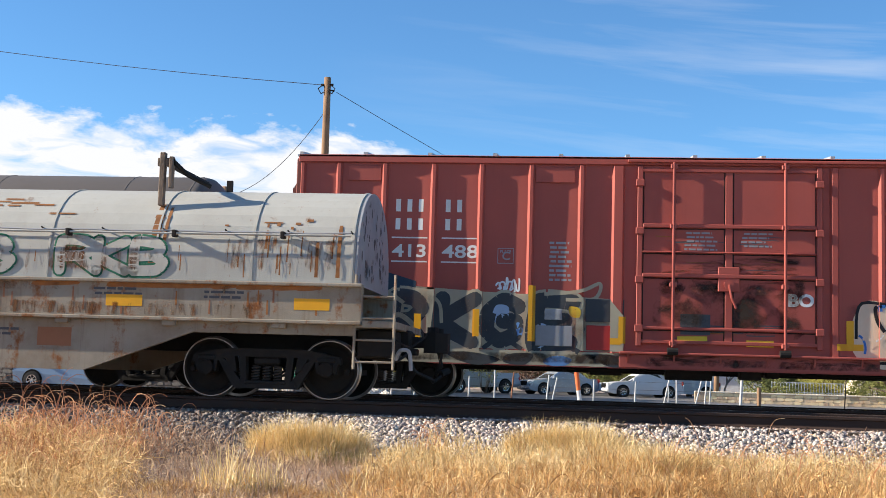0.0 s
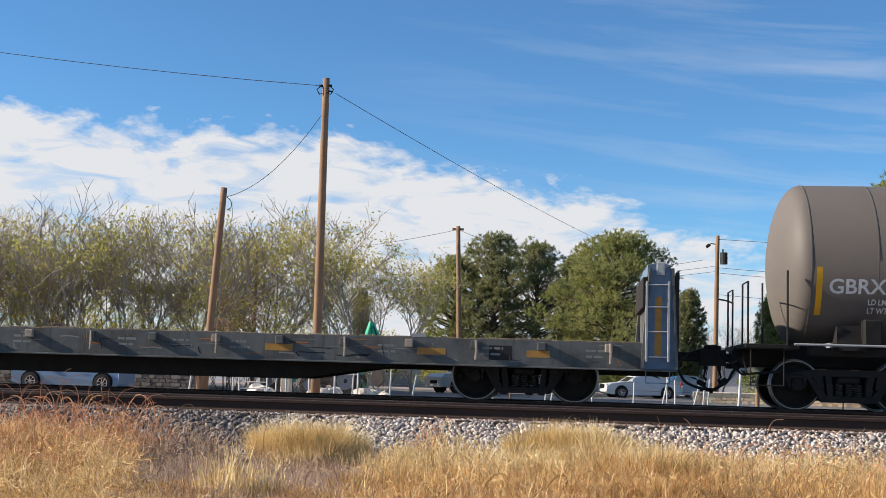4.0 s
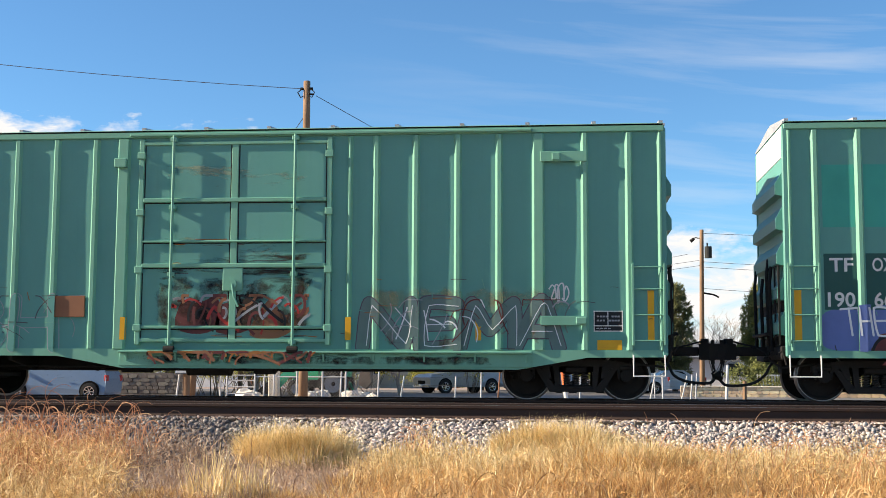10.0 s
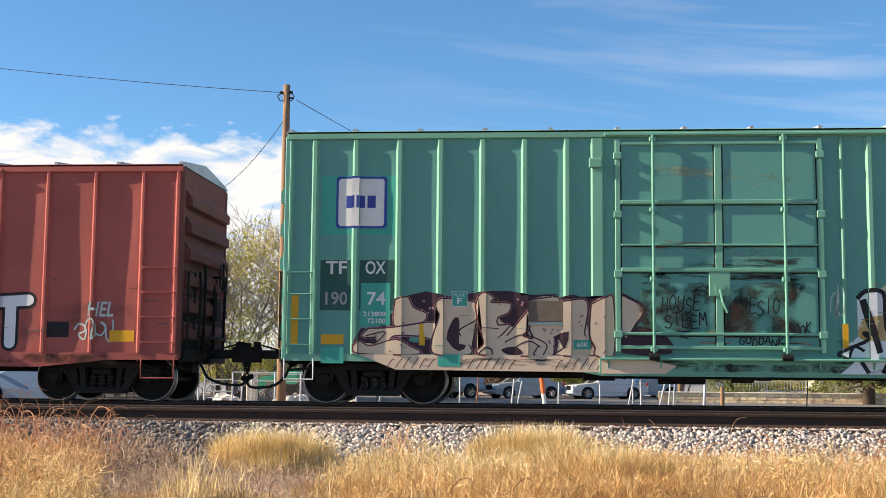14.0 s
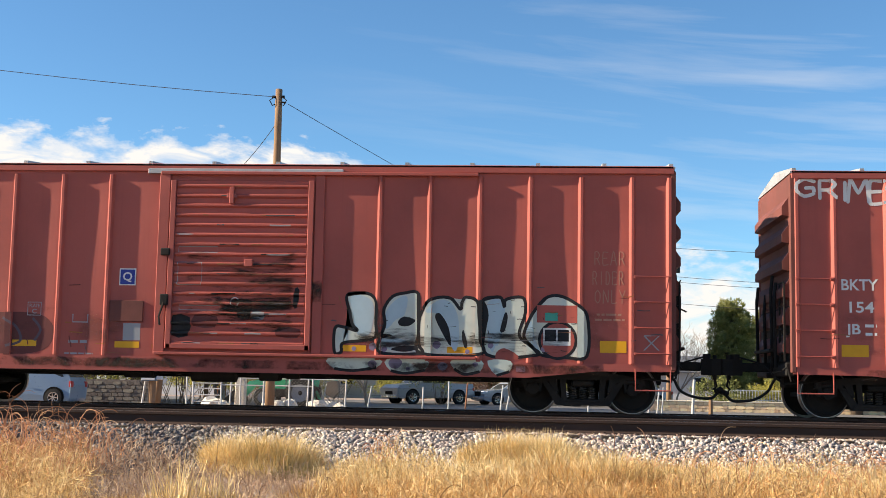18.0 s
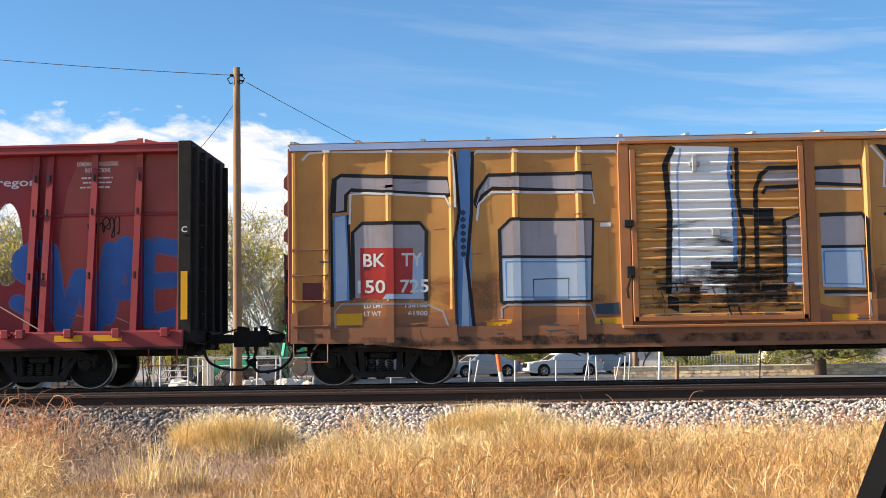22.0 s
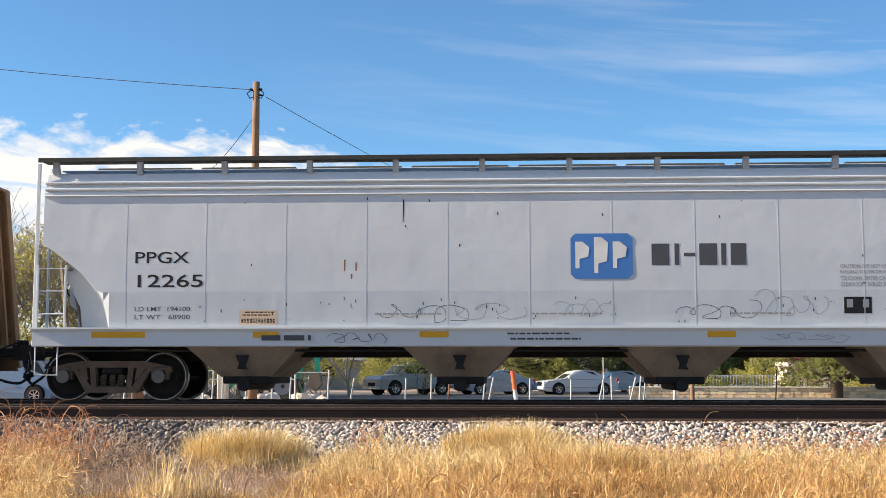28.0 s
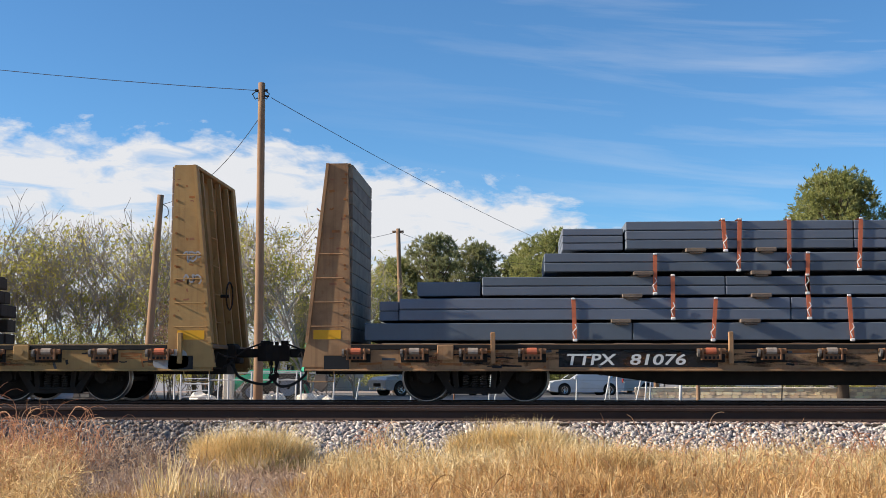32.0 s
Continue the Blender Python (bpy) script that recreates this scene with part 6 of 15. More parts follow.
    for k in range(34):
        x0, z0 = rnd.choice(((-5.0, 1.62), (-4.9, 1.75), (-5.6, 1.05), (-3.3, 1.7), (-2.9, 1.2), (-2.2, 1.5), (-2.0, 1.0), (-5.35, 1.28), (-3.95, 1.3)))
        x0, z0 = x0 + rnd.uniform(-0.22, 0.22), z0 + rnd.uniform(-0.14, 0.14)
        blob(c, [(x0, z0), (x0 + 0.022, z0 + 0.02), (x0 + 0.044, z0), (x0 + 0.022, z0 - 0.022)], M_PINKSP, steps=st, lift=0.0150 + 0.00003 * k, n=3)
    for a, b, z0, z1 in ((-4.82, -4.43, 0.66, 0.87), (-6.86, -6.46, 0.70, 0.98)):
        blob(c, [(a, z0), (b, z0), (b, z1), (a, z1)], M_TEAL, y=-W - 0.027, n=1, lift=0.011, name="repaint_patch")
    blob(c, [(-6.18, 1.36), (-5.66, 1.36), (-5.66, 2.10), (-6.18, 2.10)], M_TEAL, n=1, lift=0.004, name="repaint_patch")
    part("timber_patch", G().box(-3.30, -2.65, -W - 0.045, -W, 1.44, 1.80, 0.008), M_TIMBER, c, "weathered grey board bolted over a hole")
    part("patch_frame", G().box(-3.36, -2.60, -W - 0.025, -W, 1.38, 1.45, 0.008).box(-2.66, -2.60, -W - 0.025, -W, 1.38, 1.82, 0.008), M_MINT, c)
    blob(c, [(-4.58, 1.70), (-4.32, 1.70), (-4.32, 1.95), (-4.58, 1.95)], M_TEAL, n=1, lift=0.0165, name="sign_panel")
    stroke(c, [(-4.58, 1.70), (-4.32, 1.70), (-4.32, 1.95), (-4.58, 1.95), (-4.58, 1.70)], 0.014, M_WHITE, curved=False, lift=0.0185)
    write(c, "PLATE", -4.54, -4.36, 1.87, 1.92, M_WHITE, lift=0.0185, fat=0.01)
    write(c, "F", -4.49, -4.41, 1.74, 1.84, M_WHITE, lift=0.0185)
    blob(c, [(-2.49, 0.97), (-2.19, 0.97), (-2.19, 1.13), (-2.49, 1.13)], M_TEAL, n=1, lift=0.0165, name="sign_panel")
    write(c, "60K", -2.43, -2.24, 1.01, 1.09, M_WHITE, lift=0.0185)
    write(c, "213800", -6.13, -5.74, 1.52, 1.60, M_WHITE, lift=0.006)
    write(c, "72100", -6.06, -5.74, 1.40, 1.48, M_WHITE, lift=0.006)
    part("placard", drape([(-6.87, 1.03), (-6.47, 1.03), (-6.47, 1.20), (-6.87, 1.20)], [[0, 1, 2, 3]], 0.008, -W), M_REFL, c, "small yellow placard")
    for word, x0, x1, z0, z1, lean in (("HOUSE", -1.0, -0.32, 1.62, 1.88, 0.2), ("STEEM", -0.95, -0.22, 1.36, 1.58, -0.1), ("RESIO", 0.35, 1.0, 1.58, 1.84, 0.15), ("GODDANK", 0.3, 1.05, 1.06, 1.18, 0.1), ("NOOK", 1.12, 1.5, 1.24, 1.42, 0.3)):
        w = (x1 - x0) / len(word)
        for k, ch in enumerate(word):
            dz = 0.03 * math.sin(k * 2.1 + x0)
            spray(c, ch, x0 + w * k, x0 + w * (k + 0.82), z0 + dz, z1 + dz, 0.022, M_BLACK, y=-W - 0.036, lift=0.002, lean=lean)
    stroke(c, [(-0.75, 1.30), (-0.5, 1.26), (-0.7, 1.20), (-0.55, 1.17)], 0.022, M_BLACK, y=-W - 0.036, lift=0.004)
    blob(c, [(2.27, 1.86), (2.47, 1.99), (2.70, 1.95), (2.82, 1.94), (3.07, 1.97), (3.25, 1.94), (3.55, 1.99), (3.75, 1.84), (4.00, 1.91), (4.25, 1.89), (4.50, 1.94), (4.55, 1.65), (4.85, 1.36), (5.05, 1.20), (5.36, 1.26), (5.56, 1.20), (5.76, 1.02), (5.90, 0.82), (5.16, 0.81), (3.75, 0.81), (2.27, 0.81), (2.05, 0.89), (1.92, 0.94), (2.20, 1.15), (2.37, 1.28), (2.50, 1.26)], M_SILVER, steps=st, lift=0.003, n=2, label="silver and ochre sprayed letters with thick black edges")
    blob(c, [(2.30, 1.39), (2.55, 1.56), (3.75, 1.59), (4.95, 1.61), (5.08, 1.28), (4.80, 1.06), (3.75, 1.20), (2.65, 1.14), (2.31, 1.18)], M_OCHRESP, steps=st, lift=0.005, n=3)
    blob(c, [(1.95, 0.58), (5.85, 0.60), (5.6, 0.79), (2.2, 0.79)], M_SILVER, y=-W - 0.046, lift=0.009, n=1)
    for x, d in ((2.3, 0.12), (2.75, -0.1), (3.2, 0.15), (3.62, 0.05), (4.05, -0.12), (4.6, 0.2), (5.1, -0.15)):
        stroke(c, [(x, 0.79), (x + d * 0.5, 0.70), (x + d, 0.60)], 0.07, M_BLACK, y=-W - 0.046, lift=0.013)
    film(c, 2.0, 5.7, 0.56, 0.79, M_SMEAR, y=-W - 0.046, lift=0.016)
    blob(c, [(2.65, 1.99), (2.80, 2.11), (2.95, 2.02)], M_SPRAYG, steps=st, lift=0.0022, n=3)
    blob(c, [(3.15, 1.99), (3.35, 2.10), (3.55, 2.00)], M_SPRAYG, steps=st, lift=0.0022, n=3)
    blob(c, [(4.00, 1.94), (4.25, 2.11), (4.45, 1.99)], M_SPRAYG, steps=st, lift=0.0022, n=3)
    stroke(c, [(2.27, 1.85), (2.42, 1.98), (2.70, 1.95), (2.73, 1.57), (2.76, 1.31), (2.91, 1.34), (2.96, 1.05), (3.15, 0.81)], 0.075, M_BLACK, steps=st, lift=0.0090)
    stroke(c, [(2.36, 1.84), (2.43, 1.57), (2.55, 1.20), (2.62, 0.94)], 0.120, M_BLACK, steps=st, lift=0.0093)
    stroke(c, [(2.82, 1.58), (2.88, 1.82), (3.09, 1.95)], 0.070, M_BLACK, steps=st, lift=0.0096)
    stroke(c, [(2.76, 1.73), (2.80, 1.91)], 0.050, M_BLACK, steps=st, lift=0.0099)
    stroke(c, [(3.20, 1.73), (3.28, 1.41), (3.43, 1.15), (3.58, 0.97)], 0.085, M_BLACK, steps=st, lift=0.0102)
    stroke(c, [(3.58, 1.20), (3.55, 1.52), (3.61, 1.84), (3.55, 1.98), (3.28, 1.94), (3.20, 1.74)], 0.065, M_BLACK, steps=st, lift=0.0105)
    stroke(c, [(3.73, 1.82), (3.76, 1.52), (3.91, 1.15), (4.02, 0.93)], 0.130, M_BLACK, steps=st, lift=0.0108)
    stroke(c, [(3.71, 1.84), (4.00, 1.91), (4.16, 1.86), (4.10, 1.69), (3.99, 1.56), (4.05, 1.26)], 0.060, M_BLACK, steps=st, lift=0.0111)
    stroke(c, [(4.25, 1.88), (4.50, 1.92), (4.54, 1.62), (4.71, 1.40), (4.75, 1.15)], 0.070, M_BLACK, steps=st, lift=0.0114)
    stroke(c, [(4.05, 1.26), (4.35, 1.37), (4.55, 1.20), (4.86, 1.04), (5.06, 1.16), (4.76, 1.46)], 0.070, M_BLACK, steps=st, lift=0.0117)
    stroke(c, [(4.15, 1.31), (4.38, 1.05)], 0.060, M_BLACK, steps=st, lift=0.0120)
    stroke(c, [(2.50, 1.25), (2.36, 1.27), (2.42, 1.15), (1.95, 0.93), (2.10, 0.82)], 0.060, M_BLACK, steps=st, lift=0.0123)
    stroke(c, [(2.37, 0.97), (2.20, 1.04), (2.10, 0.82)], 0.050, M_BLACK, steps=st, lift=0.0126)
    stroke(c, [(2.90, 0.85), (3.05, 0.93), (3.15, 0.81)], 0.060, M_BLACK, steps=st, lift=0.0129)
    stroke(c, [(3.43, 0.82), (3.51, 0.91), (3.61, 0.91), (3.70, 0.81)], 0.050, M_BLACK, steps=st, lift=0.0132)
    stroke(c, [(5.00, 1.05), (5.36, 1.16), (5.57, 1.11), (5.48, 1.31)], 0.060, M_BLACK, steps=st, lift=0.0135)
    stroke(c, [(5.57, 1.11), (5.76, 1.00), (5.89, 0.84), (5.76, 0.81)], 0.040, M_BLACK, steps=st, lift=0.0138)
    stroke(c, [(3.75, 0.93), (3.66, 0.81)], 0.060, M_BLACK, steps=st, lift=0.0141)
    for k in range(12):
        x0, z0 = 2.3 + 0.27 * k + 0.05 * math.sin(k * 3.0), 1.40 + 0.08 * math.sin(k * 2.0)
        blob(c, [(x0, z0), (x0 + 0.03, z0 + 0.028), (x0 + 0.06, z0), (x0 + 0.03, z0 - 0.03)], M_CREAMSP, steps=st, lift=0.0075, n=3)
    for pts in ([(2.6, 0.62), (2.72, 0.84), (2.85, 0.62)], [(3.6, 0.60), (3.7, 0.84), (3.85, 0.60)], [(2.1, 0.62), (2.25, 0.8), (2.3, 0.62)]):
        blob(c, pts, M_BLACK, y=-W - 0.027, lift=0.005, n=1)
    for a, b, z0, z1 in ((4.2, 4.6, 0.72, 0.84), (5.35, 5.65, 0.86, 1.15), (5.25, 5.55, 0.68, 0.80), (5.8, 6.0, 0.9, 1.06)):
        blob(c, [(a, z0), (b, z0), (b, z1), (a, z1)], M_TEAL, steps=st, n=1, lift=0.016, name="repaint_patch")
    write(c, "26", 4.85, 5.55, 1.46, 1.98, M_SILVER, steps=st, fat=0.12, lift=0.0155)
    write(c, "26", 4.85, 5.55, 1.46, 1.98, M_BLACK, steps=st, fat=0.13, lift=0.0170)
    write(c, "26", 4.85, 5.55, 1.46, 1.98, M_SILVER, steps=st, fat=0.05, lift=0.0185)
    for k, ch in enumerate("SCRAPS"):
        spray(c, ch, 5.44 + 0.09 * k, 5.51 + 0.09 * k, 2.06, 2.16, 0.016, M_BLACK, steps=st, lift=0.004)
    tag_scrawl(c, 5.6, 5.9, 1.70, 1.90, M_MINT, 22, steps=st, width=0.018, turns=4)
    tag_scrawl(c, 5.58, 5.95, 1.20, 1.42, M_MINT, 23, steps=st, width=0.018, turns=4)
    tag_scrawl(c, 6.22, 6.75, 1.06, 1.14, M_MINT, 24, width=0.015, turns=6)
    tag_scrawl(c, 1.84, 2.02, 1.45, 2.1, M_MINT, 25, steps=st, width=0.018, turns=3)
    stroke(c, [(7.05 + 0.28 * math.cos(a * 0.7), 3.15 + 0.28 * math.sin(a * 0.7)) for a in range(10)], 0.025, M_MINT)
    tag_scrawl(c, 6.85, 7.25, 2.95, 3.35, M_MINT, 21, width=0.025, turns=4)
    scuffs(c, -7.3, 7.3, 0.85, 2.2, (M_DGREYSP, M_GREEN_RIB, M_DGREYSP, M_RUSTST), 300, 40, 0.012, 0.35, steps=st, lift=0.019)
    settle(c, GREEN_RIBS, 0.78, 4.70)


def settle_door(car, x0, x1, z0, z1, n):
    """Presses the paint on a corrugated door into its grooves."""
    h, mids = 0.042, [z0 + 0.10 + i * (z1 - z0 - 0.2) / (n - 1) for i in range(n)]
    cuts = sorted(z + d * h for z in mids for d in (-1, -0.2, 0.35, 1))
    deep = [0.03, 0.075, 0.075, 0.03] * n
    for ob in car.children:
        if not ob.name.startswith(PAINTED):
            continue
        co = [v.co for v in ob.data.vertices]
        if not co or max(c.y for c in co) > -W - 0.070 or min(c.x for c in co) < x0 - 0.3 or max(c.x for c in co) > x1 + 0.3:
            continue
        lo, hi = min(c.z for c in co), max(c.z for c in co)
        bm = bmesh.new()
        bm.from_mesh(ob.data)
        for e in cuts:
            if lo + 0.004 < e < hi - 0.004:
                bmesh.ops.bisect_plane(bm, geom=bm.verts[:] + bm.edges[:] + bm.faces[:], plane_co=(0, 0, e), plane_no=(0, 0, 1))
        for v in bm.verts:
            v.co.y += 0.075 - float(np.interp(v.co.z, cuts, deep))
        bm.to_mesh(ob.data)
        bm.free()


def red_car(x, label, name="boxcar", paint=None, ribs=None, top=4.24, sheet=None):
    half, sill, low = 7.51, 0.76, 0.60
    paint = paint or M_RED
    car = car_base(name, label, "railway boxcar", x)
    box_shell(car, half, top, sill, low, paint, sheet or paint, ribs or RED_RIBS, 4.08, 0.06, M_GALV, paint, dip=(-5.0, 5.0), sheet=sheet)
    box_ends(car, half, top, sill, M_RED_END, 6)
    for s in (-1, 1):
        a, b = sorted((s * 6.85, s * 7.44))
        ladder(car, a, b, [1.04, 1.48, 1.92, 2.36], -W, paint, stiles=False)
        stirrup(car, a, b, 0.42, 0.78, -W - 0.05, paint)
        coupler(car, s * half, s, 0.92)
        reflector(car, *sorted((s * 6.25, s * 6.70)), 1.05, 1.25, -W)
    for xx in (-3.88, -2.02, 2.0, 3.85):
        reflector(car, xx - 0.22, xx + 0.22, 1.0, 1.11, -W, ribs_to_steps(ribs or RED_RIBS, 0.06))
    underframe(car, half, 0.70, ((-5.98, 1), (5.98, 1)))
    st = ribs_to_steps(ribs or RED_RIBS, 0.06)
    film(car, -7.3, -1.6, 0.88, 1.95, M_DUSTFILM, steps=st, lift=0.0015)
    film(car, 1.5, 7.3, 0.88, 1.95, M_DUSTFILM, steps=st, lift=0.0015)
    film(car, -7.4, 7.4, 0.62, 0.87, M_GRIME, y=-W - 0.0255, lift=0.012)
    return car


def red_cars():
    st = ribs_to_steps(RED_RIBS, 0.06)
    c = red_car(-104.0, "oxide red ribbed boxcar with black and white sprayed lettering")
    slat_door(c, -1.45, 1.29, 1.0, 3.98, M_RED)
    for i, (body, x0, x1) in enumerate((("G", -7.45, -7.1), ("R", -7.05, -6.75), ("I", -6.7, -6.5), ("M", -6.55, -6.2), ("E", -6.2, -5.95), ("S", -5.95, -5.6))):
        spray(c, body, x0, x1, 3.78 - 0.03 * i, 4.08 - 0.03 * (i % 3), 0.06, M_WHITE, steps=st)
    write(c, "BKTY", -6.68, -6.08, 2.18, 2.36, M_WHITE, steps=st, lift=0.005)
    write(c, "154", -6.55, -6.15, 1.80, 1.98, M_WHITE, lift=0.005)
    write(c, "602", -5.62, -5.20, 1.80, 1.98, M_WHITE, lift=0.0125)
    write(c, "JB", -6.62, -6.38, 1.38, 1.60, M_WHITE, lift=0.005)
    lines(c, 2, -6.3, -6.1, 1.6, 0.14, 0.05, M_WHITE, seed=31)
    rnd = random.Random(9)
    # a dense silver piece: flat bars along the sill, upright ones above, fading out in a haze
    blob(c, [(-5.78, 0.88), (-1.70, 0.88), (-1.70, 1.55), (-2.3, 1.72), (-3.4, 1.70), (-4.1, 1.76), (-4.95, 1.72), (-5.2, 1.66), (-5.75, 1.5)], M_PLUMDK, steps=st, n=1, label="silver sprayed piece of black-edged bars")
    film(c, -5.05, -1.68, 1.55, 2.35, M_SILVERHAZE, steps=st, lift=0.0035)
    outlined_bars(c, -5.75, -1.70, 0.90, 1.22, 46, 0.05, 0.5, 0.055, 0.62, 9, M_STEELSP, steps=st, lift=0.005)
    outlined_bars(c, -4.95, -1.70, 1.15, 1.85, 46, 1.55, 0.35, 0.065, 0.50, 12, M_STEELSP, steps=st, lift=0.0065)
    outlined_bars(c, -4.9, -1.70, 1.55, 2.05, 12, 1.0, 0.5, 0.06, 0.40, 14, M_STEELSP, steps=st, lift=0.0105)
    outlined_bars(c, -5.75, -1.6, 0.64, 0.86, 26, 0.1, 0.6, 0.05, 0.5, 10, M_STEELSP, y=-W - 0.0265, lift=0.004)
    blob(c, [(-5.72, 1.30), (-5.42, 1.30), (-5.40, 1.58), (-5.72, 1.58)], M_RED, n=1, lift=0.0125)
    write(c, "154600", -5.69, -5.45, 1.48, 1.54, M_GREYSP, fat=0.0, lift=0.014)
    write(c, "65400", -5.68, -5.46, 1.34, 1.40, M_GREYSP, fat=0.0, lift=0.014)
    blob(c, [(-3.86, 1.88), (-3.62, 1.88), (-3.62, 2.12), (-3.86, 2.12)], M_RED, n=1, lift=0.0125)
    stroke(c, [(-3.86, 1.88), (-3.62, 1.88), (-3.62, 2.12), (-3.86, 2.12), (-3.86, 1.88)], 0.014, M_GREYSP, curved=False, lift=0.0135)
    write(c, "PLATE", -3.83, -3.65, 2.03, 2.08, M_GREYSP, lift=0.0135)
    write(c, "C", -3.78, -3.70, 1.92, 2.00, M_GREYSP, lift=0.0135)
    blob(c, [(-5.52, 0.92), (-5.36, 0.90), (-5.40, 1.02), (-5.49, 1.02)], M_PINKSP, lift=0.0125, n=2)
    blob(c, [(-2.27, 1.30), (-1.70, 1.30), (-1.70, 1.70), (-2.27, 1.70)], M_LADDERGREY, n=1, lift=0.0235, name="repair_patch")
    blob(c, [(-2.15, 1.22), (-2.10, 1.08), (-2.0, 0.98), (-1.90, 1.0), (-1.81, 1.2)], M_RED, n=2, lift=0.0125)
    write(c, "50 K", -2.07, -1.89, 1.06, 1.12, M_GREYSP, lift=0.0135)
    yd = -W - 0.078
    blob(c, [(-1.3, 1.2), (-1.2, 2.05), (-0.4, 2.1), (0.6, 1.75), (0.9, 1.35), (0.8, 1.12), (-0.6, 1.1)], M_PLUM, y=yd)
    blob(c, [(-1.4, 1.02), (1.0, 1.02), (1.0, 1.16), (-0.4, 1.2), (-1.4, 1.25)], M_BLACK, y=yd, lift=0.004, n=1)
    wildstyle(c, -1.3, 0.9, 1.15, 1.95, (M_GREYSP, M_SKYBLUE, M_SILVER), 46, 16, 0.06, 0.6, y=yd, lift=0.007)
    blob(c, [(-1.25, 1.95), (-0.9, 2.16), (-0.1, 2.12), (0.2, 1.9), (-0.6, 1.95)], M_SKYBLUE, y=yd, lift=0.005)
    blob(c, [(0.3, 1.3), (0.75, 1.62), (0.95, 1.3), (0.6, 1.1)], M_SKYBLUE, y=yd, lift=0.005)
    blob(c, [(-0.9, 1.3), (-0.6, 1.7), (-0.1, 1.6), (-0.2, 1.25)], M_RED, y=yd, lift=0.006)
    tag_scrawl(c, 0.4, 1.15, 2.35, 2.85, M_SKYBLUE, 41, y=yd, width=0.04, turns=5)
    tag_scrawl(c, -1.1, -0.4, 2.3, 2.75, M_GREYSP, 42, y=yd, width=0.035, turns=5)
    for body, x0, x1 in (("C", 1.95, 2.55), ("A", 2.75, 3.35), ("S", 3.45, 3.95), ("T", 4.1, 4.75)):
        spray(c, body, x0, x1, 1.02, 1.78, 0.20, M_SILVER, M_BLACK, 0.053, steps=st, label="white sprayed letter with a dark outline")
    blob(c, [(5.1, 1.12), (5.5, 1.12), (5.5, 1.40), (5.1, 1.40)], M_BLACK, n=1, name="stencil_panel")
    tag_scrawl(c, 5.6, 6.3, 1.05, 1.45, M_MINT, 44, steps=st, width=0.03, turns=4)
    write(c, "HEL", 5.85, 6.3, 1.5, 1.75, M_MINT, steps=st, lift=0.005, shear=0.2)
    tag_scrawl(c, 1.5, 2.2, 2.1, 2.5, M_GREYSP, 45, steps=st, width=0.02, turns=3)
    write(c, "OH THOSE", 1.9, 3.4, 0.66, 0.76, M_GREYSP, y=-W - 0.03, lift=0.004)
    scuffs(c, -7.3, 7.3, 0.85, 2.2, (M_DGREYSP, M_BROWN, M_DKRED, M_RUSTST), 301, 40, 0.014, 0.4, steps=st, lift=0.019)
    settle(c, RED_RIBS, 0.78, 4.14)
    settle_door(c, -1.45, 1.29, 1.0, 3.98, 17)

    c = red_car(-121.0, "oxide red ribbed boxcar with pale mint sprayed letters", top=4.30)
    slat_door(c, -1.31, 1.23, 1.0, 3.98, M_RED)
    part("eave_patch", G().box(-1.75, 1.75, -W - 0.075, -W - 0.03, 4.10, 4.19, 0.01), M_GALV, c, "bare grey strip along the eave")
    write(c, "BK", -6.40, -6.13, 2.00, 2.21, M_WHITE, lift=0.005)
    write(c, "TY", -5.73, -5.48, 2.00, 2.21, M_WHITE, lift=0.005)
    write(c, "151", -6.38, -6.11, 1.63, 1.85, M_WHITE, lift=0.005)
    write(c, "098", -5.76, -5.37, 1.63, 1.85, M_WHITE, lift=0.005)
    write(c, "LD LMT", -6.41, -6.13, 1.37, 1.44, M_GREYSP, lift=0.005)
    write(c, "LT WT", -6.41, -6.15, 1.22, 1.29, M_GREYSP, lift=0.005)
    write(c, "157000", -5.69, -5.41, 1.37, 1.44, M_GREYSP, lift=0.005)
    write(c, "62200", -5.67, -5.41, 1.22, 1.29, M_GREYSP, lift=0.005)
    blob(c, [(-2.21, 2.10), (-1.91, 2.10), (-1.91, 2.40), (-2.21, 2.40)], M_WHITE, n=1, name="sign_panel")
    blob(c, [(-2.19, 2.12), (-1.93, 2.12), (-1.93, 2.38), (-2.19, 2.38)], M_BLUE, n=1, lift=0.005, name="sign_panel", label="small blue square panel")
    write(c, "Q", -2.14, -1.98, 2.16, 2.33, M_WHITE, lift=0.009)
    stroke(c, [(-3.85, 1.55), (-3.85, 1.78), (-3.61, 1.78), (-3.61, 1.55), (-3.85, 1.55)], 0.016, M_GREYSP, curved=False)
    write(c, "PLATE", -3.82, -3.64, 1.69, 1.75, M_GREYSP, lift=0.005)
    write(c, "C", -3.77, -3.69, 1.58, 1.66, M_GREYSP, lift=0.005)
    stroke(c, [(-3.02, 1.58), (-3.02, 1.44), (-2.75, 1.44), (-2.75, 1.58)], 0.022, M_GREYSP, curved=False)
    lines(c, 1, -3.1, -2.7, 1.12, 0.08, 0.05, M_GREYSP, seed=81)
    lines(c, 3, -3.15, -2.55, 0.90, 0.055, 0.026, M_GREYSP, seed=82)
    # dark old scrawl, a repair board and small marks between the ribs
    blob(c, [(-5.0, 1.15), (-4.75, 1.52), (-4.2, 1.60), (-3.6, 1.56), (-3.35, 1.3), (-3.5, 0.95), (-4.2, 0.84), (-4.8, 0.92)], M_DKRED, steps=st, lift=0.003, label="dark red sprayed patch")
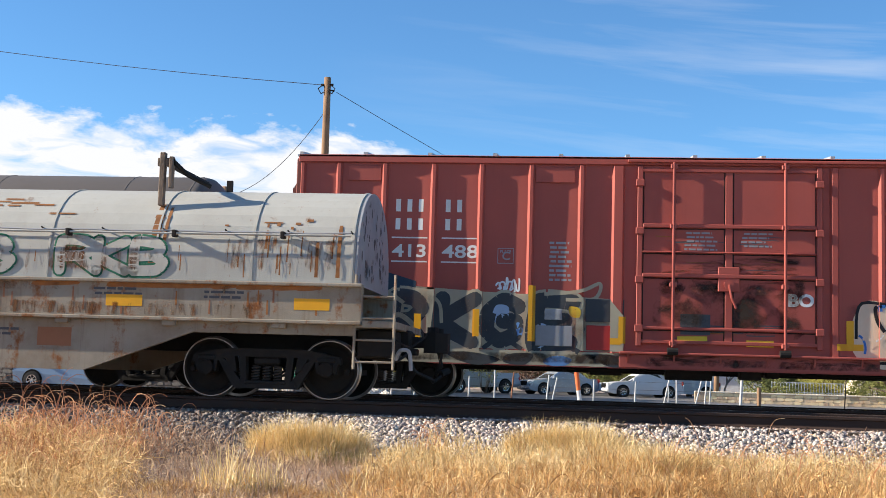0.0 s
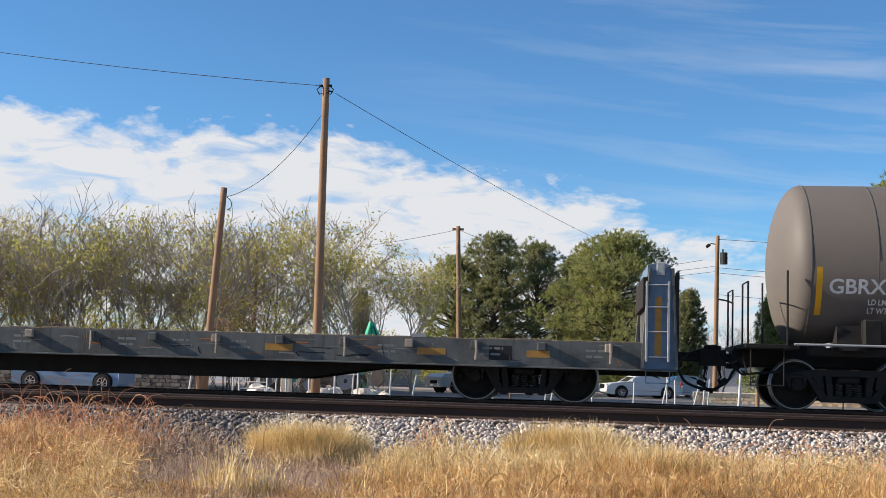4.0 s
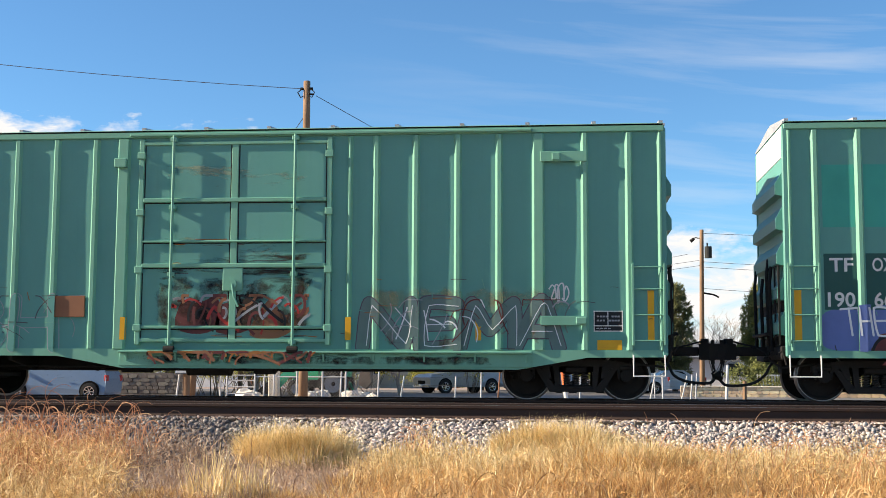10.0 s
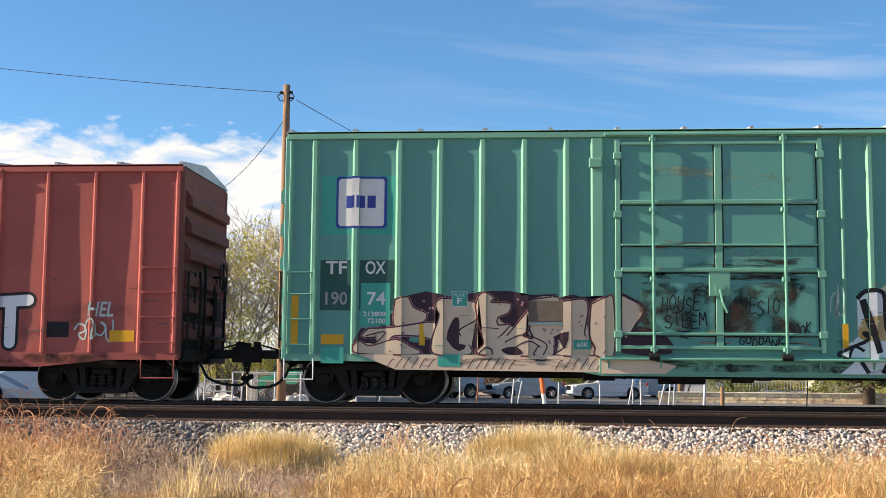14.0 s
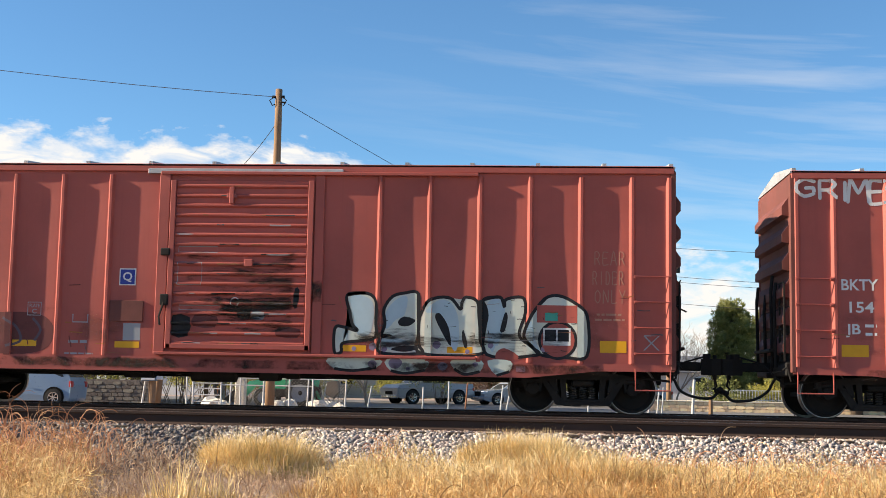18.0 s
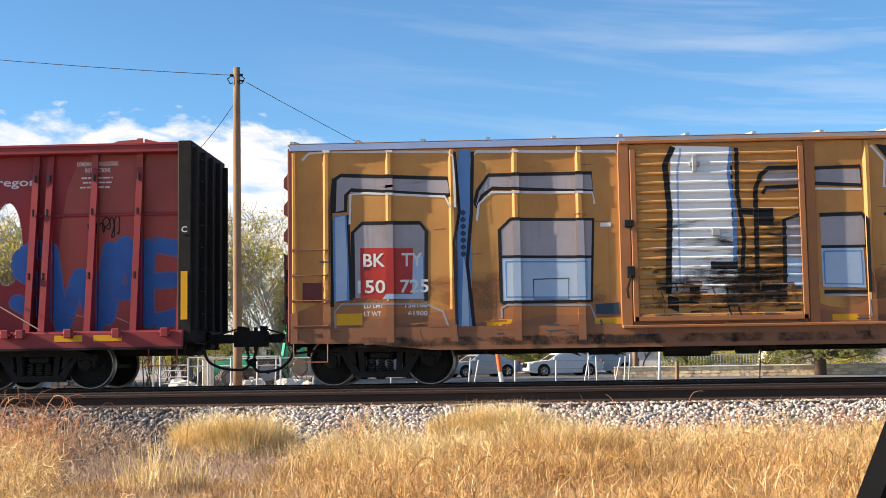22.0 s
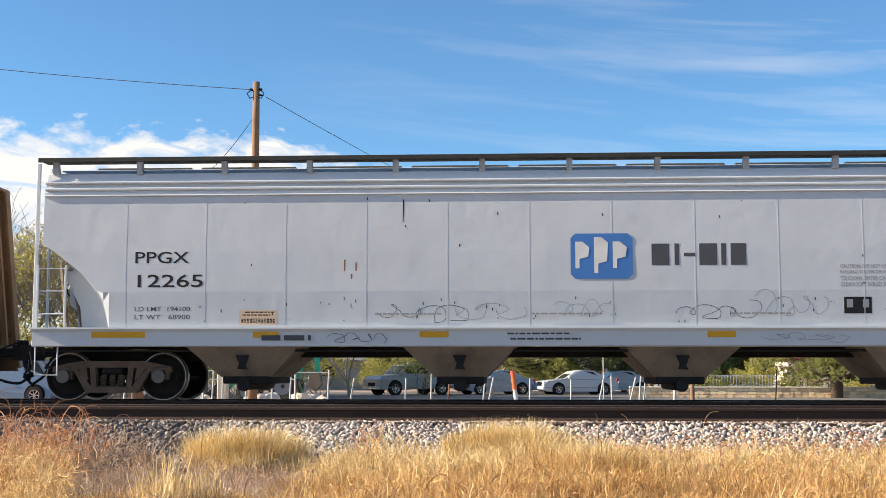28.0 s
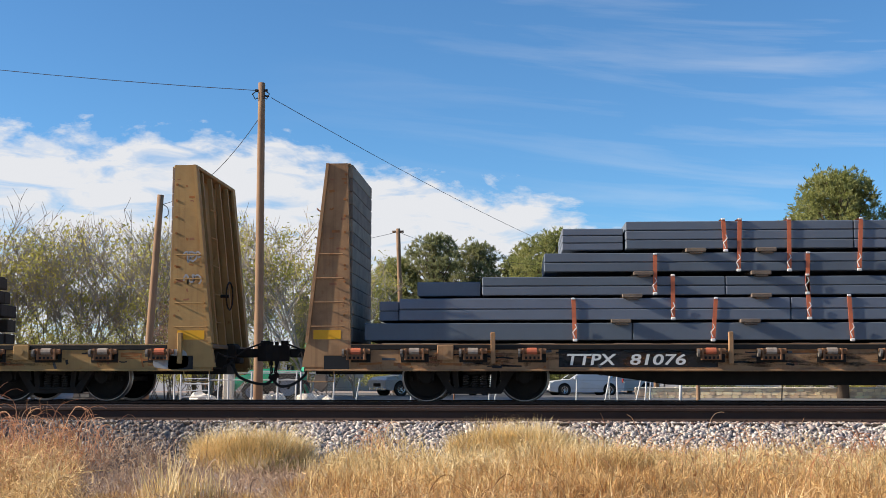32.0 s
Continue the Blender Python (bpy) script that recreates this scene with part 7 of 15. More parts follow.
    film(c, -5.05, -3.25, 0.84, 1.62, M_DUSTFILM, steps=st, lift=0.0045)
    for pts in ([(-4.55, 1.55), (-4.9, 1.42), (-5.0, 1.15), (-4.8, 0.95), (-4.4, 0.9)], [(-4.3, 1.5), (-4.05, 1.35), (-3.95, 1.1), (-4.2, 1.0)], [(-3.75, 1.5), (-3.6, 1.3), (-3.7, 1.1)], [(-4.8, 1.3), (-4.5, 1.2), (-4.6, 1.05)]):
        stroke(c, pts, 0.045, M_PLUM, steps=st, lift=0.0065)
    blob(c, [(-5.0, 0.68), (-4.86, 0.68), (-4.86, 0.77), (-5.0, 0.77)], M_PINKSP, y=-W - 0.027, n=1, lift=0.004)
    part("timber_patch", G().box(-2.36, -1.75, -W - 0.03, -W, 1.46, 1.83, 0.008), M_RED_END, c, "brown board bolted over a hole")
    blob(c, [(-2.10, 1.13), (-1.79, 1.13), (-1.79, 1.43), (-2.10, 1.43)], M_GREYSP, n=1, name="repair_patch")
    # fat pale letters that run on over the sill
    letter = [(1.87, 1.98), (2.19, 2.02), (2.37, 1.89), (2.39, 1.51), (2.38, 1.25), (2.12, 1.19), (1.81, 1.14), (1.79, 0.99), (1.67, 0.99), (1.67, 1.40), (1.83, 1.42), (2.06, 1.36), (1.97, 1.48), (1.93, 1.66)]
    blob(c, letter, M_MINTCREAM, steps=st, lift=0.0040, n=3, label="fat pale mint sprayed letter with a black outline")
    stroke(c, letter + letter[:2], 0.055, M_BLACK, steps=st, lift=0.0080)
    letter = [(3.11, 2.02), (3.12, 1.59), (3.14, 1.14), (3.18, 0.99), (2.48, 0.99), (2.47, 1.25), (2.54, 1.48), (2.52, 1.74), (2.66, 1.96), (2.88, 2.03)]
    blob(c, letter, M_MINTCREAM, steps=st, lift=0.0044, n=3, label="fat pale mint sprayed letter with a black outline")
    stroke(c, letter + letter[:2], 0.055, M_BLACK, steps=st, lift=0.0080)
    letter = [(3.15, 1.63), (3.27, 1.87), (3.47, 1.96), (3.69, 1.94), (3.85, 1.76), (3.88, 1.89), (3.96, 1.97), (4.16, 1.85), (4.20, 1.25), (4.20, 0.99), (3.18, 0.99), (3.13, 1.33)]
    blob(c, letter, M_MINTCREAM, steps=st, lift=0.0048, n=3, label="fat pale mint sprayed letter with a black outline")
    stroke(c, letter + letter[:2], 0.055, M_BLACK, steps=st, lift=0.0080)
    letter = [(4.25, 1.93), (4.53, 1.98), (4.61, 1.81), (4.64, 1.94), (4.93, 1.97), (4.97, 1.70), (4.87, 1.33), (5.07, 1.14), (5.18, 0.99), (4.31, 0.99), (4.30, 1.63)]
    blob(c, letter, M_MINTCREAM, steps=st, lift=0.0052, n=3, label="fat pale mint sprayed letter with a black outline")
    stroke(c, letter + letter[:2], 0.055, M_BLACK, steps=st, lift=0.0080)
    letter = [(5.15, 1.78), (5.33, 1.98), (5.58, 2.01), (5.88, 1.85), (6.04, 1.63), (6.03, 0.99), (5.66, 0.96), (5.26, 0.99), (5.09, 1.14), (4.95, 1.31), (5.04, 1.59)]
    blob(c, letter, M_MINTCREAM, steps=st, lift=0.0056, n=3, label="fat pale mint sprayed letter with a black outline")
    stroke(c, letter + letter[:2], 0.055, M_BLACK, steps=st, lift=0.0080)
    for pts in ([(1.93, 1.94), (2.15, 1.97), (2.32, 1.85), (2.34, 1.55), (2.26, 1.29), (2.06, 1.31), (1.99, 1.63)],
                [(2.56, 1.70), (2.74, 1.92), (2.92, 1.96), (2.88, 1.66), (2.74, 1.57), (2.56, 1.40)],
                [(3.25, 1.70), (3.43, 1.89), (3.65, 1.89), (3.80, 1.66), (3.83, 1.25), (3.76, 1.03), (3.61, 1.33), (3.47, 1.66)],
                [(4.31, 1.85), (4.53, 1.94), (4.62, 1.74), (4.56, 1.29), (4.42, 1.03), (4.33, 1.25)],
                [(4.96, 1.31), (5.07, 1.57), (5.15, 1.25), (5.24, 1.03), (5.15, 1.11)],
                [(2.48, 1.22), (2.74, 1.25), (2.99, 1.14), (2.66, 1.03)]):
        blob(c, pts, M_PALEBLUE, steps=st, lift=0.0062, n=4)
    for pts in ([(2.77, 1.54), (2.88, 1.62), (3.07, 1.56), (2.96, 1.46), (2.81, 1.46)],
                [(2.65, 1.05), (2.88, 1.12), (3.16, 1.09), (2.92, 1.01)],
                [(3.41, 1.63), (3.50, 1.68), (3.65, 1.44), (3.69, 1.12), (3.51, 1.40)],
                [(3.91, 1.40), (3.98, 1.14), (3.93, 1.10), (3.88, 1.29)],
                [(4.62, 1.71), (4.67, 1.63), (4.62, 1.40), (4.54, 1.40)],
                [(2.38, 1.31), (2.67, 1.30), (2.48, 1.23)],
                [(4.14, 1.85), (4.27, 1.89), (4.34, 1.66), (4.28, 1.40), (4.20, 1.25)]):
        blob(c, pts, M_BLACK, steps=st, lift=0.0090, n=4)
    for pts in ([(1.57, 0.88), (2.45, 0.88), (2.41, 0.73), (2.01, 0.67), (1.68, 0.70)],
                [(2.59, 0.88), (3.27, 0.88), (3.25, 0.70), (2.92, 0.64), (2.66, 0.68)],
                [(3.72, 0.88), (4.23, 0.88), (4.20, 0.69), (3.94, 0.64), (3.76, 0.73)],
                [(4.33, 0.88), (4.73, 0.88), (4.71, 0.70), (4.49, 0.63)]):
        blob(c, pts, M_MINTCREAM, y=-W - 0.0265, lift=0.004, n=3)
        stroke(c, pts[2:], 0.05, M_BLACK, y=-W - 0.0265, lift=0.006)
    for x, z, r in ((2.34, 1.09, 0.07), (3.45, 1.14, 0.07), (4.38, 1.14, 0.05), (2.54, 1.05, 0.05), (5.29, 1.09, 0.05), (3.98, 1.03, 0.04), (2.01, 1.05, 0.04)):
        blob(c, [(x + r * math.cos(a), z + r * math.sin(a)) for a in range(6)], M_MAUVE, steps=st, lift=0.0105, n=3)
    for x, z, r in ((2.74, 0.81, 0.12), (3.56, 0.77, 0.09), (2.34, 0.79, 0.08), (2.96, 0.72, 0.04), (4.12, 0.81, 0.05)):
        blob(c, [(x + r * math.cos(a), z + r * 0.8 * math.sin(a)) for a in range(6)], M_MAUVE, y=-W - 0.0265, lift=0.008, n=3)
    blob(c, [(5.53 + 0.34 * math.cos(a * 0.524), 1.25 + 0.34 * math.sin(a * 0.524)) for a in range(12)], M_BLACK, lift=0.0092, n=2)
    blob(c, [(5.53 + 0.29 * math.cos(a * 0.524), 1.25 + 0.29 * math.sin(a * 0.524)) for a in range(12)], M_RED, lift=0.0105, n=2)
    blob(c, [(5.17, 1.55), (5.86, 1.55), (5.86, 1.85), (5.17, 1.85)], M_RED, n=1, lift=0.0095, name="repaint")
    blob(c, [(5.31, 1.58), (5.53, 1.58), (5.53, 1.72), (5.31, 1.72)], M_TEAL, n=1, lift=0.012, name="placard", label="small green label")
    lines(c, 3, 5.58, 5.82, 1.80, 0.05, 0.02, M_GREYSP, seed=83)
    blob(c, [(5.28, 1.16), (5.75, 1.16), (5.75, 1.46), (5.28, 1.46)], M_WHITE, n=1, lift=0.0125, name="stencil_panel")
    blob(c, [(5.31, 1.23), (5.50, 1.23), (5.50, 1.43), (5.31, 1.43)], M_BLACK, n=1, lift=0.0145, name="stencil_panel")
    blob(c, [(5.53, 1.23), (5.72, 1.23), (5.72, 1.43), (5.53, 1.43)], M_BLACK, n=1, lift=0.0145, name="stencil_panel")
    blob(c, [(4.48, 1.02), (4.62, 1.10), (4.85, 0.98), (4.80, 0.90), (4.5, 0.90)], M_RED_CN, steps=st, lift=0.0112, n=3)
    blob(c, [(4.82, 0.70), (4.98, 0.70), (4.98, 0.79), (4.82, 0.79)], M_PINKSP, y=-W - 0.0265, n=1, lift=0.005)
    scuffs(c, 1.75, 5.9, 1.0, 1.95, (M_BLACK, M_DGREYSP), 305, 40, 0.010, 0.12, steps=st, lift=0.0125)
    film(c, 1.7, 6.0, 0.86, 1.5, M_SMEAR, steps=st, lift=0.0165)
    # marks on the door
    yd = -W - 0.0755
    for x0, x1, z0, z1, m in ((-1.24, -0.90, 1.22, 1.58, M_BLACK), (-0.84, -0.42, 1.38, 1.60, M_DKRED), (-0.05, 0.18, 1.54, 1.70, M_BLACK), (0.19, 0.42, 1.52, 1.68, M_GREYSP), (0.92, 1.03, 1.75, 2.08, M_BLACK), (0.65, 1.05, 1.22, 1.40, M_DKRED)):
        blob(c, [(x0, z0 + 0.02), (x1 - 0.03, z0), (x1, z1 - 0.03), (x0 + 0.03, z1)], m, y=yd, lift=0.004, n=2)
    for x0, x1, z0, z1 in ((-1.15, -0.45, 2.70, 2.80), (-1.15, -0.72, 2.12, 2.52), (-1.1, -0.38, 1.68, 1.76)):
        stroke(c, [(x0, z0), (x0, z1), (x1, z1), (x1, z0), (x0, z0)], 0.014, M_GREYSP, y=yd, lift=0.006, curved=False)
    stroke(c, [(-0.11 + 0.075 * math.cos(a * 0.6), 1.83 + 0.075 * math.sin(a * 0.6)) for a in range(12)], 0.016, M_SILVER, y=yd, lift=0.006)
    film(c, 1.24, 1.44, 1.7, 2.3, M_GRIME, y=-W - 0.052, lift=0.004)
    for row, (word, x0, z0) in enumerate((("REAR", 6.15, 2.56), ("RIDER", 6.12, 2.22), ("ONLY", 6.16, 1.90))):
        for k, ch in enumerate(word):
            w = 0.56 / len(word)
            spray(c, ch, x0 + w * k, x0 + w * (k + 0.68), z0, z0 + 0.22, 0.016, M_CHALK, steps=st)
    lines(c, 2, 6.15, 6.75, 1.72, 0.09, 0.035, M_CHALK, seed=84)
    stroke(c, [(7.0, 1.35), (7.25, 1.35), (7.0, 1.1), (7.25, 1.1), (7.0, 1.35)], 0.025, M_GREYSP, curved=False)
    scuffs(c, -7.3, 7.3, 0.85, 2.2, (M_DGREYSP, M_BROWN, M_DKRED, M_RUSTST), 301, 40, 0.014, 0.4, steps=st, lift=0.019)
    settle(c, RED_RIBS, 0.78, 4.14)
    settle_door(c, -1.31, 1.23, 1.0, 3.98, 17)

    # maroon car at the head with a plug door
    ribs = [(x, 0.125) for x in (-6.77, -5.95, -5.08, -4.24, -3.37, -2.50, 2.53, 3.40, 4.25, 5.10, 5.95, 6.80)] + [(-1.87, 0.22), (1.75, 0.16), (-7.43, 0.12), (7.43, 0.12)]
    st = ribs_to_steps(ribs, 0.06)
    c = red_car(2.47, "maroon ribbed boxcar with a grey sprayed piece along the bottom", paint=M_RED_CN, ribs=ribs, top=4.26)
    plug_door(c, -1.47, 1.47, 1.04, 4.04, (-0.93, 0.93), ((3.05, 0.07), (2.2, 0.07), (2.6, 0.03), (1.3, 0.05)), M_RED_CN, M_RED_CN, 4.6)
    for row, (z0, z1, pats) in enumerate(((3.22, 3.48, ("CAN", "ADI", "AN")), (2.90, 3.14, ("NAT", "ION", "AL")))):
        for k, p in enumerate(pats):
            x0 = (-6.63, -5.80, -4.92)[k]
            bars(c, p, x0, x0 + 0.20 * len(p), z0 + 0.02, z1 - 0.02, M_WHITE, fill=0.42)
    for z in (2.78, 2.36):
        for x0 in (-6.63, -5.80, -4.92):
            blob(c, [(x0, z - 0.012), (x0 + 0.63, z - 0.012), (x0 + 0.63, z + 0.012), (x0, z + 0.012)], M_WHITE, n=1, name="painted_line")
    write(c, "CNIS", -6.64, -6.05, 2.44, 2.66, M_WHITE, lift=0.004)
    write(c, "413", -5.78, -5.20, 2.44, 2.66, M_WHITE, lift=0.004)
    write(c, "488", -4.90, -4.28, 2.44, 2.66, M_WHITE, lift=0.004)
    lines(c, 6, -3.05, -2.65, 2.75, 0.08, 0.04, M_GREYSP, seed=51)
    lines(c, 4, -3.05, -2.65, 2.35, 0.08, 0.04, M_GREYSP, seed=52)
    lines(c, 5, -0.75, -0.15, 2.95, 0.07, 0.03, M_GREYSP, y=-W - 0.036, seed=53)
    lines(c, 4, 0.2, 0.75, 2.95, 0.07, 0.03, M_GREYSP, y=-W - 0.036, seed=54)
    write(c, "C", -3.85, -3.72, 2.42, 2.56, M_GREYSP, lift=0.004)
    for a, b in ((-6.62, -6.02), (-3.30, -2.62)):
        part("panel_patch", G().box(a, b, -W - 0.02, -W, 3.78, 4.05, 0.006), M_RED_CN, c)
    # slate and straw coloured piece along the bottom, with blue pools, running over the sill
    blob(c, [(-7.4, 0.88), (-1.75, 0.88), (-1.72, 1.45), (-2.0, 1.78), (-4.2, 1.86), (-6.0, 1.9), (-6.2, 1.98), (-6.9, 1.98), (-7.4, 1.2)], M_STRAWSP, steps=st, n=1, label="slate and straw coloured sprayed piece")
    blob(c, [(-7.4, 0.62), (-1.7, 0.62), (-1.72, 0.86), (-7.4, 0.86)], M_STRAWSP, y=-W - 0.0265, n=1)
    blob(c, [(-6.95, 1.42), (-5.35, 1.45), (-5.35, 2.02), (-5.9, 2.18), (-6.95, 2.12)], M_NAVYSP, steps=st, n=1, lift=0.004)
    write(c, "LD LMT", -6.72, -6.35, 1.86, 1.92, M_SKYBLUE, fat=0.0, steps=st, lift=0.006)
    write(c, "LT WT", -6.72, -6.40, 1.70, 1.76, M_SKYBLUE, fat=0.0, steps=st, lift=0.006)
    write(c, "143500", -5.78, -5.45, 1.80, 1.86, M_SKYBLUE, fat=0.0, steps=st, lift=0.006)
    write(c, "67500", -5.75, -5.45, 1.65, 1.71, M_SKYBLUE, fat=0.0, steps=st, lift=0.006)
    for body, x0, x1, lo in (("R", -5.80, -5.20, 0.98), ("K", -4.98, -4.28, 0.98), ("G", -4.12, -3.55, 1.02), ("E", -3.30, -2.62, 1.0)):
        spray(c, body, x0, x1, lo, 1.72, 0.27, M_SLATE, M_STRAWSP, 0.05, steps=st, lean=0.12, lift=0.006)
    blob(c, [(-3.93, 1.63), (-3.72, 1.60), (-3.75, 1.36), (-3.89, 1.30), (-4.00, 1.42)], M_ICEBLUE, steps=st, lift=0.0125, n=4)
    blob(c, [(-3.69, 1.30), (-3.51, 1.33), (-3.48, 1.12), (-3.66, 1.15)], M_MIDBLUE, steps=st, lift=0.0125, n=4)
    blob(c, [(-3.23, 1.30), (-3.05, 1.29), (-3.08, 0.97), (-3.23, 0.94)], M_ICEBLUE, steps=st, lift=0.0125, n=4)
    blob(c, [(-2.68, 1.63), (-2.50, 1.60), (-2.50, 1.45), (-2.65, 1.47)], M_GYEL, steps=st, lift=0.0125, n=4)
    stroke(c, [(-5.89, 1.33), (-5.61, 1.42), (-5.31, 1.18), (-5.25, 0.94)], 0.09, M_STRAWSP, steps=st, lift=0.0135)
    stroke(c, [(-5.80, 1.12), (-5.49, 1.00), (-5.19, 0.88)], 0.10, M_SLATE, steps=st, lift=0.0135)
    stroke(c, [(-5.00, 1.18), (-4.70, 1.06), (-4.33, 0.88)], 0.10, M_SLATE, steps=st, lift=0.0135)
    stroke(c, [(-5.13, 1.06), (-4.76, 0.88), (-4.21, 0.84)], 0.07, M_STRAWSP, steps=st, lift=0.0135)
    stroke(c, [(-4.15, 0.88), (-3.84, 1.06), (-3.48, 0.88)], 0.08, M_SLATE, steps=st, lift=0.0135)
    stroke(c, [(-3.38, 0.88), (-2.93, 1.06), (-2.50, 0.85)], 0.09, M_SLATE, steps=st, lift=0.0135)
    stroke(c, [(-5.25, 1.84), (-4.94, 1.66), (-4.88, 1.30)], 0.06, M_STRAWSP, steps=st, lift=0.0135)
    stroke(c, [(-3.11, 1.84), (-2.50, 1.90), (-2.16, 2.04), (-2.25, 1.78), (-2.74, 1.75)], 0.06, M_STRAWSP, steps=st, lift=0.0135)
    stroke(c, [(-6.04, 1.72), (-5.80, 1.78), (-5.55, 1.63)], 0.07, M_STRAWSP, steps=st, lift=0.0135)
    blob(c, [(-4.76, 0.79), (-4.33, 0.81), (-3.84, 0.70), (-4.21, 0.59), (-4.58, 0.67)], M_SLATE, y=-W - 0.0265, lift=0.005, n=3)
    blob(c, [(-3.11, 0.70), (-2.87, 0.79), (-2.62, 0.73), (-2.74, 0.62), (-3.02, 0.62)], M_MIDBLUE, y=-W - 0.0265, lift=0.005, n=3)
    blob(c, [(-2.56, 0.82), (-2.01, 0.76), (-2.07, 0.62), (-2.50, 0.65)], M_STRAWSP, y=-W - 0.0265, lift=0.005, n=3)
    blob(c, [(-3.72, 0.79), (-3.29, 0.81), (-3.41, 0.62), (-3.78, 0.65)], M_SLATE, y=-W - 0.0265, lift=0.005, n=3)
    blob(c, [(-6.53, 0.81), (-5.92, 0.81), (-5.61, 0.67), (-6.41, 0.67)], M_NAVYSP, y=-W - 0.0265, lift=0.005, n=3)
    blob(c, [(-2.38, 0.81), (-1.80, 0.81), (-1.80, 0.63), (-2.01, 0.63)], M_SLATE, y=-W - 0.0265, lift=0.005, n=3)
    for x0, x1, lo, hi, m in ((-2.40, -1.75, 1.38, 1.77, M_SLATE), (-2.38, -1.78, 0.90, 1.32, M_GRED), (-3.10, -2.80, 1.40, 1.58, M_LADDERGREY), (-3.25, -2.62, 0.95, 1.30, M_GREYSP)):
        part("panel_patch", G().box(x0, x1, -W - 0.02, -W, lo, hi, 0.006), m, c)
    blob(c, [(-6.75, 0.95), (-6.15, 0.95), (-6.15, 1.35), (-6.75, 1.35)], M_STRAWSP, n=1, lift=0.008)
    blob(c, [(-6.6, 1.0), (-6.3, 1.0), (-6.45, 1.25)], M_TAN, n=1, lift=0.010)
    tag_scrawl(c, -3.95, -3.55, 1.85, 2.1, M_SILVER, 57, width=0.03, turns=6)
    for k, ch in enumerate("ARH"):
        spray(c, ch, -7.35 + 0.17 * k, -7.24 + 0.17 * k, 1.72, 1.92, 0.016, M_STRAWSP)
    film(c, -7.4, -1.8, 0.88, 2.0, M_DUSTFILM, steps=st, lift=0.0175)
    stroke(c, [(-3.93, 2.36), (-3.93, 2.62), (-3.66, 2.62), (-3.66, 2.36), (-3.93, 2.36)], 0.014, M_GREYSP, curved=False)
    write(c, "PLATE", -3.89, -3.70, 2.54, 2.59, M_GREYSP, lift=0.004)
    wildstyle(c, 2.0, 5.5, 0.80, 1.75, (M_BLACK, M_SILVER, M_TAN, M_DEEPBLUE), 56, 36, 0.05, 0.6, steps=st, lift=0.011)
    for xx, z0, z1 in ((-6.88, 1.25, 2.05), (-5.30, 0.98, 1.45), (-4.28, 1.08, 1.55), (-3.32, 1.02, 1.98), (-1.78, 1.02, 1.48), (2.0, 1.0, 1.5)):
        reflector(c, xx - 0.06, xx + 0.06, z0, z1, -W - 0.02, st)
    for a, b, m in ((2.2, 2.9, M_TAN), (3.0, 3.7, M_SKYBLUE), (3.8, 4.5, M_TAN), (4.6, 5.4, M_GREYSP)):
        blob(c, [(a, 0.8), (b, 0.75), (b + 0.1, 1.5), (a + 0.1, 1.85), (a - 0.2, 1.3)], m, steps=st, lift=0.004)
        stroke(c, [(a, 0.8), (b, 0.9), (b, 1.6), (a, 1.8), (a - 0.1, 1.2)], 0.05, M_BLACK, steps=st, lift=0.008)
    write(c, "BO", 1.0, 1.4, 1.72, 1.92, M_SILVER, y=-W - 0.036, fat=0.04, lift=0.004)
    blob(c, [(-0.8, 1.2), (-0.3, 1.2), (-0.3, 1.55), (-0.8, 1.55)], M_DGREYSP, y=-W - 0.036, n=1)
    blob(c, [(-0.85, 1.05), (-0.35, 1.08), (-0.35, 1.18), (-0.85, 1.17)], M_GYEL, y=-W - 0.036, n=1, lift=0.005)
    blob(c, [(0.3, 1.02), (0.75, 1.02), (0.75, 1.13), (0.3, 1.13)], M_GYEL, y=-W - 0.036, n=1, lift=0.005)
    settle(c, ribs, 0.78, 4.16)


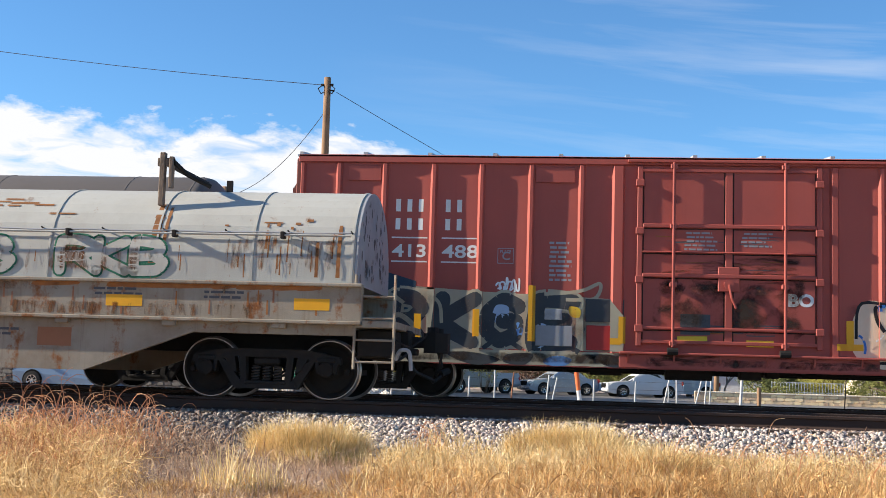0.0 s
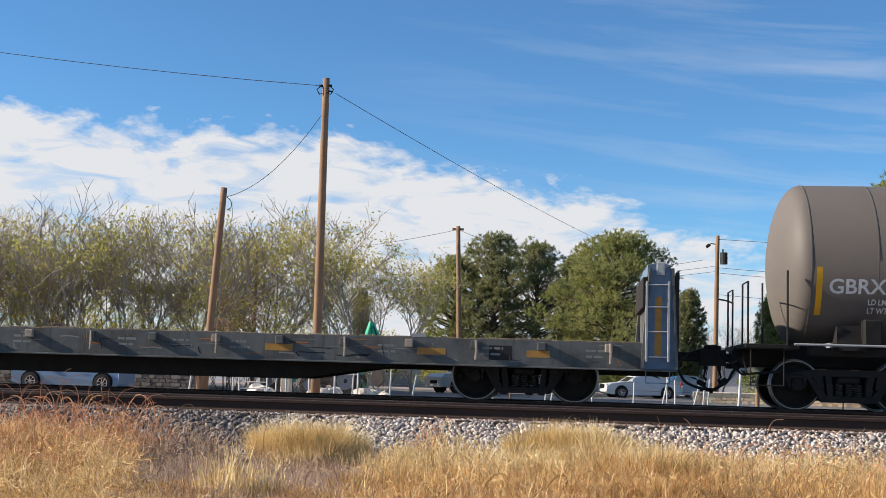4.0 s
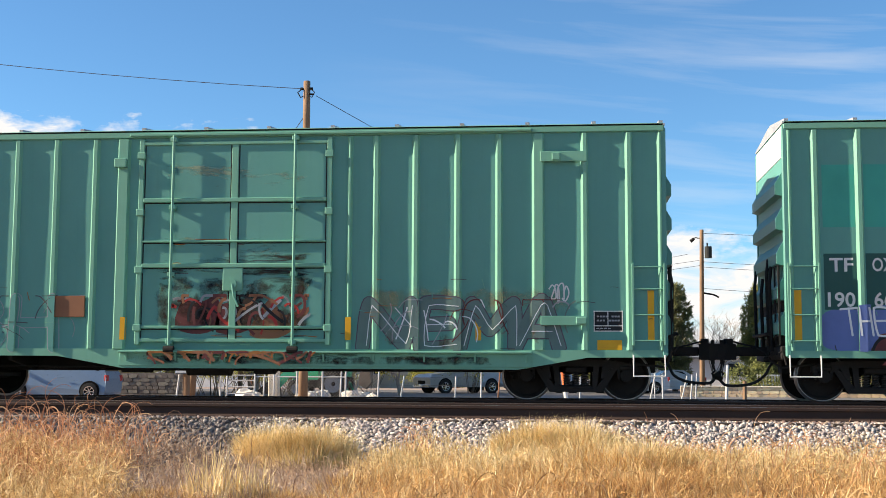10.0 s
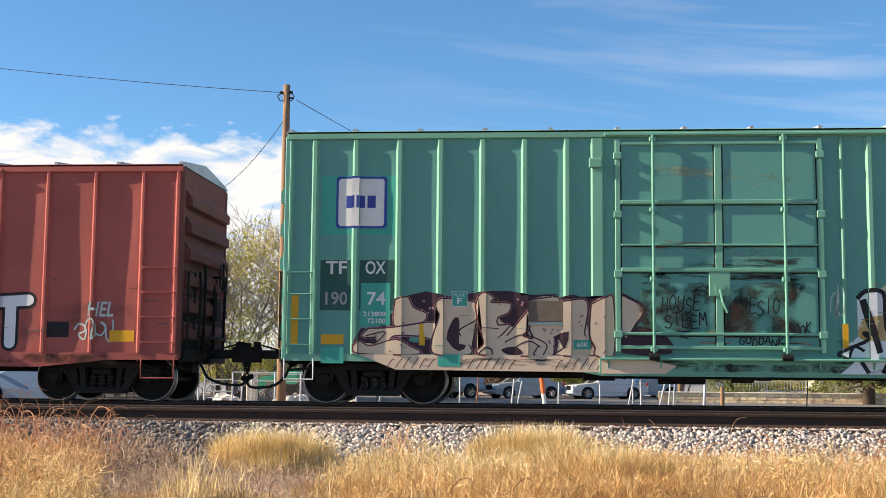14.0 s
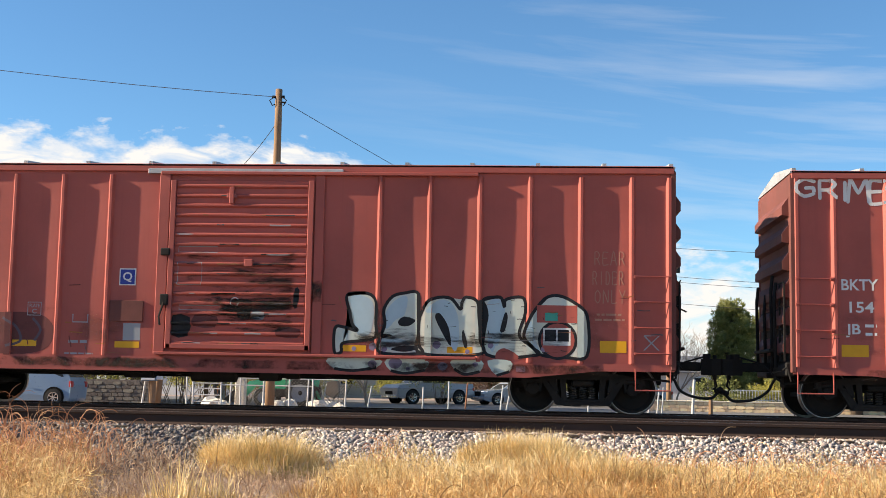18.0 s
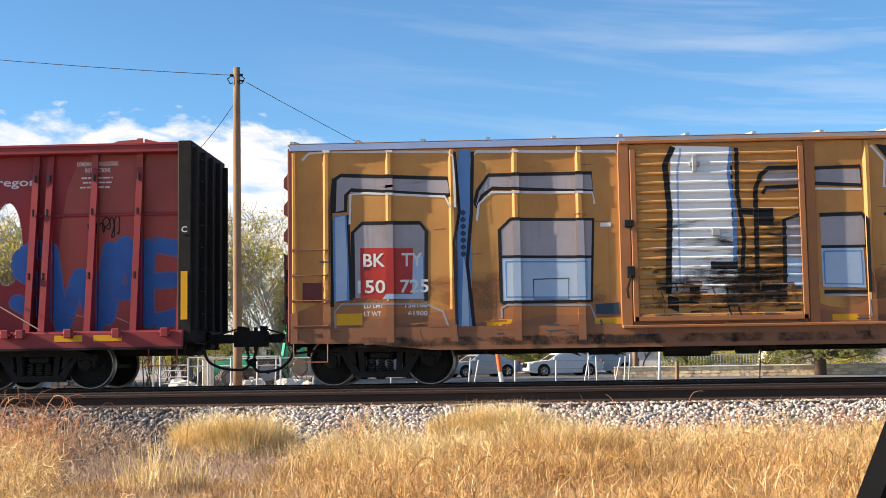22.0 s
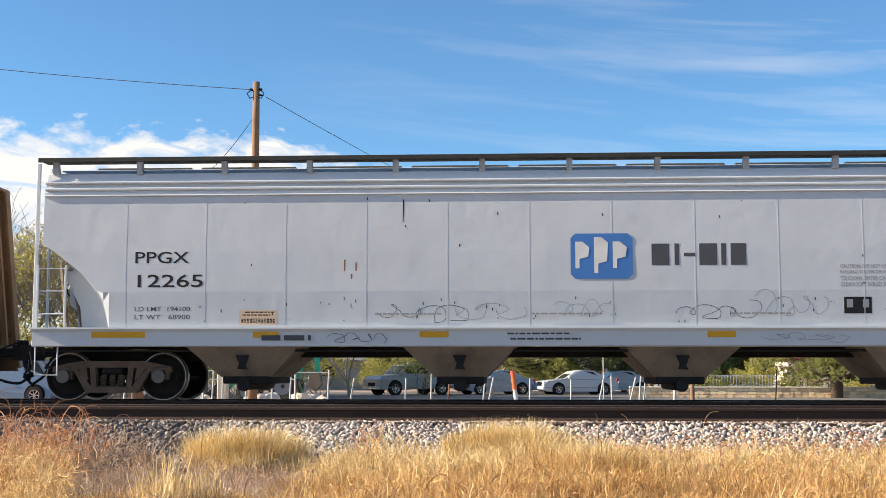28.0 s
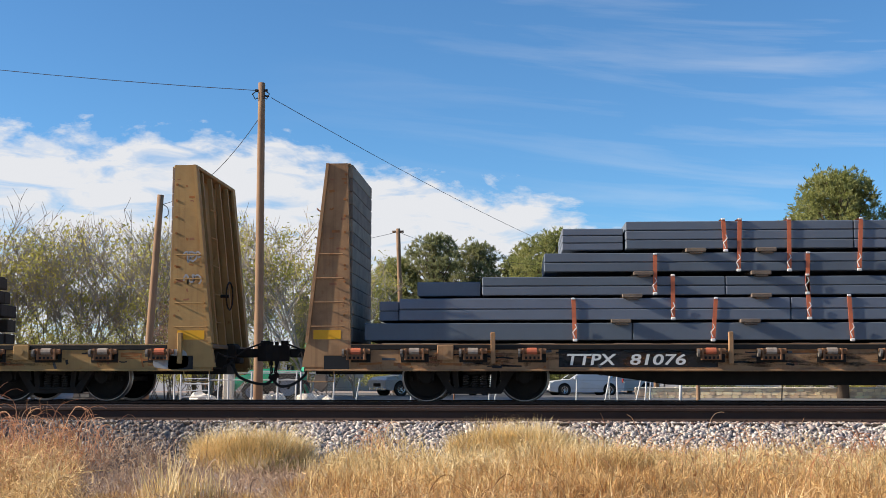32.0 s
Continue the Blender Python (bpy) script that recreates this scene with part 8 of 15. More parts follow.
def ochre_car():
    """The boxcar covered end to end by an ochre, silver and blue sprayed piece."""
    ribs = [(s * (2.46 + 1.10 * k), 0.13) for s in (-1, 1) for k in range(5)] + [(-7.43, 0.12), (7.43, 0.12)]
    st = ribs_to_steps(ribs, 0.06)
    c = red_car(-137.93, "boxcar sprayed all over in ochre, silver and blue", paint=M_BROWN, ribs=ribs, top=4.26, sheet=M_OCHRE)
    slat_door(c, -1.57, 1.37, 1.03, 4.0, M_OCHRE, 18, M_UMBER)
    z0, z1 = 1.12, 4.05
    wave = lambda base, amp, ph: [(7.5 - 0.25 * k, base + amp * math.sin(0.25 * k * 1.9 + ph) + 0.5 * amp * math.sin(0.25 * k * 5.3 + ph)) for k in range(61)]
    for ink, line, up in ((M_UMBER, wave(1.36, 0.10, 0.4), 0.0045), (M_BROWN, wave(1.14, 0.06, 1.9), 0.0058)):
        pts = [p for q in line for p in ((q[0], 0.74), q)]
        part("sprayed_shape", drape(pts, [[2 * k + 2, 2 * k, 2 * k + 1, 2 * k + 3] for k in range(60)], up, -W, st), ink, c)
    blob(c, [(-7.5, 0.76), (7.5, 0.76), (7.5, 1.0), (-7.5, 1.0)], M_BROWN, y=-W - 0.026, n=1, lift=0.002)
    for a, b in ((-7.5, -1.65), (-1.65, 1.6), (1.6, 7.5)):
        part("eave_paint", drape([(a, 4.11), (b, 4.11), (b, 4.22), (a, 4.22)], [[0, 1, 2, 3]], 0.004, -W - 0.05), M_SKYBLUE if a < -2 else M_GREYSP, c)

    scuffs(c, -7.3, -1.8, 1.1, 3.9, (M_BROWN, M_OCHRE, M_RUSTST, M_DGREYSP), 92, 16, 0.02, 0.3, steps=st, lift=0.003)
    scuffs(c, 1.7, 7.3, 1.1, 3.9, (M_BROWN, M_OCHRE, M_RUSTST, M_DGREYSP), 93, 16, 0.02, 0.3, steps=st, lift=0.003)
    scuffs(c, -1.5, 1.25, 1.06, 1.7, (M_BLACK, M_RUSTST, M_DGREYSP, M_BROWN), 94, 70, 0.03, 0.5, y=-W - 0.078, lift=0.012)
    scuffs(c, -7.2, 7.2, 0.78, 1.1, (M_RUSTST, M_BROWN, M_DGREYSP), 95, 70, 0.03, 0.5, y=-W - 0.027, lift=0.004)

    def fill(pts, m, up=0.006, y=-W, s=st):
        blob(c, pts, m, y=y, steps=s, n=1, lift=up)

    def line(pts, w, m=M_BLACK, up=0.011, y=-W, s=st):
        """A sprayed contour with sharp turns."""
        stroke(c, pts, w, m, y=y, steps=s, curved=False, lift=up)

    yd = -W - 0.0785
    # first letter
    fill([(-6.71, 3.60), (-6.61, 3.67), (-4.74, 3.58), (-4.69, 3.28), (-6.43, 3.41), (-6.52, 3.32), (-6.53, 3.04), (-6.73, 3.02)], M_LAVGREY)
    line([(-6.71, 3.60), (-6.61, 3.67), (-4.74, 3.58), (-4.69, 3.28), (-6.43, 3.41), (-6.52, 3.32), (-6.53, 3.04), (-6.73, 3.02), (-6.71, 3.60)], 0.065)
    line([(-7.29, 3.95), (-7.17, 4.07), (-6.87, 4.09), (-4.74, 4.05), (-4.63, 3.95), (-4.61, 3.06)], 0.040, M_WHITE, 0.0090)
    line([(-6.46, 2.81), (-6.44, 3.33), (-6.20, 3.35), (-4.79, 3.26), (-4.69, 3.05)], 0.040, M_WHITE, 0.0125)
    fill([(-6.73, 2.94), (-6.53, 2.97), (-6.49, 2.28), (-6.50, 1.48), (-6.73, 1.46)], M_ICEBLUE)
    line([(-6.73, 2.94), (-6.53, 2.97), (-6.49, 2.28), (-6.50, 1.48), (-6.73, 1.46), (-6.73, 2.94)], 0.040, M_MIDBLUE, 0.0090)
    line([(-6.77, 1.37), (-6.79, 3.05), (-6.73, 3.62)], 0.060)
    line([(-6.49, 2.97), (-6.44, 1.48)], 0.050)
    fill([(-6.40, 1.52), (-6.41, 2.66), (-6.24, 2.82), (-5.23, 2.81), (-5.12, 2.66), (-5.14, 1.49)], M_LAVGREY, 0.0065)
    fill([(-6.28, 2.39), (-5.36, 2.37), (-5.36, 1.49), (-6.28, 1.51)], M_GRED, 0.0085)
    fill([(-5.36, 2.24), (-5.17, 2.23), (-5.15, 1.49), (-5.90, 1.49), (-5.83, 1.58), (-5.38, 1.57)], M_ICEBLUE, 0.0095)
    line([(-5.17, 2.23), (-5.17, 1.51)], 0.030, M_MIDBLUE, 0.0105)
    line([(-6.40, 1.52), (-6.41, 2.66), (-6.24, 2.82), (-5.23, 2.81), (-5.12, 2.66), (-5.14, 1.45)], 0.065)
    line([(-6.71, 0.84), (-6.73, 1.29), (-6.61, 1.42), (-5.15, 1.40), (-4.85, 1.26), (-4.74, 0.95)], 0.035, M_GREYSP, 0.0090)
    # blue divider with dots
    fill([(-4.54, 4.08), (-4.33, 4.07), (-4.37, 2.98), (-4.43, 2.53), (-4.36, 1.85), (-4.35, 0.74), (-4.61, 0.74), (-4.55, 1.70), (-4.60, 2.61), (-4.52, 2.98)], M_MIDBLUE, 0.0065)
    fill([(-4.48, 2.23), (-4.42, 1.85), (-4.40, 0.80), (-4.54, 0.80), (-4.51, 1.63)], M_ICEBLUE, 0.0080)
    line([(-4.61, 4.04), (-4.54, 2.98), (-4.64, 2.46), (-4.61, 1.03)], 0.050)
    line([(-4.30, 4.04), (-4.33, 2.98), (-4.42, 2.08), (-4.32, 1.02), (-4.14, 0.63)], 0.060)
    for k in range(7):
        blob(c, [(-4.53, 2.25 + 0.12 * k), (-4.48, 2.30 + 0.12 * k), (-4.43, 2.25 + 0.12 * k), (-4.48, 2.20 + 0.12 * k)], M_NAVYSP, steps=st, lift=0.0125, n=3)
    # second letter
    line([(-4.32, 3.35), (-4.32, 3.94), (-4.22, 4.04), (-2.53, 4.00), (-1.82, 3.99), (-1.73, 3.85), (-1.75, 2.31), (-1.71, 1.42)], 0.045, M_WHITE, 0.0090)
    line([(-1.73, 3.98), (-1.68, 2.90), (-1.74, 1.79), (-1.74, 0.68)], 0.075)
    fill([(-4.27, 3.14), (-4.22, 3.35), (-4.03, 3.62), (-2.24, 3.62), (-2.22, 3.30), (-3.96, 3.39), (-4.14, 3.26), (-4.24, 3.04)], M_LAVGREY)
    line([(-4.27, 3.14), (-4.22, 3.35), (-4.03, 3.62), (-2.24, 3.62), (-2.22, 3.30), (-3.96, 3.39), (-4.14, 3.26), (-4.24, 3.04), (-4.27, 3.14)], 0.060)
    line([(-4.24, 2.83), (-4.20, 3.12), (-3.98, 3.32), (-2.23, 3.28), (-2.20, 3.08)], 0.040, M_WHITE, 0.0125)
    fill([(-3.82, 2.20), (-3.82, 2.74), (-3.66, 2.82), (-2.25, 2.80), (-2.25, 2.18)], M_LAVGREY, 0.0065)
    fill([(-3.84, 2.17), (-2.26, 2.15), (-2.29, 1.40), (-3.82, 1.43)], M_ICEBLUE, 0.0065)
    line([(-3.84, 1.40), (-3.85, 2.66), (-3.66, 2.84), (-2.23, 2.81), (-2.29, 1.40), (-3.84, 1.40)], 0.060)
    line([(-3.84, 2.19), (-2.25, 2.16)], 0.050, M_BLACK, 0.0116)
    line([(-3.75, 2.10), (-2.35, 2.08), (-2.37, 1.47), (-3.75, 1.49), (-3.75, 2.10)], 0.025, M_MIDBLUE, 0.0100)
    line([(-3.28, 1.79), (-2.68, 1.80), (-2.68, 1.44), (-3.28, 1.45), (-3.28, 1.79)], 0.020, M_DGREYSP, 0.0125)
    line([(-3.84, 1.13), (-3.84, 1.30), (-3.73, 1.36), (-2.31, 1.33), (-2.23, 1.10)], 0.035, M_GREYSP, 0.0125)
    fill([(-2.23, 1.34), (-1.82, 1.37), (-1.82, 1.17), (-2.22, 1.18)], M_NAVYSP, 0.0125)
    fill([(-7.29, 1.80), (-6.95, 1.79), (-6.95, 1.45), (-7.29, 1.46)], M_DKRED, 0.0125)
    fill([(-6.22, 0.83), (-5.84, 0.84), (-5.84, 0.72), (-6.22, 0.71)], M_TAN, 0.0125)
    fill([(-2.11, 2.75), (-1.93, 2.75), (-1.93, 2.68), (-2.11, 2.68)], M_SILVER, 0.0125)
    # door: silver column between dark lines, part of the next letter beside it
    fill([(-0.87, 4.06), (0.16, 4.02), (0.12, 3.22), (0.16, 2.12), (0.24, 1.47), (-0.96, 1.50), (-0.92, 2.88)], M_SILVER, 0.0040, y=yd, s=())
    line([(-0.83, 4.04), (-0.98, 3.73), (-0.92, 2.88), (-0.96, 2.00), (-0.98, 1.50)], 0.100, y=yd, s=())
    line([(-0.70, 4.01), (-0.77, 3.61), (-0.78, 1.63)], 0.035, M_SKYBLUE, 0.0080, y=yd, s=())
    line([(0.16, 4.01), (0.10, 3.58), (0.19, 2.85), (0.16, 1.97)], 0.060, M_MIDBLUE, 0.0080, y=yd, s=())
    line([(0.25, 4.00), (0.24, 3.21), (0.33, 2.48), (0.25, 1.47)], 0.070, y=yd, s=())
    fill([(0.66, 3.38), (0.77, 3.58), (1.34, 3.57), (1.34, 3.35)], M_LAVGREY, 0.0040, y=yd, s=())
    line([(0.53, 1.52), (0.55, 3.27), (0.65, 3.52), (0.79, 3.63), (1.34, 3.63)], 0.080, y=yd, s=())
    line([(0.67, 3.19), (0.73, 3.29), (1.34, 3.31)], 0.070, y=yd, s=())
    fill([(1.05, 2.75), (1.34, 2.80), (1.34, 2.10), (1.05, 2.11)], M_LAVGREY, 0.0040, y=yd, s=())
    fill([(1.03, 2.10), (1.34, 2.09), (1.36, 1.55), (1.03, 1.60)], M_ICEBLUE, 0.0040, y=yd, s=())
    line([(1.00, 1.59), (1.02, 2.73), (1.34, 2.83)], 0.070, y=yd, s=())
    fill([(0.59, 2.94), (0.84, 2.94), (0.84, 2.64), (0.59, 2.65)], M_BLACK, 0.0090, y=yd, s=())
    fill([(0.30, 2.95), (0.50, 2.94), (0.50, 2.83), (0.30, 2.84)], M_BLACK, 0.0090, y=yd, s=())
    fill([(0.59, 1.67), (1.02, 1.62), (1.02, 1.37), (0.59, 1.38)], M_BLACK, 0.0090, y=yd, s=())
    fill([(-0.62, 1.62), (-0.45, 1.62), (-0.45, 1.41), (-0.62, 1.42)], M_BLACK, 0.0090, y=yd, s=())
    fill([(-1.00, 1.48), (-0.81, 1.41), (-0.81, 1.18), (-1.00, 1.26)], M_BLACK, 0.0090, y=yd, s=())
    fill([(-0.25, 2.04), (0.20, 2.03), (0.20, 1.90), (-0.25, 1.91)], M_BLACK, 0.0090, y=yd, s=())
    # letter beside the door
    fill([(1.60, 3.59), (2.35, 3.59), (2.35, 3.32), (1.60, 3.37)], M_LAVGREY)
    line([(1.55, 3.62), (2.35, 3.64), (2.37, 3.31), (1.55, 3.36)], 0.060)
    line([(1.55, 3.27), (2.37, 3.24)], 0.040, M_WHITE, 0.0090)
    fill([(1.64, 2.81), (2.38, 2.79), (2.38, 2.27), (1.64, 2.29)], M_LAVGREY)
    fill([(1.64, 2.24), (2.35, 2.24), (2.37, 1.55), (1.64, 1.58)], M_ICEBLUE)
    line([(1.68, 2.18), (2.31, 2.18), (2.32, 1.61), (1.68, 1.63), (1.68, 2.18)], 0.030, M_MIDBLUE, 0.0090)
    line([(1.63, 2.81), (2.35, 2.82), (2.42, 2.70), (2.42, 1.49), (1.66, 1.49)], 0.070)
    line([(1.64, 2.26), (2.40, 2.26)], 0.050, M_BLACK, 0.0116)
    line([(1.66, 1.43), (2.40, 1.42), (2.42, 1.06)], 0.035, M_GREYSP, 0.0090)
    # crossing letter
    fill([(2.97, 4.00), (4.54, 4.00), (3.67, 2.40), (3.15, 3.55)], M_ICEBLUE)
    line([(3.14, 3.63), (3.65, 2.71), (4.47, 3.94)], 0.050, M_MIDBLUE, 0.0085)
    fill([(2.90, 3.99), (3.24, 3.84), (3.06, 3.54), (3.09, 3.77)], M_MIDBLUE, 0.0095)
    fill([(2.62, 4.02), (2.85, 3.99), (3.04, 3.81), (2.90, 3.33), (2.85, 3.71)], M_BLACK, 0.0105)
    line([(2.55, 4.00), (2.78, 3.72), (2.74, 3.28), (3.04, 3.30), (3.65, 2.38)], 0.045, M_WHITE, 0.0100)
    line([(2.85, 3.33), (3.08, 3.45), (3.47, 2.72), (3.69, 2.34)], 0.080)
    line([(4.57, 4.00), (3.69, 2.38)], 0.110)
    line([(4.67, 3.86), (4.57, 3.65), (3.76, 2.31)], 0.040, M_WHITE, 0.0090)
    fill([(2.90, 2.72), (3.29, 2.18), (3.29, 1.69), (3.16, 1.49), (2.92, 1.50)], M_LAVGREY)
    line([(2.90, 2.72), (3.29, 2.18), (3.29, 1.69), (3.16, 1.49), (2.92, 1.50), (2.90, 2.72)], 0.060)
    fill([(2.97, 1.70), (3.08, 1.73), (3.16, 1.59), (2.97, 1.54)], M_SILVER, 0.0090)
    line([(2.72, 2.81), (2.90, 2.77)], 0.050)
    fill([(3.72, 1.54), (4.36, 0.89), (3.88, 0.90), (3.73, 1.04)], M_LAVGREY)
    fill([(3.55, 1.26), (3.58, 0.90), (3.29, 0.90)], M_LAVGREY)
    line([(3.69, 2.34), (3.66, 1.76), (3.75, 1.50), (4.49, 0.78)], 0.080)
    line([(3.58, 1.36), (3.14, 0.85)], 0.070)
    line([(3.68, 0.84), (3.79, 0.98), (3.92, 0.85)], 0.050)
    line([(2.72, 0.70), (2.90, 0.91)], 0.050)
    fill([(4.07, 2.03), (4.98, 3.47), (5.03, 2.44), (4.29, 1.73)], M_LAVGREY)
    line([(3.99, 2.03), (4.98, 3.59), (5.57, 3.61), (5.65, 3.38), (5.60, 1.01)], 0.070)
    line([(5.04, 2.40), (4.30, 1.69), (4.02, 2.02)], 0.060)
    line([(5.07, 2.44), (5.03, 3.39), (5.14, 3.54), (5.50, 3.53), (5.55, 2.28), (5.51, 1.58)], 0.040, M_WHITE, 0.0090)
    line([(4.03, 1.95), (4.30, 1.61), (4.47, 1.67)], 0.035, M_WHITE, 0.0125)
    fill([(4.63, 1.70), (5.00, 2.28), (5.01, 1.46), (4.59, 1.47)], M_ICEBLUE, 0.0125)
    line([(4.63, 1.70), (5.00, 2.28), (5.01, 1.46), (4.59, 1.47), (4.63, 1.70)], 0.050, M_BLACK, 0.0135)
    line([(4.90, 2.07), (4.91, 1.52)], 0.030, M_MIDBLUE, 0.0132)
    fill([(4.29, 1.74), (4.79, 1.70), (4.79, 1.54), (4.29, 1.54)], M_NAVYSP, 0.0142)
    film(c, 3.25, 3.75, 1.35, 2.45, M_GRIME, steps=st, lift=0.0155)
    blob(c, [(3.32, 2.30), (3.56, 2.31), (3.65, 1.79), (3.35, 1.75)], M_DKRED, steps=st, lift=0.0125, n=3)
    # last letter
    fill([(5.82, 3.53), (7.31, 3.59), (7.38, 3.47), (7.33, 3.34), (5.82, 3.32)], M_LAVGREY)
    line([(5.82, 3.57), (7.28, 3.62), (7.40, 3.50), (7.40, 2.80)], 0.070)
    line([(5.82, 3.29), (7.33, 3.32)], 0.050)
    line([(5.70, 3.48), (5.82, 3.22), (7.35, 3.26)], 0.040, M_WHITE, 0.0090)
    line([(4.67, 3.92), (5.57, 3.95), (7.35, 3.94), (7.42, 3.64)], 0.040, M_WHITE, 0.0090)
    fill([(5.77, 2.34), (5.78, 2.62), (5.96, 2.80), (7.24, 2.77), (7.38, 2.56), (7.47, 2.31)], M_LAVGREY)
    fill([(5.82, 2.26), (7.28, 2.26), (7.43, 1.48), (5.85, 1.46)], M_ICEBLUE)
    line([(5.87, 2.21), (7.23, 2.21), (7.37, 1.52), (5.90, 1.52), (5.87, 2.21)], 0.030, M_MIDBLUE, 0.0090)
    line([(5.72, 1.36), (5.72, 2.62), (5.96, 2.84), (7.26, 2.81), (7.40, 2.52), (7.47, 1.96)], 0.070)
    line([(5.78, 2.30), (7.28, 2.30), (7.47, 1.45), (5.82, 1.42)], 0.060, M_BLACK, 0.0116)
    line([(5.72, 1.01), (5.74, 1.29), (5.85, 1.36), (7.47, 1.36)], 0.035, M_GREYSP, 0.0090)
    fill([(5.28, 1.64), (5.50, 1.65), (5.50, 1.54), (5.28, 1.53)], M_TEAL, 0.0142)
    fill([(5.92, 0.85), (6.31, 0.86), (6.31, 0.76), (5.92, 0.75)], M_TAN, 0.0125)
    fill([(6.54, 0.85), (6.93, 0.85), (6.93, 0.69), (6.54, 0.68)], M_PLUMDK, 0.0125)
    # overspray and dirt low on the side and on the door
    film(c, -7.35, -1.75, 1.0, 2.0, M_UMBERFILM, steps=st, lift=0.0038)
    film(c, 1.6, 7.35, 1.0, 2.0, M_UMBERFILM, steps=st, lift=0.0038)
    film(c, -1.4, 1.2, 1.08, 2.1, M_GRIME, y=yd, lift=0.0145)
    # readable marks
    write(c, "BK", -6.22, -5.85, 2.06, 2.28, M_WHITE, steps=st, lift=0.017)
    write(c, "TY", -5.55, -5.20, 2.06, 2.28, M_WHITE, steps=st, lift=0.017)
    write(c, "150", -6.32, -5.85, 1.60, 1.82, M_WHITE, steps=st, lift=0.017)
    write(c, "725", -5.58, -5.10, 1.60, 1.82, M_WHITE, steps=st, lift=0.017)
    write(c, "LD LMT", -6.22, -5.88, 1.34, 1.42, M_WHITE, steps=st, lift=0.006)
    write(c, "158100", -5.50, -5.12, 1.34, 1.42, M_WHITE, steps=st, lift=0.006)
    write(c, "LT WT", -6.22, -5.92, 1.20, 1.28, M_WHITE, steps=st, lift=0.006)
    write(c, "61900", -5.45, -5.12, 1.20, 1.28, M_WHITE, steps=st, lift=0.006)
    blob(c, [(5.12, 1.20), (5.57, 1.20), (5.57, 1.52), (5.12, 1.52)], M_WHITE, n=1, lift=0.016, name="stencil_panel")
    for a, b in ((5.15, 5.33), (5.36, 5.54)):
        blob(c, [(a, 1.30), (b, 1.30), (b, 1.49), (a, 1.49)], M_BLACK, n=1, lift=0.0185, name="stencil_panel")
    blob(c, [(5.15, 1.23), (5.54, 1.23), (5.54, 1.28), (5.15, 1.28)], M_BLACK, n=1, lift=0.0185, name="stencil_panel")
    settle(c, ribs, 0.78, 4.16)
    settle_door(c, -1.57, 1.37, 1.03, 4.0, 18)


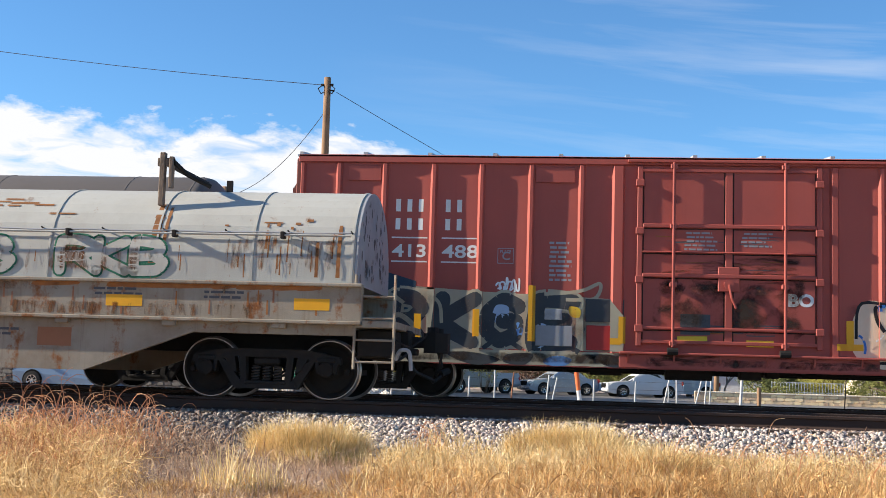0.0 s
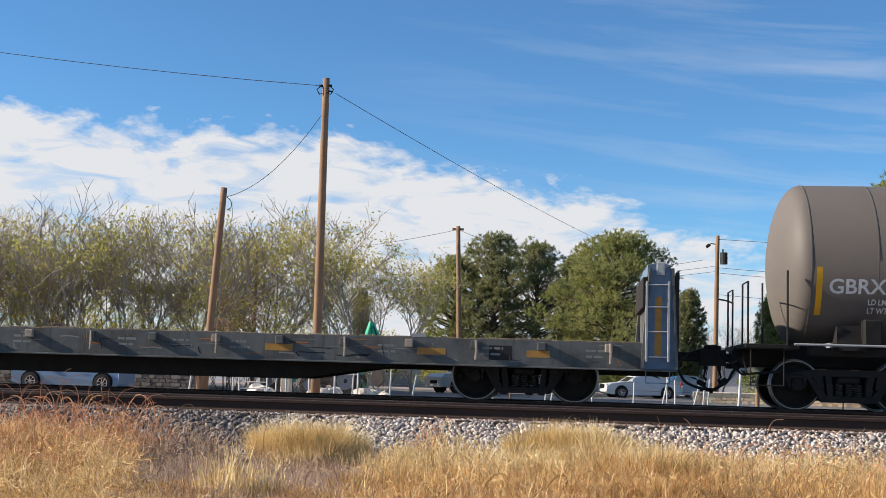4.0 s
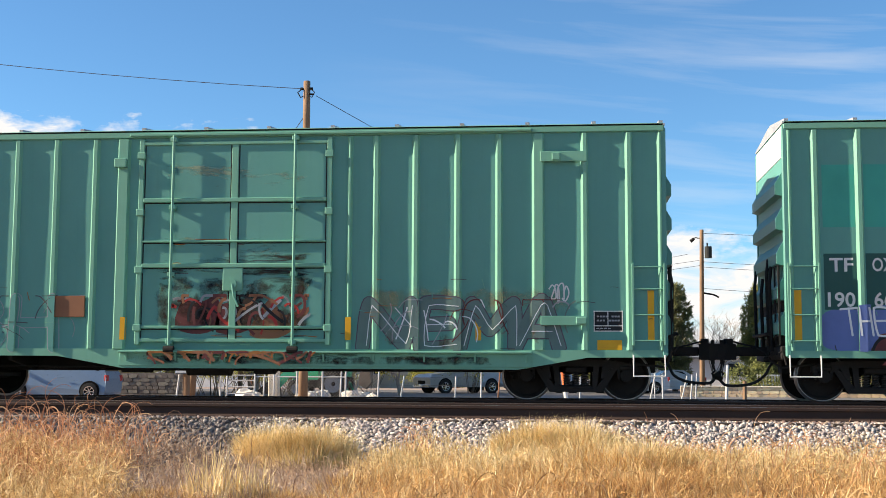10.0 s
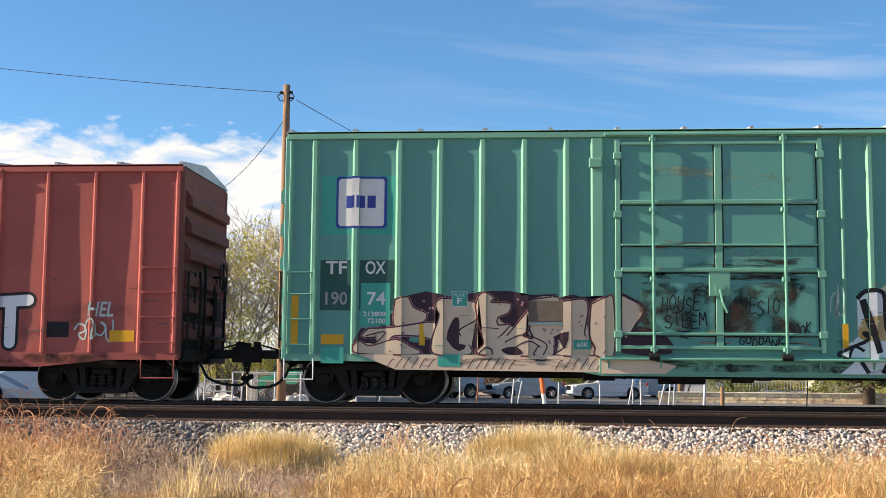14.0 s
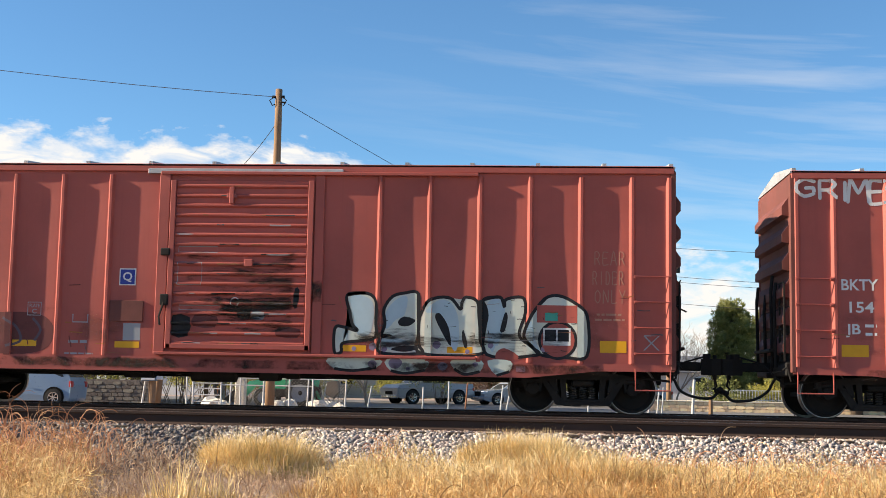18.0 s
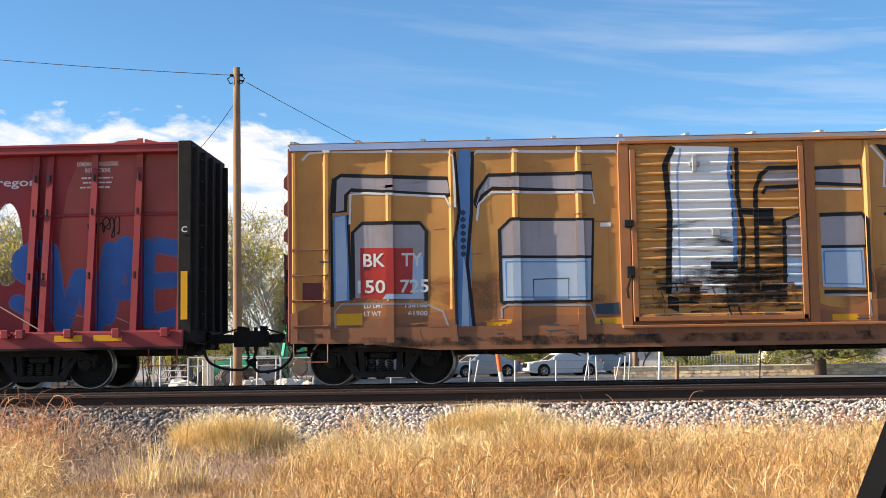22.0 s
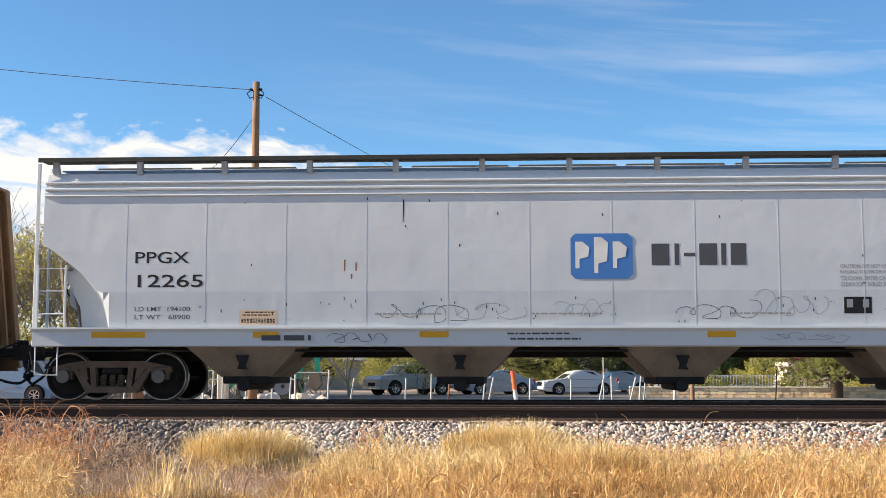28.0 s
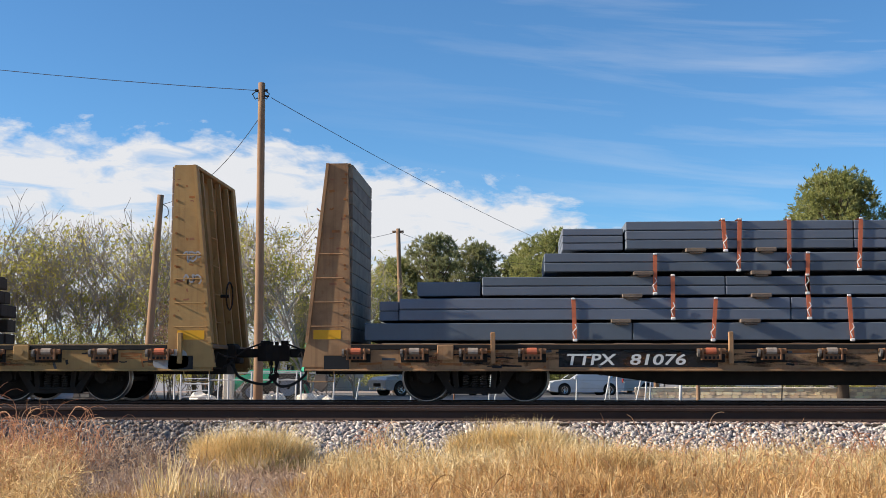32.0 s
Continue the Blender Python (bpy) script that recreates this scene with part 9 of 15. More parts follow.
# ---------------------------------------------------------------- other cars of the far train
def tank_car():
    c = car_base("tank_car", "black cylindrical tank car with faint green scrawls", "railway tank car", -14.42)
    R, zc, half = 1.47, 2.54, 7.30
    # shell with dished heads
    prof = [(0.0, -half - 0.52)]
    for k in range(1, 9):
        a = k / 8 * math.pi / 2
        prof.append((R * math.sin(a), -half - 0.52 * math.cos(a)))
    prof += [(R * math.sin((8 - k) / 8 * math.pi / 2), half + 0.52 * math.cos((8 - k) / 8 * math.pi / 2)) for k in range(0, 9)]
    g = G()
    n, m = 56, len(prof)
    vs = [(h, r * math.cos(2 * math.pi * k / n), zc + r * math.sin(2 * math.pi * k / n)) for k in range(n) for r, h in prof]
    fs = [[k * m + j, k * m + j + 1, ((k + 1) % n) * m + j + 1, ((k + 1) % n) * m + j] for k in range(n) for j in range(m - 1)]
    g.faces(vs, fs)
    part("tank_shell", g, M_TANK, c, smooth=True)

    def on_shell(x, z, out=0.004):
        dz = max(-R, min(R, z - zc))
        return (x, -math.sqrt(max(0.0, (R + out) ** 2 - dz * dz)), z)

    def decal(x0, x1, z0, z1, m, name, label=""):
        gg = G()
        k = max(2, int((z1 - z0) / 0.12) + 1)
        for i in range(k):
            a, b = z0 + (z1 - z0) * i / k, z0 + (z1 - z0) * (i + 1) / k
            gg.poly([on_shell(x0, a), on_shell(x1, a), on_shell(x1, b), on_shell(x0, b)])
        part(name, gg, m, c, label)

    def wrap(ob, out=0.005):
        for v in ob.data.vertices:
            v.co = on_shell(v.co.x, v.co.z, out)
        return ob

    for x in (-7.30, -6.2, -3.6, -1.03, 3.5, 6.0, 7.24):
        part("weld_seam", G().lathe([(R + 0.007, -0.010), (R + 0.007, 0.010), (R - 0.02, 0.010), (R - 0.02, -0.010)], 48, "x", (x, 0, zc)), M_TANK, c)
    for x in (-4.97, -2.42, 0.08, 2.75, 5.1):
        decal(x - 0.007, x + 0.007, 1.95, 3.35, M_FADEW, "painted_line")
    for x, z0, z1 in ((-7.17, 1.62, 2.42), (-4.31, 2.05, 2.47), (-1.47, 2.02, 2.44), (1.38, 2.02, 2.46), (4.28, 2.0, 2.45), (7.22, 1.55, 2.4)):
        decal(x - 0.05, x + 0.05, z0, z1, M_REFL, "reflector")
    wrap(write(c, "GBRX", -7.00, -6.07, 1.98, 2.22, M_WHITE))
    wrap(write(c, "703912", -5.80, -4.52, 1.98, 2.22, M_WHITE))
    for body, x0, x1, z in (("LD LMT", -6.35, -5.98, 1.80), ("204400 LB", -5.80, -5.22, 1.80), ("92700 KG", -5.18, -4.70, 1.80), ("LT WT", -6.35, -6.02, 1.66), ("81600 LB", -5.74, -5.22, 1.66), ("37000 KG", -5.18, -4.70, 1.66)):
        wrap(write(c, body, x0, x1, z, z + 0.09, M_WHITE))
    wrap(write(c, "C", -3.90, -3.80, 2.00, 2.10, M_WHITE))
    wrap(write(c, "PLATE", -3.94, -3.76, 2.13, 2.18, M_WHITE))
    wrap(stroke(c, [(-3.98, 1.97), (-3.98, 2.21), (-3.72, 2.21), (-3.72, 1.97), (-3.98, 1.97)], 0.014, M_WHITE, curved=False))
    wrap(write(c, "4 IN FIBERGLASS INSULATION", -3.46, -2.70, 2.02, 2.07, M_GREYSP, fat=0.0))
    wrap(lines(c, 2, -1.65, -1.25, 3.52, 0.06, 0.03, M_GREYSP, seed=67))
    for sx, sz, rows, s in ((-3.45, 1.92, 6, 1), (-1.0, 1.6, 2, 2), (3.2, 1.72, 4, 3), (6.1, 1.25, 2, 4), (-6.0, 1.42, 2, 5), (-0.95, 2.95, 2, 6)):
        ob = lines(c, rows, sx, sx + 0.75, sz, 0.075, 0.035, M_GREYSP, seed=60 + s)
        wrap(ob)
    for z in (2.20, 1.80, 1.93, 2.07):
        wrap(stroke(c, [(6.08, z), (7.06, z)], 0.010, M_WHITE, curved=False))
    for x in (6.08, 6.48, 6.68, 6.88, 7.06):
        wrap(stroke(c, [(x, 1.80), (x, 2.20)], 0.010, M_WHITE, curved=False))
    wrap(stroke(c, [(6.42, 1.24), (6.68, 1.46), (6.94, 1.24), (6.68, 1.02), (6.42, 1.24)], 0.016, M_GREYSP, curved=False), 0.03)
    wrap(bars(c, "==== ======", 6.10, 6.46, 2.265, 2.295, M_GREYSP))
    for k in range(5):
        wrap(bars(c, "==== = = =", 6.12, 7.03, 2.155 - 0.075 * k, 2.175 - 0.075 * k, M_GREYSP))
    wrap(bars(c, "= =", 5.85, 6.25, 1.42, 1.66, M_GREYSP, fill=0.85))
    part("placard_holder", G().prism([(6.71, 1.02), (6.93, 1.24), (6.71, 1.46), (6.49, 1.24)], "y", -1.30, -1.28), M_STEELBLK, c, "diamond placard holder")
    for k, (ch, x0, x1, z0, z1) in enumerate((("T", -2.50, -2.20, 1.55, 1.80), ("O", -2.22, -1.98, 1.50, 1.74), ("K", -1.98, -1.72, 1.52, 1.82), ("E", -1.75, -1.52, 1.50, 1.72), ("S", -1.58, -1.36, 1.42, 1.68), ("L", -1.30, -1.20, 1.75, 1.98), ("2", -1.18, -1.05, 1.74, 1.93), ("O", -1.02, -0.90, 1.72, 1.86), ("S", -1.9, -1.72, 1.30, 1.45), ("D", -1.50, -1.32, 1.22, 1.38))):
        for ob in spray(c, ch, x0, x1, z0, z1, 0.022, M_SPRAYG, lean=0.25):
            wrap(ob, 0.005 + 0.0003 * k)
    wrap(stroke(c, [(-2.05, 1.42), (-1.8, 1.5), (-1.5, 1.46), (-1.75, 1.36), (-1.95, 1.33), (-1.6, 1.3), (-1.3, 1.5), (-1.15, 1.28)], 0.018, M_SPRAYG))
    for k, (ch, x0, x1, z0, z1) in enumerate((("P", 1.0, 1.25, 1.45, 1.78), ("A", 1.22, 1.45, 1.48, 1.72), ("S", 1.42, 1.62, 1.50, 1.75), ("I", 1.66, 1.72, 1.48, 1.70), ("C", 1.75, 1.98, 1.48, 1.70), ("O", 2.0, 2.26, 1.46, 1.70), ("S", 2.28, 2.44, 1.45, 1.66), ("S", 2.5, 2.62, 1.38, 1.5), ("U", 2.66, 2.78, 1.36, 1.48))):
        for ob in spray(c, ch, x0, x1, z0, z1, 0.015, M_FADEW, lean=0.3):
            wrap(ob, 0.005 + 0.0003 * k)
    wrap(stroke(c, [(1.05, 1.52), (1.6, 1.42), (2.2, 1.48)], 0.013, M_FADEW))
    wrap(tag_scrawl(c, 4.15, 4.55, 1.75, 1.88, M_LAV, 74, width=0.014, turns=4))
    # dome, platform, railings and ladder in the middle
    zt = zc + R - 0.10
    ox = 0.22
    pf = part("platform", G().box(-1.35 + ox, 1.30 + ox, -1.05, 1.05, zt - 0.06, zt + 0.0, 0.01), M_STEELBLK, c)
    part("dome", G().cyl((-0.70 + ox, 0, zt - 0.1), (-0.70 + ox, 0, zt + 0.42), 0.34, 26).cyl((-0.70 + ox, 0, zt + 0.42), (-0.70 + ox, 0, zt + 0.46), 0.36, 26), M_STEELBLK, c)
    part("manway", G().cyl((0.35 + ox, 0, zt - 0.05), (0.35 + ox, 0, zt + 0.10), 0.26, 18).box(ox, 0.7 + ox, -0.06, 0.06, zt + 0.08, zt + 0.15, 0.01), M_STEELBLK, c)
    for y in (-1.0, 1.0):
        for pts in ([(-1.10, 0.33), (-1.32, 0.36), (-1.29, 0.54), (-1.22, 0.62), (-0.02, 0.62), (0.08, 0.60), (0.12, 0.50), (0.13, 0.0)], [(-1.10, 0.0), (-1.10, 0.62)], [(0.66, 0.0), (0.66, 0.46), (0.70, 0.58), (0.80, 0.62), (1.14, 0.62), (1.17, 0.56), (0.93, 0.34)], [(0.93, 0.0), (0.93, 0.62)]):
            part("handrail", G().tube([(x + ox, y, zt + z) for x, z in pts], 0.022, 8), M_STEELBLK, pf)
    part("handrail", G().tube([(-1.28 + ox, -1.0, zt + 0.56), (-1.28 + ox, 1.0, zt + 0.56)], 0.018, 6), M_STEELBLK, pf)
    lad = G()
    pts = [(-1.62, 0.62), (-1.62, 2.4), (-1.50, 2.95), (-1.25, 3.5), (-1.0, zt - 0.02)]
    for x in (0.38, 0.90):
        lad.tube([(x, y, z) for y, z in pts], 0.022, 6)
    l = part("ladder", lad, M_TANK, c)
    for k in range(11):
        z = 0.72 + k * 0.3
        y = float(np.interp(z, [p[1] for p in pts], [p[0] for p in pts]))
        part("rung", G().cyl((0.38, y, z), (0.90, y, z), 0.013, 6), M_STEELBLK, l)
    # dark rounded wear plate on the shell behind the ladder
    gg, rows = G(), [1.05 + 0.1 * k for k in range(15)] + [2.50, 2.55, 2.58, 2.60]
    wide = [0.33 * min(1.0, math.sqrt(max(0.0, 1 - max(0.0, (z - 2.3) / 0.3) ** 2)) * 0.7 + 0.3) for z in rows]
    for k in range(len(rows) - 1):
        gg.poly([on_shell(0.50 - wide[k], rows[k], 0.018), on_shell(0.50 + wide[k], rows[k], 0.018), on_shell(0.50 + wide[k + 1], rows[k + 1], 0.018), on_shell(0.50 - wide[k + 1], rows[k + 1], 0.018)])
    part("wear_plate", gg, M_STEELBLK, c)
    edge = [on_shell(0.50 - w - 0.02, z, 0.012) for w, z in zip(wide, rows)] + [on_shell(0.50 + w + 0.02, z, 0.012) for w, z in list(zip(wide, rows))[::-1]]
    part("plate_edge", G().tube(edge, 0.014, 6), M_TANK, c)
    for s in (-1, 1):
        y = s * 1.52
        part("running_rail", G().cyl((-7.6, y, 1.10), (7.6, y, 1.10), 0.02, 8), M_GREYSP, c)
        for k in range(7):
            part("rail_bracket", G().box(-7.0 + k * 2.34 - 0.02, -7.0 + k * 2.34 + 0.02, min(y, s * 1.0), max(y, s * 1.0), 1.06, 1.14), M_GREYSP, c)
        part("side_sill", G().box(-7.3, 7.3, s * 0.95, s * 1.15, 0.92, 1.08, 0.02), M_STEELBLK, c)
    for s in (-1, 1):
        part("stub_sill", G().box(s * 5.2, s * 8.35, -0.32, 0.32, 0.72, 1.10, 0.03), M_STEELBLK, c)
        part("end_platform", G().box(s * 7.5, s * 8.4, -1.45, 1.45, 1.02, 1.10, 0.01), M_STEELBLK, c)
        for q in (-1, 1):
            part("end_railing", G().tube([(s * 8.35, q * 1.42, 1.08), (s * 8.35, q * 1.42, 2.15), (s * 8.35, q * 0.7, 2.15), (s * 8.35, q * 0.7, 1.08)], 0.018, 6), M_STEELBLK, c)
            part("handrail", G().tube([(s * 7.7, q * 1.45, 1.08), (s * 7.7, q * 1.45, 2.35)], 0.018, 6), M_STEELBLK, c)
        part("bolster", G().prism([(-1.3, 1.02), (1.3, 1.02), (1.2, 1.45), (0.6, 1.12), (-0.6, 1.12), (-1.2, 1.45)], "x", s * 6.6 - 0.25, s * 6.6 + 0.25), M_STEELBLK, c)
        stirrup(c, *sorted((s * 7.75, s * 8.3)), 0.40, 1.02, -1.40, M_STEELBLK)
        coupler(c, s * 8.35, s, 0.62)
        truck(c, s * 6.61)
    part("bottom_outlet", G().box(-0.4, 0.4, -0.4, 0.4, 0.80, 1.1, 0.04).cyl((0, 0, 0.55), (0, 0, 0.9), 0.16, 14), M_STEELBLK, c)
    for k, x in enumerate((-4.4, -2.6, -1.6, 1.5, 2.6, 4.0)):
        part("heater_pipe", G().cyl((x, -0.5, 0.72), (x, -0.5, 1.15), 0.035, 8).box(x - 0.1, x + 0.1, -0.6, -0.4, 0.8, 0.95, 0.02), M_STEELBLK, c)
    part("brake_reservoir", G().cyl((-5.0, -0.6, 0.9), (-3.4, -0.6, 0.9), 0.16, 14), M_STEELBLK, c)
    part("brake_rod", G().cyl((-6, -0.7, 0.72), (6, -0.7, 0.74), 0.012, 6), M_STEELBLK, c)
    part("valve_box", G().box(-6.45, -6.15, -1.45, -1.2, 1.1, 1.55, 0.03), M_STEELBLK, c)


def fish_belly(car, half, top, paint, slope=2.1, flat=0.0, low=0.27):
    for s in (-1, 1):
        prof = [(-half, top), (-half, top - 0.45), (-half + 4.6, top - 0.45), (-half + 4.6 + slope, low), (half - 4.6 - slope, low), (half - 4.6, top - 0.45), (half, top - 0.45), (half, top)]
        part("side_sill", G().prism([(-half, top), (-half, top - 0.45), (half, top - 0.45), (half, top)], "y", s * 1.38, s * 1.44), paint, car)
        part("sill_flange", G().box(-half, half, s * 1.34, s * 1.48, top - 0.47, top - 0.44, 0.006), paint, car)
        part("belly_beam", G().prism([(-half + 4.4, top - 0.40), (-half + 4.6 + slope, low), (half - 4.6 - slope, low), (half - 4.4, top - 0.40)], "y", s * 0.75, s * 0.82), M_STEELBLK, car)


def plank_deck(car, half, top, material, n=58):
    w = 2 * half / n
    for k in range(n):
        x = -half + k * w
        dz = random.Random(k + int(half * 10)).uniform(-0.012, 0.012)
        part("deck_plank", G().box(x + 0.006, x + w - 0.006, -1.42, 1.42, top - 0.05 + dz, top + 0.02 + dz, 0.008), material, car)


def empty_flat():
    c = car_base("bulkhead_flatcar", "empty dark grey flatcar with low blue-grey bulkheads", "railway flatcar", -33.7)
    half, top = 9.75, 1.05
    fish_belly(c, half, top, M_FLATSIDE)
    plank_deck(c, half, top, M_TIMBER, 64)
    part("centre_sill", G().box(-half, half, -0.35, 0.35, 0.5, 0.98, 0.02), M_STEELBLK, c)
    for k in range(16):
        x = -8.6 + k * 1.147
        b = part("stake_pocket", G().box(x - 0.07, x + 0.07, -1.53, -1.44, top - 0.17, top - 0.03, 0.01), M_CHAIN if k % 3 == 0 else M_FLATSIDE, c)
        if k % 2:
            part("tie_chain", G().tube([(x + 0.02, -1.55, top - 0.02), (x + 0.03, -1.56, top - 0.2), (x + 0.02, -1.55, top - 0.36)], 0.024, 5), M_CHAIN, b)
    for s in (-1, 1):
        # a bulkhead: two tapered side posts, a sheet with vertical ribs, a steel cap and a timber band
        skin = M_BULKBLUE if s > 0 else M_BULKGREY
        b = part("bulkhead", G().box(s * (half - 0.12), s * (half - 0.06), -1.35, 1.35, top, 2.34), M_FLATSIDE, c, "low bulkhead with tapered posts and a timber band")
        for q in (-1, 1):
            part("bulkhead_post", G().prism([(s * half, 0.62), (s * (half - 0.08), 2.34), (s * (half - 0.48), 2.34), (s * (half - 0.60), 0.62)], "y", q * 1.36, q * 1.46), skin, b)
            part("post_flange", G().prism([(s * (half - 0.48), 2.34), (s * (half - 0.44), 2.34), (s * (half - 0.56), 0.62), (s * (half - 0.62), 0.62)], "y", q * 1.30, q * 1.52), M_FLATSIDE, b)
            part("post_edge", G().prism([(s * (half + 0.02), 0.62), (s * (half - 0.06), 2.34), (s * (half - 0.10), 2.34), (s * (half - 0.03), 0.62)], "y", q * 1.32, q * 1.50), M_FLATSIDE, b)
        part("bulkhead_cap", G().prism([(s * (half - 0.50), 2.22), (s * (half - 0.50), 2.40), (s * (half - 0.30), 2.46), (s * (half - 0.10), 2.40)], "y", -1.30, 1.30), M_BULKBLUE, b)
        part("timber_band", G().box(s * (half - 0.58), s * (half - 0.46), -1.28, 1.28, 1.68, 2.20, 0.01), M_CHAR, b, "blackened timber band")
        for k in range(7):
            y = -1.1 + k * 2.2 / 6
            part("bulkhead_rib", G().box(s * (half - 0.50), s * (half - 0.12), y - 0.04, y + 0.04, top, 2.25, 0.01), M_FLATSIDE, b)
        for k in range(5):
            part("end_frame", G().box(*sorted((s * (half - 0.02), s * (half + 0.05))), -1.20 + k * 0.56, -1.12 + k * 0.56, 0.98, 2.30 - 0.03 * k, 0.01), M_FLATGREY, b)
        for z in (1.25, 1.62, 1.98):
            part("rung", G().cyl((s * (half + 0.06), -1.25, z), (s * (half + 0.06), -0.70, z), 0.013, 6), M_LADDERGREY, b)
        part("lamp_socket", G().box(*sorted((s * (half - 0.36), s * (half - 0.22))), -1.50, -1.44, 2.22, 2.44, 0.01).tube([(s * (half - 0.35), -1.47, 2.42), (s * (half - 0.35), -1.47, 2.52), (s * (half - 0.23), -1.47, 2.52), (s * (half - 0.23), -1.47, 2.42)], 0.012, 5), M_LADDERGREY, b)
        xm = (half - 0.32) * s
        blob(c, [(xm - 0.06, 0.85), (xm + 0.06, 0.85), (xm + 0.06, 1.85), (xm - 0.06, 1.85)], M_DIRTYREF, y=-1.46, n=1, lift=0.006, name="reflector")
        ladder(c, xm - 0.2, xm + 0.17, [0.82, 1.25, 1.67, 2.05], -1.46, M_LADDERGREY)
        stirrup(c, xm - 0.2, xm + 0.2, 0.38, 0.6, -1.42, M_BULKBLUE)
        coupler(c, s * half, s, 0.90)
        truck(c, s * 7.15)
    part("placard_sign", G().box(5.2, 5.45, -1.44, -1.42, 1.06, 1.12), M_GREYSP, c)
    write(c, "CW", -5.76, -5.42, 0.72, 0.92, M_WHITE, y=-1.44, fat=0.03)
    write(c, "6097", -5.20, -4.76, 0.72, 0.92, M_WHITE, y=-1.44, fat=0.03)
    for a, b in ((-6.3, -5.85), (-2.85, -2.4), (2.6, 3.1), (5.3, 5.8), (7.2, 7.6)):
        blob(c, [(a, 0.76), (b, 0.76), (b, 0.88), (a, 0.88)], M_DIRTYREF, y=-1.44, n=1, lift=0.006, name="reflector")
    scuffs(c, -9.0, 9.0, 0.68, 1.0, (M_FADEW, M_DGREYSP, M_BLACK, M_RUSTST, M_FADEW), 83, 90, 0.02, 0.5, y=-1.44, lift=0.002)
    for k, x in enumerate((-7.0, -2.05, -0.1, 0.9, 1.95, 4.6, 6.4, 8.2)):
        lines(c, 2, x, x + 0.4, 0.92, 0.10, 0.04, M_FADEW, y=-1.44, seed=80 + k)
    blob(c, [(6.55, 0.70), (6.95, 0.70), (6.95, 0.95), (6.55, 0.95)], M_BLACK, y=-1.44, n=1, name="stencil_panel")
    part("brake_wheel", G().lathe([(0.25, 0.0), (0.27, 0.015), (0.25, 0.03), (0.23, 0.015)], 20, "x", (half + 0.1, 0.5, 1.7)).cyl((half, 0.5, 0.9), (half + 0.1, 0.5, 1.7), 0.02, 6), M_STEELBLK, c)


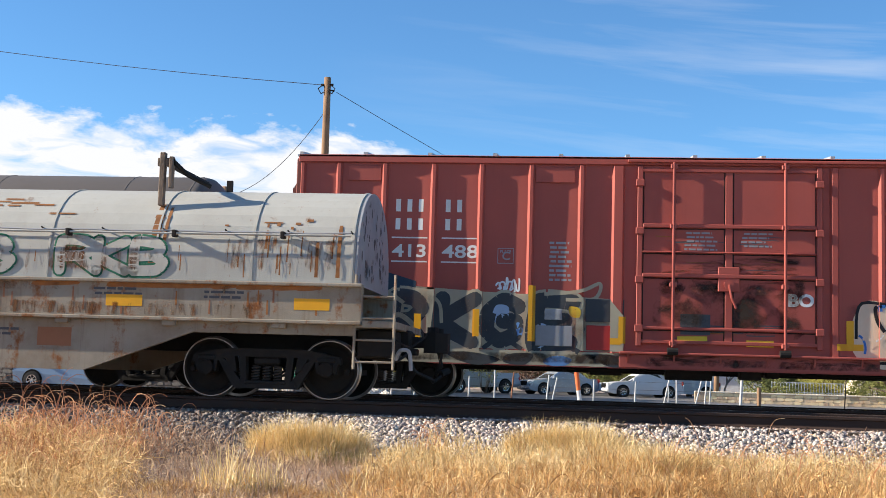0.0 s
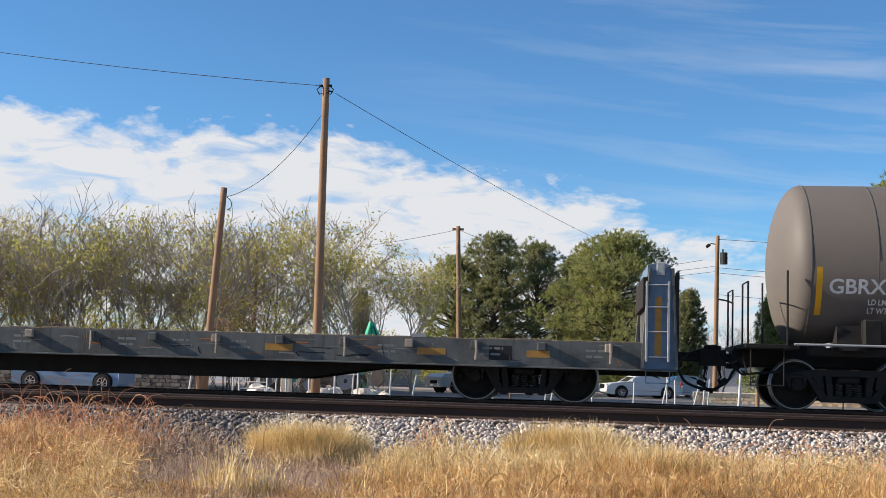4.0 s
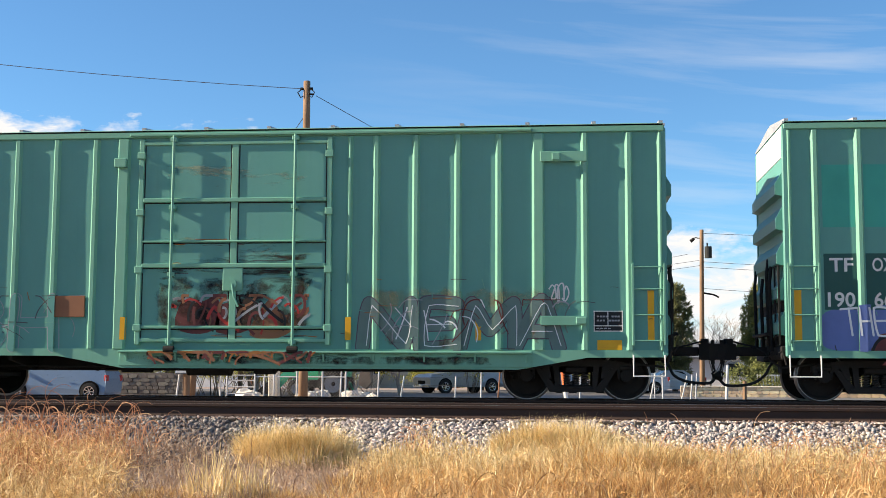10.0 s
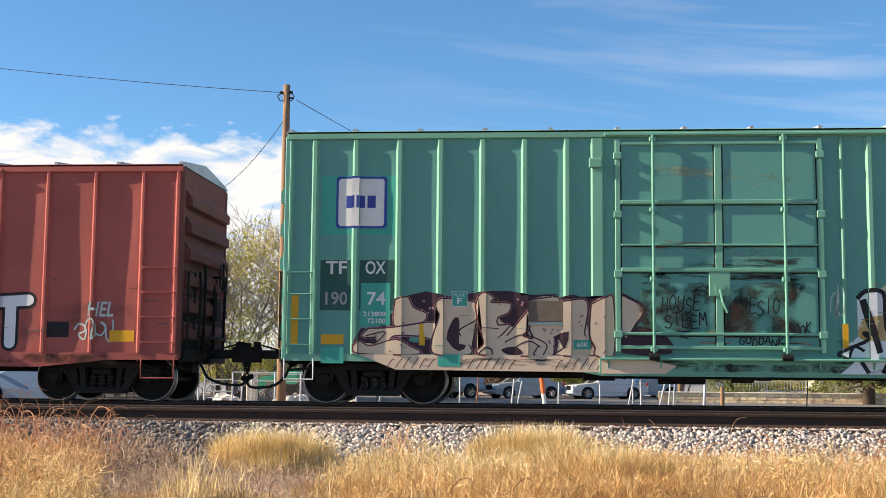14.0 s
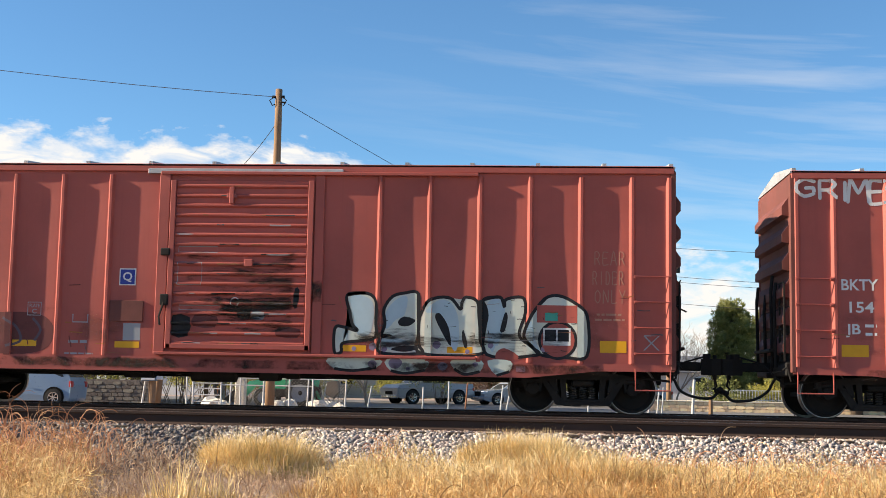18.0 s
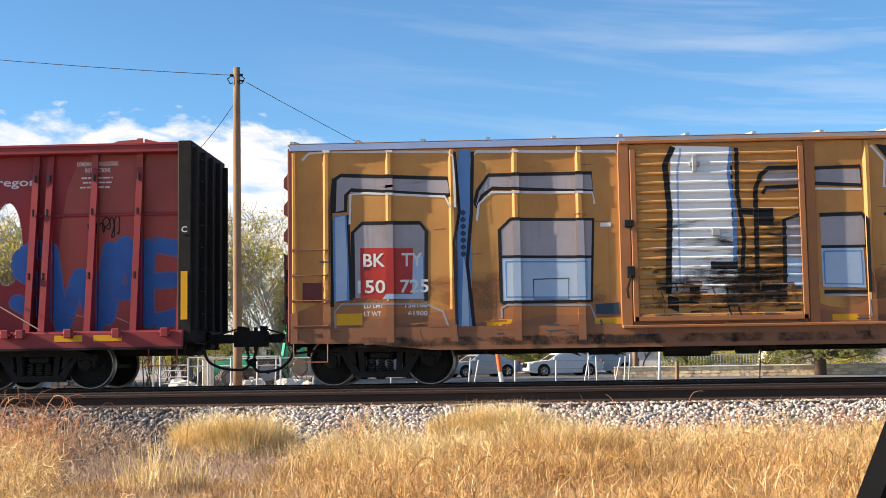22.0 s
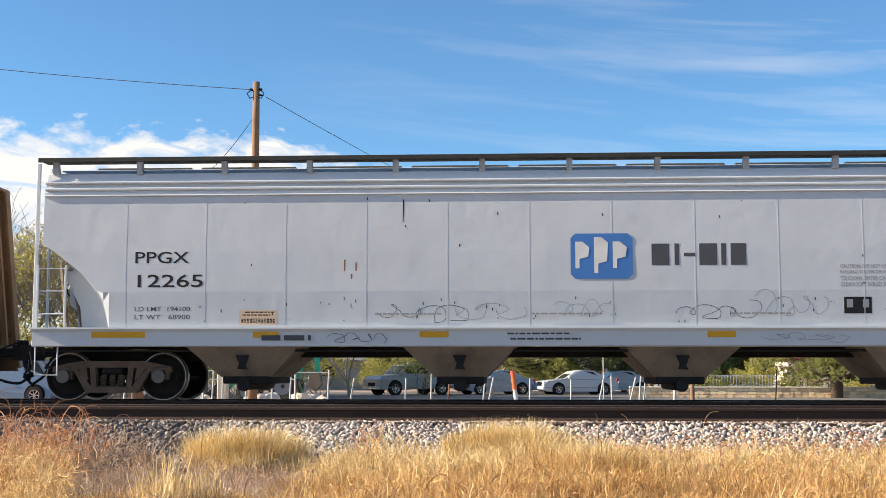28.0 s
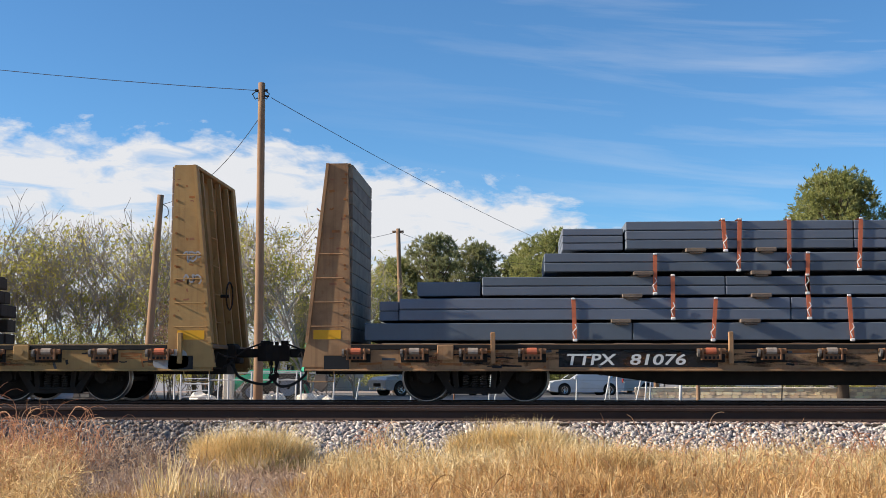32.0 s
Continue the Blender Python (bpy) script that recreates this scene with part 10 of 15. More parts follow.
def centerbeam():
    c = car_base("centerbeam_flatcar", "maroon centre-partition flatcar with a row of oval openings", "railway flatcar", -158.2)
    half, deck, top = 10.87, 1.02, 4.52
    # deck with outrigger sills
    part("deck", G().box(-half, half, -1.40, 1.40, deck - 0.06, deck, 0.01), M_CB, c)
    for s in (-1, 1):
        part("side_sill", G().box(-half, half, s * 1.36, s * 1.44, 0.72, 1.0, 0.012), M_CB, c)
        part("sill_flange", G().box(-half, half, s * 1.30, s * 1.48, 0.69, 0.725), M_STEELBLK, c)
    # partition sheet with oval openings, built as panels between posts
    pitch = 1.1815
    posts = [-11.6 + 0.0]
    xs = [-7.61 + pitch * k for k in range(14)]
    ov_lo, ov_hi, rx = 1.92, 3.50, 0.315

    def oval(a, u0):
        z = (ov_lo + ov_hi) / 2 + (ov_hi - ov_lo) / 2 * math.sin(a)
        k = 1.0 - 0.10 * math.sin(a)
        return (u0 + rx * k * math.copysign(abs(math.cos(a)) ** 0.85, math.cos(a)), z)

    for k in range(13):
        x0, x1 = xs[k], xs[k + 1]
        u = (x0 + x1) / 2
        n = 28
        inner = [oval(2 * math.pi * i / n, u) for i in range(n)]
        outer = []
        for i in range(n):
            a = 2 * math.pi * i / n
            cx, cz = math.cos(a), math.sin(a)
            zc = (ov_lo + ov_hi) / 2
            t = min((pitch / 2) / abs(cx) if abs(cx) > 1e-6 else 1e9, ((top - 0.1 - zc) if cz > 0 else (zc - deck)) / abs(cz) if abs(cz) > 1e-6 else 1e9)
            outer.append((u + cx * t, zc + cz * t))
        for (px, pz, ang) in ((x0, deck, 225), (x1, deck, 315), (x0, top - 0.1, 135), (x1, top - 0.1, 45)):
            j = min(range(n), key=lambda i: (outer[i][0] - px) ** 2 + (outer[i][1] - pz) ** 2)
            outer[j] = (px, pz)
        g = G()
        vs = [(p[0], y, p[1]) for y in (-0.06, 0.06) for p in outer + inner]
        fs = []
        for i in range(n):
            j = (i + 1) % n
            fs += [[i, j, n + j, n + i], [2 * n + i, 3 * n + i, 3 * n + j, 2 * n + j], [n + i, n + j, 3 * n + j, 3 * n + i]]
        g.faces(vs, fs)
        part("partition_panel", g, M_CB, c)
    ends = [(-half + 0.35, xs[0]), (xs[-1], half - 0.30)]
    for a, b in ends:
        part("partition_panel", G().box(a, b, -0.06, 0.06, deck, top - 0.1), M_CB, c)
        part("stiffener", G().box(a, b, -0.10, -0.05, 3.20, 3.26, 0.01), M_CB, c)
    allposts = xs + [-half + 0.35 + k * 0.88 for k in range(1, 4)] + [half - 0.30 - k * 0.85 for k in range(0, 4)]
    for x in allposts:
        p = part("post", G().prism([(-0.52, deck), (-0.10, top - 0.15), (0.10, top - 0.15), (0.52, deck)], "x", x - 0.035, x + 0.035), M_CB, c)
        part("post_flange", G().prism([(-0.55, deck), (-0.13, top - 0.15), (-0.11, top - 0.15), (-0.52, deck)], "x", x - 0.06, x + 0.06), M_CB, p)
        part("winch", G().box(x - 0.07, x + 0.07, -1.56, -1.44, 0.90, 1.06, 0.015).cyl((x - 0.10, -1.52, 0.97), (x + 0.10, -1.52, 0.97), 0.035, 8), M_CB, p)
        for z in (2.0, 3.2, 3.85):
            part("eye_slot", G().box(x - 0.02, x + 0.02, -0.15 - (top - z) * 0.13, -0.11 - (top - z) * 0.13, z, z + 0.13, 0.005), M_BLACK, p)
    part("top_chord", G().box(-half + 0.1, half - 0.1, -0.32, 0.32, top - 0.16, top, 0.015).box(-half + 0.1, half - 0.1, -0.34, 0.34, top - 0.03, top + 0.02, 0.01), M_CB, c)
    for s in (-1, 1):
        e = 0.18 if s > 0 else 0.09
        b = part("bulkhead", G().box(*sorted((s * (half - 0.30) + e, s * (half - 0.06) + e)), -1.33, 1.33, deck - 0.2, top - 0.14, 0.015), M_STEELBLK, c, "dark bulkhead at the end of the partition")
        for k in range(8):
            part("rung", G().cyl((s * half + e, -0.9, deck + 0.3 + 0.40 * k), (s * half + e, -0.45, deck + 0.3 + 0.40 * k), 0.012, 6), M_STEELBLK, b)
        for k in range(5):
            part("bulkhead_rib", G().box(*sorted((s * (half - 0.07) + e, s * (half + 0.03) + e)), -1.25 + k * 0.6, -1.17 + k * 0.6, deck, top - 0.25, 0.01), M_STEELBLK, b)
        reflector(c, *sorted((s * (half - 0.24) + e, s * (half - 0.12) + e)), 1.20, 2.05, -1.34)
        part("stencil_plate", drape([(s * (half - 0.18) + e - 0.10, 2.7), (s * (half - 0.18) + e + 0.10, 2.7), (s * (half - 0.18) + e + 0.10, 2.95), (s * (half - 0.18) + e - 0.10, 2.95)], [[0, 1, 2, 3]], 0.004, -1.34), M_BLACK, c)
        write(c, "C", s * (half - 0.18) + e - 0.05, s * (half - 0.18) + e + 0.05, 2.74, 2.84, M_WHITE, y=-1.34, lift=0.008)
        coupler(c, s * half, s, 0.92)
        truck(c, s * 8.18)
        stirrup(c, *sorted((s * (half - 0.1), s * (half - 0.6))), 0.40, 0.72, -1.42, M_CB)
    part("centre_sill", G().box(-half, half, -0.35, 0.35, 0.58, 0.96, 0.02), M_STEELBLK, c)
    part("brake_rod", G().cyl((-8, -0.75, 0.42), (8, -0.75, 0.45), 0.012, 6), M_STEELBLK, c)
    for k, x in enumerate((-6.4, -4.4, -3.2, -1.0, 1.0, 2.2, 4.6, 6.3)):
        part("cable_hanger", G().box(x - 0.03, x + 0.03, -1.25, -1.15, 0.25 if k % 2 else 0.42, 0.72, 0.01), M_STEELBLK, c)
    part("air_reservoir", G().cyl((-0.5, -0.8, 0.52), (0.5, -0.8, 0.52), 0.18, 14), M_STEELBLK, c)
    part("brake_valve", G().box(-2.0, -1.4, -1.0, -0.6, 0.40, 0.72, 0.04), M_STEELBLK, c)
    # tie-down cables that lean from the posts to the winches
    for k, (a, b) in enumerate(((xs[11], xs[13] + 0.6), (xs[10], xs[12] + 0.5), (xs[5] + 0.2, xs[4] - 0.8), (xs[8], xs[9] - 0.2), (xs[7] + 0.3, xs[6] - 0.6))):
        part("tie_cable", G().tube([(a, -0.5, 2.6 - 0.2 * (k % 2)), (b, -1.45, 1.05)], 0.012, 5), M_SPRING, c)
    st = [(x - 0.06, x + 0.06, 0.10) for x in allposts]
    # plain blocks for the company name, readable place name
    yb = -0.062
    nm = [("CASCADE", -6.32, -2.42, 3.63, 4.04), ("WAREHOUSE", -1.35, 4.0, 3.68, 4.12)]
    for pat, a, b, z0, z1 in nm:
        bars(c, pat, a, b, z0, z1, M_WHITE, y=yb, fill=0.74)
    write(c, "Salem", 5.55, 6.45, 3.78, 3.94, M_WHITE, y=yb, fat=0.014)
    write(c, "Oregon", 6.68, 7.72, 3.76, 3.96, M_WHITE, y=yb, fat=0.014)
    write(c, "WCRC", -10.7 + 3.25, -10.7 + 4.15, 0.80, 0.97, M_WHITE, y=-1.44, fat=0.02)
    write(c, "7375", -10.7 + 4.5, -10.7 + 5.2, 0.80, 0.97, M_WHITE, y=-1.44, fat=0.02)
    write(c, "SAFETY FIRST", -4.95, -4.42, 1.68, 1.76, M_WHITE, y=yb)
    write(c, "SAFETY FIRST", 4.55, 5.05, 1.68, 1.76, M_WHITE, y=yb)
    for k, x in enumerate((-6.25, 5.65, 8.5)):
        write(c, "LOADING & UNLOADING", x, x + 0.78, 1.66 if k < 2 else 4.16, 1.74 if k < 2 else 4.24, M_WHITE, y=yb)
        write(c, "INSTRUCTIONS", x + 0.15, x + 0.63, 1.55 if k < 2 else 4.04, 1.62 if k < 2 else 4.12, M_WHITE, y=yb)
        lines(c, 3, x + 0.05, x + 0.78, 1.45 if k < 2 else 3.95, 0.09, 0.03, M_WHITE, y=yb, seed=90 + k)
    write(c, "LOADING & UNLOADING", -9.6, -8.75, 4.16, 4.24, M_WHITE, y=yb)
    for k, x in enumerate((-4.95, 4.5)):
        lines(c, 4, x, x + 0.6, 1.58, 0.1, 0.035, M_WHITE, y=yb, seed=95 + k)
    for a in (-4.9, -2.3, 1.25, 5.2, 8.6, 9.3, -9.9, -9.0):
        reflector(c, a, a + 0.5, 0.84, 0.95, -1.44)
    for k, x in enumerate((-3.9, -1.4)):
        lines(c, 2, x, x + 0.85, 0.93, 0.10, 0.04, M_TAN, y=-1.44, seed=97 + k)
    # sprayed letters
    for body, x0, x1, z0, z1 in (("S", 7.35, 8.05, 1.35, 2.75), ("W", 8.0, 9.15, 1.05, 2.7), ("A", 9.1, 9.75, 1.2, 2.72), ("E", 9.8, 10.45, 1.15, 2.72)):
        spray(c, body, x0, x1, z0 + 0.12, z1 - 0.12, 0.27, M_DEEPBLUE, M_LAV, 0.03, y=yb, steps=st, label="fat cobalt blue sprayed letter")
    tag_scrawl(c, 8.7, 9.3, 2.85, 3.2, M_BLACK, 101, y=yb, steps=st, width=0.025, turns=6)
    ring = lambda r, n=12: [(-9.15 + r * math.cos(6.283 * a / n), 2.75 + 1.03 * r * math.sin(6.283 * a / n)) for a in range(n + 1)]
    blob(c, ring(0.27)[:-1], M_PLUMDK, y=yb, steps=st, lift=0.003, n=2)
    for r, w in ((0.29, 0.035), (0.12, 0.035), (0.035, 0.03)):
        stroke(c, ring(r), w, M_WHITE, y=yb, steps=st)
    for word, x0, z0, h in (("MENACE", -9.52, 2.07, 0.13), ("ACER", -9.46, 1.92, 0.13), ("SLCK", -9.42, 1.75, 0.13)):
        for k, ch in enumerate(word):
            w = 0.58 / len(word)
            spray(c, ch, x0 + w * k, x0 + w * (k + 0.8), z0, z0 + h, 0.024, M_ICEBLUE if k % 2 else M_SKYBLUE, y=yb, steps=st, lean=0.15)
    stroke(c, [(-8.85, 2.0), (-8.72, 1.95), (-8.8, 1.85), (-8.7, 1.82)], 0.02, M_SKYBLUE, y=yb, steps=st)
    for x in (-8.30, -7.72):
        for k, ch in enumerate("SOUK"):
            spray(c, ch, x - 0.09, x + 0.12, 2.02 - 0.24 * k, 2.20 - 0.24 * k, 0.018, M_PINKSP if x < -8 else M_FADEW, y=yb, steps=st, lean=0.3)
    blob(c, [(8.35, 1.0), (10.5, 1.0), (10.55, 4.3), (8.5, 4.2)], M_RED, y=yb, steps=st, lift=0.002, label="brighter red repaint")
    rnd = random.Random(19)
    for k in range(40):
        x, z, ln, a = rnd.uniform(-10.0, 10.0), rnd.uniform(1.2, 1.9), rnd.uniform(0.1, 0.7), rnd.uniform(-0.5, 0.5)
        stroke(c, [(x, z), (x + ln * 0.5, z + ln * 0.5 * a), (x + ln, z + ln * a)], rnd.uniform(0.006, 0.014), M_TAN if k % 3 else M_BLACK, y=yb, steps=st, lift=0.004, name="scuff")


def hopper():
    c = car_base("covered_hopper", "light grey covered hopper with rounded sides and a blue emblem", "railway hopper car", -179.85)
    half, zs, zt, zr = 9.42, 1.24, 3.66, 4.22
    ctr = 0.0
    # cross section: sides bow out a little
    sec = [(-1.50, zs), (-1.545, 1.9), (-1.55, 2.6), (-1.53, zt), (-1.36, 4.02), (-0.95, 4.16), (0, 4.22), (0.95, 4.16), (1.36, 4.02), (1.53, zt), (1.55, 2.6), (1.545, 1.9), (1.50, zs)]
    xs = [-half + 0.15, -half + 0.16, -half + 0.65, -half + 1.0, -half + 1.25, 0, half - 1.25, half - 1.0, half - 0.65, half - 0.16, half - 0.15]

    def side_y(z):
        return float(np.interp(z, [zs, 1.9, 2.6, zt], [1.50, 1.545, 1.55, 1.53]))

    def floor_at(x):
        """Lower edge of the side: the slope sheet leaves the end open near the platform."""
        d = half - abs(x)
        if d >= 1.36:
            return zs
        if d <= 0.2:
            return 2.72
        k = (d - 0.2) / 1.16
        return zs + (2.72 - zs) * float(np.interp(k, [0, 0.10, 0.25, 0.45, 0.65, 0.80, 0.90, 0.96, 1.0], [1.0, 0.95, 0.86, 0.74, 0.61, 0.48, 0.35, 0.22, 0.0]))

    cols = [-half + 0.15 + 0.11 * k for k in range(13)]
    cols = cols + [-x for x in cols[::-1]]
    body = G()
    vs, m = [], len(sec)
    for x in cols:
        f = floor_at(x)
        for y, z in sec:
            vs.append((x, y, max(z, f)))
    for i in range(len(cols) - 1):
        for j in range(m - 1):
            body.f.append([i * m + j, i * m + j + 1, (i + 1) * m + j + 1, (i + 1) * m + j])
            body.m.append(0)
        body.f.append([i * m + m - 1, i * m, (i + 1) * m, (i + 1) * m + m - 1])
        body.m.append(0)
    body.v = vs
    body.f += [list(range(m)), [(len(cols) - 1) * m + j for j in range(m)][::-1]]
    body.m += [0, 0]
    part("body", body, M_HOP, c)
    for s in (-1, 1):
        for k in range(12):
            x = -half + 1.65 + k * (2 * half - 3.3) / 11
            part("sheet_seam", G().prism([(s * (side_y(z) + o), z) for o, zz in ((0.002, (zs, 1.9, 2.6, zt - 0.05)), (-0.02, (zt - 0.05, 2.6, 1.9, zs))) for z in zz], "x", x - 0.007, x + 0.007), M_HOP, c)
        for z, h, out in ((3.72, 0.05, 1.56), (3.84, 0.04, 1.54), (3.60, 0.03, 1.57)):
            part("side_rib", G().box(-half + 0.15, half - 0.15, s * (out - 0.10), s * out, z - h / 2, z + h / 2, 0.012), M_HOP, c)
        part("side_sill", G().prism([(s * 1.45, 0.94), (s * 1.52, 0.96), (s * 1.54, 1.2), (s * 1.60, 1.25), (s * 1.60, 1.28), (s * 1.45, 1.28)], "x", -half, half), M_HOP, c)
    # running boards on the roof
    for s in (-1, 1):
        rb = part("running_board", G().box(-half, half, s * 1.02, s * 1.50, 4.25, 4.28, 0.008), M_FLATGREY, c)
        for k in range(13):
            x = -half + 0.3 + k * (2 * half - 0.6) / 12
            part("board_bracket", G().prism([(s * 1.48, 4.25), (s * 1.40, 4.25), (s * 1.30, 4.02), (s * 1.42, 4.0)], "x", x - 0.05, x + 0.05), M_LADDERGREY, rb)
        part("board_edge", G().box(-half, half, s * 1.49, s * 1.52, 4.215, 4.295, 0.006), M_FLATGREY, rb)
    for k in range(9):
        x = -half + 1.6 + k * (2 * half - 3.2) / 8
        part("roof_hatch", G().box(x - 0.9, x + 0.9, -0.45, 0.45, 4.18, 4.285, 0.03), M_FLATGREY, c)
    # slope sheets, chutes and outlets
    for k, x in enumerate((-5.72, -1.92, 1.90, 5.92)):
        ch = part("outlet_chute", G().faces([(x - 1.0, -1.42, 0.96), (x + 1.0, -1.42, 0.96), (x + 1.0, 1.42, 0.96), (x - 1.0, 1.42, 0.96), (x - 0.45, -1.0, 0.42), (x + 0.45, -1.0, 0.42), (x + 0.45, 1.0, 0.42), (x - 0.45, 1.0, 0.42)], [(0, 1, 5, 4), (1, 2, 6, 5), (2, 3, 7, 6), (3, 0, 4, 7), (4, 5, 6, 7), (0, 3, 2, 1)]), M_HOP_LOW, c, "stained discharge chute")
        part("outlet_gate", G().box(x - 0.42, x + 0.42, -1.02, 1.02, 0.30, 0.44, 0.02).cyl((x, -1.2, 0.28), (x, 1.2, 0.28), 0.09, 12).cyl((x, -1.24, 0.28), (x, -1.12, 0.28), 0.11, 12), M_STEELBLK, ch)
        part("chute_patch", G().prism([(x - 0.12, 0.80), (x + 0.12, 0.80), (x + 0.06, 0.62), (x + 0.10, 0.55), (x - 0.08, 0.56), (x - 0.05, 0.66)], "y", -1.37, -1.33), M_STEELBLK, ch)
    for s in (-1, 1):
        ex = s * half
        line = [(0.20, 2.70), (0.35, 2.61), (0.58, 2.44), (0.82, 2.24), (1.02, 2.02), (1.18, 1.80), (1.28, 1.56), (1.36, 1.26)]
        part("slope_sheet", G().prism([(s * (half - d), z) for d, z in line] + [(s * (half - d - 0.07), z) for d, z in line[::-1]], "y", -1.475, 1.475), M_HOP, c)
        part("end_platform", G().box(s * (half - 1.3), s * (half + 0.05), -1.45, 1.45, 0.98, 1.05, 0.01), M_HOP, c)
        part("end_post", G().box(s * (half - 0.05), s * (half + 0.02), -1.49, -1.45, 0.95, 4.2, 0.01), M_HOP, c)
        part("end_post", G().box(s * (half - 0.05), s * (half + 0.02), 1.45, 1.49, 0.95, 4.2, 0.01), M_HOP, c)
        part("end_brace", G().tube([(s * (half - 0.02), -0.9, 1.0), (s * (half - 0.02), -0.9, 4.2)], 0.03, 6).tube([(s * (half - 0.02), 0.9, 1.0), (s * (half - 0.02), 0.9, 4.2)], 0.03, 6), M_HOP, c)
        if s < 0:
            part("slope_stay", G().tube([(s * (half - 0.55), -1.25, 1.05), (s * (half - 0.40), -1.25, 2.40)], 0.045, 6).tube([(s * (half - 0.75), -0.95, 1.05), (s * (half - 0.45), -0.95, 2.35)], 0.035, 6), M_COIL_RUST, c, "rust-stained slope sheet stay")
        if s < 0:
            part("cheek_plate", G().prism([(-9.05, 2.30), (-8.86, 1.95), (-8.70, 1.65), (-8.66, 1.30), (-7.9, 1.30), (-7.9, 2.30)], "y", -1.16, -1.10), M_HOP, c)
        part("shear_plate", G().prism([(s * (half - 1.45), 1.06), (s * (half - 0.42), 1.06), (s * (half - 0.42), 1.62), (s * (half - 0.25), 1.75), (s * (half - 0.25), 2.66), (s * (half - 1.45), 1.5)], "y", -0.42, -0.36), M_HOP, c)
        part("plate_stiffener", G().box(s * (half - 0.72), s * (half - 0.66), -0.75, -0.42, 1.05, 2.05, 0.008), M_HOP, c)
        if s > 0:
            part("air_tank", G().cyl((s * (half - 1.12), -1.05, 1.70), (s * (half - 0.42), -1.05, 1.70), 0.21, 18).cyl((s * (half - 1.18), -1.05, 1.70), (s * (half - 0.36), -1.05, 1.70), 0.14, 18), M_HOP, c)
        if s > 0:
            part("brake_valve", G().box(s * (half - 1.05), s * (half - 0.8), -1.15, -0.85, 1.05, 1.42, 0.03).tube([(s * (half - 0.9), -1.1, 1.4), (s * (half - 0.6), -1.15, 1.36), (s * (half - 0.5), -1.1, 1.1)], 0.02, 6), M_STEELBLK, c)
        l = ladder(c, *sorted((s * (half - 0.06), s * (half - 0.56))), [1.12, 1.52, 1.92, 2.32], -1.46, M_HOP, depth=0.03)
        for k in range(7):
            part("rung", G().cyl((s * (half + 0.03), -1.45, 1.5 + 0.4 * k), (s * (half + 0.03), -1.0, 1.5 + 0.4 * k), 0.012, 6), M_HOP, l)
        stirrup(c, *sorted((s * (half - 0.05), s * (half - 0.45))), 0.45, 0.95, -1.48, M_HOP)
        coupler(c, ex, s, 0.62)
        truck(c, s * 8.13, 1, True)
        part("stub_sill", G().box(s * 6.5, s * half, -0.32, 0.32, 0.72, 1.0, 0.02), M_STEELBLK, c)
    part("centre_sill", G().box(-half, half, -0.2, 0.2, 0.78, 0.98, 0.02), M_STEELBLK, c)
    part("brake_pipe", G().cyl((-half, -1.3, 0.88), (half, -1.3, 0.88), 0.022, 6), M_STEELBLK, c)
    part("brake_wheel", G().lathe([(0.25, 0.0), (0.27, 0.015), (0.25, 0.03), (0.23, 0.015)], 20, "x", (-half - 0.05, 0.4, 2.2)), M_STEELBLK, c)
    # lettering: emblem and product name as plain shapes
    yb = -1.555
    em = blob(c, [(0.08, 2.10), (0.98, 2.10), (1.06, 2.18), (1.06, 2.80), (0.98, 2.88), (0.08, 2.88), (0.0, 2.80), (0.0, 2.18)], M_LOGO, y=yb, n=1, lift=0.004, name="emblem", label="blue rounded emblem with white shapes")
    for a, lo, hi in ((0.08, 2.28, 2.74), (0.40, 2.20, 2.82), (0.72, 2.28, 2.74)):
        blob(c, [(a, lo), (a + 0.07, lo), (a + 0.07, lo + 0.16), (a + 0.22, lo + 0.2), (a + 0.24, hi - 0.1), (a + 0.12, hi), (a, hi)], M_WHITE, y=yb, n=1, lift=0.008, name="emblem_shape")
    for xa, xb, za, zb in ((1.38, 1.68, 2.33, 2.70), (1.77, 1.85, 2.33, 2.70), (1.93, 2.12, 2.48, 2.54), (2.19, 2.49, 2.33, 2.70), (2.56, 2.64, 2.33, 2.70), (2.72, 2.98, 2.33, 2.70)):
        bars(c, "=", xa, xb, za, zb, M_DGREYSP, y=yb, lift=0.004, fill=1.0, name="plain_block")
    for body, x0, x1, z0, z1 in (("PPGX", -7.6, -6.65, 2.40, 2.60), ("12265", -7.55, -6.40, 1.98, 2.20)):
        write(c, body, x0, x1, z0, z1, M_BLACK, y=yb + 0.004, fat=0.007)
    for body, x0, x1, z in (("LD LMT  194100", -7.6, -6.62, 1.56), ("LT WT   68900", -7.6, -6.62, 1.42)):
        write(c, body, x0, x1, z, z + 0.08, M_DGREYSP, y=yb + 0.01, fat=0.004)
    write(c, "SILICA", 6.25, 6.70, 2.56, 2.66, M_DGREYSP, y=yb)
    write(c, "PRODUCTS", 6.12, 6.82, 2.36, 2.46, M_DGREYSP, y=yb)
    write(c, "CAUTION: DO NOT USE STEAM,", 4.55, 5.62, 2.26, 2.33, M_GREYSP, y=yb)
    write(c, "BOILING WATER OR SHARP OBJECTS", 4.55, 5.80, 2.16, 2.23, M_GREYSP, y=yb)
    write(c, "TO CLEAN. ENTER CAR WITH", 4.55, 5.55, 2.06, 2.13, M_GREYSP, y=yb)
    write(c, "CLEAN SOFT SOLED SHOES", 4.55, 5.48, 1.96, 2.03, M_GREYSP, y=yb)
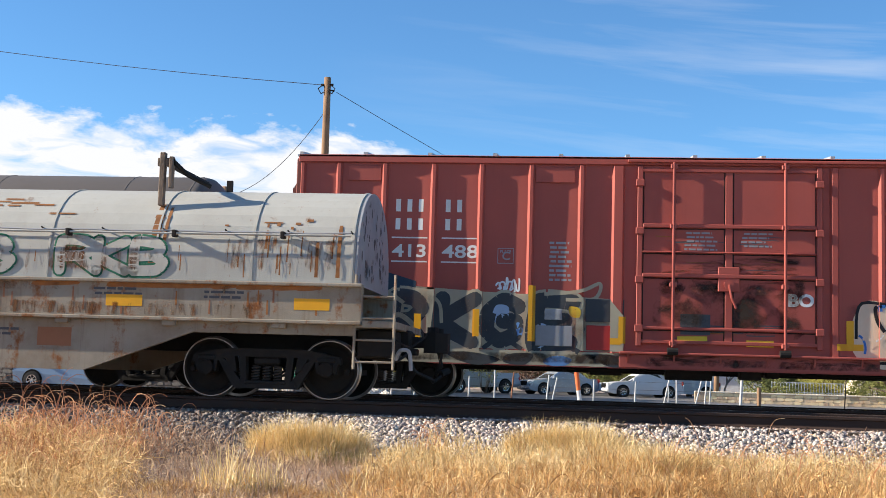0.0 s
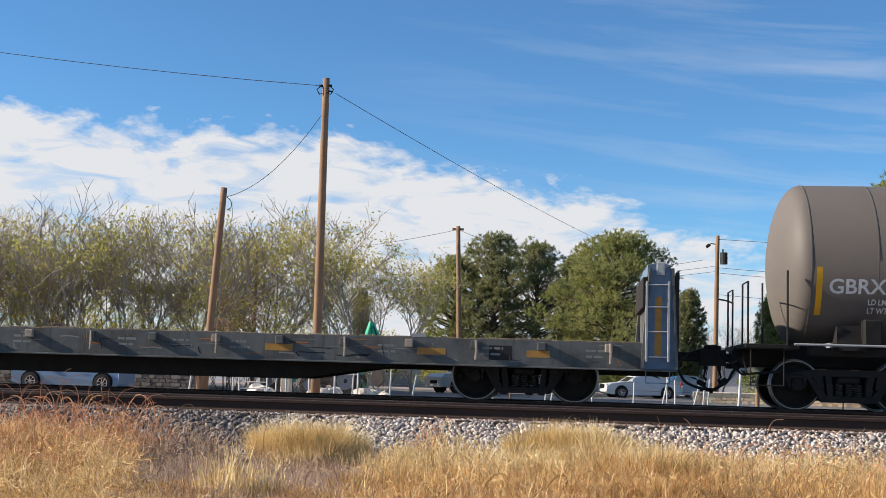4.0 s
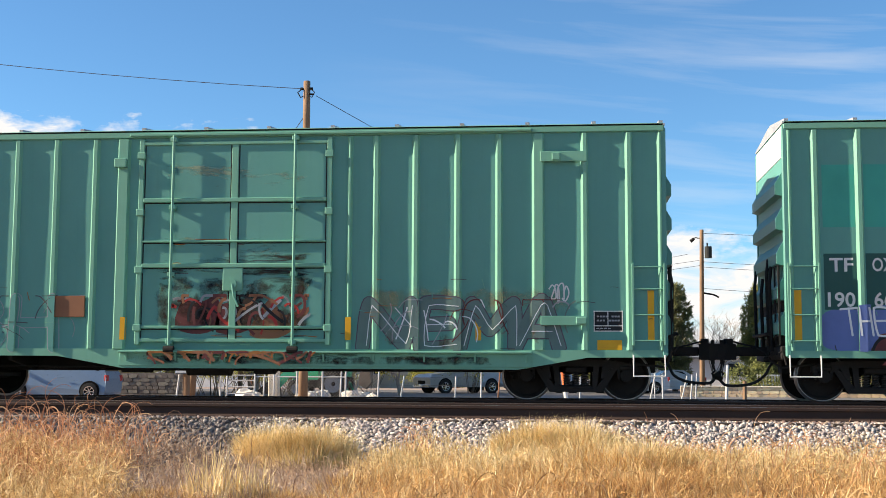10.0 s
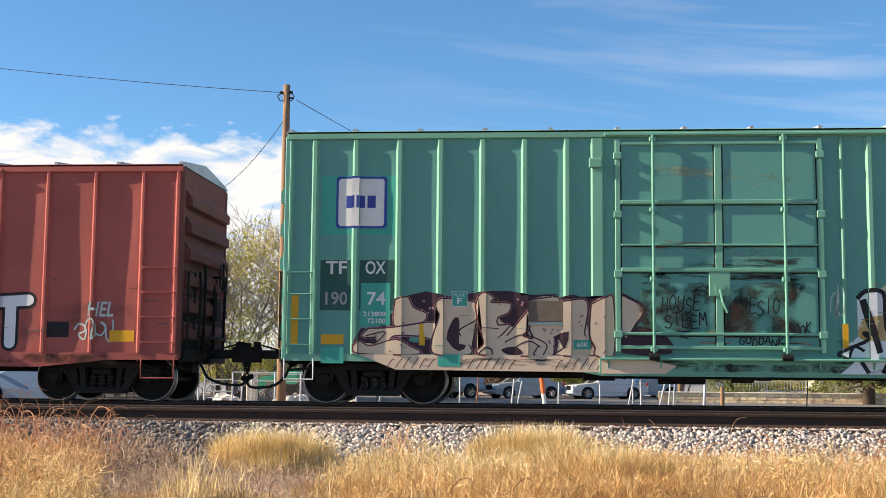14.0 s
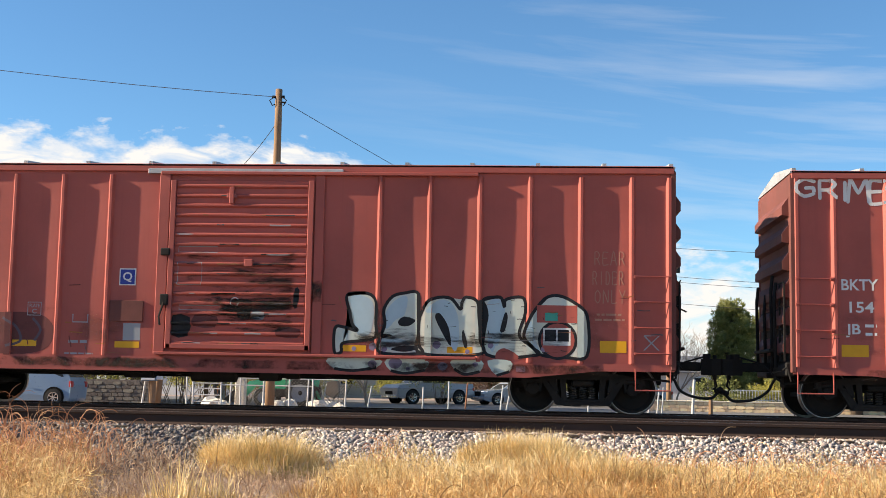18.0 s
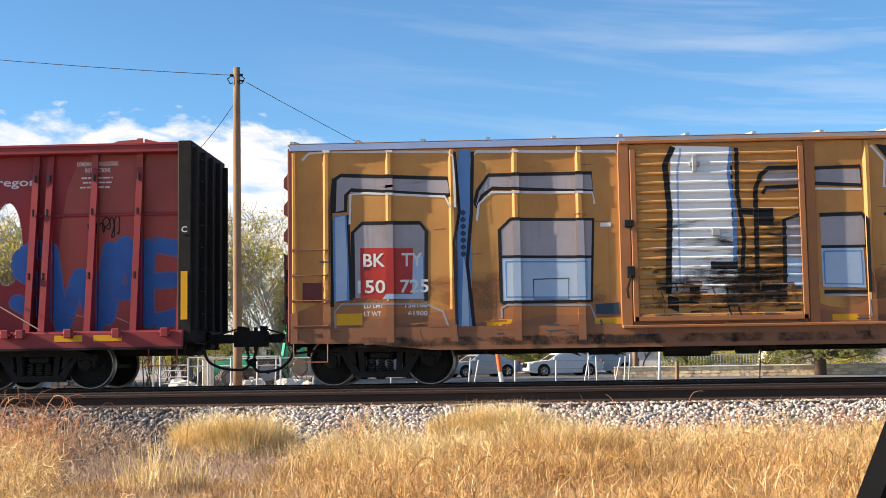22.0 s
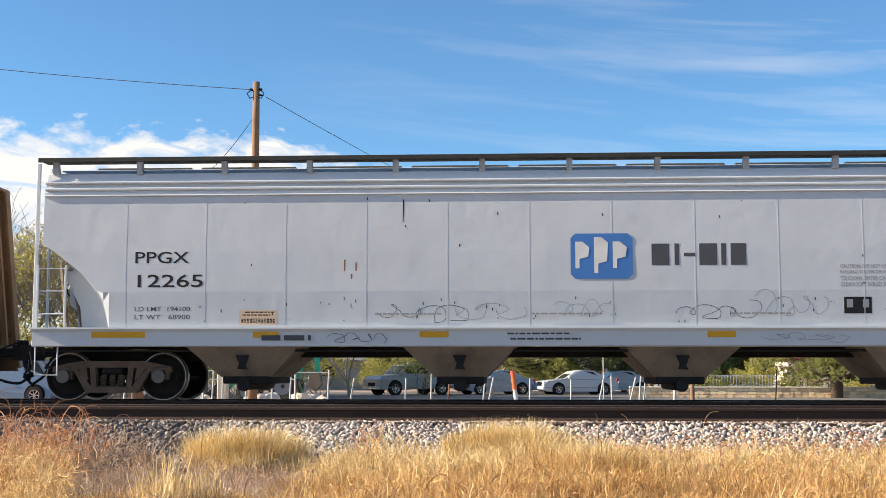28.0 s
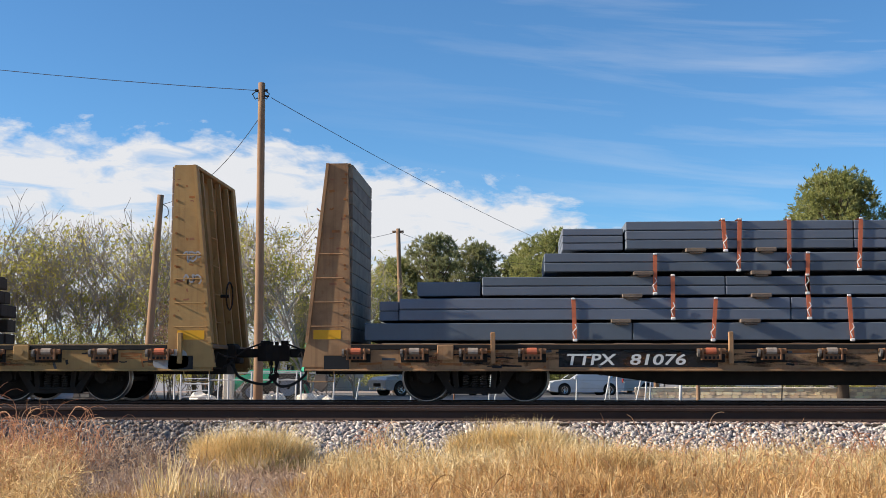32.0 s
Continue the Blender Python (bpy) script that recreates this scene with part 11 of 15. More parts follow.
    blob(c, [(4.60, 1.50), (5.06, 1.50), (5.06, 1.78), (4.60, 1.78)], M_BLACK, y=yb + 0.006, n=1, name="stencil_panel")
    bars(c, "= =", 4.63, 5.03, 1.60, 1.74, M_GREYSP, y=yb + 0.006, lift=0.006)
    blob(c, [(-5.75, 1.32), (-5.08, 1.32), (-5.08, 1.58), (-5.75, 1.58)], M_TAN, y=yb + 0.012, n=1, name="notice_panel")
    bars(c, "============", -5.72, -5.12, 1.35, 1.43, M_BLACK, y=yb + 0.012, lift=0.006)
    lines(c, 2, -5.7, -5.1, 1.55, 0.05, 0.02, M_BLACK, y=yb + 0.012, seed=111)
    lines(c, 1, -5.4, -4.3, 1.14, 0.05, 0.09, M_DGREYSP, y=-1.545, seed=112)
    lines(c, 2, -1.1, 0.3, 1.18, 0.09, 0.03, M_DGREYSP, y=-1.545, seed=113)
    for k, (x0, x1) in enumerate(((-3.4, -2.2), (-0.8, 0.6), (2.6, 3.9), (6.1, 7.3))):
        lines(c, 1 if k < 3 else 4, x0, x1, 1.52 if k < 3 else 1.78, 0.09, 0.03, M_GREYSP, y=yb + 0.005, seed=114 + k)
    for a, b in ((-8.35, -7.4), (-5.5, -5.05), (-2.6, -2.1), (2.3, 2.78), (5.3, 5.75), (7.35, 8.3)):
        reflector(c, a, b, 1.10, 1.20, -1.54)
    # thin black scrawls, rust runs and chips
    for k, (x0, x1, z0, z1) in enumerate(((-3.4, -1.9, 1.40, 1.68), (-2.3, -0.9, 1.40, 1.72), (-0.3, 0.7, 1.42, 1.72), (1.7, 3.1, 1.40, 1.72), (3.1, 4.3, 1.45, 1.85), (5.2, 7.1, 1.45, 1.95), (-4.2, -3.2, 1.0, 1.2), (3.2, 4.6, 1.0, 1.18))):
        tag_scrawl(c, x0, x1, z0, z1, M_GREYSP if k % 3 else M_DGREYSP, 120 + k, y=yb + 0.008, width=0.009, turns=4)
    rnd = random.Random(5)
    for k in range(60):
        x, z = rnd.uniform(-6.5, 8), (rnd.uniform(1.35, 1.75) if k % 3 else rnd.uniform(1.8, 3.6))
        h = rnd.uniform(0.02, 0.06)
        blob(c, [(x, z), (x + 0.02, z), (x + 0.017, z + h), (x + 0.003, z + h)], M_BLACK, y=yb + 0.004, n=1, name="chip")
    for x, z0, z1 in ((-3.92, 1.75, 2.45), (-3.80, 1.6, 2.2), (-3.72, 1.7, 2.4), (-2.9, 3.1, 3.5), (7.6, 2.4, 3.0), (7.5, 2.2, 2.6)):
        blob(c, [(x, z0), (x + 0.014, z0), (x + 0.025, z1), (x, z1)], M_BROWN if z1 < 2.5 else M_BLACK, y=yb + 0.003, n=1, name="stain_run")
    # lettering and scrawls follow the bowed side
    flat = ("lettering", "plain_bar", "plain_block", "stencil_panel", "notice_panel", "emblem", "emblem_shape", "sprayed_line", "sprayed_shape", "chip", "stain_run", "plain_line", "bar_line")
    for ob in c.children:
        if ob.type == "MESH" and ob.name.split(".")[0] in flat:
            for v in ob.data.vertices:
                if v.co.z > zs + 0.05:
                    v.co.y = -side_y(v.co.z) - (0.0065 if ob.name.startswith("emblem") else 0.0016) + 0.25 * min(0.0, v.co.y + 1.549)


LOADS = []      # things that ride on a car: (object, x, y, z)


def ride(ob, x, y=0.0, z=0.0):
    ob.location = (x, YC + y, z)
    CARS.append((ob, x, YC + y, z))
    return ob


def steel_flat(x, half, label, paint=None, plate=(99.0, 99.0)):
    paint = paint or M_TTX
    c = car_base("bulkhead_flatcar", label, "railway flatcar", x)
    top = 1.00
    fish_belly(c, half, top, paint, slope=1.9, low=0.29)
    plank_deck(c, half, top - 0.02, M_TIMBER, 60)
    part("centre_sill", G().box(-half, half, -0.35, 0.35, 0.48, 0.94, 0.02), M_STEELBLK, c)
    part("rub_rail", G().box(-half + 0.8, half - 0.8, -1.462, -1.40, 0.90, 0.985, 0.008), M_STEELBLK, c)
    film(c, -half + 0.8, 0.0, 0.52, 0.95, M_RUSTFILM, y=-1.441, lift=0.003)
    film(c, 0.0, half - 0.8, 0.52, 0.95, M_RUSTFILM, y=-1.441, lift=0.003)
    film(c, -half + 0.8, half - 0.8, 0.55, 0.92, M_SMEAR, y=-1.441, lift=0.006)
    scuffs(c, -half + 0.8, half - 0.8, 0.60, 0.88, (M_BLACK, M_RUSTST, M_BROWN, M_DGREYSP, M_RUSTST), int(half * 10), 120, 0.035, 0.4, y=-1.44, lift=0.002)
    n = 19
    for k in range(n):
        xx = -half + 0.9 + k * (2 * half - 1.8) / (n - 1)
        if plate[0] - 0.25 < xx < plate[1] + 0.25:
            continue
        w = part("tie_winch", G().box(xx - 0.17, xx + 0.17, -1.56, -1.44, 0.72, 0.82, 0.012).box(xx - 0.17, xx - 0.13, -1.58, -1.44, 0.72, 0.92, 0.008).box(xx + 0.13, xx + 0.17, -1.58, -1.44, 0.72, 0.92, 0.008).cyl((xx - 0.24, -1.53, 0.87), (xx + 0.24, -1.53, 0.87), 0.045, 8), M_WINCH, c, "rusty tie-down winch")
        # added black plate that stands for the shadow behind the winch
        part("winch_back", G().box(xx - 0.24, xx + 0.24, -1.452, -1.44, 0.68, 0.96), M_STEELBLK, w)
        part("strap_roll", G().cyl((xx - 0.09, -1.53, 0.87), (xx + 0.08, -1.53, 0.87), 0.06, 10), M_CHAIN if k % 3 else M_STRAP, w)
        for q in (-0.1, -0.03, 0.04, 0.11):
            part("winch_tooth", G().box(xx + q - 0.018, xx + q + 0.018, -1.575, -1.55, 0.735, 0.78), M_STEELBLK, w)
        part("winch_ratchet", G().cyl((xx - 0.24, -1.56, 0.84), (xx - 0.20, -1.56, 0.84), 0.07, 10), M_SPRING, w)
        if k % 4 == 2:
            part("stake", G().box(xx + 0.30, xx + 0.38, -1.53, -1.45, 0.66, 1.20, 0.01), paint, c)
        if k in (2, 16):
            part("jacking_plate", G().box(xx - 0.62, xx - 0.34, -1.50, -1.44, 0.72, 0.98, 0.01).cyl((xx - 0.48, -1.52, 0.86), (xx - 0.48, -1.49, 0.86), 0.05, 12), paint, c)
    for s in (-1, 1):
        b = part("bulkhead", G().box(s * (half - 0.70), s * (half - 0.64), -1.28, 1.28, 0.95, 4.15), paint, c, "tall yellow bulkhead with tapered sides and timber facing")
        for q in (-1, 1):
            part("bulkhead_side", G().prism([(s * (half + 0.06), 0.60), (s * (half - 0.02), 1.02), (s * (half - 0.36), 4.17), (s * (half - 0.72), 4.17), (s * (half - 0.80), 0.60)], "y", q * 1.36, q * 1.46), paint, b)
            part("side_flange", G().prism([(s * (half - 0.0), 1.02), (s * (half - 0.34), 4.17), (s * (half - 0.39), 4.17), (s * (half - 0.06), 1.02)], "y", q * 1.30, q * 1.50), paint, b)
        for k in range(13):
            z = 1.05 + k * 0.24
            part("facing_board", G().box(s * (half - 0.80), s * (half - 0.72), -1.36, 1.36, z, z + 0.23, 0.008), M_BOARD, b)
        for k in range(4):
            y = -0.95 + k * 0.63
            part("bulkhead_stay", G().prism([(s * (half - 0.02), 1.0), (s * (half - 0.36), 4.1), (s * (half - 0.44), 4.1), (s * (half - 0.14), 1.0)], "y", y - 0.04, y + 0.04), paint, b)
        part("top_rail", G().box(s * (half - 0.76), s * (half - 0.34), -1.4, 1.4, 4.12, 4.18, 0.01), paint, b)
        for k in range(4):
            part("grab_iron", G().tube([(s * (half - 0.66), -1.46, 1.30 + 0.42 * k), (s * (half - 0.66), -1.53, 1.30 + 0.42 * k), (s * (half - 0.10 - 0.045 * k), -1.53, 1.30 + 0.42 * k), (s * (half - 0.10 - 0.045 * k), -1.46, 1.30 + 0.42 * k)], 0.012, 6), paint, b)
        for k in range(5):
            part("rung", G().cyl((s * (half - 0.02 - 0.03 * k), -1.2, 1.4 + 0.5 * k), (s * (half - 0.02 - 0.03 * k), -0.8, 1.4 + 0.5 * k), 0.012, 6), paint, b)
        for q in range(9):
            zz = 1.5 + 0.29 * q
            part("bolt_head", G().cyl((s * (half - 0.68), -1.475, zz), (s * (half - 0.68), -1.455, zz), 0.022, 6), M_RUSTST, b)
        scuffs(c, *sorted((s * (half - 0.70), s * (half - 0.36))), 1.4, 4.05, (M_RUSTST, M_BROWN), int(half * 7) + s, 14, 0.035, 0.14, y=-1.46, lift=0.002)
        reflector(c, *sorted((s * (half - 0.62), s * (half - 0.14))), 1.08, 1.24, -1.46)
        blob(c, [(s * (half - 0.55) + q, z) for q, z in ((-0.22, 0.56), (0.22, 0.56), (0.22, 0.80), (-0.22, 0.80))], M_BLACK, y=-1.465, n=1, name="stencil_panel")
        coupler(c, s * half, s, 0.82)
        truck(c, s * (half - 2.93))
        stirrup(c, *sorted((s * (half - 0.05), s * (half - 0.5))), 0.35, 0.6, -1.42, paint)
    part("brake_wheel", G().lathe([(0.25, 0.0), (0.27, 0.015), (0.25, 0.03), (0.23, 0.015)], 20, "x", (half + 0.05, -0.5, 1.9)).cyl((half - 0.1, -0.5, 1.9), (half + 0.05, -0.5, 1.9), 0.03, 8), M_STEELBLK, c)
    return c


def beam_bundle(x0, x1, z0, z1, y0=-1.2, y1=1.2, tiers=2, joints=(), straps=()):
    """A bundle of steel sections lying across the car, strapped in orange."""
    xm = (x0 + x1) / 2
    b = thing("steel_bundle", "bundle of bluish steel sections lying on a flatcar", "steel beams", "steel bundles on the flatcar")
    part("core", G().box(x0 - xm + 0.02, x1 - xm - 0.02, y0 + 0.07, y1 - 0.07, z0 + 0.015, z1 - 0.015), M_BEAM, b)
    cuts = [x0] + list(joints) + [x1]
    for i in range(len(cuts) - 1):
        for k in range(tiers):
            a, d = z0 + (z1 - z0) * k / tiers, z0 + (z1 - z0) * (k + 1) / tiers
            for q in (0, 1, 2):
                ya = y0 + (y1 - y0) * q / 3
                part("steel_section", G().box(cuts[i] - xm + 0.008, cuts[i + 1] - xm - 0.008, ya, ya + (y1 - y0) / 3 - 0.008, a + 0.006, d - 0.006, 0.012), M_BEAM, b)
    ride(b, xm)
    return b


def steel_load():
    c = steel_flat(-200.68, 9.98, "faded yellow bulkhead flatcar carrying strapped steel sections", plate=(-5.5, -3.4))
    blob(c, [(-5.6, 0.60), (-2.9, 0.60), (-2.9, 0.98), (-5.6, 0.98)], M_BLACK, y=-1.44, n=1, name="painted_panel", lift=0.004)
    write(c, "TTPX", -5.45, -4.62, 0.64, 0.82, M_WHITE, y=-1.44, lift=0.008, fat=0.02, shear=0.15)
    write(c, "81076", -4.38, -3.45, 0.64, 0.82, M_WHITE, y=-1.44, lift=0.008, fat=0.02, shear=0.15)
    blob(c, [(4.7, 0.58), (5.5, 0.58), (5.5, 0.76), (4.7, 0.76)], M_GREYSP, y=-1.44, n=1, name="painted_panel", lift=0.004)
    X = -200.68
    rows = [
        (1.06, 1.37, -209.66, -191.80, 1, (-205.0, -199.0, -195.4)),
        (1.41, 1.80, -209.05, -192.75, 2, (-202.3, -198.2, -196.4)),
        (1.41, 1.76, -209.42, -209.06, 2, ()), (1.41, 1.76, -192.74, -192.15, 2, ()),
        (1.84, 2.17, -207.60, -194.32, 2, (-203.4, -196.4)),
        (1.84, 2.10, -208.75, -207.62, 1, ()), (1.84, 2.10, -194.30, -192.90, 1, ()),
        (2.25, 2.58, -206.52, -194.66, 2, (-198.6,)),
        (2.64, 3.13, -205.10, -196.40, 3, (-201.2, -199.8)),
        (2.64, 3.03, -206.20, -205.12, 3, ()), (2.64, 3.03, -196.38, -194.76, 3, ()),
    ]
    for i, (z0, z1, x0, x1, tiers, joints) in enumerate(rows):
        wide = 1.26 if x1 - x0 > 3 else 1.1
        beam_bundle(x0, x1, z0, z1, -wide, wide, tiers, joints)
    # timber packing between the tiers
    for k, (x, z) in enumerate([(x, z) for z, xs in ((1.385, (-205.2, -203.0, -198.4, -195.7, -193.4)), (1.82, (-205.0, -202.8, -198.3, -195.5, -194.3)), (2.21, (-204.8, -202.8, -198.0, -195.4)), (2.61, (-203.9, -202.7, -198.3, -196.3))) for x in xs]):
        b = thing("timber_packing", "short weathered timber block between steel tiers", "timber", "timber packing", mesh=G().box(-0.17, 0.17, -1.36, 1.36, -0.045, 0.02, 0.008).box(-0.10, 0.12, -1.34, 1.34, -0.075, -0.045, 0.006).mesh("timber_packing", M_TIMBER))
        ride(b, x, 0, z + 0.02)
    for k, (x, z0, z1) in enumerate([(-206.0, 1.06, 1.78), (-203.6, 1.06, 1.78), (-201.3, 1.06, 1.82), (-198.1, 1.06, 1.82), (-194.9, 1.06, 1.84), (-204.3, 1.43, 2.18), (-202.0, 1.43, 2.18), (-200.3, 1.43, 2.2), (-199.1, 1.43, 2.2), (-196.6, 1.45, 2.22), (-204.6, 1.86, 2.55), (-202.0, 1.86, 2.56), (-200.5, 1.86, 2.56), (-198.9, 1.88, 2.58), (-196.7, 1.88, 2.6), (-203.4, 2.6, 3.15), (-203.15, 2.26, 3.15), (-202.3, 2.26, 3.15), (-201.1, 2.26, 3.15), (-199.35, 2.26, 3.16), (-197.4, 2.28, 3.16), (-197.1, 2.62, 3.16)]):
        rnd = random.Random(k)
        lean = rnd.uniform(-0.04, 0.02)
        s = thing("load_strap", "orange webbing strap round steel sections", "strap", "orange load straps", mesh=G().faces([(-0.035 + lean, -1.285, z0), (0.035 + lean, -1.285, z0), (0.035 - lean, -1.285, z1 + 0.012), (-0.035 - lean, -1.285, z1 + 0.012), (-0.035 + lean, -1.272, z0), (0.035 + lean, -1.272, z0), (0.035 - lean, -1.272, z1), (-0.035 - lean, -1.272, z1), (-0.035 - lean, 1.27, z1 + 0.012), (0.035 - lean, 1.27, z1 + 0.012)], [(0, 1, 2, 3), (0, 4, 5, 1), (0, 3, 7, 4), (1, 5, 6, 2), (4, 7, 6, 5), (3, 2, 9, 8)]).mesh("load_strap", M_STRAP))
        part("strap_knot", G().box(lean - 0.04, lean + 0.04, -1.305, -1.27, z0 - 0.02, z0 + 0.03, 0.012), M_WHITE, s)
        part("strap_knot", G().box(-lean - 0.035, -lean + 0.035, -1.30, -1.265, z1 - 0.015, z1 + 0.02, 0.01), M_WHITE, s)
        part("strap_tail", G().tube([(lean, -1.29, z0 + 0.05), (lean - 0.04, -1.31, z0 + 0.14), (lean + 0.03, -1.30, z0 + 0.22), (lean, -1.31, z0 + 0.28)], 0.009, 5), M_WHITE, s)
        ride(s, x)


def last_flat():
    half = 9.98
    c = steel_flat(-212.30 - half, half, "faded yellow bulkhead flatcar carrying dark timber stacks", paint=M_FLATOCHRE)
    tag_scrawl(c, half - 0.55, half - 0.25, 2.05, 2.25, M_GREYSP, 141, y=-1.465, width=0.03, turns=3)
    tag_scrawl(c, half - 0.55, half - 0.25, 2.45, 2.65, M_GREYSP, 142, y=-1.465, width=0.03, turns=3)
    blob(c, [(half - 1.0, 0.6), (half - 0.45, 0.6), (half - 0.5, 0.9), (half - 0.95, 0.85)], M_GREYSP, y=-1.465)
    for k in range(6):
        z = 1.03 + k * 0.28
        x1 = -217.0 + (0.15 if k < 3 else 0) - (0.3 if k == 5 else 0)
        b = thing("timber_stack", "stack of dark weathered timbers on a flatcar", "timber", "timber stacks on the flatcar")
        for q in range(8):
            y = -1.25 + q * 0.315
            part("timber", G().box(-5.0, 5.0 + random.Random(k * 9 + q).uniform(-0.15, 0.0), y, y + 0.28, 0.0, 0.23, 0.012), M_TIE, b)
        for q in (-4.0, 0.0, 4.0):
            part("spacer", G().box(q - 0.06, q + 0.06, -1.25, 1.25, -0.05, 0.0), M_TIMBER, b)
        ride(b, x1 - 5.0, 0, z)


# ---------------------------------------------------------------- the coil car that leaves on the near track
def coil_car():
    c = thing("coil_car", "weathered white coil car with a rounded hood and green scrawls", "railway coil car", at=(-11.0, YN, 0))
    half = 8.2                      # its right end is at x = half
    # rounded hood
    def hood(x0, x1):
        prof = []
        for k in range(21):
            a = math.pi * k / 20
            prof.append((-1.42 * math.cos(a), 1.62 + 1.45 * math.sin(a) ** 0.75))
        return G().prism(prof, "x", x0, x1)
    part("hood", hood(-8.0, half - 0.33), M_COIL, c)
    for x in (-5.0, -3.3, -1.7, 0.15, 1.6, 3.42, 5.0, 6.4, 7.82):
        part("hood_seam", hood(x - 0.015, x + 0.015).mesh("hood_seam", M_COIL), None, c)
        c.children[-1].scale = (1, 1.006, 1.004)
    for s in (-1, 1):
        part("side_sill", G().box(-half, half - 0.2, s * 1.38, s * 1.50, 1.05, 1.60, 0.015), M_COIL_RUST, c)
        part("sill_cap", G().box(-half, half - 0.2, s * 1.34, s * 1.56, 1.57, 1.62, 0.01), M_COIL_RUST, c)
        part("sill_cap", G().box(-half, half - 0.2, s * 1.34, s * 1.56, 1.05, 1.10, 0.01), M_COIL_RUST, c)
        part("belly_side", G().prism([(-5.6, 1.05), (-4.2, 0.33), (4.05, 0.33), (5.65, 0.92), (6.2, 1.05)], "y", s * 1.36, s * 1.44), M_COIL_RUST, c)
        part("upper_side", G().box(-half, half - 0.3, s * 1.34, s * 1.42, 0.90, 1.06, 0.01), M_COIL_RUST, c)
        part("tie_rod", G().cyl((-8.0, s * 1.47, 2.28), (half - 0.4, s * 1.47, 2.28), 0.016, 6), M_COIL, c)
        for k in range(10):
            x = -7.2 + k * 1.56
            part("rod_bracket", G().box(x - 0.03, x + 0.03, s * 1.36, s * 1.50, 2.23, 2.33, 0.01), M_STEELBLK, c)
            part("bearer", G().box(x - 0.10, x + 0.10, s * 1.40, s * 1.52, 0.98, 1.06, 0.01), M_COIL_RUST, c)
    part("end_plate", hood(half - 0.34, half - 0.30), M_GREYSP, c)
    # lifting brackets on the hood
    for x in (4.95, -0.4):
        b = part("lifting_bracket", G().box(x - 0.06, x + 0.02, -1.12, -1.02, 2.72, 3.50, 0.01).box(x - 0.10, x + 0.14, -1.10, -1.0, 3.30, 3.42, 0.01).box(x + 0.08, x + 0.14, -1.12, -1.02, 2.98, 3.44, 0.01), M_TIMBER, c, "rusty lifting bracket")
        part("bracket_stay", G().tube([(x + 0.12, -1.04, 3.38), (x + 0.30, -0.9, 3.20), (x + 0.55, -0.6, 3.08)], 0.035, 6), M_STEELBLK, b)
        part("bracket_stay", G().tube([(x, -1.04, 3.36), (x, 1.0, 3.36)], 0.045, 6), M_STEELBLK, b)
    part("hood_post", G().box(5.66, 5.74, -0.3, -0.22, 3.0, 3.22), M_STEELBLK, c)
    for k in range(2):
        part("end_stair", G().tube([(half - 0.30 + 0.55 * k, -1.45, 0.45), (half - 0.30 + 0.55 * k, -1.45, 1.75)], 0.022, 6), M_COIL_RUST, c)
    for z in (0.55, 0.85, 1.15, 1.45):
        part("step", G().cyl((half - 0.30, -1.45, z), (half + 0.25, -1.45, z), 0.016, 6), M_COIL_RUST, c)
    part("end_platform", G().box(half - 0.4, half + 0.25, -1.45, 1.45, 1.02, 1.12, 0.01), M_COIL_RUST, c)
    part("end_box", G().box(half - 0.30, half + 0.2, -1.2, -0.4, 0.62, 1.0, 0.02), M_STEELBLK, c)
    part("retainer", G().tube(smooth_path([(half + 0.25, -1.2, 0.6), (half + 0.33, -1.3, 0.72), (half + 0.45, -1.3, 0.70), (half + 0.48, -1.3, 0.45)]), 0.03, 6), M_GREYSP, c)
    part("centre_sill", G().box(-half, half, -0.35, 0.35, 0.65, 1.02, 0.02), M_STEELBLK, c)
    coupler(c, half + 0.2, 1, 0.6)
    coupler(c, -half - 0.2, -1, 0.6)
    truck(c, half - 1.62, -1)
    truck(c, -half + 1.62, -1)
    y = -1.50
    for a, b in ((4.35, 4.88), (7.05, 7.55), (-2.0, -1.5), (-6.0, -5.5)):
        reflector(c, a, b, 1.24, 1.40, y)
    lines(c, 2, 4.1, 5.0, 1.50, 0.07, 0.035, M_DGREYSP, y=y, seed=151)
    lines(c, 2, 5.7, 6.4, 1.48, 0.07, 0.035, M_DGREYSP, y=y, seed=152)
    blob(c, [(3.35, 0.66), (3.85, 0.66), (3.85, 0.92), (3.35, 0.92)], M_BROWN, y=-1.44, n=1, name="stencil_panel")
    lines(c, 2, 2.4, 3.1, 0.90, 0.07, 0.035, M_DGREYSP, y=-1.44, seed=153)

    def on_hood(x, z):
        u = max(0.0, min(1.0, (z - 1.62) / 1.45))
        sn = u ** (1 / 0.75)
        return (x, -1.42 * math.sqrt(max(0, 1 - sn * sn)) - 0.008, z)

    rnd = random.Random(61)
    runs = [(rnd.uniform(6.1, 7.7), rnd.uniform(1.66, 2.1), rnd.uniform(0.15, 0.5), rnd.uniform(0.012, 0.04)) for k in range(9)]
    runs += [(rnd.uniform(-7.5, 7.6), rnd.uniform(1.64, 1.9), rnd.uniform(0.1, 0.4), rnd.uniform(0.008, 0.02)) for k in range(26)]
    runs += [(rnd.uniform(2.2, 3.6), rnd.uniform(2.55, 2.85), 0.025, rnd.uniform(0.15, 0.5)) for k in range(10)]
    runs += [(rnd.uniform(5.9, 7.2), rnd.uniform(2.38, 2.5), rnd.uniform(0.02, 0.06), rnd.uniform(0.03, 0.12)) for k in range(6)]
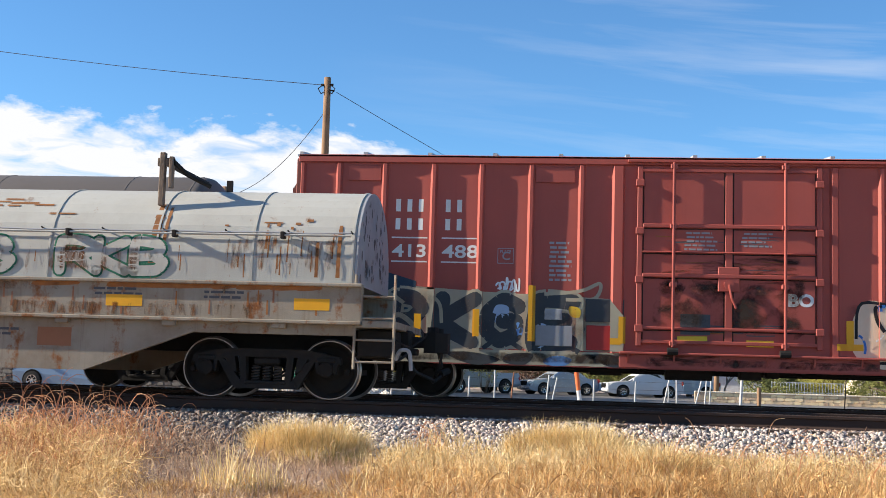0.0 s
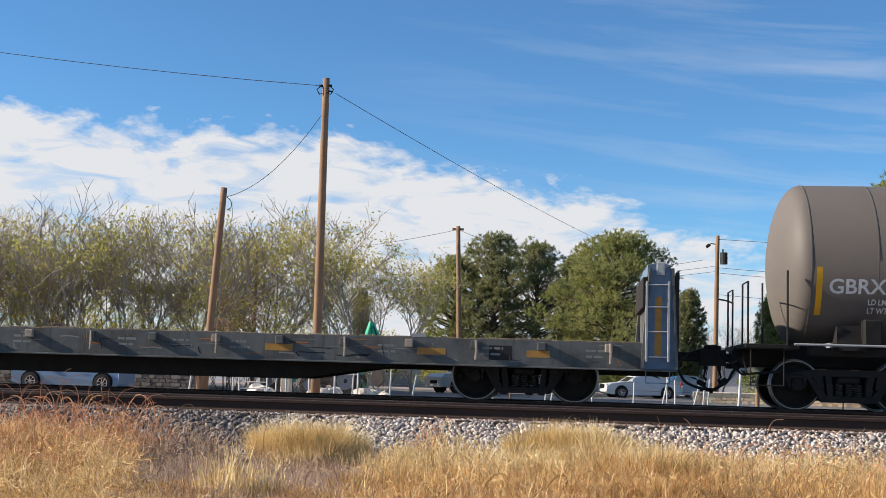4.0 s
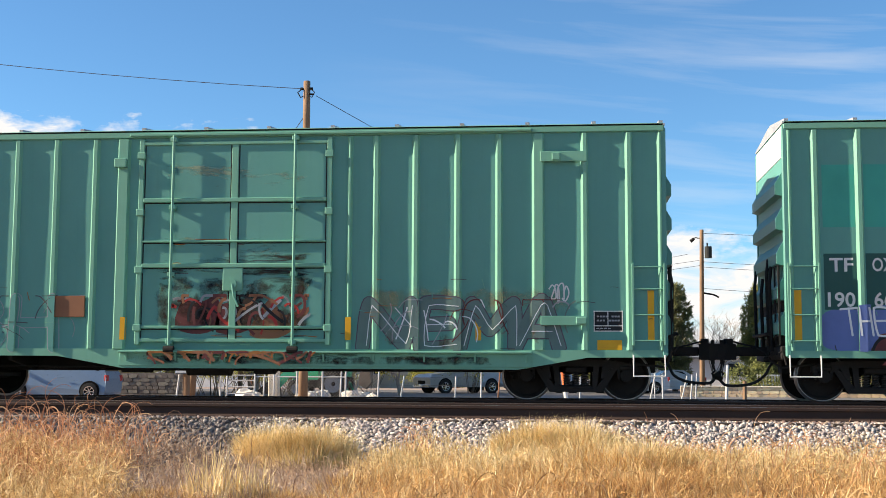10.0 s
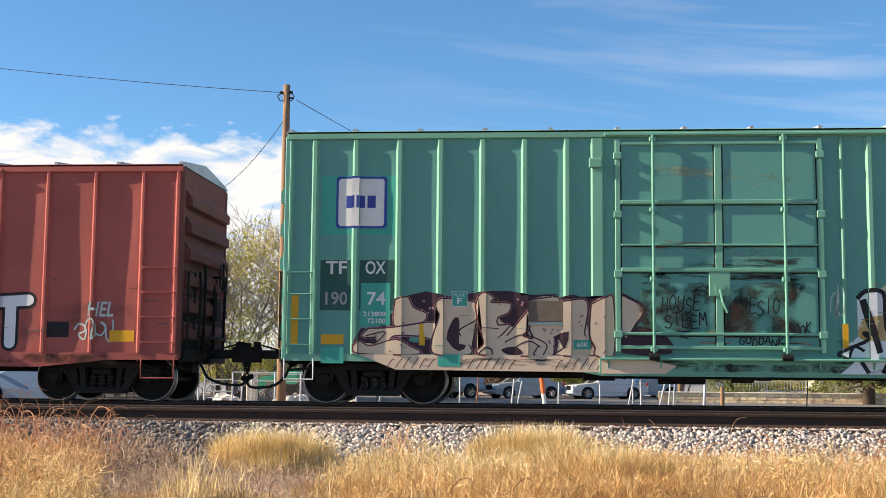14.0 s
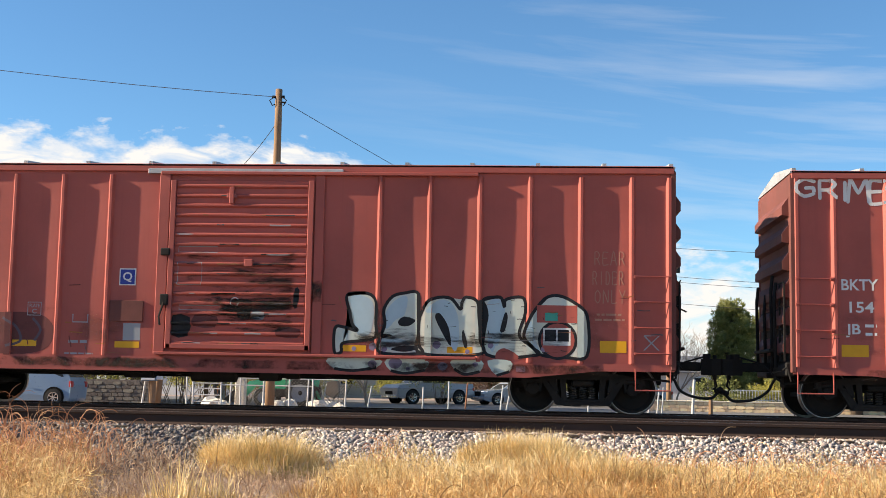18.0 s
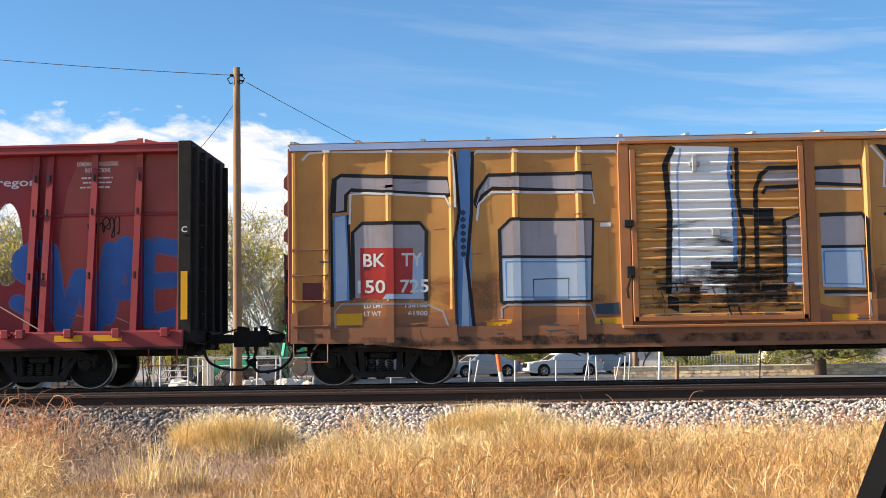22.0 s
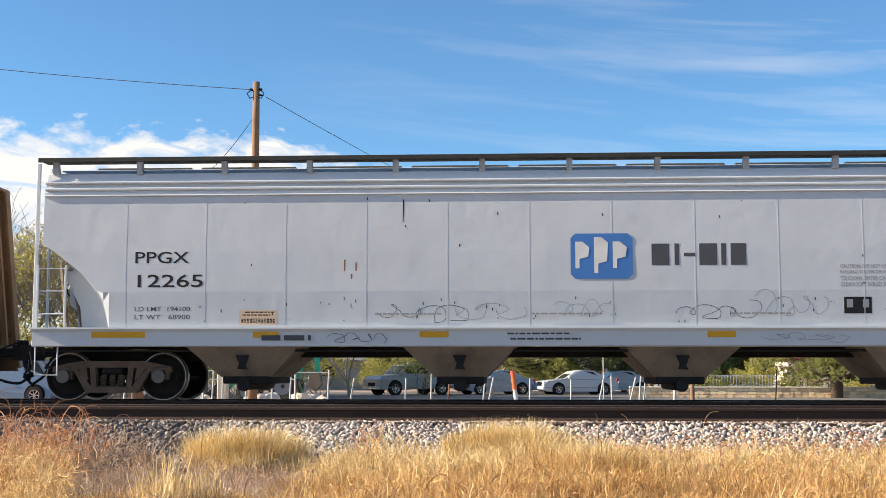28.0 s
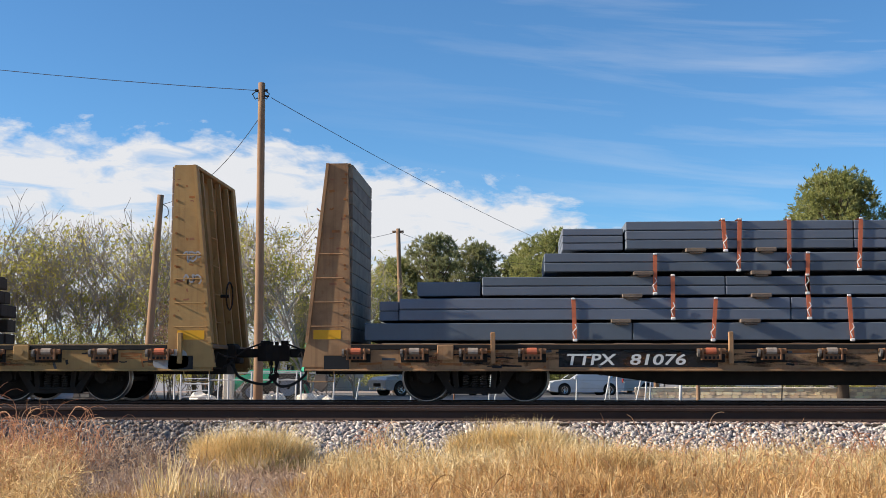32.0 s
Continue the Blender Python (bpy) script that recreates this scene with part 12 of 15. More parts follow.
    for k in range(44):
        x, w = rnd.uniform(-7.8, 7.4), rnd.uniform(0.2, 0.9)
        blob(c, [(x, 1.52), (x + w * 0.3, 1.50), (x + w, 1.53), (x + w * 0.9, 1.585), (x + w * 0.2, 1.58)], M_RUSTST, y=y, lift=0.002 + 0.00005 * k, n=2, name="rust_stain")
        x, z = rnd.uniform(-7.8, 7.4), rnd.uniform(1.12, 1.35)
        blob(c, [(x, z), (x + 0.03, z), (x + 0.025, z + 0.2), (x + 0.005, z + 0.2)], M_RUSTST if k % 2 else M_BROWN, y=y, lift=0.004 + 0.00005 * k, n=1, name="rust_run")
    # cable strung along the hood on short pegs
    zc = 2.33
    part("hood_cable", G().tube([(x, on_hood(x, zc)[1] - 0.07, zc - 0.015 * (k % 2)) for k, x in enumerate([-7.8 + 0.65 * i for i in range(25)])], 0.012, 5), M_GREYSP, c)
    for k in range(18):
        x = -7.5 + 0.9 * k
        part("cable_peg", G().cyl((x, on_hood(x, zc)[1] + 0.02, zc), (x, on_hood(x, zc)[1] - 0.09, zc + 0.02), 0.012, 6), M_STEELBLK, c)
    for x0, x1, z0, z1, m in ((5.8, 7.8, 1.64, 2.40, M_RUSTRUN), (5.9, 7.3, 2.38, 2.62, M_RUSTFILM), (2.0, 3.8, 2.5, 2.95, M_RUSTFILM), (-7.8, -1.0, 1.64, 2.5, M_RUSTRUN), (-0.5, 5.6, 1.64, 2.2, M_RUSTRUN)):
        g, n = G(), 8
        vs = [on_hood(x, z0 + (z1 - z0) * k / n) for k in range(n + 1) for x in (x0, x1)]
        part("grime_film", g.faces([(v[0], v[1] - 0.004, v[2]) for v in vs], [(2 * k, 2 * k + 1, 2 * k + 3, 2 * k + 2) for k in range(n)]), m, c)
    film(c, -8.1, 7.9, 1.40, 1.60, M_RUSTFILM, y=-1.502, lift=0.004)
    film(c, -8.1, 7.9, 1.06, 1.35, M_RUSTRUN, y=-1.502, lift=0.005)
    flakes = G()
    for k in range(70):
        y0, z0, r = rnd.uniform(-1.3, 1.2), rnd.uniform(1.7, 2.95), rnd.uniform(0.015, 0.07)
        if abs(y0) < 1.36 * math.sqrt(max(0.0, 1 - ((z0 - 1.62) / 1.45) ** 2)):
            flakes.poly([(half - 0.295, y0 + r * math.cos(a) * rnd.uniform(0.5, 1.1), z0 + 1.5 * r * math.sin(a) * rnd.uniform(0.5, 1.1)) for a in (0.2, 1.3, 2.4, 3.5, 4.6, 5.6)])
    part("peeled_paint", flakes, M_DGREYSP, c, "dark flaked patches on the end", kind="stuff")
    for body, x0, x1, w in (("R", 3.55, 4.15, 0), ("K", 4.1, 4.6, 0), ("B", 4.65, 5.15, 0), ("A", 1.6, 2.2, 0), ("B", 2.3, 2.9, 0)):
        spray(c, body, x0, x1, 1.74, 2.16, 0.15, M_COIL, M_GGREEN, 0.03, label="outlined green sprayed letter", place=lambda v, up: (v[0], on_hood(v[0], max(1.63, v[2]))[1] - up, max(1.63, v[2])))
    for x, z0, z1, w in ((4.9, 1.64, 2.75, 0.14), (5.08, 1.9, 2.7, 0.05), (7.3, 1.7, 2.2, 0.05), (7.6, 1.7, 2.45, 0.06), (6.5, 2.47, 2.49, 0.3)) + tuple((x, z, z + h, w) for x, z, h, w in runs):
        g = G()
        for k in range(5):
            a, b = z0 + (z1 - z0) * k / 5, z0 + (z1 - z0) * (k + 1) / 5
            g.poly([on_hood(x, a), on_hood(x + w, a), on_hood(x + w * 0.9, b), on_hood(x + 0.1 * w, b)])
        part("rust_run", g, mat("rust_stain", (0.26, 0.11, 0.04), 0.85, dark=(0.12, 0.05, 0.02), stain=0.5, stain_scale=5), c)
    return c


# ---------------------------------------------------------------- ground, tracks, ballast
M_DIRT = mat("dusty_soil", (0.37, 0.285, 0.235), 0.95, dark=(0.22, 0.165, 0.14), stain=0.4, stain_scale=0.6, grain=0.25, scale=30, bump=0.5, bump_scale=40)
M_BALLAST = mat("ballast_bed", (0.16, 0.15, 0.145), 0.9, dark=(0.06, 0.055, 0.05), stain=0.5, stain_scale=12, grain=0.3, scale=45, bump=0.9, bump_scale=25)
M_ASPHALT = mat("worn_asphalt", (0.175, 0.168, 0.165), 0.9, dark=(0.07, 0.068, 0.066), stain=0.4, stain_scale=0.5, grain=0.2, scale=60, bump=0.3)


def build_ground():
    # a single sheet: flat soil, the raised track bed, then the yard beyond and the land to the horizon
    prof = [(-1500, -0.80), (-60, -0.80), (8, -0.80), (13, -0.82), (15.6, -0.74), (16.3, -0.52), (17.0, -0.24), (24.6, -0.24), (25.6, -0.60), (29, -0.62), (60, -0.64), (95, -0.62), (300, -0.6), (1800, -0.6)]
    xs = [-1800, -300, -80] + [-40 + 2 * k for k in range(41)] + [80, 300, 1800]
    rnd = random.Random(3)
    vs, fs = [], []
    for y, z in prof:
        for x in xs:
            j = rnd.uniform(-0.03, 0.03) if abs(x) < 70 and -60 < y < 15 else 0
            vs.append((x, y, z + j))
    n = len(xs)
    for i in range(len(prof) - 1):
        for k in range(n - 1):
            fs.append((i * n + k, i * n + k + 1, (i + 1) * n + k + 1, (i + 1) * n + k))
    thing("ground", "dusty soil with a raised track bed and the yard beyond", "ground", kind="structure", mesh=G().faces(vs, fs).mesh("ground", M_DIRT, True))
    bed = G().prism([(15.75, -0.72), (16.35, -0.49), (17.0, -0.215), (24.5, -0.215), (25.5, -0.58), (25.5, -0.7), (15.75, -0.8)], "x", -260, 260)
    thing("ballast_bed", "grey crushed stone bed under the tracks", "track bed", kind="structure", mesh=bed.mesh("ballast_bed", M_BALLAST))
    thing("road", "worn asphalt road beyond the tracks", "road", kind="structure", mesh=G().box(-300, 300, 51, 84, -0.7, -0.615).mesh("road", M_ASPHALT))


def rail_profile(y):
    return [(y - 0.07, -0.185), (y + 0.07, -0.185), (y + 0.07, -0.172), (y + 0.012, -0.150), (y + 0.010, -0.052), (y + 0.037, -0.040), (y + 0.037, -0.008), (y + 0.028, 0.0), (y - 0.028, 0.0), (y - 0.037, -0.008), (y - 0.037, -0.040), (y - 0.010, -0.052), (y - 0.012, -0.150), (y - 0.07, -0.172)]


MESH_TIE = G().box(-0.115, 0.115, -1.30, 1.30, -0.36, -0.19, 0.012).mesh("tie", M_TIE)
MESH_PLATE = G().box(-0.09, 0.09, -0.16, 0.16, -0.19, -0.175, 0.004).box(-0.06, -0.03, -0.11, -0.075, -0.175, -0.155).box(0.03, 0.06, 0.075, 0.11, -0.175, -0.155).mesh("tie_plate", M_RAIL)


def build_track(yc, label):
    t = thing("railway_track", label, "railway track", "railway tracks", kind="structure", at=(0, yc, 0))
    for s in (-1, 1):
        g = G().prism(rail_profile(s * 0.755), "x", -600, 600)
        g.mi = 1
        g.faces([(-600, s * 0.755 - 0.028, 0.001), (600, s * 0.755 - 0.028, 0.001), (600, s * 0.755 + 0.028, 0.001), (-600, s * 0.755 + 0.028, 0.001)], [(0, 1, 2, 3)])
        part("rail", g.mesh("rail", [M_RAIL, M_RAILTOP]), None, t)
    for k in range(100):
        part("tie", MESH_TIE, None, t, at=(-26 + 0.52 * k, 0, 0))
    for k in range(60):
        part("tie_plate", MESH_PLATE, None, t, at=(-15.6 + 0.52 * k, -0.755, 0))


def stones(name, label, n, x0, x1, ymin, ymax, size, surface, seed, material=None):
    """Crushed stones scattered over a surface: chunky uneven polyhedra in one object."""
    rng = np.random.default_rng(seed)
    g = (1 + 5 ** 0.5) / 2
    base = np.array([(-1, g, 0), (1, g, 0), (-1, -g, 0), (1, -g, 0), (0, -1, g), (0, 1, g), (0, -1, -g), (0, 1, -g), (g, 0, -1), (g, 0, 1), (-g, 0, -1), (-g, 0, 1)]) / math.sqrt(1 + g * g)
    tri = np.array([(0, 11, 5), (0, 5, 1), (0, 1, 7), (0, 7, 10), (0, 10, 11), (1, 5, 9), (5, 11, 4), (11, 10, 2), (10, 7, 6), (7, 1, 8), (3, 9, 4), (3, 4, 2), (3, 2, 6), (3, 6, 8), (3, 8, 9), (4, 9, 5), (2, 4, 11), (6, 2, 10), (8, 6, 7), (9, 8, 1)])
    x, y = rng.uniform(x0, x1, n), rng.uniform(ymin, ymax, n)
    r = size * rng.uniform(0.5, 1.4, n) ** 1.2
    p = base[None] * rng.uniform(0.45, 1.15, (n, 12, 1)) * np.stack([rng.uniform(0.8, 1.35, n), rng.uniform(0.7, 1.1, n), rng.uniform(0.5, 0.85, n)], -1)[:, None] * r[:, None, None]
    a, b = rng.uniform(0, 6.28, n), rng.uniform(-0.9, 0.9, n)
    c, d, e, f = (q[:, None] for q in (np.cos(a), np.sin(a), np.cos(b), np.sin(b)))
    q = np.stack([p[..., 0] * c - p[..., 1] * d, p[..., 0] * d + p[..., 1] * c, p[..., 2]], -1)
    q = np.stack([q[..., 0] * e - q[..., 2] * f, q[..., 1], q[..., 0] * f + q[..., 2] * e], -1)
    z = np.array([surface(v) for v in y])
    q = q + np.stack([x, y, z + r * 0.25], -1)[:, None]
    loops = (np.arange(n)[:, None, None] * 12 + tri[None]).ravel()
    me = bpy.data.meshes.new(name)
    me.vertices.add(n * 12)
    me.vertices.foreach_set("co", q.ravel())
    me.loops.add(len(loops))
    me.loops.foreach_set("vertex_index", loops.astype(np.int32))
    me.polygons.add(n * 20)
    me.polygons.foreach_set("loop_start", np.arange(0, n * 60, 3, dtype=np.int32))
    me.update(calc_edges=True)
    me.materials.append(material or M_STONE)
    thing(name, label, "gravel", kind="stuff", mesh=me)


def bed_z(y):
    return float(np.interp(y, [15.4, 15.75, 16.35, 17.0, 24.5, 25.5, 26.2], [-0.76, -0.70, -0.49, -0.215, -0.215, -0.58, -0.62]))


# dark stone; on the left its colour also holds the weeds' shadows
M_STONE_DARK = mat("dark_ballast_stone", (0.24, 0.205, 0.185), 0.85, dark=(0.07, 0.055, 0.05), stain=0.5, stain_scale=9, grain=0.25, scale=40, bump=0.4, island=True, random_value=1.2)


M_STONE_RED = mat("rust_stained_ballast_stone", (0.27, 0.185, 0.145), 0.85, dark=(0.10, 0.065, 0.05), stain=0.5, stain_scale=9, grain=0.25, scale=40, bump=0.4, island=True, random_value=0.9)


def build_stones():
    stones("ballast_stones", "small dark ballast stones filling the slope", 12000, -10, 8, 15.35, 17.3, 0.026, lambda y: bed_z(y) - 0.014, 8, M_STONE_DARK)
    stones("ballast_stones", "grey and white crushed ballast stones beside the rails", 19000, -4.3, 8, 15.5, 17.25, 0.031, bed_z, 5)
    stones("ballast_stones", "dark brown and grey ballast stones with weed shadow in their colour", 8500, -11, -3.9, 15.3, 17.3, 0.036, bed_z, 9, M_STONE_DARK)
    stones("ballast_stones", "rust-stained ballast stones against the rail", 4200, -13, 10, 17.0, 17.46, 0.032, lambda y: bed_z(y) + 0.004, 10, M_STONE_RED)
    stones("ballast_stones", "grey crushed ballast stones between the rails", 5000, -13, 11, 17.5, 22.0, 0.042, bed_z, 6)
    stones("loose_gravel", "loose grey gravel on the soil", 3200, -9, 7, 10.5, 15.6, 0.018, lambda y: float(np.interp(y, [8, 13, 15.6], [-0.80, -0.82, -0.74])), 7)


# ---------------------------------------------------------------- dry grass
def grass_mat(name, a, b, c):
    """Dry blades: each of its own shade between dark stem, straw and bleached tip, in drifts of one tone."""
    m = bpy.data.materials.new(name)
    m.use_nodes = True
    n = Nodes(m.node_tree)
    r = n.add("ShaderNodeNewGeometry").outputs["Random Per Island"]
    pos = n.add("ShaderNodeTexCoord").outputs["Object"]
    big = n.add("ShaderNodeTexNoise", {"Vector": pos, "Scale": 1.1, "Detail": 4.0}).outputs[0]
    k = n.math("ADD", r, n.math("MULTIPLY", n.math("SUBTRACT", big, 0.5), 1.1), clamp=True)
    col = n.ramp(k, [(0.0, a), (0.5, b), (1.0, c)])
    p = n.add("ShaderNodeBsdfPrincipled", {"Base Color": col, "Roughness": 0.6, "Specular IOR Level": 0.35})
    t = n.add("ShaderNodeBsdfTranslucent", {"Color": col})
    mx = n.add("ShaderNodeMixShader", {0: 0.22, 1: p.outputs[0], 2: t.outputs[0]})
    n.tree.links.new(mx.outputs[0], n.add("ShaderNodeOutputMaterial").inputs[0])
    return m


def blades(name, label, roots, heights, width, material, lean=0.35, seed=1, curl=0.4, segs=3, fan=None):
    """Many bent tapering blades as one object; roots: (n, 3)."""
    rng = np.random.default_rng(seed)
    roots = np.asarray(roots, float)
    n = len(roots)
    az = rng.uniform(0, 2 * np.pi, n) if fan is None else fan + rng.normal(0, 1.5, n)
    ln = rng.uniform(0.05, lean, n) * heights
    cu = rng.uniform(-0.1, curl, n) * heights
    side = az + np.pi / 2 + rng.uniform(-0.8, 0.8, n)
    V = np.empty((n, segs * 2 + 1, 3))
    for s in range(segs + 1):
        u = s / segs
        c = roots + np.stack([np.cos(az) * (ln * u + cu * u ** 3), np.sin(az) * (ln * u + cu * u ** 3), heights * (u - 0.25 * np.abs(cu) / heights * u ** 3)], -1)
        if s == segs:
            V[:, 2 * s] = c
        else:
            w = (width * (1 - 0.75 * u) * rng.uniform(0.7, 1.3, n))[:, None] * np.stack([np.cos(side), np.sin(side), np.zeros(n)], -1)
            V[:, 2 * s], V[:, 2 * s + 1] = c - w, c + w
    m = segs * 2 + 1
    quads = np.array([[2 * s, 2 * s + 1, 2 * s + 3, 2 * s + 2] for s in range(segs - 1)])
    tri = np.array([2 * segs - 2, 2 * segs - 1, 2 * segs])
    base = np.arange(n)[:, None] * m
    loops = np.concatenate([np.concatenate([base + q for q in quads], 1), base + tri], 1).ravel()
    me = bpy.data.meshes.new(name)
    me.vertices.add(n * m)
    me.vertices.foreach_set("co", V.ravel())
    me.loops.add(len(loops))
    me.loops.foreach_set("vertex_index", loops.astype(np.int32))
    per = np.tile(np.array([4] * (segs - 1) + [3]), n)
    me.polygons.add(len(per))
    me.polygons.foreach_set("loop_start", np.concatenate([[0], np.cumsum(per)[:-1]]).astype(np.int32))
    me.update(calc_edges=True)
    me.validate()
    me.materials.append(material)
    return thing(name, label, "grass", kind="stuff", mesh=me)


def soil_z(y):
    return np.interp(y, [8, 13, 15.6, 16.3, 17.0], [-0.80, -0.82, -0.74, -0.52, -0.24])


def patch(rng, n, cx, cy, rx, ry):
    a, r = rng.uniform(0, 2 * np.pi, n), np.sqrt(rng.uniform(0, 1, n))
    x, y = cx + rx * r * np.cos(a), cy + ry * r * np.sin(a)
    return np.stack([x, y, soil_z(y) - 0.01], -1), r


def tufts(name, label, spots, material, seed, width=0.004, curl=0.5, lean=0.75, segs=4):
    """Domed tufts whose blades fan outwards: spots are (x, y, radius, height, blades)."""
    rng = np.random.default_rng(seed)
    R, Hh, D = [], [], []
    for x, y, r, h, n in spots:
        n = int(n * 1.3)
        a, q = rng.uniform(0, 2 * np.pi, n), np.sqrt(rng.uniform(0, 1, n))
        px, py = x + r * q * np.cos(a), y + r * q * np.sin(a)
        R.append(np.stack([px, py, soil_z(py) - 0.01], -1))
        Hh.append(h * (1 - 0.45 * q ** 2) * rng.uniform(0.55, 1.12, n))
        D.append(a)
    return blades(name, label, np.concatenate(R), np.concatenate(Hh), width, material, lean, seed + 1, curl, segs, np.concatenate(D))


def spread_blades(name, label, n, xr, yr, hr, width, material, seed, keep=None, lean=0.8, curl=0.7, segs=4):
    """Blades strewn over a field, thinner and thicker in drifts."""
    rng = np.random.default_rng(seed)
    x, y = rng.uniform(*xr, n), yr[0] + (yr[1] - yr[0]) * rng.uniform(0, 1, n) ** 1.15
    d = 0.5 + 0.3 * np.sin(x * 3.1 + 1.3 * y + seed) + 0.3 * np.sin(y * 4.3 - 1.7 * x + 2 * seed)
    ok = rng.uniform(0, 1, n) < d + 0.25
    if keep is not None:
        ok &= keep(x, y)
    x, y = x[ok], y[ok]
    h = rng.uniform(*hr, len(x)) * (0.75 + 0.35 * np.sin(x * 2.3 + seed) * np.sin(y * 2.9))
    return blades(name, label, np.stack([x, y, soil_z(y) - 0.01], -1), h, width, material, lean, seed + 1, curl, segs)


def curls(name, label, n, xr, yr, hr, width, material, seed):
    """Dry stalks that rise, lean and end in a hook or a coil, as ribbons in one object."""
    rng = np.random.default_rng(seed)
    m = 12
    V = np.empty((n, m + 1, 2, 3))
    x, y = rng.uniform(*xr, n), rng.uniform(*yr, n)
    h = rng.uniform(*hr, n) * rng.uniform(0.6, 1.0, n)
    p = np.stack([x, y, soil_z(y) - 0.01], -1)
    th = np.pi / 2 + rng.normal(0, 0.22, n)
    turn = rng.choice([-1, 1], n) * rng.uniform(1.2, 4.2, n)
    side = rng.uniform(-0.5, 0.5, n)
    for k in range(m + 1):
        u = k / m
        t = np.stack([np.cos(th) * np.cos(side), np.cos(th) * np.sin(side), np.sin(th)], -1)
        nr = np.stack([-np.sin(th) * np.cos(side), -np.sin(th) * np.sin(side), np.cos(th)], -1)
        w = (width * (1.0 - 0.6 * u) * np.ones(n))[:, None]
        V[:, k, 0], V[:, k, 1] = p - nr * w, p + nr * w
        p = p + t * (h / m * (1.25 if u < 0.55 else 0.7))[:, None]
        th = th + (turn * 0.03 if u < 0.45 else turn * 0.15) + rng.normal(0, 0.13, n)
    base = np.arange(n)[:, None] * (2 * (m + 1))
    q = np.array([[2 * k, 2 * k + 1, 2 * k + 3, 2 * k + 2] for k in range(m)])
    loops = (base[:, :, None] + q[None]).reshape(-1)
    me = bpy.data.meshes.new(name)
    me.vertices.add(n * 2 * (m + 1))
    me.vertices.foreach_set("co", V.ravel())
    me.loops.add(len(loops))
    me.loops.foreach_set("vertex_index", loops.astype(np.int32))
    me.polygons.add(n * m)
    me.polygons.foreach_set("loop_start", np.arange(0, n * m * 4, 4, dtype=np.int32))
    me.update(calc_edges=True)
    me.validate()
    me.materials.append(material)
    return thing(name, label, "weeds", kind="stuff", mesh=me)


def tangle(name, label, n, xr, yr, tall, length, width, material, seed, keep=None, rise=0.25):
    """Matted dry weeds: short crinkled twigs that fill a low mound, as ribbons in one object."""
    rng = np.random.default_rng(seed)
    m = 6
    x, y = rng.uniform(*xr, n), rng.uniform(*yr, n)
    if keep is not None:
        ok = keep(x, y)
        x, y = x[ok], y[ok]
        n = len(x)
    mound = tall * (0.62 + 0.30 * np.sin(x * 2.6 + seed) * np.sin(y * 2.1 + 1.7 * seed) + 0.16 * np.sin(x * 6.1 + y * 3.7))
    p = np.stack([x, y, soil_z(y) + mound * rng.uniform(0.0, 1.0, n) ** 0.7], -1)
    az, el = rng.uniform(0, 2 * np.pi, n), rng.normal(rise, 0.7, n)
    step = length * rng.uniform(0.5, 1.3, n) / m
    V = np.empty((n, m + 1, 2, 3))
    side = rng.uniform(0, 2 * np.pi, n)
    for k in range(m + 1):
        t = np.stack([np.cos(az) * np.cos(el), np.sin(az) * np.cos(el), np.sin(el)], -1)
        q = np.stack([np.cos(side), 0.35 * np.sin(side), np.sin(side)], -1)
        w = (width * (1.0 - 0.55 * k / m) * np.ones(n))[:, None]
        V[:, k, 0], V[:, k, 1] = p - q * w, p + q * w
        p = p + t * step[:, None]
        az, el = az + rng.normal(0, 0.55, n), el + rng.normal(0, 0.45, n)
    base = np.arange(n)[:, None] * (2 * (m + 1))
    q = np.array([[2 * k, 2 * k + 1, 2 * k + 3, 2 * k + 2] for k in range(m)])
    loops = (base[:, :, None] + q[None]).reshape(-1)
    me = bpy.data.meshes.new(name)
    me.vertices.add(n * 2 * (m + 1))
    me.vertices.foreach_set("co", V.ravel())
    me.loops.add(len(loops))
    me.loops.foreach_set("vertex_index", loops.astype(np.int32))
    me.polygons.add(n * m)
    me.polygons.foreach_set("loop_start", np.arange(0, n * m * 4, 4, dtype=np.int32))
    me.update(calc_edges=True)
    me.validate()
    me.materials.append(material)
    return thing(name, label, "weeds", kind="stuff", mesh=me)


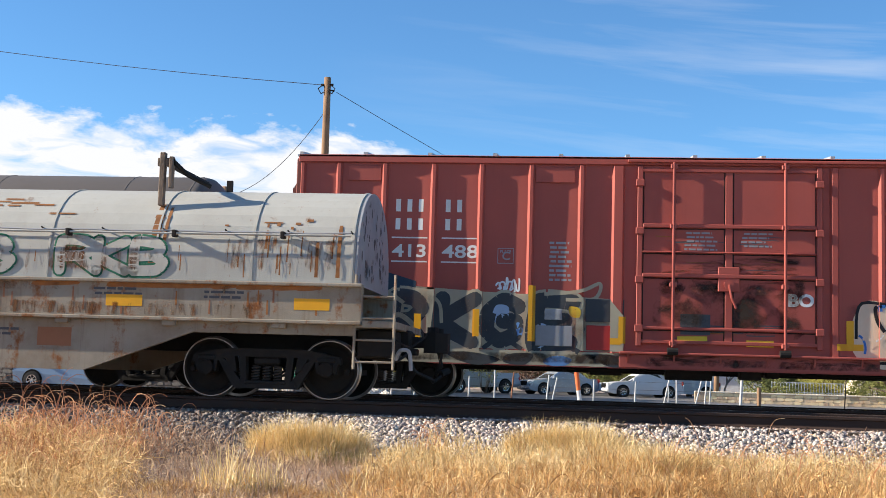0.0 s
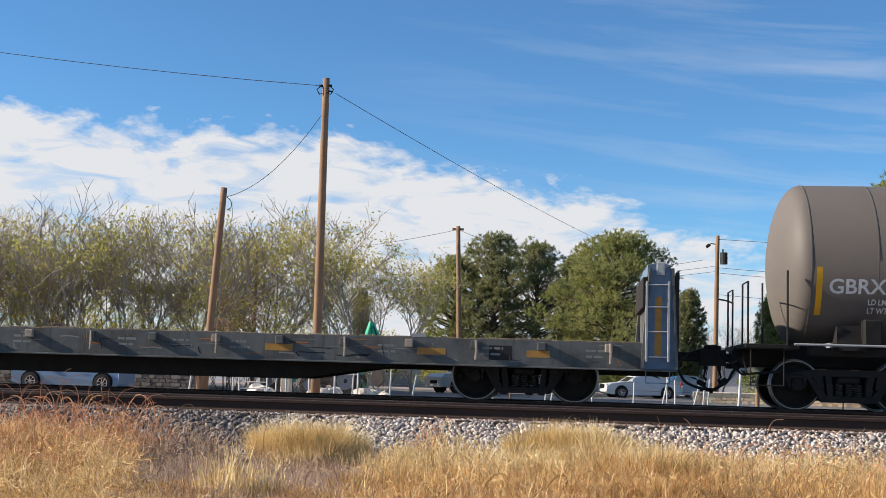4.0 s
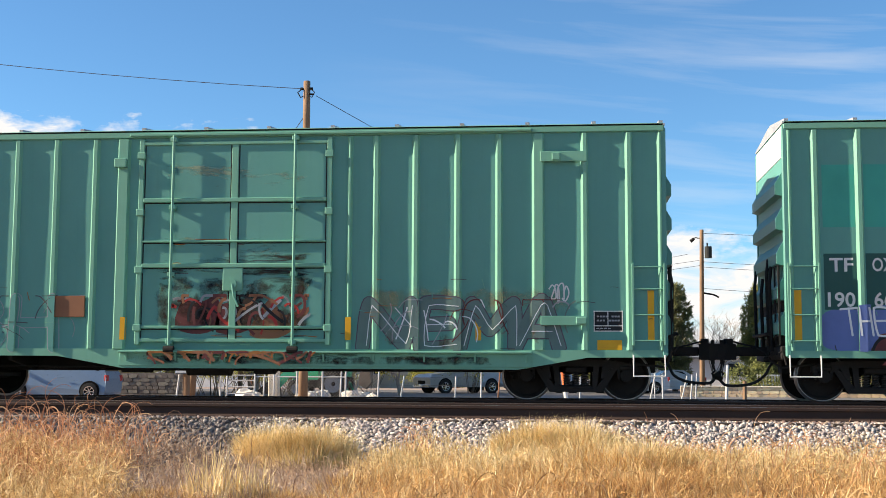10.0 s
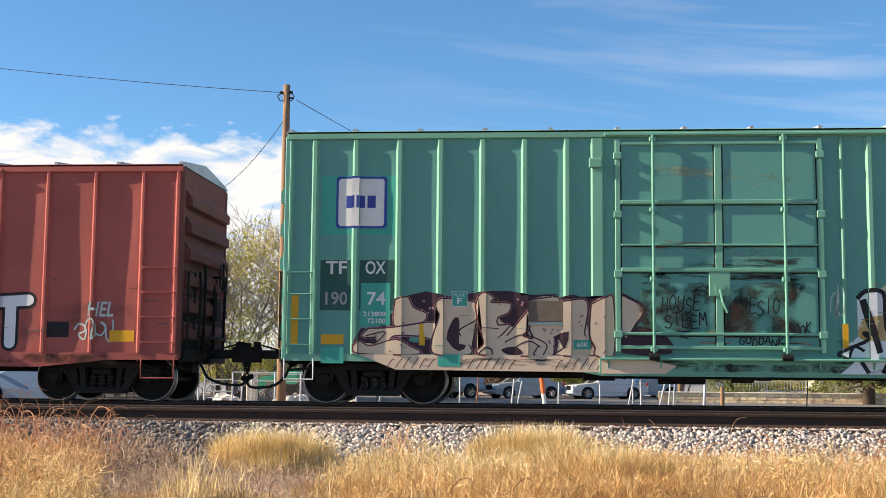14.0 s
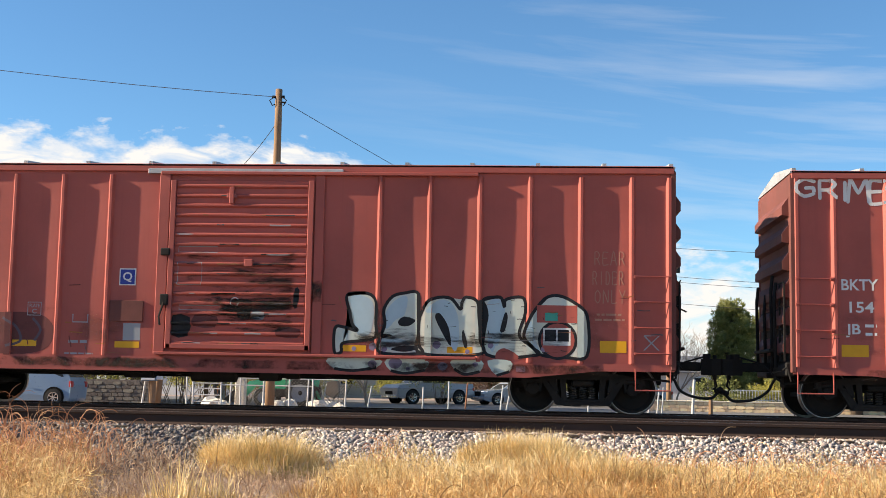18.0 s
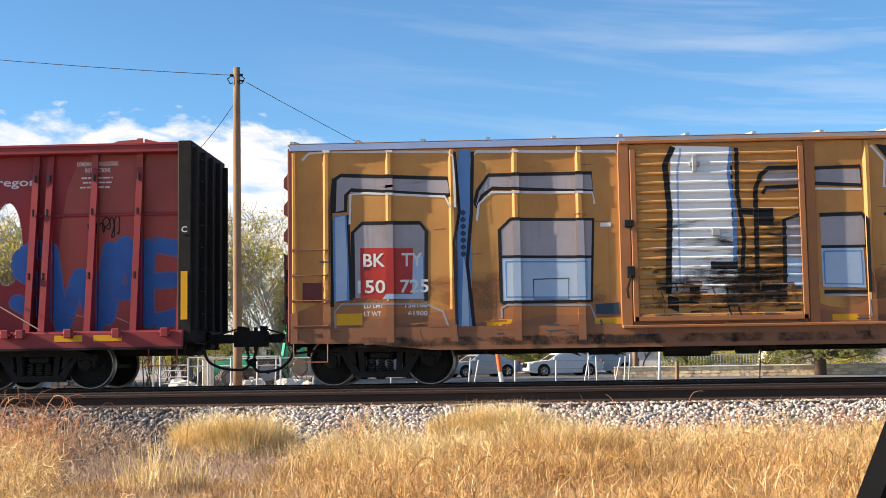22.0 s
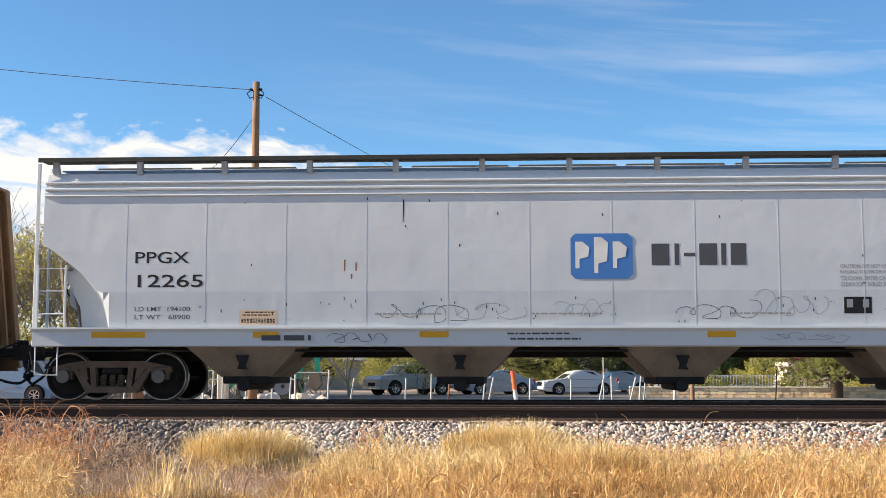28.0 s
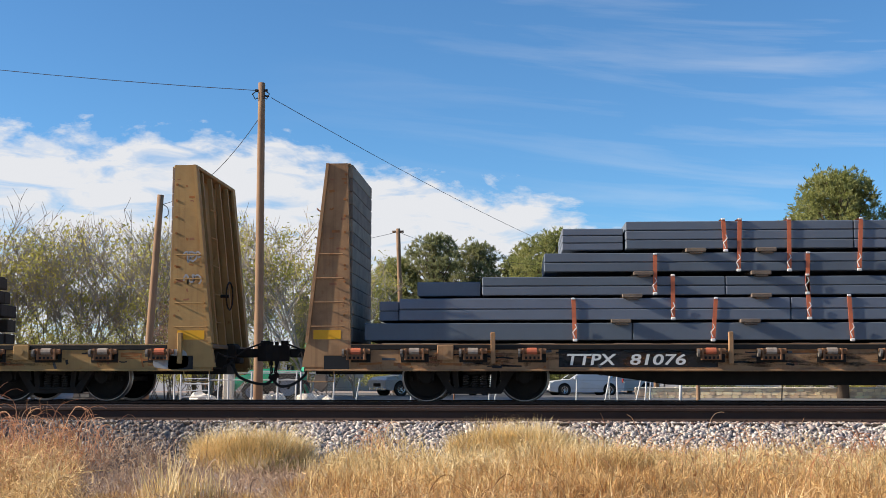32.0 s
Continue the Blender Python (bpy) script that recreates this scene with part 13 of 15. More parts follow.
def build_grass():
    M_GOLD = grass_mat("golden_dry_grass", (0.332, 0.176, 0.062), (0.702, 0.449, 0.170), (0.932, 0.710, 0.368))
    M_PALE = grass_mat("pale_straw_grass", (0.395, 0.280, 0.116), (0.811, 0.600, 0.281), (0.970, 0.820, 0.495))
    M_RUSTY = grass_mat("rusty_weed_stalks", (0.246, 0.097, 0.043), (0.560, 0.255, 0.109), (0.829, 0.479, 0.228))
    M_ORNG = grass_mat("orange_dry_grass", (0.288, 0.135, 0.048), (0.628, 0.351, 0.124), (0.861, 0.593, 0.263))
    M_CURL = grass_mat("hooked_weed_stalks", (0.38, 0.15, 0.07), (0.68, 0.33, 0.17), (0.86, 0.55, 0.32))
    M_TAWNY = grass_mat("tawny_dry_grass", (0.269, 0.139, 0.054), (0.606, 0.364, 0.151), (0.907, 0.639, 0.330))
    rnd = random.Random(11)
    M_BUFF = grass_mat("buff_trodden_grass", (0.293, 0.162, 0.075), (0.606, 0.373, 0.182), (0.890, 0.618, 0.352))
    M_TWIG = grass_mat("grey_brown_twigs", (0.22, 0.13, 0.085), (0.44, 0.295, 0.19), (0.70, 0.51, 0.33))
    # pale clumps at the edge of the stones
    tufts("grass_clump", "pale straw-coloured grass clump beside the ballast", [(-0.72, 16.0, 0.22, 0.42, 900), (-0.42, 16.0, 0.24, 0.57, 1100), (-0.10, 16.05, 0.26, 0.52, 1100), (0.20, 15.95, 0.26, 0.58, 1100), (0.48, 15.95, 0.24, 0.42, 900), (0.68, 15.9, 0.16, 0.42, 400), (-0.1, 15.75, 0.45, 0.46, 1200)], M_PALE, 21, 0.0044, 0.5, 0.7)
    tufts("grass_clump", "pale straw-coloured grass clump beside bare soil", [(-4.0, 15.75, 0.22, 0.50, 900), (-3.72, 15.7, 0.24, 0.62, 1000), (-3.42, 15.72, 0.24, 0.58, 1000), (-3.12, 15.7, 0.26, 0.60, 1000), (-2.85, 15.75, 0.2, 0.44, 700), (-3.45, 15.5, 0.42, 0.36, 1000)], M_PALE, 22, 0.0044, 0.5, 0.7)
    tufts("grass_clump", "pale straw-coloured grass clump at the end of the ballast", [(5.5, 15.9, 0.5, 0.46, 3000), (6.3, 15.9, 0.5, 0.6, 3000), (7.2, 15.8, 0.6, 0.6, 3000)], M_PALE, 20, 0.005, 0.4, 0.6)
    # the broad bank in the foreground: pale gold along the stones, orange in its middle, buff and trodden nearest
    gold, orange, left, red, pale, buff = [], [], [], [], [], []
    for k in range(640):
        x, y = rnd.uniform(-2.6, 7.5), rnd.uniform(9.4, 15.5)
        if y > 15.4 - 0.35 * math.sin(x * 2.1) ** 2:
            continue
        if x < -1.3 and y > 11.6 and x < -2.05 + 0.35 * math.sin(y * 2.3):
            continue
        d = y + 0.5 * math.sin(x * 1.7) + rnd.gauss(0, 0.45)
        r = rnd.uniform(0.10, 0.32)
        mound = 1.0 + 0.22 * math.sin(x * 1.3 + 0.6) + 0.12 * math.sin(x * 3.1)
        if d > 14.3 + 0.5 * max(0, x - 3):
            (gold if rnd.random() < 0.62 else pale).append((x, y, r, rnd.uniform(0.34, 0.52) * mound, int(270 * r / 0.2)))
        elif d > 12.0:
            (orange if rnd.random() < (0.85 if x > 0.3 else 0.6) else gold).append((x, y, r, rnd.uniform(0.24, 0.42) * mound, int(250 * r / 0.2)))
        elif x > 3.0 and rnd.random() < 0.5:
            pale.append((x, y, r, rnd.uniform(0.25, 0.45), int(230 * r / 0.2)))
        else:
            (buff if rnd.random() < 0.65 else orange).append((x, y, r, rnd.uniform(0.16, 0.32), int(230 * r / 0.2)))
    for k in range(230):
        x, y = rnd.uniform(-9.5, -5.3), rnd.uniform(9.0, 15.6)
        if x > -5.7 and y > 13.5:
            continue
        r = rnd.uniform(0.10, 0.30)
        (left if rnd.random() < 0.72 else red).append((x, y, r, rnd.uniform(0.28, 0.50) * (1.15 if x < -5.8 else 0.8), int(210 * r / 0.2)))
    for k in range(60):
        x, y = rnd.uniform(-5.3, -2.0), rnd.uniform(8.8, 11.9)
        (left if k % 3 else buff).append((x, y, rnd.uniform(0.10, 0.2), rnd.uniform(0.12, 0.24), 190))
    tufts("dry_grass", "dense golden dry grass in front of the tracks", gold, M_GOLD, 23, 0.0050, 0.7, 0.9)
    tufts("dry_grass", "orange-brown dry grass among golden grass", orange, M_ORNG, 27, 0.0050, 1.2, 1.2)
    tufts("dry_grass", "pale straw grass among golden grass", pale, M_PALE, 28, 0.0048, 0.6, 0.8)
    tufts("dry_grass", "buff trodden dry grass beside the road", buff, M_BUFF, 30, 0.0054, 1.3, 1.4)
    tufts("dry_grass", "tangled golden dry weeds beside bare soil", left, M_GOLD, 24, 0.0052, 1.1, 1.1)
    tufts("dry_weeds", "reddish dry weeds beside the ballast", red, M_RUSTY, 29, 0.0052, 1.6, 1.3)
    tufts("grass_clump", "thin upright straw stalks on bare soil", [(-3.35, 11.7, 0.26, 0.62, 130), (-3.0, 11.9, 0.2, 0.5, 80)], M_PALE, 38, 0.006, 0.2, 0.4)
    # low growth between the tufts and single bent blades over them
    bare = lambda x, y: ~((x > -5.5 + 0.3 * np.sin(y * 3)) & (x < -2.0 + 0.35 * np.sin(y * 2.3)) & (y > 11.7)) & (y < 15.5 - 0.25 * np.sin(x * 2.1) ** 2)
    spread_blades("low_grass", "short tawny dry grass covering the soil", 30000, (-9.5, 8.0), (7.6, 15.6), (0.10, 0.24), 0.0056, M_TAWNY, 61, bare)
    spread_blades("dry_grass", "short buff dry grass in the foreground", 20000, (-9.0, 7.5), (7.8, 11.8), (0.10, 0.24), 0.0052, M_BUFF, 62)
    spread_blades("bent_stalk", "pale bent straw stalks standing over the grass", 3600, (-2.2, 7.5), (9.5, 15.3), (0.28, 0.52), 0.0048, M_PALE, 63, bare, 0.6, 0.6, 6)
    spread_blades("bent_stalk", "orange bent stalks standing over the grass", 5200, (-1.0, 7.5), (11.0, 15.4), (0.28, 0.54), 0.0048, M_ORNG, 64, bare, 0.6, 0.8, 6)
    spread_blades("weed_stalk", "reddish brown curled weed stalks among grass", 5000, (-9.5, -5.4), (9.0, 15.7), (0.25, 0.65), 0.006, M_RUSTY, 65, None, 0.9, 1.6, 7)
    spread_blades("weed_stalk", "sparse grey-brown twigs on bare soil", 1500, (-5.6, -1.9), (11.5, 15.5), (0.10, 0.34), 0.0055, M_TWIG, 68, None, 1.4, 2.0, 6)
    # matted weeds: a tan mass by the rails, brown twigs over the bare soil, crumpled straw in the bank
    M_OLIVEG = grass_mat("olive_grass_base", (0.10, 0.085, 0.03), (0.22, 0.19, 0.07), (0.42, 0.34, 0.14))
    left_mass = lambda x, y: x / y < -0.372 + 0.014 * np.sin(y * 3.1)
    soil_part = lambda x, y: (x / y > -0.40) & (x / y < -0.155)
    tangle("dry_weeds", "matted tan and orange dry weeds beside the ballast", 27000, (-9.5, -3.4), (9.2, 15.7), 0.46, 0.26, 0.0034, M_GOLD, 71, left_mass)
    tangle("dry_weeds", "crinkled reddish twigs among matted weeds", 7000, (-9.5, -3.8), (11.5, 16.0), 0.60, 0.30, 0.0038, M_RUSTY, 72, left_mass)
    tangle("dry_weeds", "low brown twig litter over bare soil", 6500, (-5.9, -1.5), (9.4, 15.4), 0.13, 0.20, 0.0032, M_TWIG, 73, soil_part, 0.4)
    tangle("dry_weeds", "reddish brown dead twigs before dark stones", 520, (-6.0, -4.2), (14.4, 16.0), 0.44, 0.34, 0.0042, M_TWIG, 74, lambda x, y: (x / y > -0.385) & (x / y < -0.275), 0.7)
    bank = lambda x, y: (y < 15.2) & (x / y > -0.165 + 0.02 * np.sin(y * 4))
    tangle("dry_grass", "crumpled pale straw along the top of the bank", 17000, (-2.4, 7.5), (13.2, 15.3), 0.42, 0.24, 0.0032, M_PALE, 75, bank, 0.7)
    tangle("dry_grass", "crumpled golden grass in the bank", 12000, (-2.4, 7.5), (11.8, 14.6), 0.34, 0.22, 0.0034, M_GOLD, 77, bank, 0.5)
    tangle("dry_grass", "crumpled orange-brown grass low in the bank", 24000, (-2.0, 7.5), (8.6, 13.0), 0.24, 0.24, 0.0036, M_ORNG, 76, bank, 0.4)
    tufts("grass_clump", "dark olive grass at the foot of a pale clump", [(-2.95, 15.45, 0.3, 0.26, 420), (-3.3, 15.4, 0.3, 0.22, 300), (0.55, 15.75, 0.35, 0.30, 500), (0.25, 15.7, 0.3, 0.26, 300), (5.6, 15.6, 0.3, 0.3, 300)], M_OLIVEG, 39, 0.0048, 0.4, 0.6)
    # tall curled stalks against the rails, and single ones further along
    curls("curled_stalk", "tall hooked reddish weed stalks beside the ballast", 170, (-9.2, -5.3), (15.1, 16.0), (0.75, 1.35), 0.0064, M_CURL, 31)
    curls("curled_stalk", "hooked orange weed stalks among grass", 520, (-9.5, -5.2), (13.0, 15.9), (0.40, 0.90), 0.0058, M_CURL, 32)
    curls("curled_stalk", "hooked reddish weed stalks on bare soil", 240, (-5.3, -2.0), (11.8, 15.5), (0.18, 0.50), 0.0058, M_TWIG, 33)
    curls("curled_stalk", "dense orange hooked weed beside a pale clump", 26, (-2.02, -1.72), (15.5, 15.9), (0.5, 0.85), 0.007, M_CURL, 34)
    curls("curled_stalk", "single hooked stalks standing before the rails", 34, (0.6, 7.0), (15.0, 15.9), (0.5, 0.95), 0.0068, M_CURL, 35)
    curls("curled_stalk", "dense orange hooked weed beside the stones", 60, (3.9, 4.9), (15.3, 15.9), (0.4, 0.75), 0.0068, M_CURL, 36)
    curls("curled_stalk", "dark reddish stalks standing over golden grass", 300, (0.9, 7.2), (13.0, 15.5), (0.45, 0.85), 0.0058, M_CURL, 40)
    spread_blades("weed_stalk", "reddish brown wiry stalks standing in the bank", 900, (0.5, 7.5), (11.5, 15.4), (0.40, 0.72), 0.0048, M_RUSTY, 41, None, 0.7, 1.0, 6)
    curls("curled_stalk", "hooked tan stalks among golden grass", 700, (-1.5, 7.5), (9.5, 15.3), (0.30, 0.62), 0.0062, M_TAWNY, 37)
    spread_blades("dry_grass", "thin dry grass along the line", 9000, (-30, -9.5), (8, 15.6), (0.15, 0.5), 0.006, M_GOLD, 66)
    spread_blades("dry_grass", "thin dry grass along the line", 9000, (7.5, 30), (8, 15.6), (0.15, 0.5), 0.006, M_GOLD, 67)


# ---------------------------------------------------------------- poles and wires
def pole(base, top, r0, r1, label, name="utility_pole"):
    p = thing(name, label, "utility pole", "utility poles", at=base)
    d = Vector(top) - Vector(base)
    part("shaft", G().tube([d * (k / 8) for k in range(9)], [r0 + (r1 - r0) * k / 8 for k in range(9)], 14), M_POLE, p, smooth=True)
    return p, d


def wire(a, b, sag, label="thin dark overhead wire", r=0.012):
    a, b = Vector(a), Vector(b)
    pts = [a.lerp(b, k / 20) - Vector((0, 0, 4 * sag * (k / 20) * (1 - k / 20))) for k in range(21)]
    o = thing("wire", label, "cable", "overhead wires", mesh=G().tube(pts, r, 5).mesh("wire", M_WIRE))
    return o


def build_poles():
    p, d = pole((-8.98, 42, -0.64), (-9.02, 42, 10.68), 0.165, 0.12, "tall brown timber utility pole with two wires")
    for s in (-1, 1):
        part("insulator", G().cyl((s * 0.12 + d.x, -0.05, d.z - 0.28), (s * 0.22 + d.x, -0.05, d.z - 0.28), 0.05, 8).tube([(s * 0.15 + d.x, -0.1, d.z - 0.30), (s * 0.30 + d.x, -0.12, d.z - 0.42), (s * 0.20 + d.x, -0.1, d.z - 0.60), (s * 0.10 + d.x, -0.1, d.z - 0.55)], 0.02, 6), M_STEELBLK, p)
    part("bolt", G().cyl((0.1 + d.x, -0.2, d.z - 0.5), (0.28 + d.x, -0.1, d.z - 0.5), 0.03, 6), M_STEELBLK, p)
    wire((-9.25, 42, 10.42), (-60, 46, 20.3), 1.3)
    wire((-8.68, 42, 10.15), (2.2, 92, 10.3), 0.22)
    wire((-9.05, 42, 9.5), (-13.3, 45, 6.85), 0.55)
    p, d = pole((-13.85, 45, -0.64), (-13.42, 45, 7.2), 0.15, 0.12, "short leaning brown timber pole with a cable loop")
    part("cable_loop", G().tube(smooth_path([(d.x + 0.1, 0, d.z - 0.35), (d.x + 0.28, 0, d.z - 0.5), (d.x + 0.3, 0, d.z - 0.75), (d.x + 0.15, 0, d.z - 0.85)]), 0.015, 5), M_WIRE, p)
    pole((-16.0, 60, -0.64), (-16.07, 60, 6.8), 0.11, 0.08, "thin grey-brown pole among bare trees")
    p, d = pole((-7.15, 75, -0.64), (-7.5, 75, 9.5), 0.17, 0.13, "brown timber utility pole before the pines")
    part("crossarm", G().box(d.x - 0.35, d.x + 0.35, -0.06, 0.06, d.z - 0.25, d.z - 0.12, 0.01), M_POLE, p)
    wire((-7.5, 75, 9.3), (-22, 62, 6.0), 0.5)
    wire((-7.5, 75, 9.3), (7.6, 78, 8.0), 1.2)
    p, d = pole((7.5, 70, -0.64), (7.6, 70, 8.6), 0.15, 0.11, "brown timber utility pole with a grey transformer")
    part("transformer", G().cyl((d.x + 0.35, 0, d.z - 1.6), (d.x + 0.35, 0, d.z - 0.95), 0.20, 14).cyl((d.x + 0.30, 0, d.z - 0.95), (d.x + 0.30, 0, d.z - 0.75), 0.04, 8), M_FLATGREY, p)
    part("street_bracket", G().tube([(d.x, 0, d.z - 0.5), (d.x - 0.35, 0, d.z - 0.45), (d.x - 0.5, 0, d.z - 0.55)], 0.03, 6).cyl((d.x - 0.62, 0, d.z - 0.66), (d.x - 0.42, 0, d.z - 0.5), 0.09, 8), M_STEELBLK, p)
    part("cable_spool", G().tube([(d.x, 0, d.z - 3.55), (d.x + 0.6, 0, d.z - 3.65), (d.x + 0.9, 0, d.z - 3.8)], 0.05, 6), M_STEELBLK, p)
    for z, e in ((8.4, 8.2), (6.8, 6.2), (6.5, 5.9), (5.3, 4.7)):
        wire((7.6, 70, z), (40, 62, e + 0.6), 0.8)
    for z in (6.9, 6.6):
        wire((7.6, 70, z), (-8, 92, z + 1.2), 0.5)


# ---------------------------------------------------------------- trees
def leaf_mat(name, a, b, c, through_light=0.45):
    m = bpy.data.materials.new(name)
    m.use_nodes = True
    n = Nodes(m.node_tree)
    r = n.add("ShaderNodeNewGeometry").outputs["Random Per Island"]
    pos = n.add("ShaderNodeTexCoord").outputs["Object"]
    big = n.add("ShaderNodeTexNoise", {"Vector": pos, "Scale": 0.7, "Detail": 3.0}).outputs[0]
    col = n.mix(r, a, b)
    col = n.mix(n.math("MULTIPLY", n.math("SUBTRACT", big, 0.5), 3.0, clamp=True), col, c)
    p = n.add("ShaderNodeBsdfPrincipled", {"Base Color": col, "Roughness": 0.7, "Specular IOR Level": 0.3})
    t = n.add("ShaderNodeBsdfTranslucent", {"Color": col})
    mx = n.add("ShaderNodeMixShader", {0: through_light, 1: p.outputs[0], 2: t.outputs[0]})
    n.tree.links.new(mx.outputs[0], n.add("ShaderNodeOutputMaterial").inputs[0])
    return m


M_PINE = leaf_mat("pine_needles", (0.165, 0.185, 0.065), (0.345, 0.355, 0.115), (0.44, 0.405, 0.16), 0.42)
M_PINE2 = leaf_mat("dark_pine_needles", (0.15, 0.17, 0.08), (0.31, 0.31, 0.14), (0.42, 0.37, 0.18), 0.45)
M_YELLEAF = leaf_mat("yellow_green_leaves", (0.56, 0.50, 0.12), (0.33, 0.32, 0.09), (0.58, 0.45, 0.17))
M_TWIG = mat("grey_twigs", (0.35, 0.295, 0.24), 0.9, dark=(0.25, 0.20, 0.16), stain=0.3, bump=0.2)
M_BARK = mat("brown_bark", (0.13, 0.095, 0.07), 0.9, dark=(0.06, 0.045, 0.035), stain=0.4, stain_scale=4, bump=0.6, bump_scale=20)
M_REDLEAF = leaf_mat("russet_leaves", (0.22, 0.07, 0.04), (0.16, 0.05, 0.035), (0.26, 0.10, 0.05))
M_TANTWIG = leaf_mat("tan_dry_leaves", (0.34, 0.22, 0.16), (0.24, 0.15, 0.115), (0.40, 0.27, 0.20))


def leaf_cloud(centres, per, spread, size, seed, flat=0.7, slim=0.45):
    """Small leaf triangles scattered about clump centres, as arrays."""
    rng = np.random.default_rng(seed)
    c = np.repeat(np.asarray(centres, float), per, 0)
    n = len(c)
    d = rng.normal(0, 1, (n, 3))
    d /= np.linalg.norm(d, axis=1)[:, None]
    d *= (rng.uniform(0.0, 1, n) ** 0.45)[:, None] * np.asarray(spread if np.ndim(spread) else [spread, spread, spread * flat])
    p = c + d
    u = rng.normal(0, 1, (n, 3))
    u /= np.linalg.norm(u, axis=1)[:, None]
    w = np.cross(u, rng.normal(0, 1, (n, 3)))
    w /= np.linalg.norm(w, axis=1)[:, None] + 1e-9
    s = (size * rng.uniform(0.6, 1.4, n))[:, None]
    V = np.stack([p - u * s, p + w * s * slim, p + u * s, p - w * s * slim], 1).reshape(-1, 3)
    return V, n


def cloud_mesh(name, V, n, material):
    me = bpy.data.meshes.new(name)
    me.vertices.add(len(V))
    me.vertices.foreach_set("co", V.ravel())
    me.loops.add(n * 4)
    me.loops.foreach_set("vertex_index", np.arange(n * 4, dtype=np.int32))
    me.polygons.add(n)
    me.polygons.foreach_set("loop_start", np.arange(0, n * 4, 4, dtype=np.int32))
    me.update(calc_edges=True)
    me.materials.append(material)
    return me


def branch_tree(rnd, height, spread, levels, r0):
    """Limbs as tubes from a recursive fork that starts near the ground; returns the shape and the twig tips."""
    g, tips = G(), []
    share = (0.16, 0.40, 0.24, 0.15, 0.09, 0.06)
    kids = (5, 4, 4, 3, 2)

    def grow(p, d, lev):
        length = height * share[lev] * rnd.uniform(0.75, 1.15)
        r = r0 * (1.0, 0.5, 0.26, 0.16, 0.115, 0.09)[lev]
        pts, q, dd = [p], p.copy(), d.copy()
        n = 4 if lev < 3 else 3
        for k in range(n):
            dd = (dd + Vector((rnd.uniform(-1, 1), rnd.uniform(-1, 1), rnd.uniform(-0.3, 0.8) * 0.6)) * 0.20).normalized()
            q = q + dd * length / n
            pts.append(q.copy())
        g.tube(pts, [r * (1 - 0.5 * k / n) for k in range(n + 1)], 7 if lev == 0 else (5 if lev < 3 else 3))
        tips.append(q.copy())
        if lev >= levels:
            return
        for k in range(kids[lev] + rnd.randint(-1, 1)):
            u = rnd.uniform(0.45, 0.999)
            i = min(n - 1, int(u * n))
            b = pts[i].lerp(pts[i + 1], u * n - i)
            a = rnd.uniform(0, 6.283)
            out = Vector((math.cos(a) * spread, math.sin(a) * spread, rnd.uniform(0.1, 0.8)))
            grow(b, (dd * 0.7 + out * 0.8).normalized(), lev + 1)

    grow(Vector((0, 0, 0)), Vector((0, 0, 1)), 0)
    return g, tips


TREE_MESHES = {}


def tree_meshes(seed, h, spread, levels, leaves, per, leaf_size, part_h):
    """Limbs and leaves of one tree shape; trees of one shape share them."""
    key = (seed, levels, leaves.name if leaves else "", per)
    if key not in TREE_MESHES:
        g, tips = branch_tree(random.Random(seed), h, spread, levels, h * 0.013)
        k = h / max(p.z for p in tips)
        g.v = [(v[0] * k, v[1] * k, v[2] * k) for v in g.v]
        crown = None
        if leaves:
            pick = random.Random(seed + 7)
            cs = [tuple(p * k) for p in tips if p.z * k < h * part_h * pick.uniform(0.55, 1.32)]
            V, n = leaf_cloud(cs, per, 0.42, leaf_size, seed, 1.2)
            crown = cloud_mesh("crown", V, n, leaves)
        TREE_MESHES[key] = (g.mesh("branchwork", M_TWIG, False, False), crown)
    return TREE_MESHES[key]


def bare_tree(x, y, h, seed, label, leaves=None, per=6, spread=0.9, levels=4, leaf_size=0.07, part_h=0.75, turn=0.0, size=1.0):
    t = thing("bare_tree", label, "tree", "bare trees behind the tracks")
    t.matrix_basis = pose(x, y, -0.64, 0, 0, turn) @ Matrix.Scale(size, 4)
    limbs, crown = tree_meshes(seed, h, spread, levels, leaves, per, leaf_size, part_h)
    part("branchwork", limbs, None, t)
    if crown:
        part("crown", crown, None, t)
    return t


